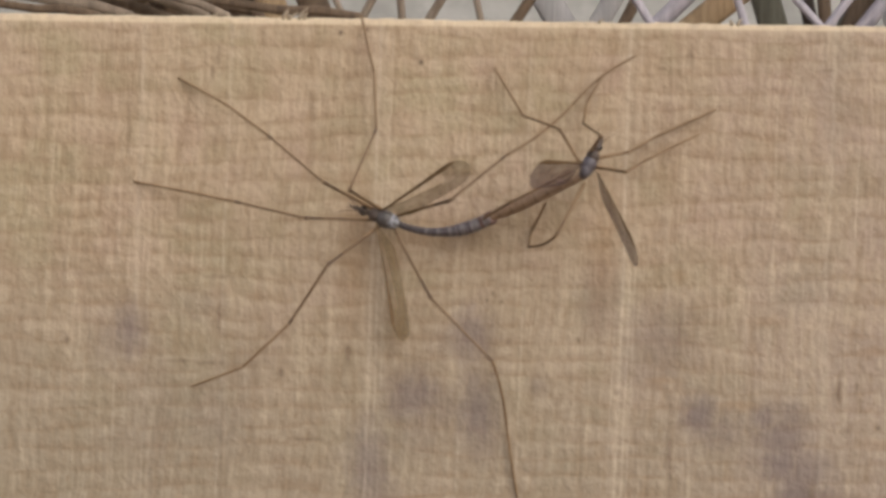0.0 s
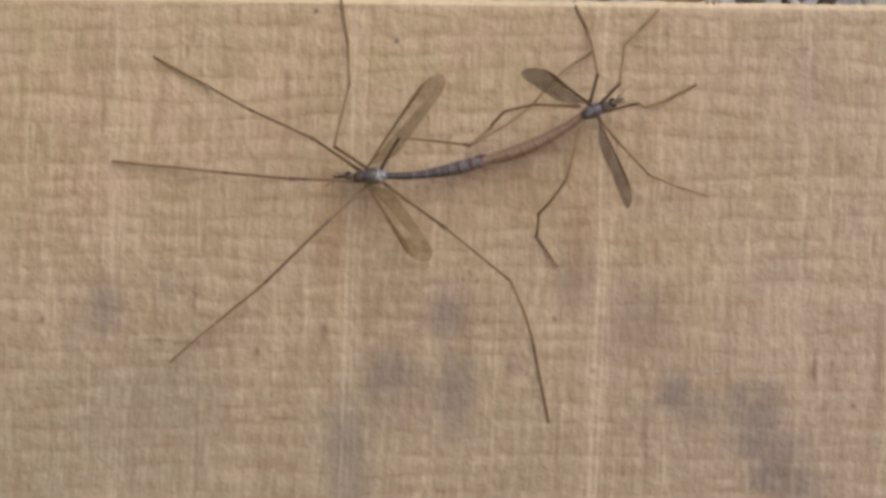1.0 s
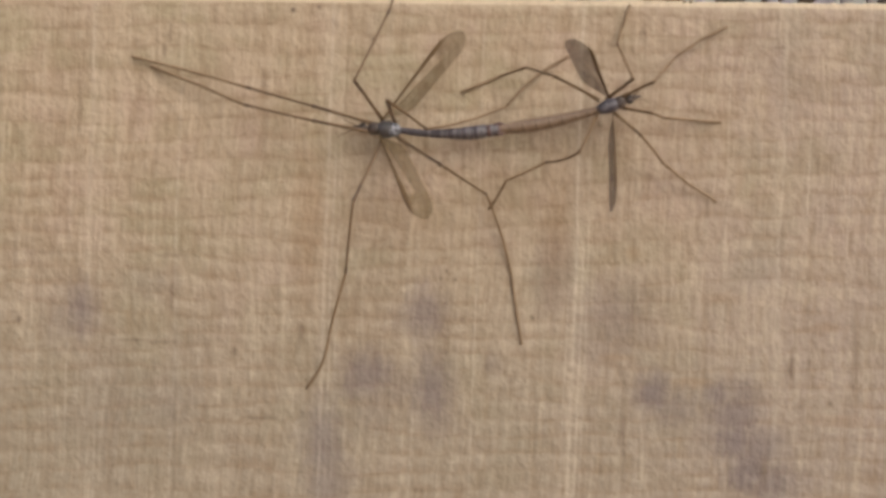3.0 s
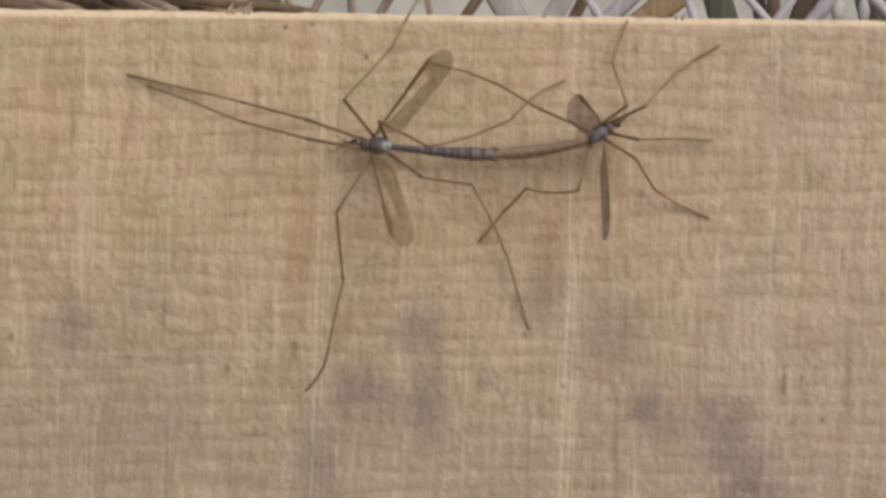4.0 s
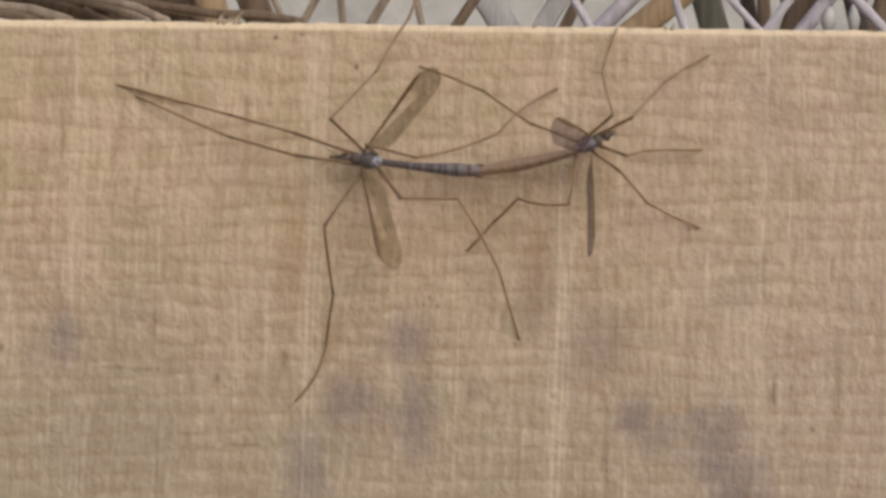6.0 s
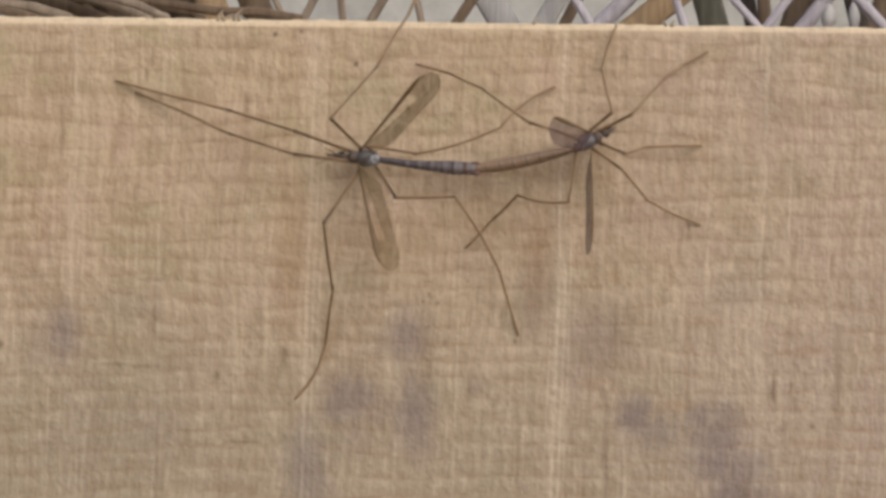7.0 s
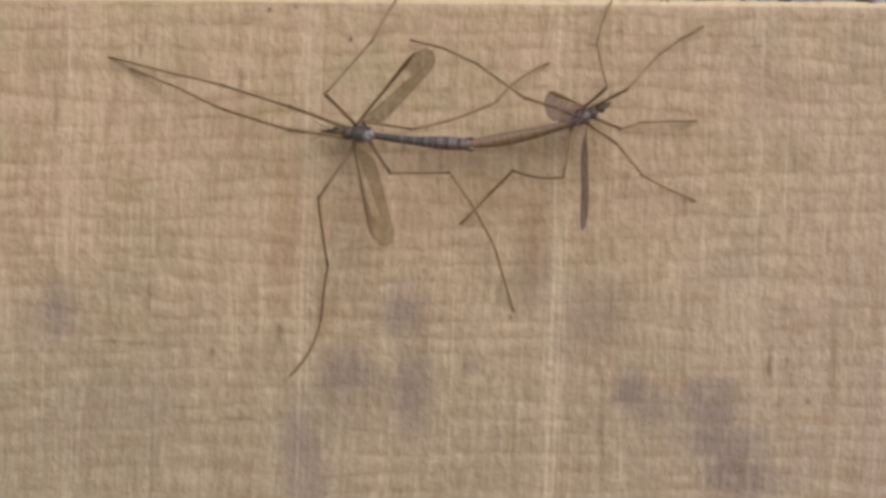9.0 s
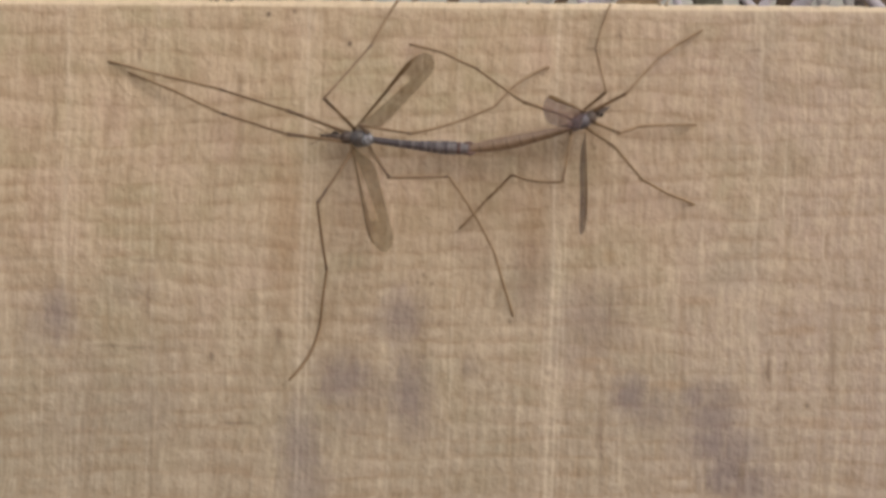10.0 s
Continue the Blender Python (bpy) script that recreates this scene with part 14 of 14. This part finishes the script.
    walk(PARTS["abdB_3"], [
        (0, q(-6.18, 3.80, -1.65, 0.0, 14.6, 140.3)), (0.05, q(-6.66, 3.22, -1.54, 0.0, 13.5, 146.5)), (0.1, q(-7.07, 2.57, -1.43, 0.0, 12.4, 152.7)),
        (0.2, q(-7.67, 1.14, -1.21, 0.0, 10.2, 165.1)), (0.3, q(-7.78, -0.21, -1.06, 0.0, 8.8, 177.7)), (0.4, q(-7.63, -1.57, -0.91, 0.0, 7.4, -169.7)),
        (0.5, q(-7.22, -2.87, -0.76, 0.0, 6.0, -157.2)), (0.6, q(-7.70, -2.04, -0.67, 0.0, 5.1, -166.3)), (0.7, q(-8.09, -1.14, -0.59, 0.0, 4.3, -175.4)),
        (0.8, q(-8.36, -0.19, -0.50, 0.0, 3.4, 175.7)), (0.9, q(-8.33, -0.59, -0.37, 0.0, 2.3, 179.1)), (1, q(-8.27, -0.99, -0.23, 0.0, 1.1, -177.5)),
        (1.1, q(-8.33, -0.34, -0.25, 0.0, 1.3, 175.5)), (1.2, q(-8.35, 0.33, -0.28, 0.0, 1.5, 168.3)), (1.25, q(-8.24, 0.65, -0.28, 0.0, 1.5, 165.9)),
        (1.3, q(-8.11, 0.97, -0.28, 0.0, 1.6, 163.5)), (1.35, q(-7.98, 1.27, -0.28, 0.0, 1.6, 161.1)), (1.38, q(-7.89, 1.45, -0.28, 0.0, 1.6, 159.6)),
        (1.4, q(-7.83, 1.57, -0.28, 0.0, 1.6, 158.6)), (1.42, q(-7.93, 1.45, -0.28, 0.0, 1.6, 159.3)), (1.45, q(-8.07, 1.27, -0.28, 0.0, 1.6, 160.3)),
        (1.5, q(-8.31, 0.96, -0.28, 0.0, 1.5, 162.0)), (1.6, q(-8.24, 0.62, -0.25, 0.0, 1.4, 163.7)), (1.7, q(-8.18, 0.29, -0.23, 0.0, 1.2, 165.3)),
        (1.8, q(-8.06, 0.09, -0.23, 0.0, 1.2, 166.8)), (1.9, q(-7.94, -0.10, -0.23, 0.0, 1.2, 168.3)), (2, q(-7.81, -0.29, -0.23, 0.0, 1.3, 169.8)),
        (2.1, q(-7.72, -1.14, -0.23, 0.0, 1.3, 177.7)), (2.2, q(-7.52, -1.98, -0.23, 0.0, 1.3, -174.3)), (2.3, q(-7.67, -1.73, -0.23, 0.0, 1.2, -174.0)),
        (2.4, q(-7.84, -1.47, -0.23, 0.0, 1.2, -173.6)), (2.5, q(-8.02, -1.23, -0.23, 0.0, 1.2, -173.2)), (2.6, q(-7.95, -1.01, -0.23, 0.0, 1.2, -174.5)),
        (2.7, q(-7.88, -0.80, -0.23, 0.0, 1.2, -175.9)), (2.82, q(-7.83, -0.29, -0.23, 0.0, 1.2, 179.7)), (3, q(-7.69, 0.45, -0.23, 0.0, 1.2, 173.0)),
        (3.2, q(-7.47, 1.16, -0.23, 0.0, 1.3, 166.2)), (3.4, q(-7.18, 1.83, -0.23, 0.0, 1.3, 159.4)), (3.65, q(-6.94, 2.25, -0.23, 0.0, 1.3, 154.8)), (4, q(-6.94, 2.25, -0.23, 0.0, 1.3, 154.8)),
        (5.5, q(-7.35, 1.27, -0.23, 0.0, 1.3, 165.3)), (7.5, q(-7.68, 1.49, -0.23, 0.0, 1.2, 164.2)), (10, q(-7.68, 1.49, -0.23, 0.0, 1.2, 164.2)),
    ])
    walk(PARTS["abdB_4"], [
        (0, q(-7.51, 4.91, -2.10, 0.0, 14.6, 140.3)), (0.05, q(-8.10, 4.18, -1.95, 0.0, 13.5, 145.9)), (0.1, q(-8.62, 3.39, -1.81, 0.0, 12.4, 151.5)),
        (0.2, q(-9.38, 1.63, -1.53, 0.0, 10.2, 162.7)), (0.3, q(-9.57, -0.10, -1.34, 0.0, 8.8, 175.3)), (0.4, q(-9.41, -1.85, -1.15, 0.0, 7.4, -172.1)),
        (0.5, q(-8.91, -3.54, -0.96, 0.0, 6.0, -159.6)), (0.6, q(-9.51, -2.43, -0.84, 0.0, 5.1, -169.1)), (0.7, q(-9.98, -1.24, -0.73, 0.0, 4.3, -178.5)),
        (0.8, q(-10.30, 0.02, -0.61, 0.0, 3.4, 172.3)), (0.9, q(-10.26, -0.50, -0.44, 0.0, 2.3, 175.7)), (1, q(-10.21, -1.02, -0.27, 0.0, 1.1, 179.1)),
        (1.1, q(-10.23, -0.11, -0.30, 0.0, 1.3, 171.2)), (1.2, q(-10.20, 0.80, -0.33, 0.0, 1.5, 163.2)), (1.25, q(-10.05, 1.19, -0.33, 0.0, 1.5, 161.0)),
        (1.3, q(-9.89, 1.57, -0.33, 0.0, 1.6, 158.8)), (1.35, q(-9.71, 1.94, -0.33, 0.0, 1.6, 156.6)), (1.38, q(-9.59, 2.16, -0.33, 0.0, 1.6, 155.3)),
        (1.4, q(-9.51, 2.30, -0.33, 0.0, 1.6, 154.4)), (1.42, q(-9.63, 2.17, -0.33, 0.0, 1.6, 154.8)), (1.45, q(-9.81, 1.98, -0.33, 0.0, 1.6, 155.3)),
        (1.5, q(-10.10, 1.65, -0.33, 0.0, 1.5, 156.3)), (1.6, q(-10.00, 1.24, -0.30, 0.0, 1.4, 157.3)), (1.7, q(-9.92, 0.87, -0.27, 0.0, 1.2, 158.1)),
        (1.8, q(-9.78, 0.61, -0.27, 0.0, 1.2, 159.5)), (1.9, q(-9.64, 0.37, -0.27, 0.0, 1.2, 160.8)), (2, q(-9.49, 0.13, -0.27, 0.0, 1.3, 162.1)),
        (2.1, q(-9.44, -0.96, -0.27, 0.0, 1.3, 170.1)), (2.2, q(-9.25, -2.04, -0.27, 0.0, 1.3, 178.1)), (2.3, q(-9.45, -1.82, -0.27, 0.0, 1.2, -179.7)),
        (2.4, q(-9.67, -1.61, -0.27, 0.0, 1.2, -177.6)), (2.5, q(-9.90, -1.41, -0.27, 0.0, 1.2, -175.6)), (2.6, q(-9.80, -1.16, -0.27, 0.0, 1.2, -176.6)),
        (2.7, q(-9.71, -0.91, -0.27, 0.0, 1.2, -177.7)), (2.82, q(-9.63, -0.26, -0.27, 0.0, 1.2, 177.9)), (3, q(-9.44, 0.69, -0.27, 0.0, 1.2, 171.3)),
        (3.2, q(-9.15, 1.59, -0.27, 0.0, 1.3, 164.7)), (3.4, q(-8.76, 2.45, -0.27, 0.0, 1.3, 158.0)), (3.65, q(-8.45, 2.98, -0.27, 0.0, 1.3, 153.5)), (4, q(-8.45, 2.98, -0.27, 0.0, 1.3, 153.5)),
        (5.5, q(-8.99, 1.72, -0.27, 0.0, 1.3, 164.0)), (7.5, q(-9.42, 2.00, -0.27, 0.0, 1.2, 162.9)), (10, q(-9.42, 2.00, -0.27, 0.0, 1.2, 162.9)),
    ])
    walk(PARTS["abdB_5"], [
        (0, q(-8.85, 6.01, -2.55, 0.0, 14.6, 140.3)), (0.05, q(-9.54, 5.17, -2.37, 0.0, 13.5, 145.3)), (0.1, q(-10.15, 4.25, -2.20, 0.0, 12.4, 150.2)),
        (0.2, q(-11.08, 2.20, -1.85, 0.0, 10.2, 160.3)), (0.3, q(-11.35, 0.08, -1.62, 0.0, 8.8, 172.9)), (0.4, q(-11.21, -2.06, -1.38, 0.0, 7.4, -174.5)),
        (0.5, q(-10.64, -4.14, -1.15, 0.0, 6.0, -162.0)), (0.6, q(-11.35, -2.74, -1.01, 0.0, 5.1, -171.8)), (0.7, q(-11.88, -1.24, -0.87, 0.0, 4.2, 178.5)),
        (0.8, q(-12.22, 0.34, -0.73, 0.0, 3.4, 169.0)), (0.9, q(-12.20, -0.30, -0.52, 0.0, 2.3, 172.4)), (1, q(-12.16, -0.93, -0.31, 0.0, 1.1, 175.8)),
        (1.1, q(-12.14, 0.26, -0.34, 0.0, 1.3, 166.9)), (1.2, q(-12.03, 1.44, -0.38, 0.0, 1.5, 158.1)), (1.25, q(-11.83, 1.89, -0.38, 0.0, 1.5, 156.1)),
        (1.3, q(-11.62, 2.33, -0.38, 0.0, 1.6, 154.2)), (1.35, q(-11.40, 2.75, -0.38, 0.0, 1.6, 152.2)), (1.38, q(-11.25, 3.00, -0.38, 0.0, 1.6, 151.1)),
        (1.4, q(-11.15, 3.16, -0.38, 0.0, 1.6, 150.3)), (1.42, q(-11.29, 3.03, -0.38, 0.0, 1.6, 150.3)), (1.45, q(-11.49, 2.84, -0.38, 0.0, 1.6, 150.4)),
        (1.5, q(-11.83, 2.51, -0.38, 0.0, 1.5, 150.6)), (1.6, q(-11.71, 2.07, -0.34, 0.0, 1.4, 150.9)), (1.7, q(-11.60, 1.67, -0.31, 0.0, 1.2, 151.1)),
        (1.8, q(-11.45, 1.36, -0.31, 0.0, 1.2, 152.3)), (1.9, q(-11.29, 1.06, -0.31, 0.0, 1.2, 153.5)), (2, q(-11.12, 0.78, -0.31, 0.0, 1.3, 154.7)),
        (2.1, q(-11.14, -0.55, -0.31, 0.0, 1.3, 162.7)), (2.2, q(-11.00, -1.87, -0.31, 0.0, 1.2, 170.7)), (2.3, q(-11.25, -1.74, -0.31, 0.0, 1.2, 174.6)),
        (2.4, q(-11.52, -1.63, -0.31, 0.0, 1.2, 178.4)), (2.5, q(-11.79, -1.52, -0.31, 0.0, 1.2, -177.9)), (2.6, q(-11.67, -1.23, -0.31, 0.0, 1.2, -178.7)),
        (2.7, q(-11.55, -0.95, -0.31, 0.0, 1.2, -179.4)), (2.82, q(-11.45, -0.17, -0.31, 0.0, 1.2, 176.2)), (3, q(-11.19, 0.98, -0.31, 0.0, 1.2, 169.7)),
        (3.2, q(-10.82, 2.08, -0.31, 0.0, 1.3, 163.2)), (3.4, q(-10.34, 3.11, -0.31, 0.0, 1.3, 156.6)), (3.65, q(-9.96, 3.76, -0.31, 0.0, 1.3, 152.2)), (4, q(-9.96, 3.76, -0.31, 0.0, 1.3, 152.2)),
        (5.5, q(-10.64, 2.22, -0.31, 0.0, 1.3, 162.7)), (7.5, q(-11.15, 2.55, -0.31, 0.0, 1.2, 161.7)), (10, q(-11.15, 2.55, -0.31, 0.0, 1.2, 161.7)),
    ])
    walk(PARTS["abdB_6"], [
        (0, q(-10.19, 7.13, -3.00, 0.0, 14.6, 140.3)), (0.05, q(-10.98, 6.18, -2.79, 0.0, 13.5, 144.7)), (0.1, q(-11.68, 5.15, -2.59, 0.0, 12.4, 149.0)),
        (0.2, q(-12.77, 2.85, -2.17, 0.0, 10.1, 157.9)), (0.3, q(-13.15, 0.34, -1.90, 0.0, 8.8, 170.5)), (0.4, q(-13.03, -2.20, -1.62, 0.0, 7.4, -176.9)),
        (0.5, q(-12.41, -4.67, -1.34, 0.0, 6.0, -164.3)), (0.6, q(-13.22, -2.96, -1.18, 0.0, 5.1, -174.5)), (0.7, q(-13.80, -1.14, -1.01, 0.0, 4.2, 175.5)),
        (0.8, q(-14.15, 0.77, -0.85, 0.0, 3.4, 165.7)), (0.9, q(-14.15, 0.02, -0.60, 0.0, 2.2, 169.1)), (1, q(-14.12, -0.73, -0.35, 0.0, 1.1, 172.5)),
        (1.1, q(-14.03, 0.77, -0.39, 0.0, 1.3, 162.8)), (1.2, q(-13.82, 2.25, -0.43, 0.0, 1.5, 153.2)), (1.25, q(-13.58, 2.75, -0.43, 0.0, 1.5, 151.4)),
        (1.3, q(-13.32, 3.23, -0.43, 0.0, 1.5, 149.7)), (1.35, q(-13.04, 3.70, -0.43, 0.0, 1.6, 148.0)), (1.38, q(-12.87, 3.97, -0.43, 0.0, 1.6, 146.9)),
        (1.4, q(-12.75, 4.15, -0.43, 0.0, 1.6, 146.3)), (1.42, q(-12.90, 4.03, -0.43, 0.0, 1.6, 146.0)), (1.45, q(-13.13, 3.86, -0.43, 0.0, 1.5, 145.7)),
        (1.5, q(-13.50, 3.56, -0.43, 0.0, 1.5, 145.2)), (1.6, q(-13.35, 3.10, -0.39, 0.0, 1.3, 144.9)), (1.7, q(-13.22, 2.69, -0.35, 0.0, 1.1, 144.5)),
        (1.8, q(-13.06, 2.33, -0.35, 0.0, 1.2, 145.6)), (1.9, q(-12.88, 1.99, -0.35, 0.0, 1.2, 146.7)), (2, q(-12.70, 1.65, -0.35, 0.0, 1.2, 147.7)),
        (2.1, q(-12.83, 0.10, -0.35, 0.0, 1.2, 155.7)), (2.2, q(-12.77, -1.46, -0.35, 0.0, 1.2, 163.7)), (2.3, q(-13.07, -1.48, -0.35, 0.0, 1.2, 169.2)),
        (2.4, q(-13.39, -1.51, -0.35, 0.0, 1.2, 174.6)), (2.5, q(-13.70, -1.55, -0.35, 0.0, 1.2, 179.8)), (2.6, q(-13.55, -1.25, -0.35, 0.0, 1.2, 179.3)),
        (2.7, q(-13.40, -0.94, -0.35, 0.0, 1.2, 178.8)), (2.82, q(-13.27, -0.02, -0.35, 0.0, 1.2, 174.5)), (3, q(-12.95, 1.33, -0.35, 0.0, 1.2, 168.1)),
        (3.2, q(-12.49, 2.61, -0.35, 0.0, 1.3, 161.7)), (3.4, q(-11.91, 3.81, -0.35, 0.0, 1.3, 155.3)), (3.65, q(-11.46, 4.56, -0.35, 0.0, 1.3, 151.0)), (4, q(-11.46, 4.56, -0.35, 0.0, 1.3, 151.0)),
        (5.5, q(-12.28, 2.75, -0.35, 0.0, 1.3, 161.4)), (7.5, q(-12.89, 3.14, -0.35, 0.0, 1.2, 160.5)), (10, q(-12.89, 3.14, -0.35, 0.0, 1.2, 160.5)),
    ])
    walk(PARTS["abdB_7"], [
        (0, q(-11.54, 8.25, -3.46, 0.0, 14.6, 140.3)), (0.05, q(-12.42, 7.21, -3.22, 0.0, 13.5, 144.1)), (0.1, q(-13.20, 6.08, -2.98, 0.0, 12.4, 147.9)),
        (0.2, q(-14.44, 3.57, -2.50, 0.0, 10.1, 155.6)), (0.3, q(-14.94, 0.68, -2.18, 0.0, 8.8, 168.2)), (0.4, q(-14.87, -2.26, -1.86, 0.0, 7.4, -179.2)),
        (0.5, q(-14.21, -5.14, -1.54, 0.0, 6.0, -166.6)), (0.6, q(-15.11, -3.10, -1.35, 0.0, 5.1, -177.1)), (0.7, q(-15.74, -0.94, -1.15, 0.0, 4.2, 172.6)),
        (0.8, q(-16.08, 1.32, -0.96, 0.0, 3.3, 162.5)), (0.9, q(-16.10, 0.45, -0.67, 0.0, 2.2, 165.9)), (1, q(-16.09, -0.41, -0.39, 0.0, 1.1, 169.3)),
        (1.1, q(-15.92, 1.43, -0.44, 0.0, 1.3, 158.9)), (1.2, q(-15.58, 3.24, -0.48, 0.0, 1.5, 148.5)), (1.25, q(-15.29, 3.77, -0.48, 0.0, 1.5, 147.0)),
        (1.3, q(-14.97, 4.29, -0.48, 0.0, 1.5, 145.4)), (1.35, q(-14.64, 4.78, -0.48, 0.0, 1.5, 143.9)), (1.38, q(-14.44, 5.07, -0.48, 0.0, 1.5, 143.0)),
        (1.4, q(-14.30, 5.26, -0.48, 0.0, 1.6, 142.4)), (1.42, q(-14.46, 5.17, -0.48, 0.0, 1.5, 141.9)), (1.45, q(-14.71, 5.03, -0.48, 0.0, 1.5, 141.2)),
        (1.5, q(-15.11, 4.79, -0.48, 0.0, 1.4, 140.1)), (1.6, q(-14.93, 4.33, -0.44, 0.0, 1.3, 139.3)), (1.7, q(-14.78, 3.93, -0.39, 0.0, 1.1, 138.4)),
        (1.8, q(-14.61, 3.52, -0.39, 0.0, 1.1, 139.4)), (1.9, q(-14.43, 3.13, -0.39, 0.0, 1.1, 140.4)), (2, q(-14.24, 2.75, -0.39, 0.0, 1.2, 141.3)),
        (2.1, q(-14.51, 0.97, -0.39, 0.0, 1.2, 149.3)), (2.2, q(-14.55, -0.83, -0.39, 0.0, 1.2, 157.4)), (2.3, q(-14.92, -1.05, -0.39, 0.0, 1.2, 164.1)),
        (2.4, q(-15.28, -1.27, -0.39, 0.0, 1.2, 170.9)), (2.5, q(-15.64, -1.51, -0.39, 0.0, 1.2, 177.6)), (2.6, q(-15.45, -1.19, -0.39, 0.0, 1.2, 177.3)),
        (2.7, q(-15.27, -0.87, -0.39, 0.0, 1.2, 177.1)), (2.82, q(-15.10, 0.18, -0.39, 0.0, 1.2, 172.9)), (3, q(-14.71, 1.72, -0.39, 0.0, 1.2, 166.6)),
        (3.2, q(-14.17, 3.18, -0.39, 0.0, 1.3, 160.2)), (3.4, q(-13.48, 4.56, -0.39, 0.0, 1.3, 153.9)), (3.65, q(-12.95, 5.41, -0.39, 0.0, 1.3, 149.7)), (4, q(-12.95, 5.41, -0.39, 0.0, 1.3, 149.7)),
        (5.5, q(-13.93, 3.32, -0.39, 0.0, 1.3, 160.2)), (7.5, q(-14.62, 3.78, -0.39, 0.0, 1.2, 159.4)), (10, q(-14.62, 3.78, -0.39, 0.0, 1.2, 159.4)),
    ])


motions()
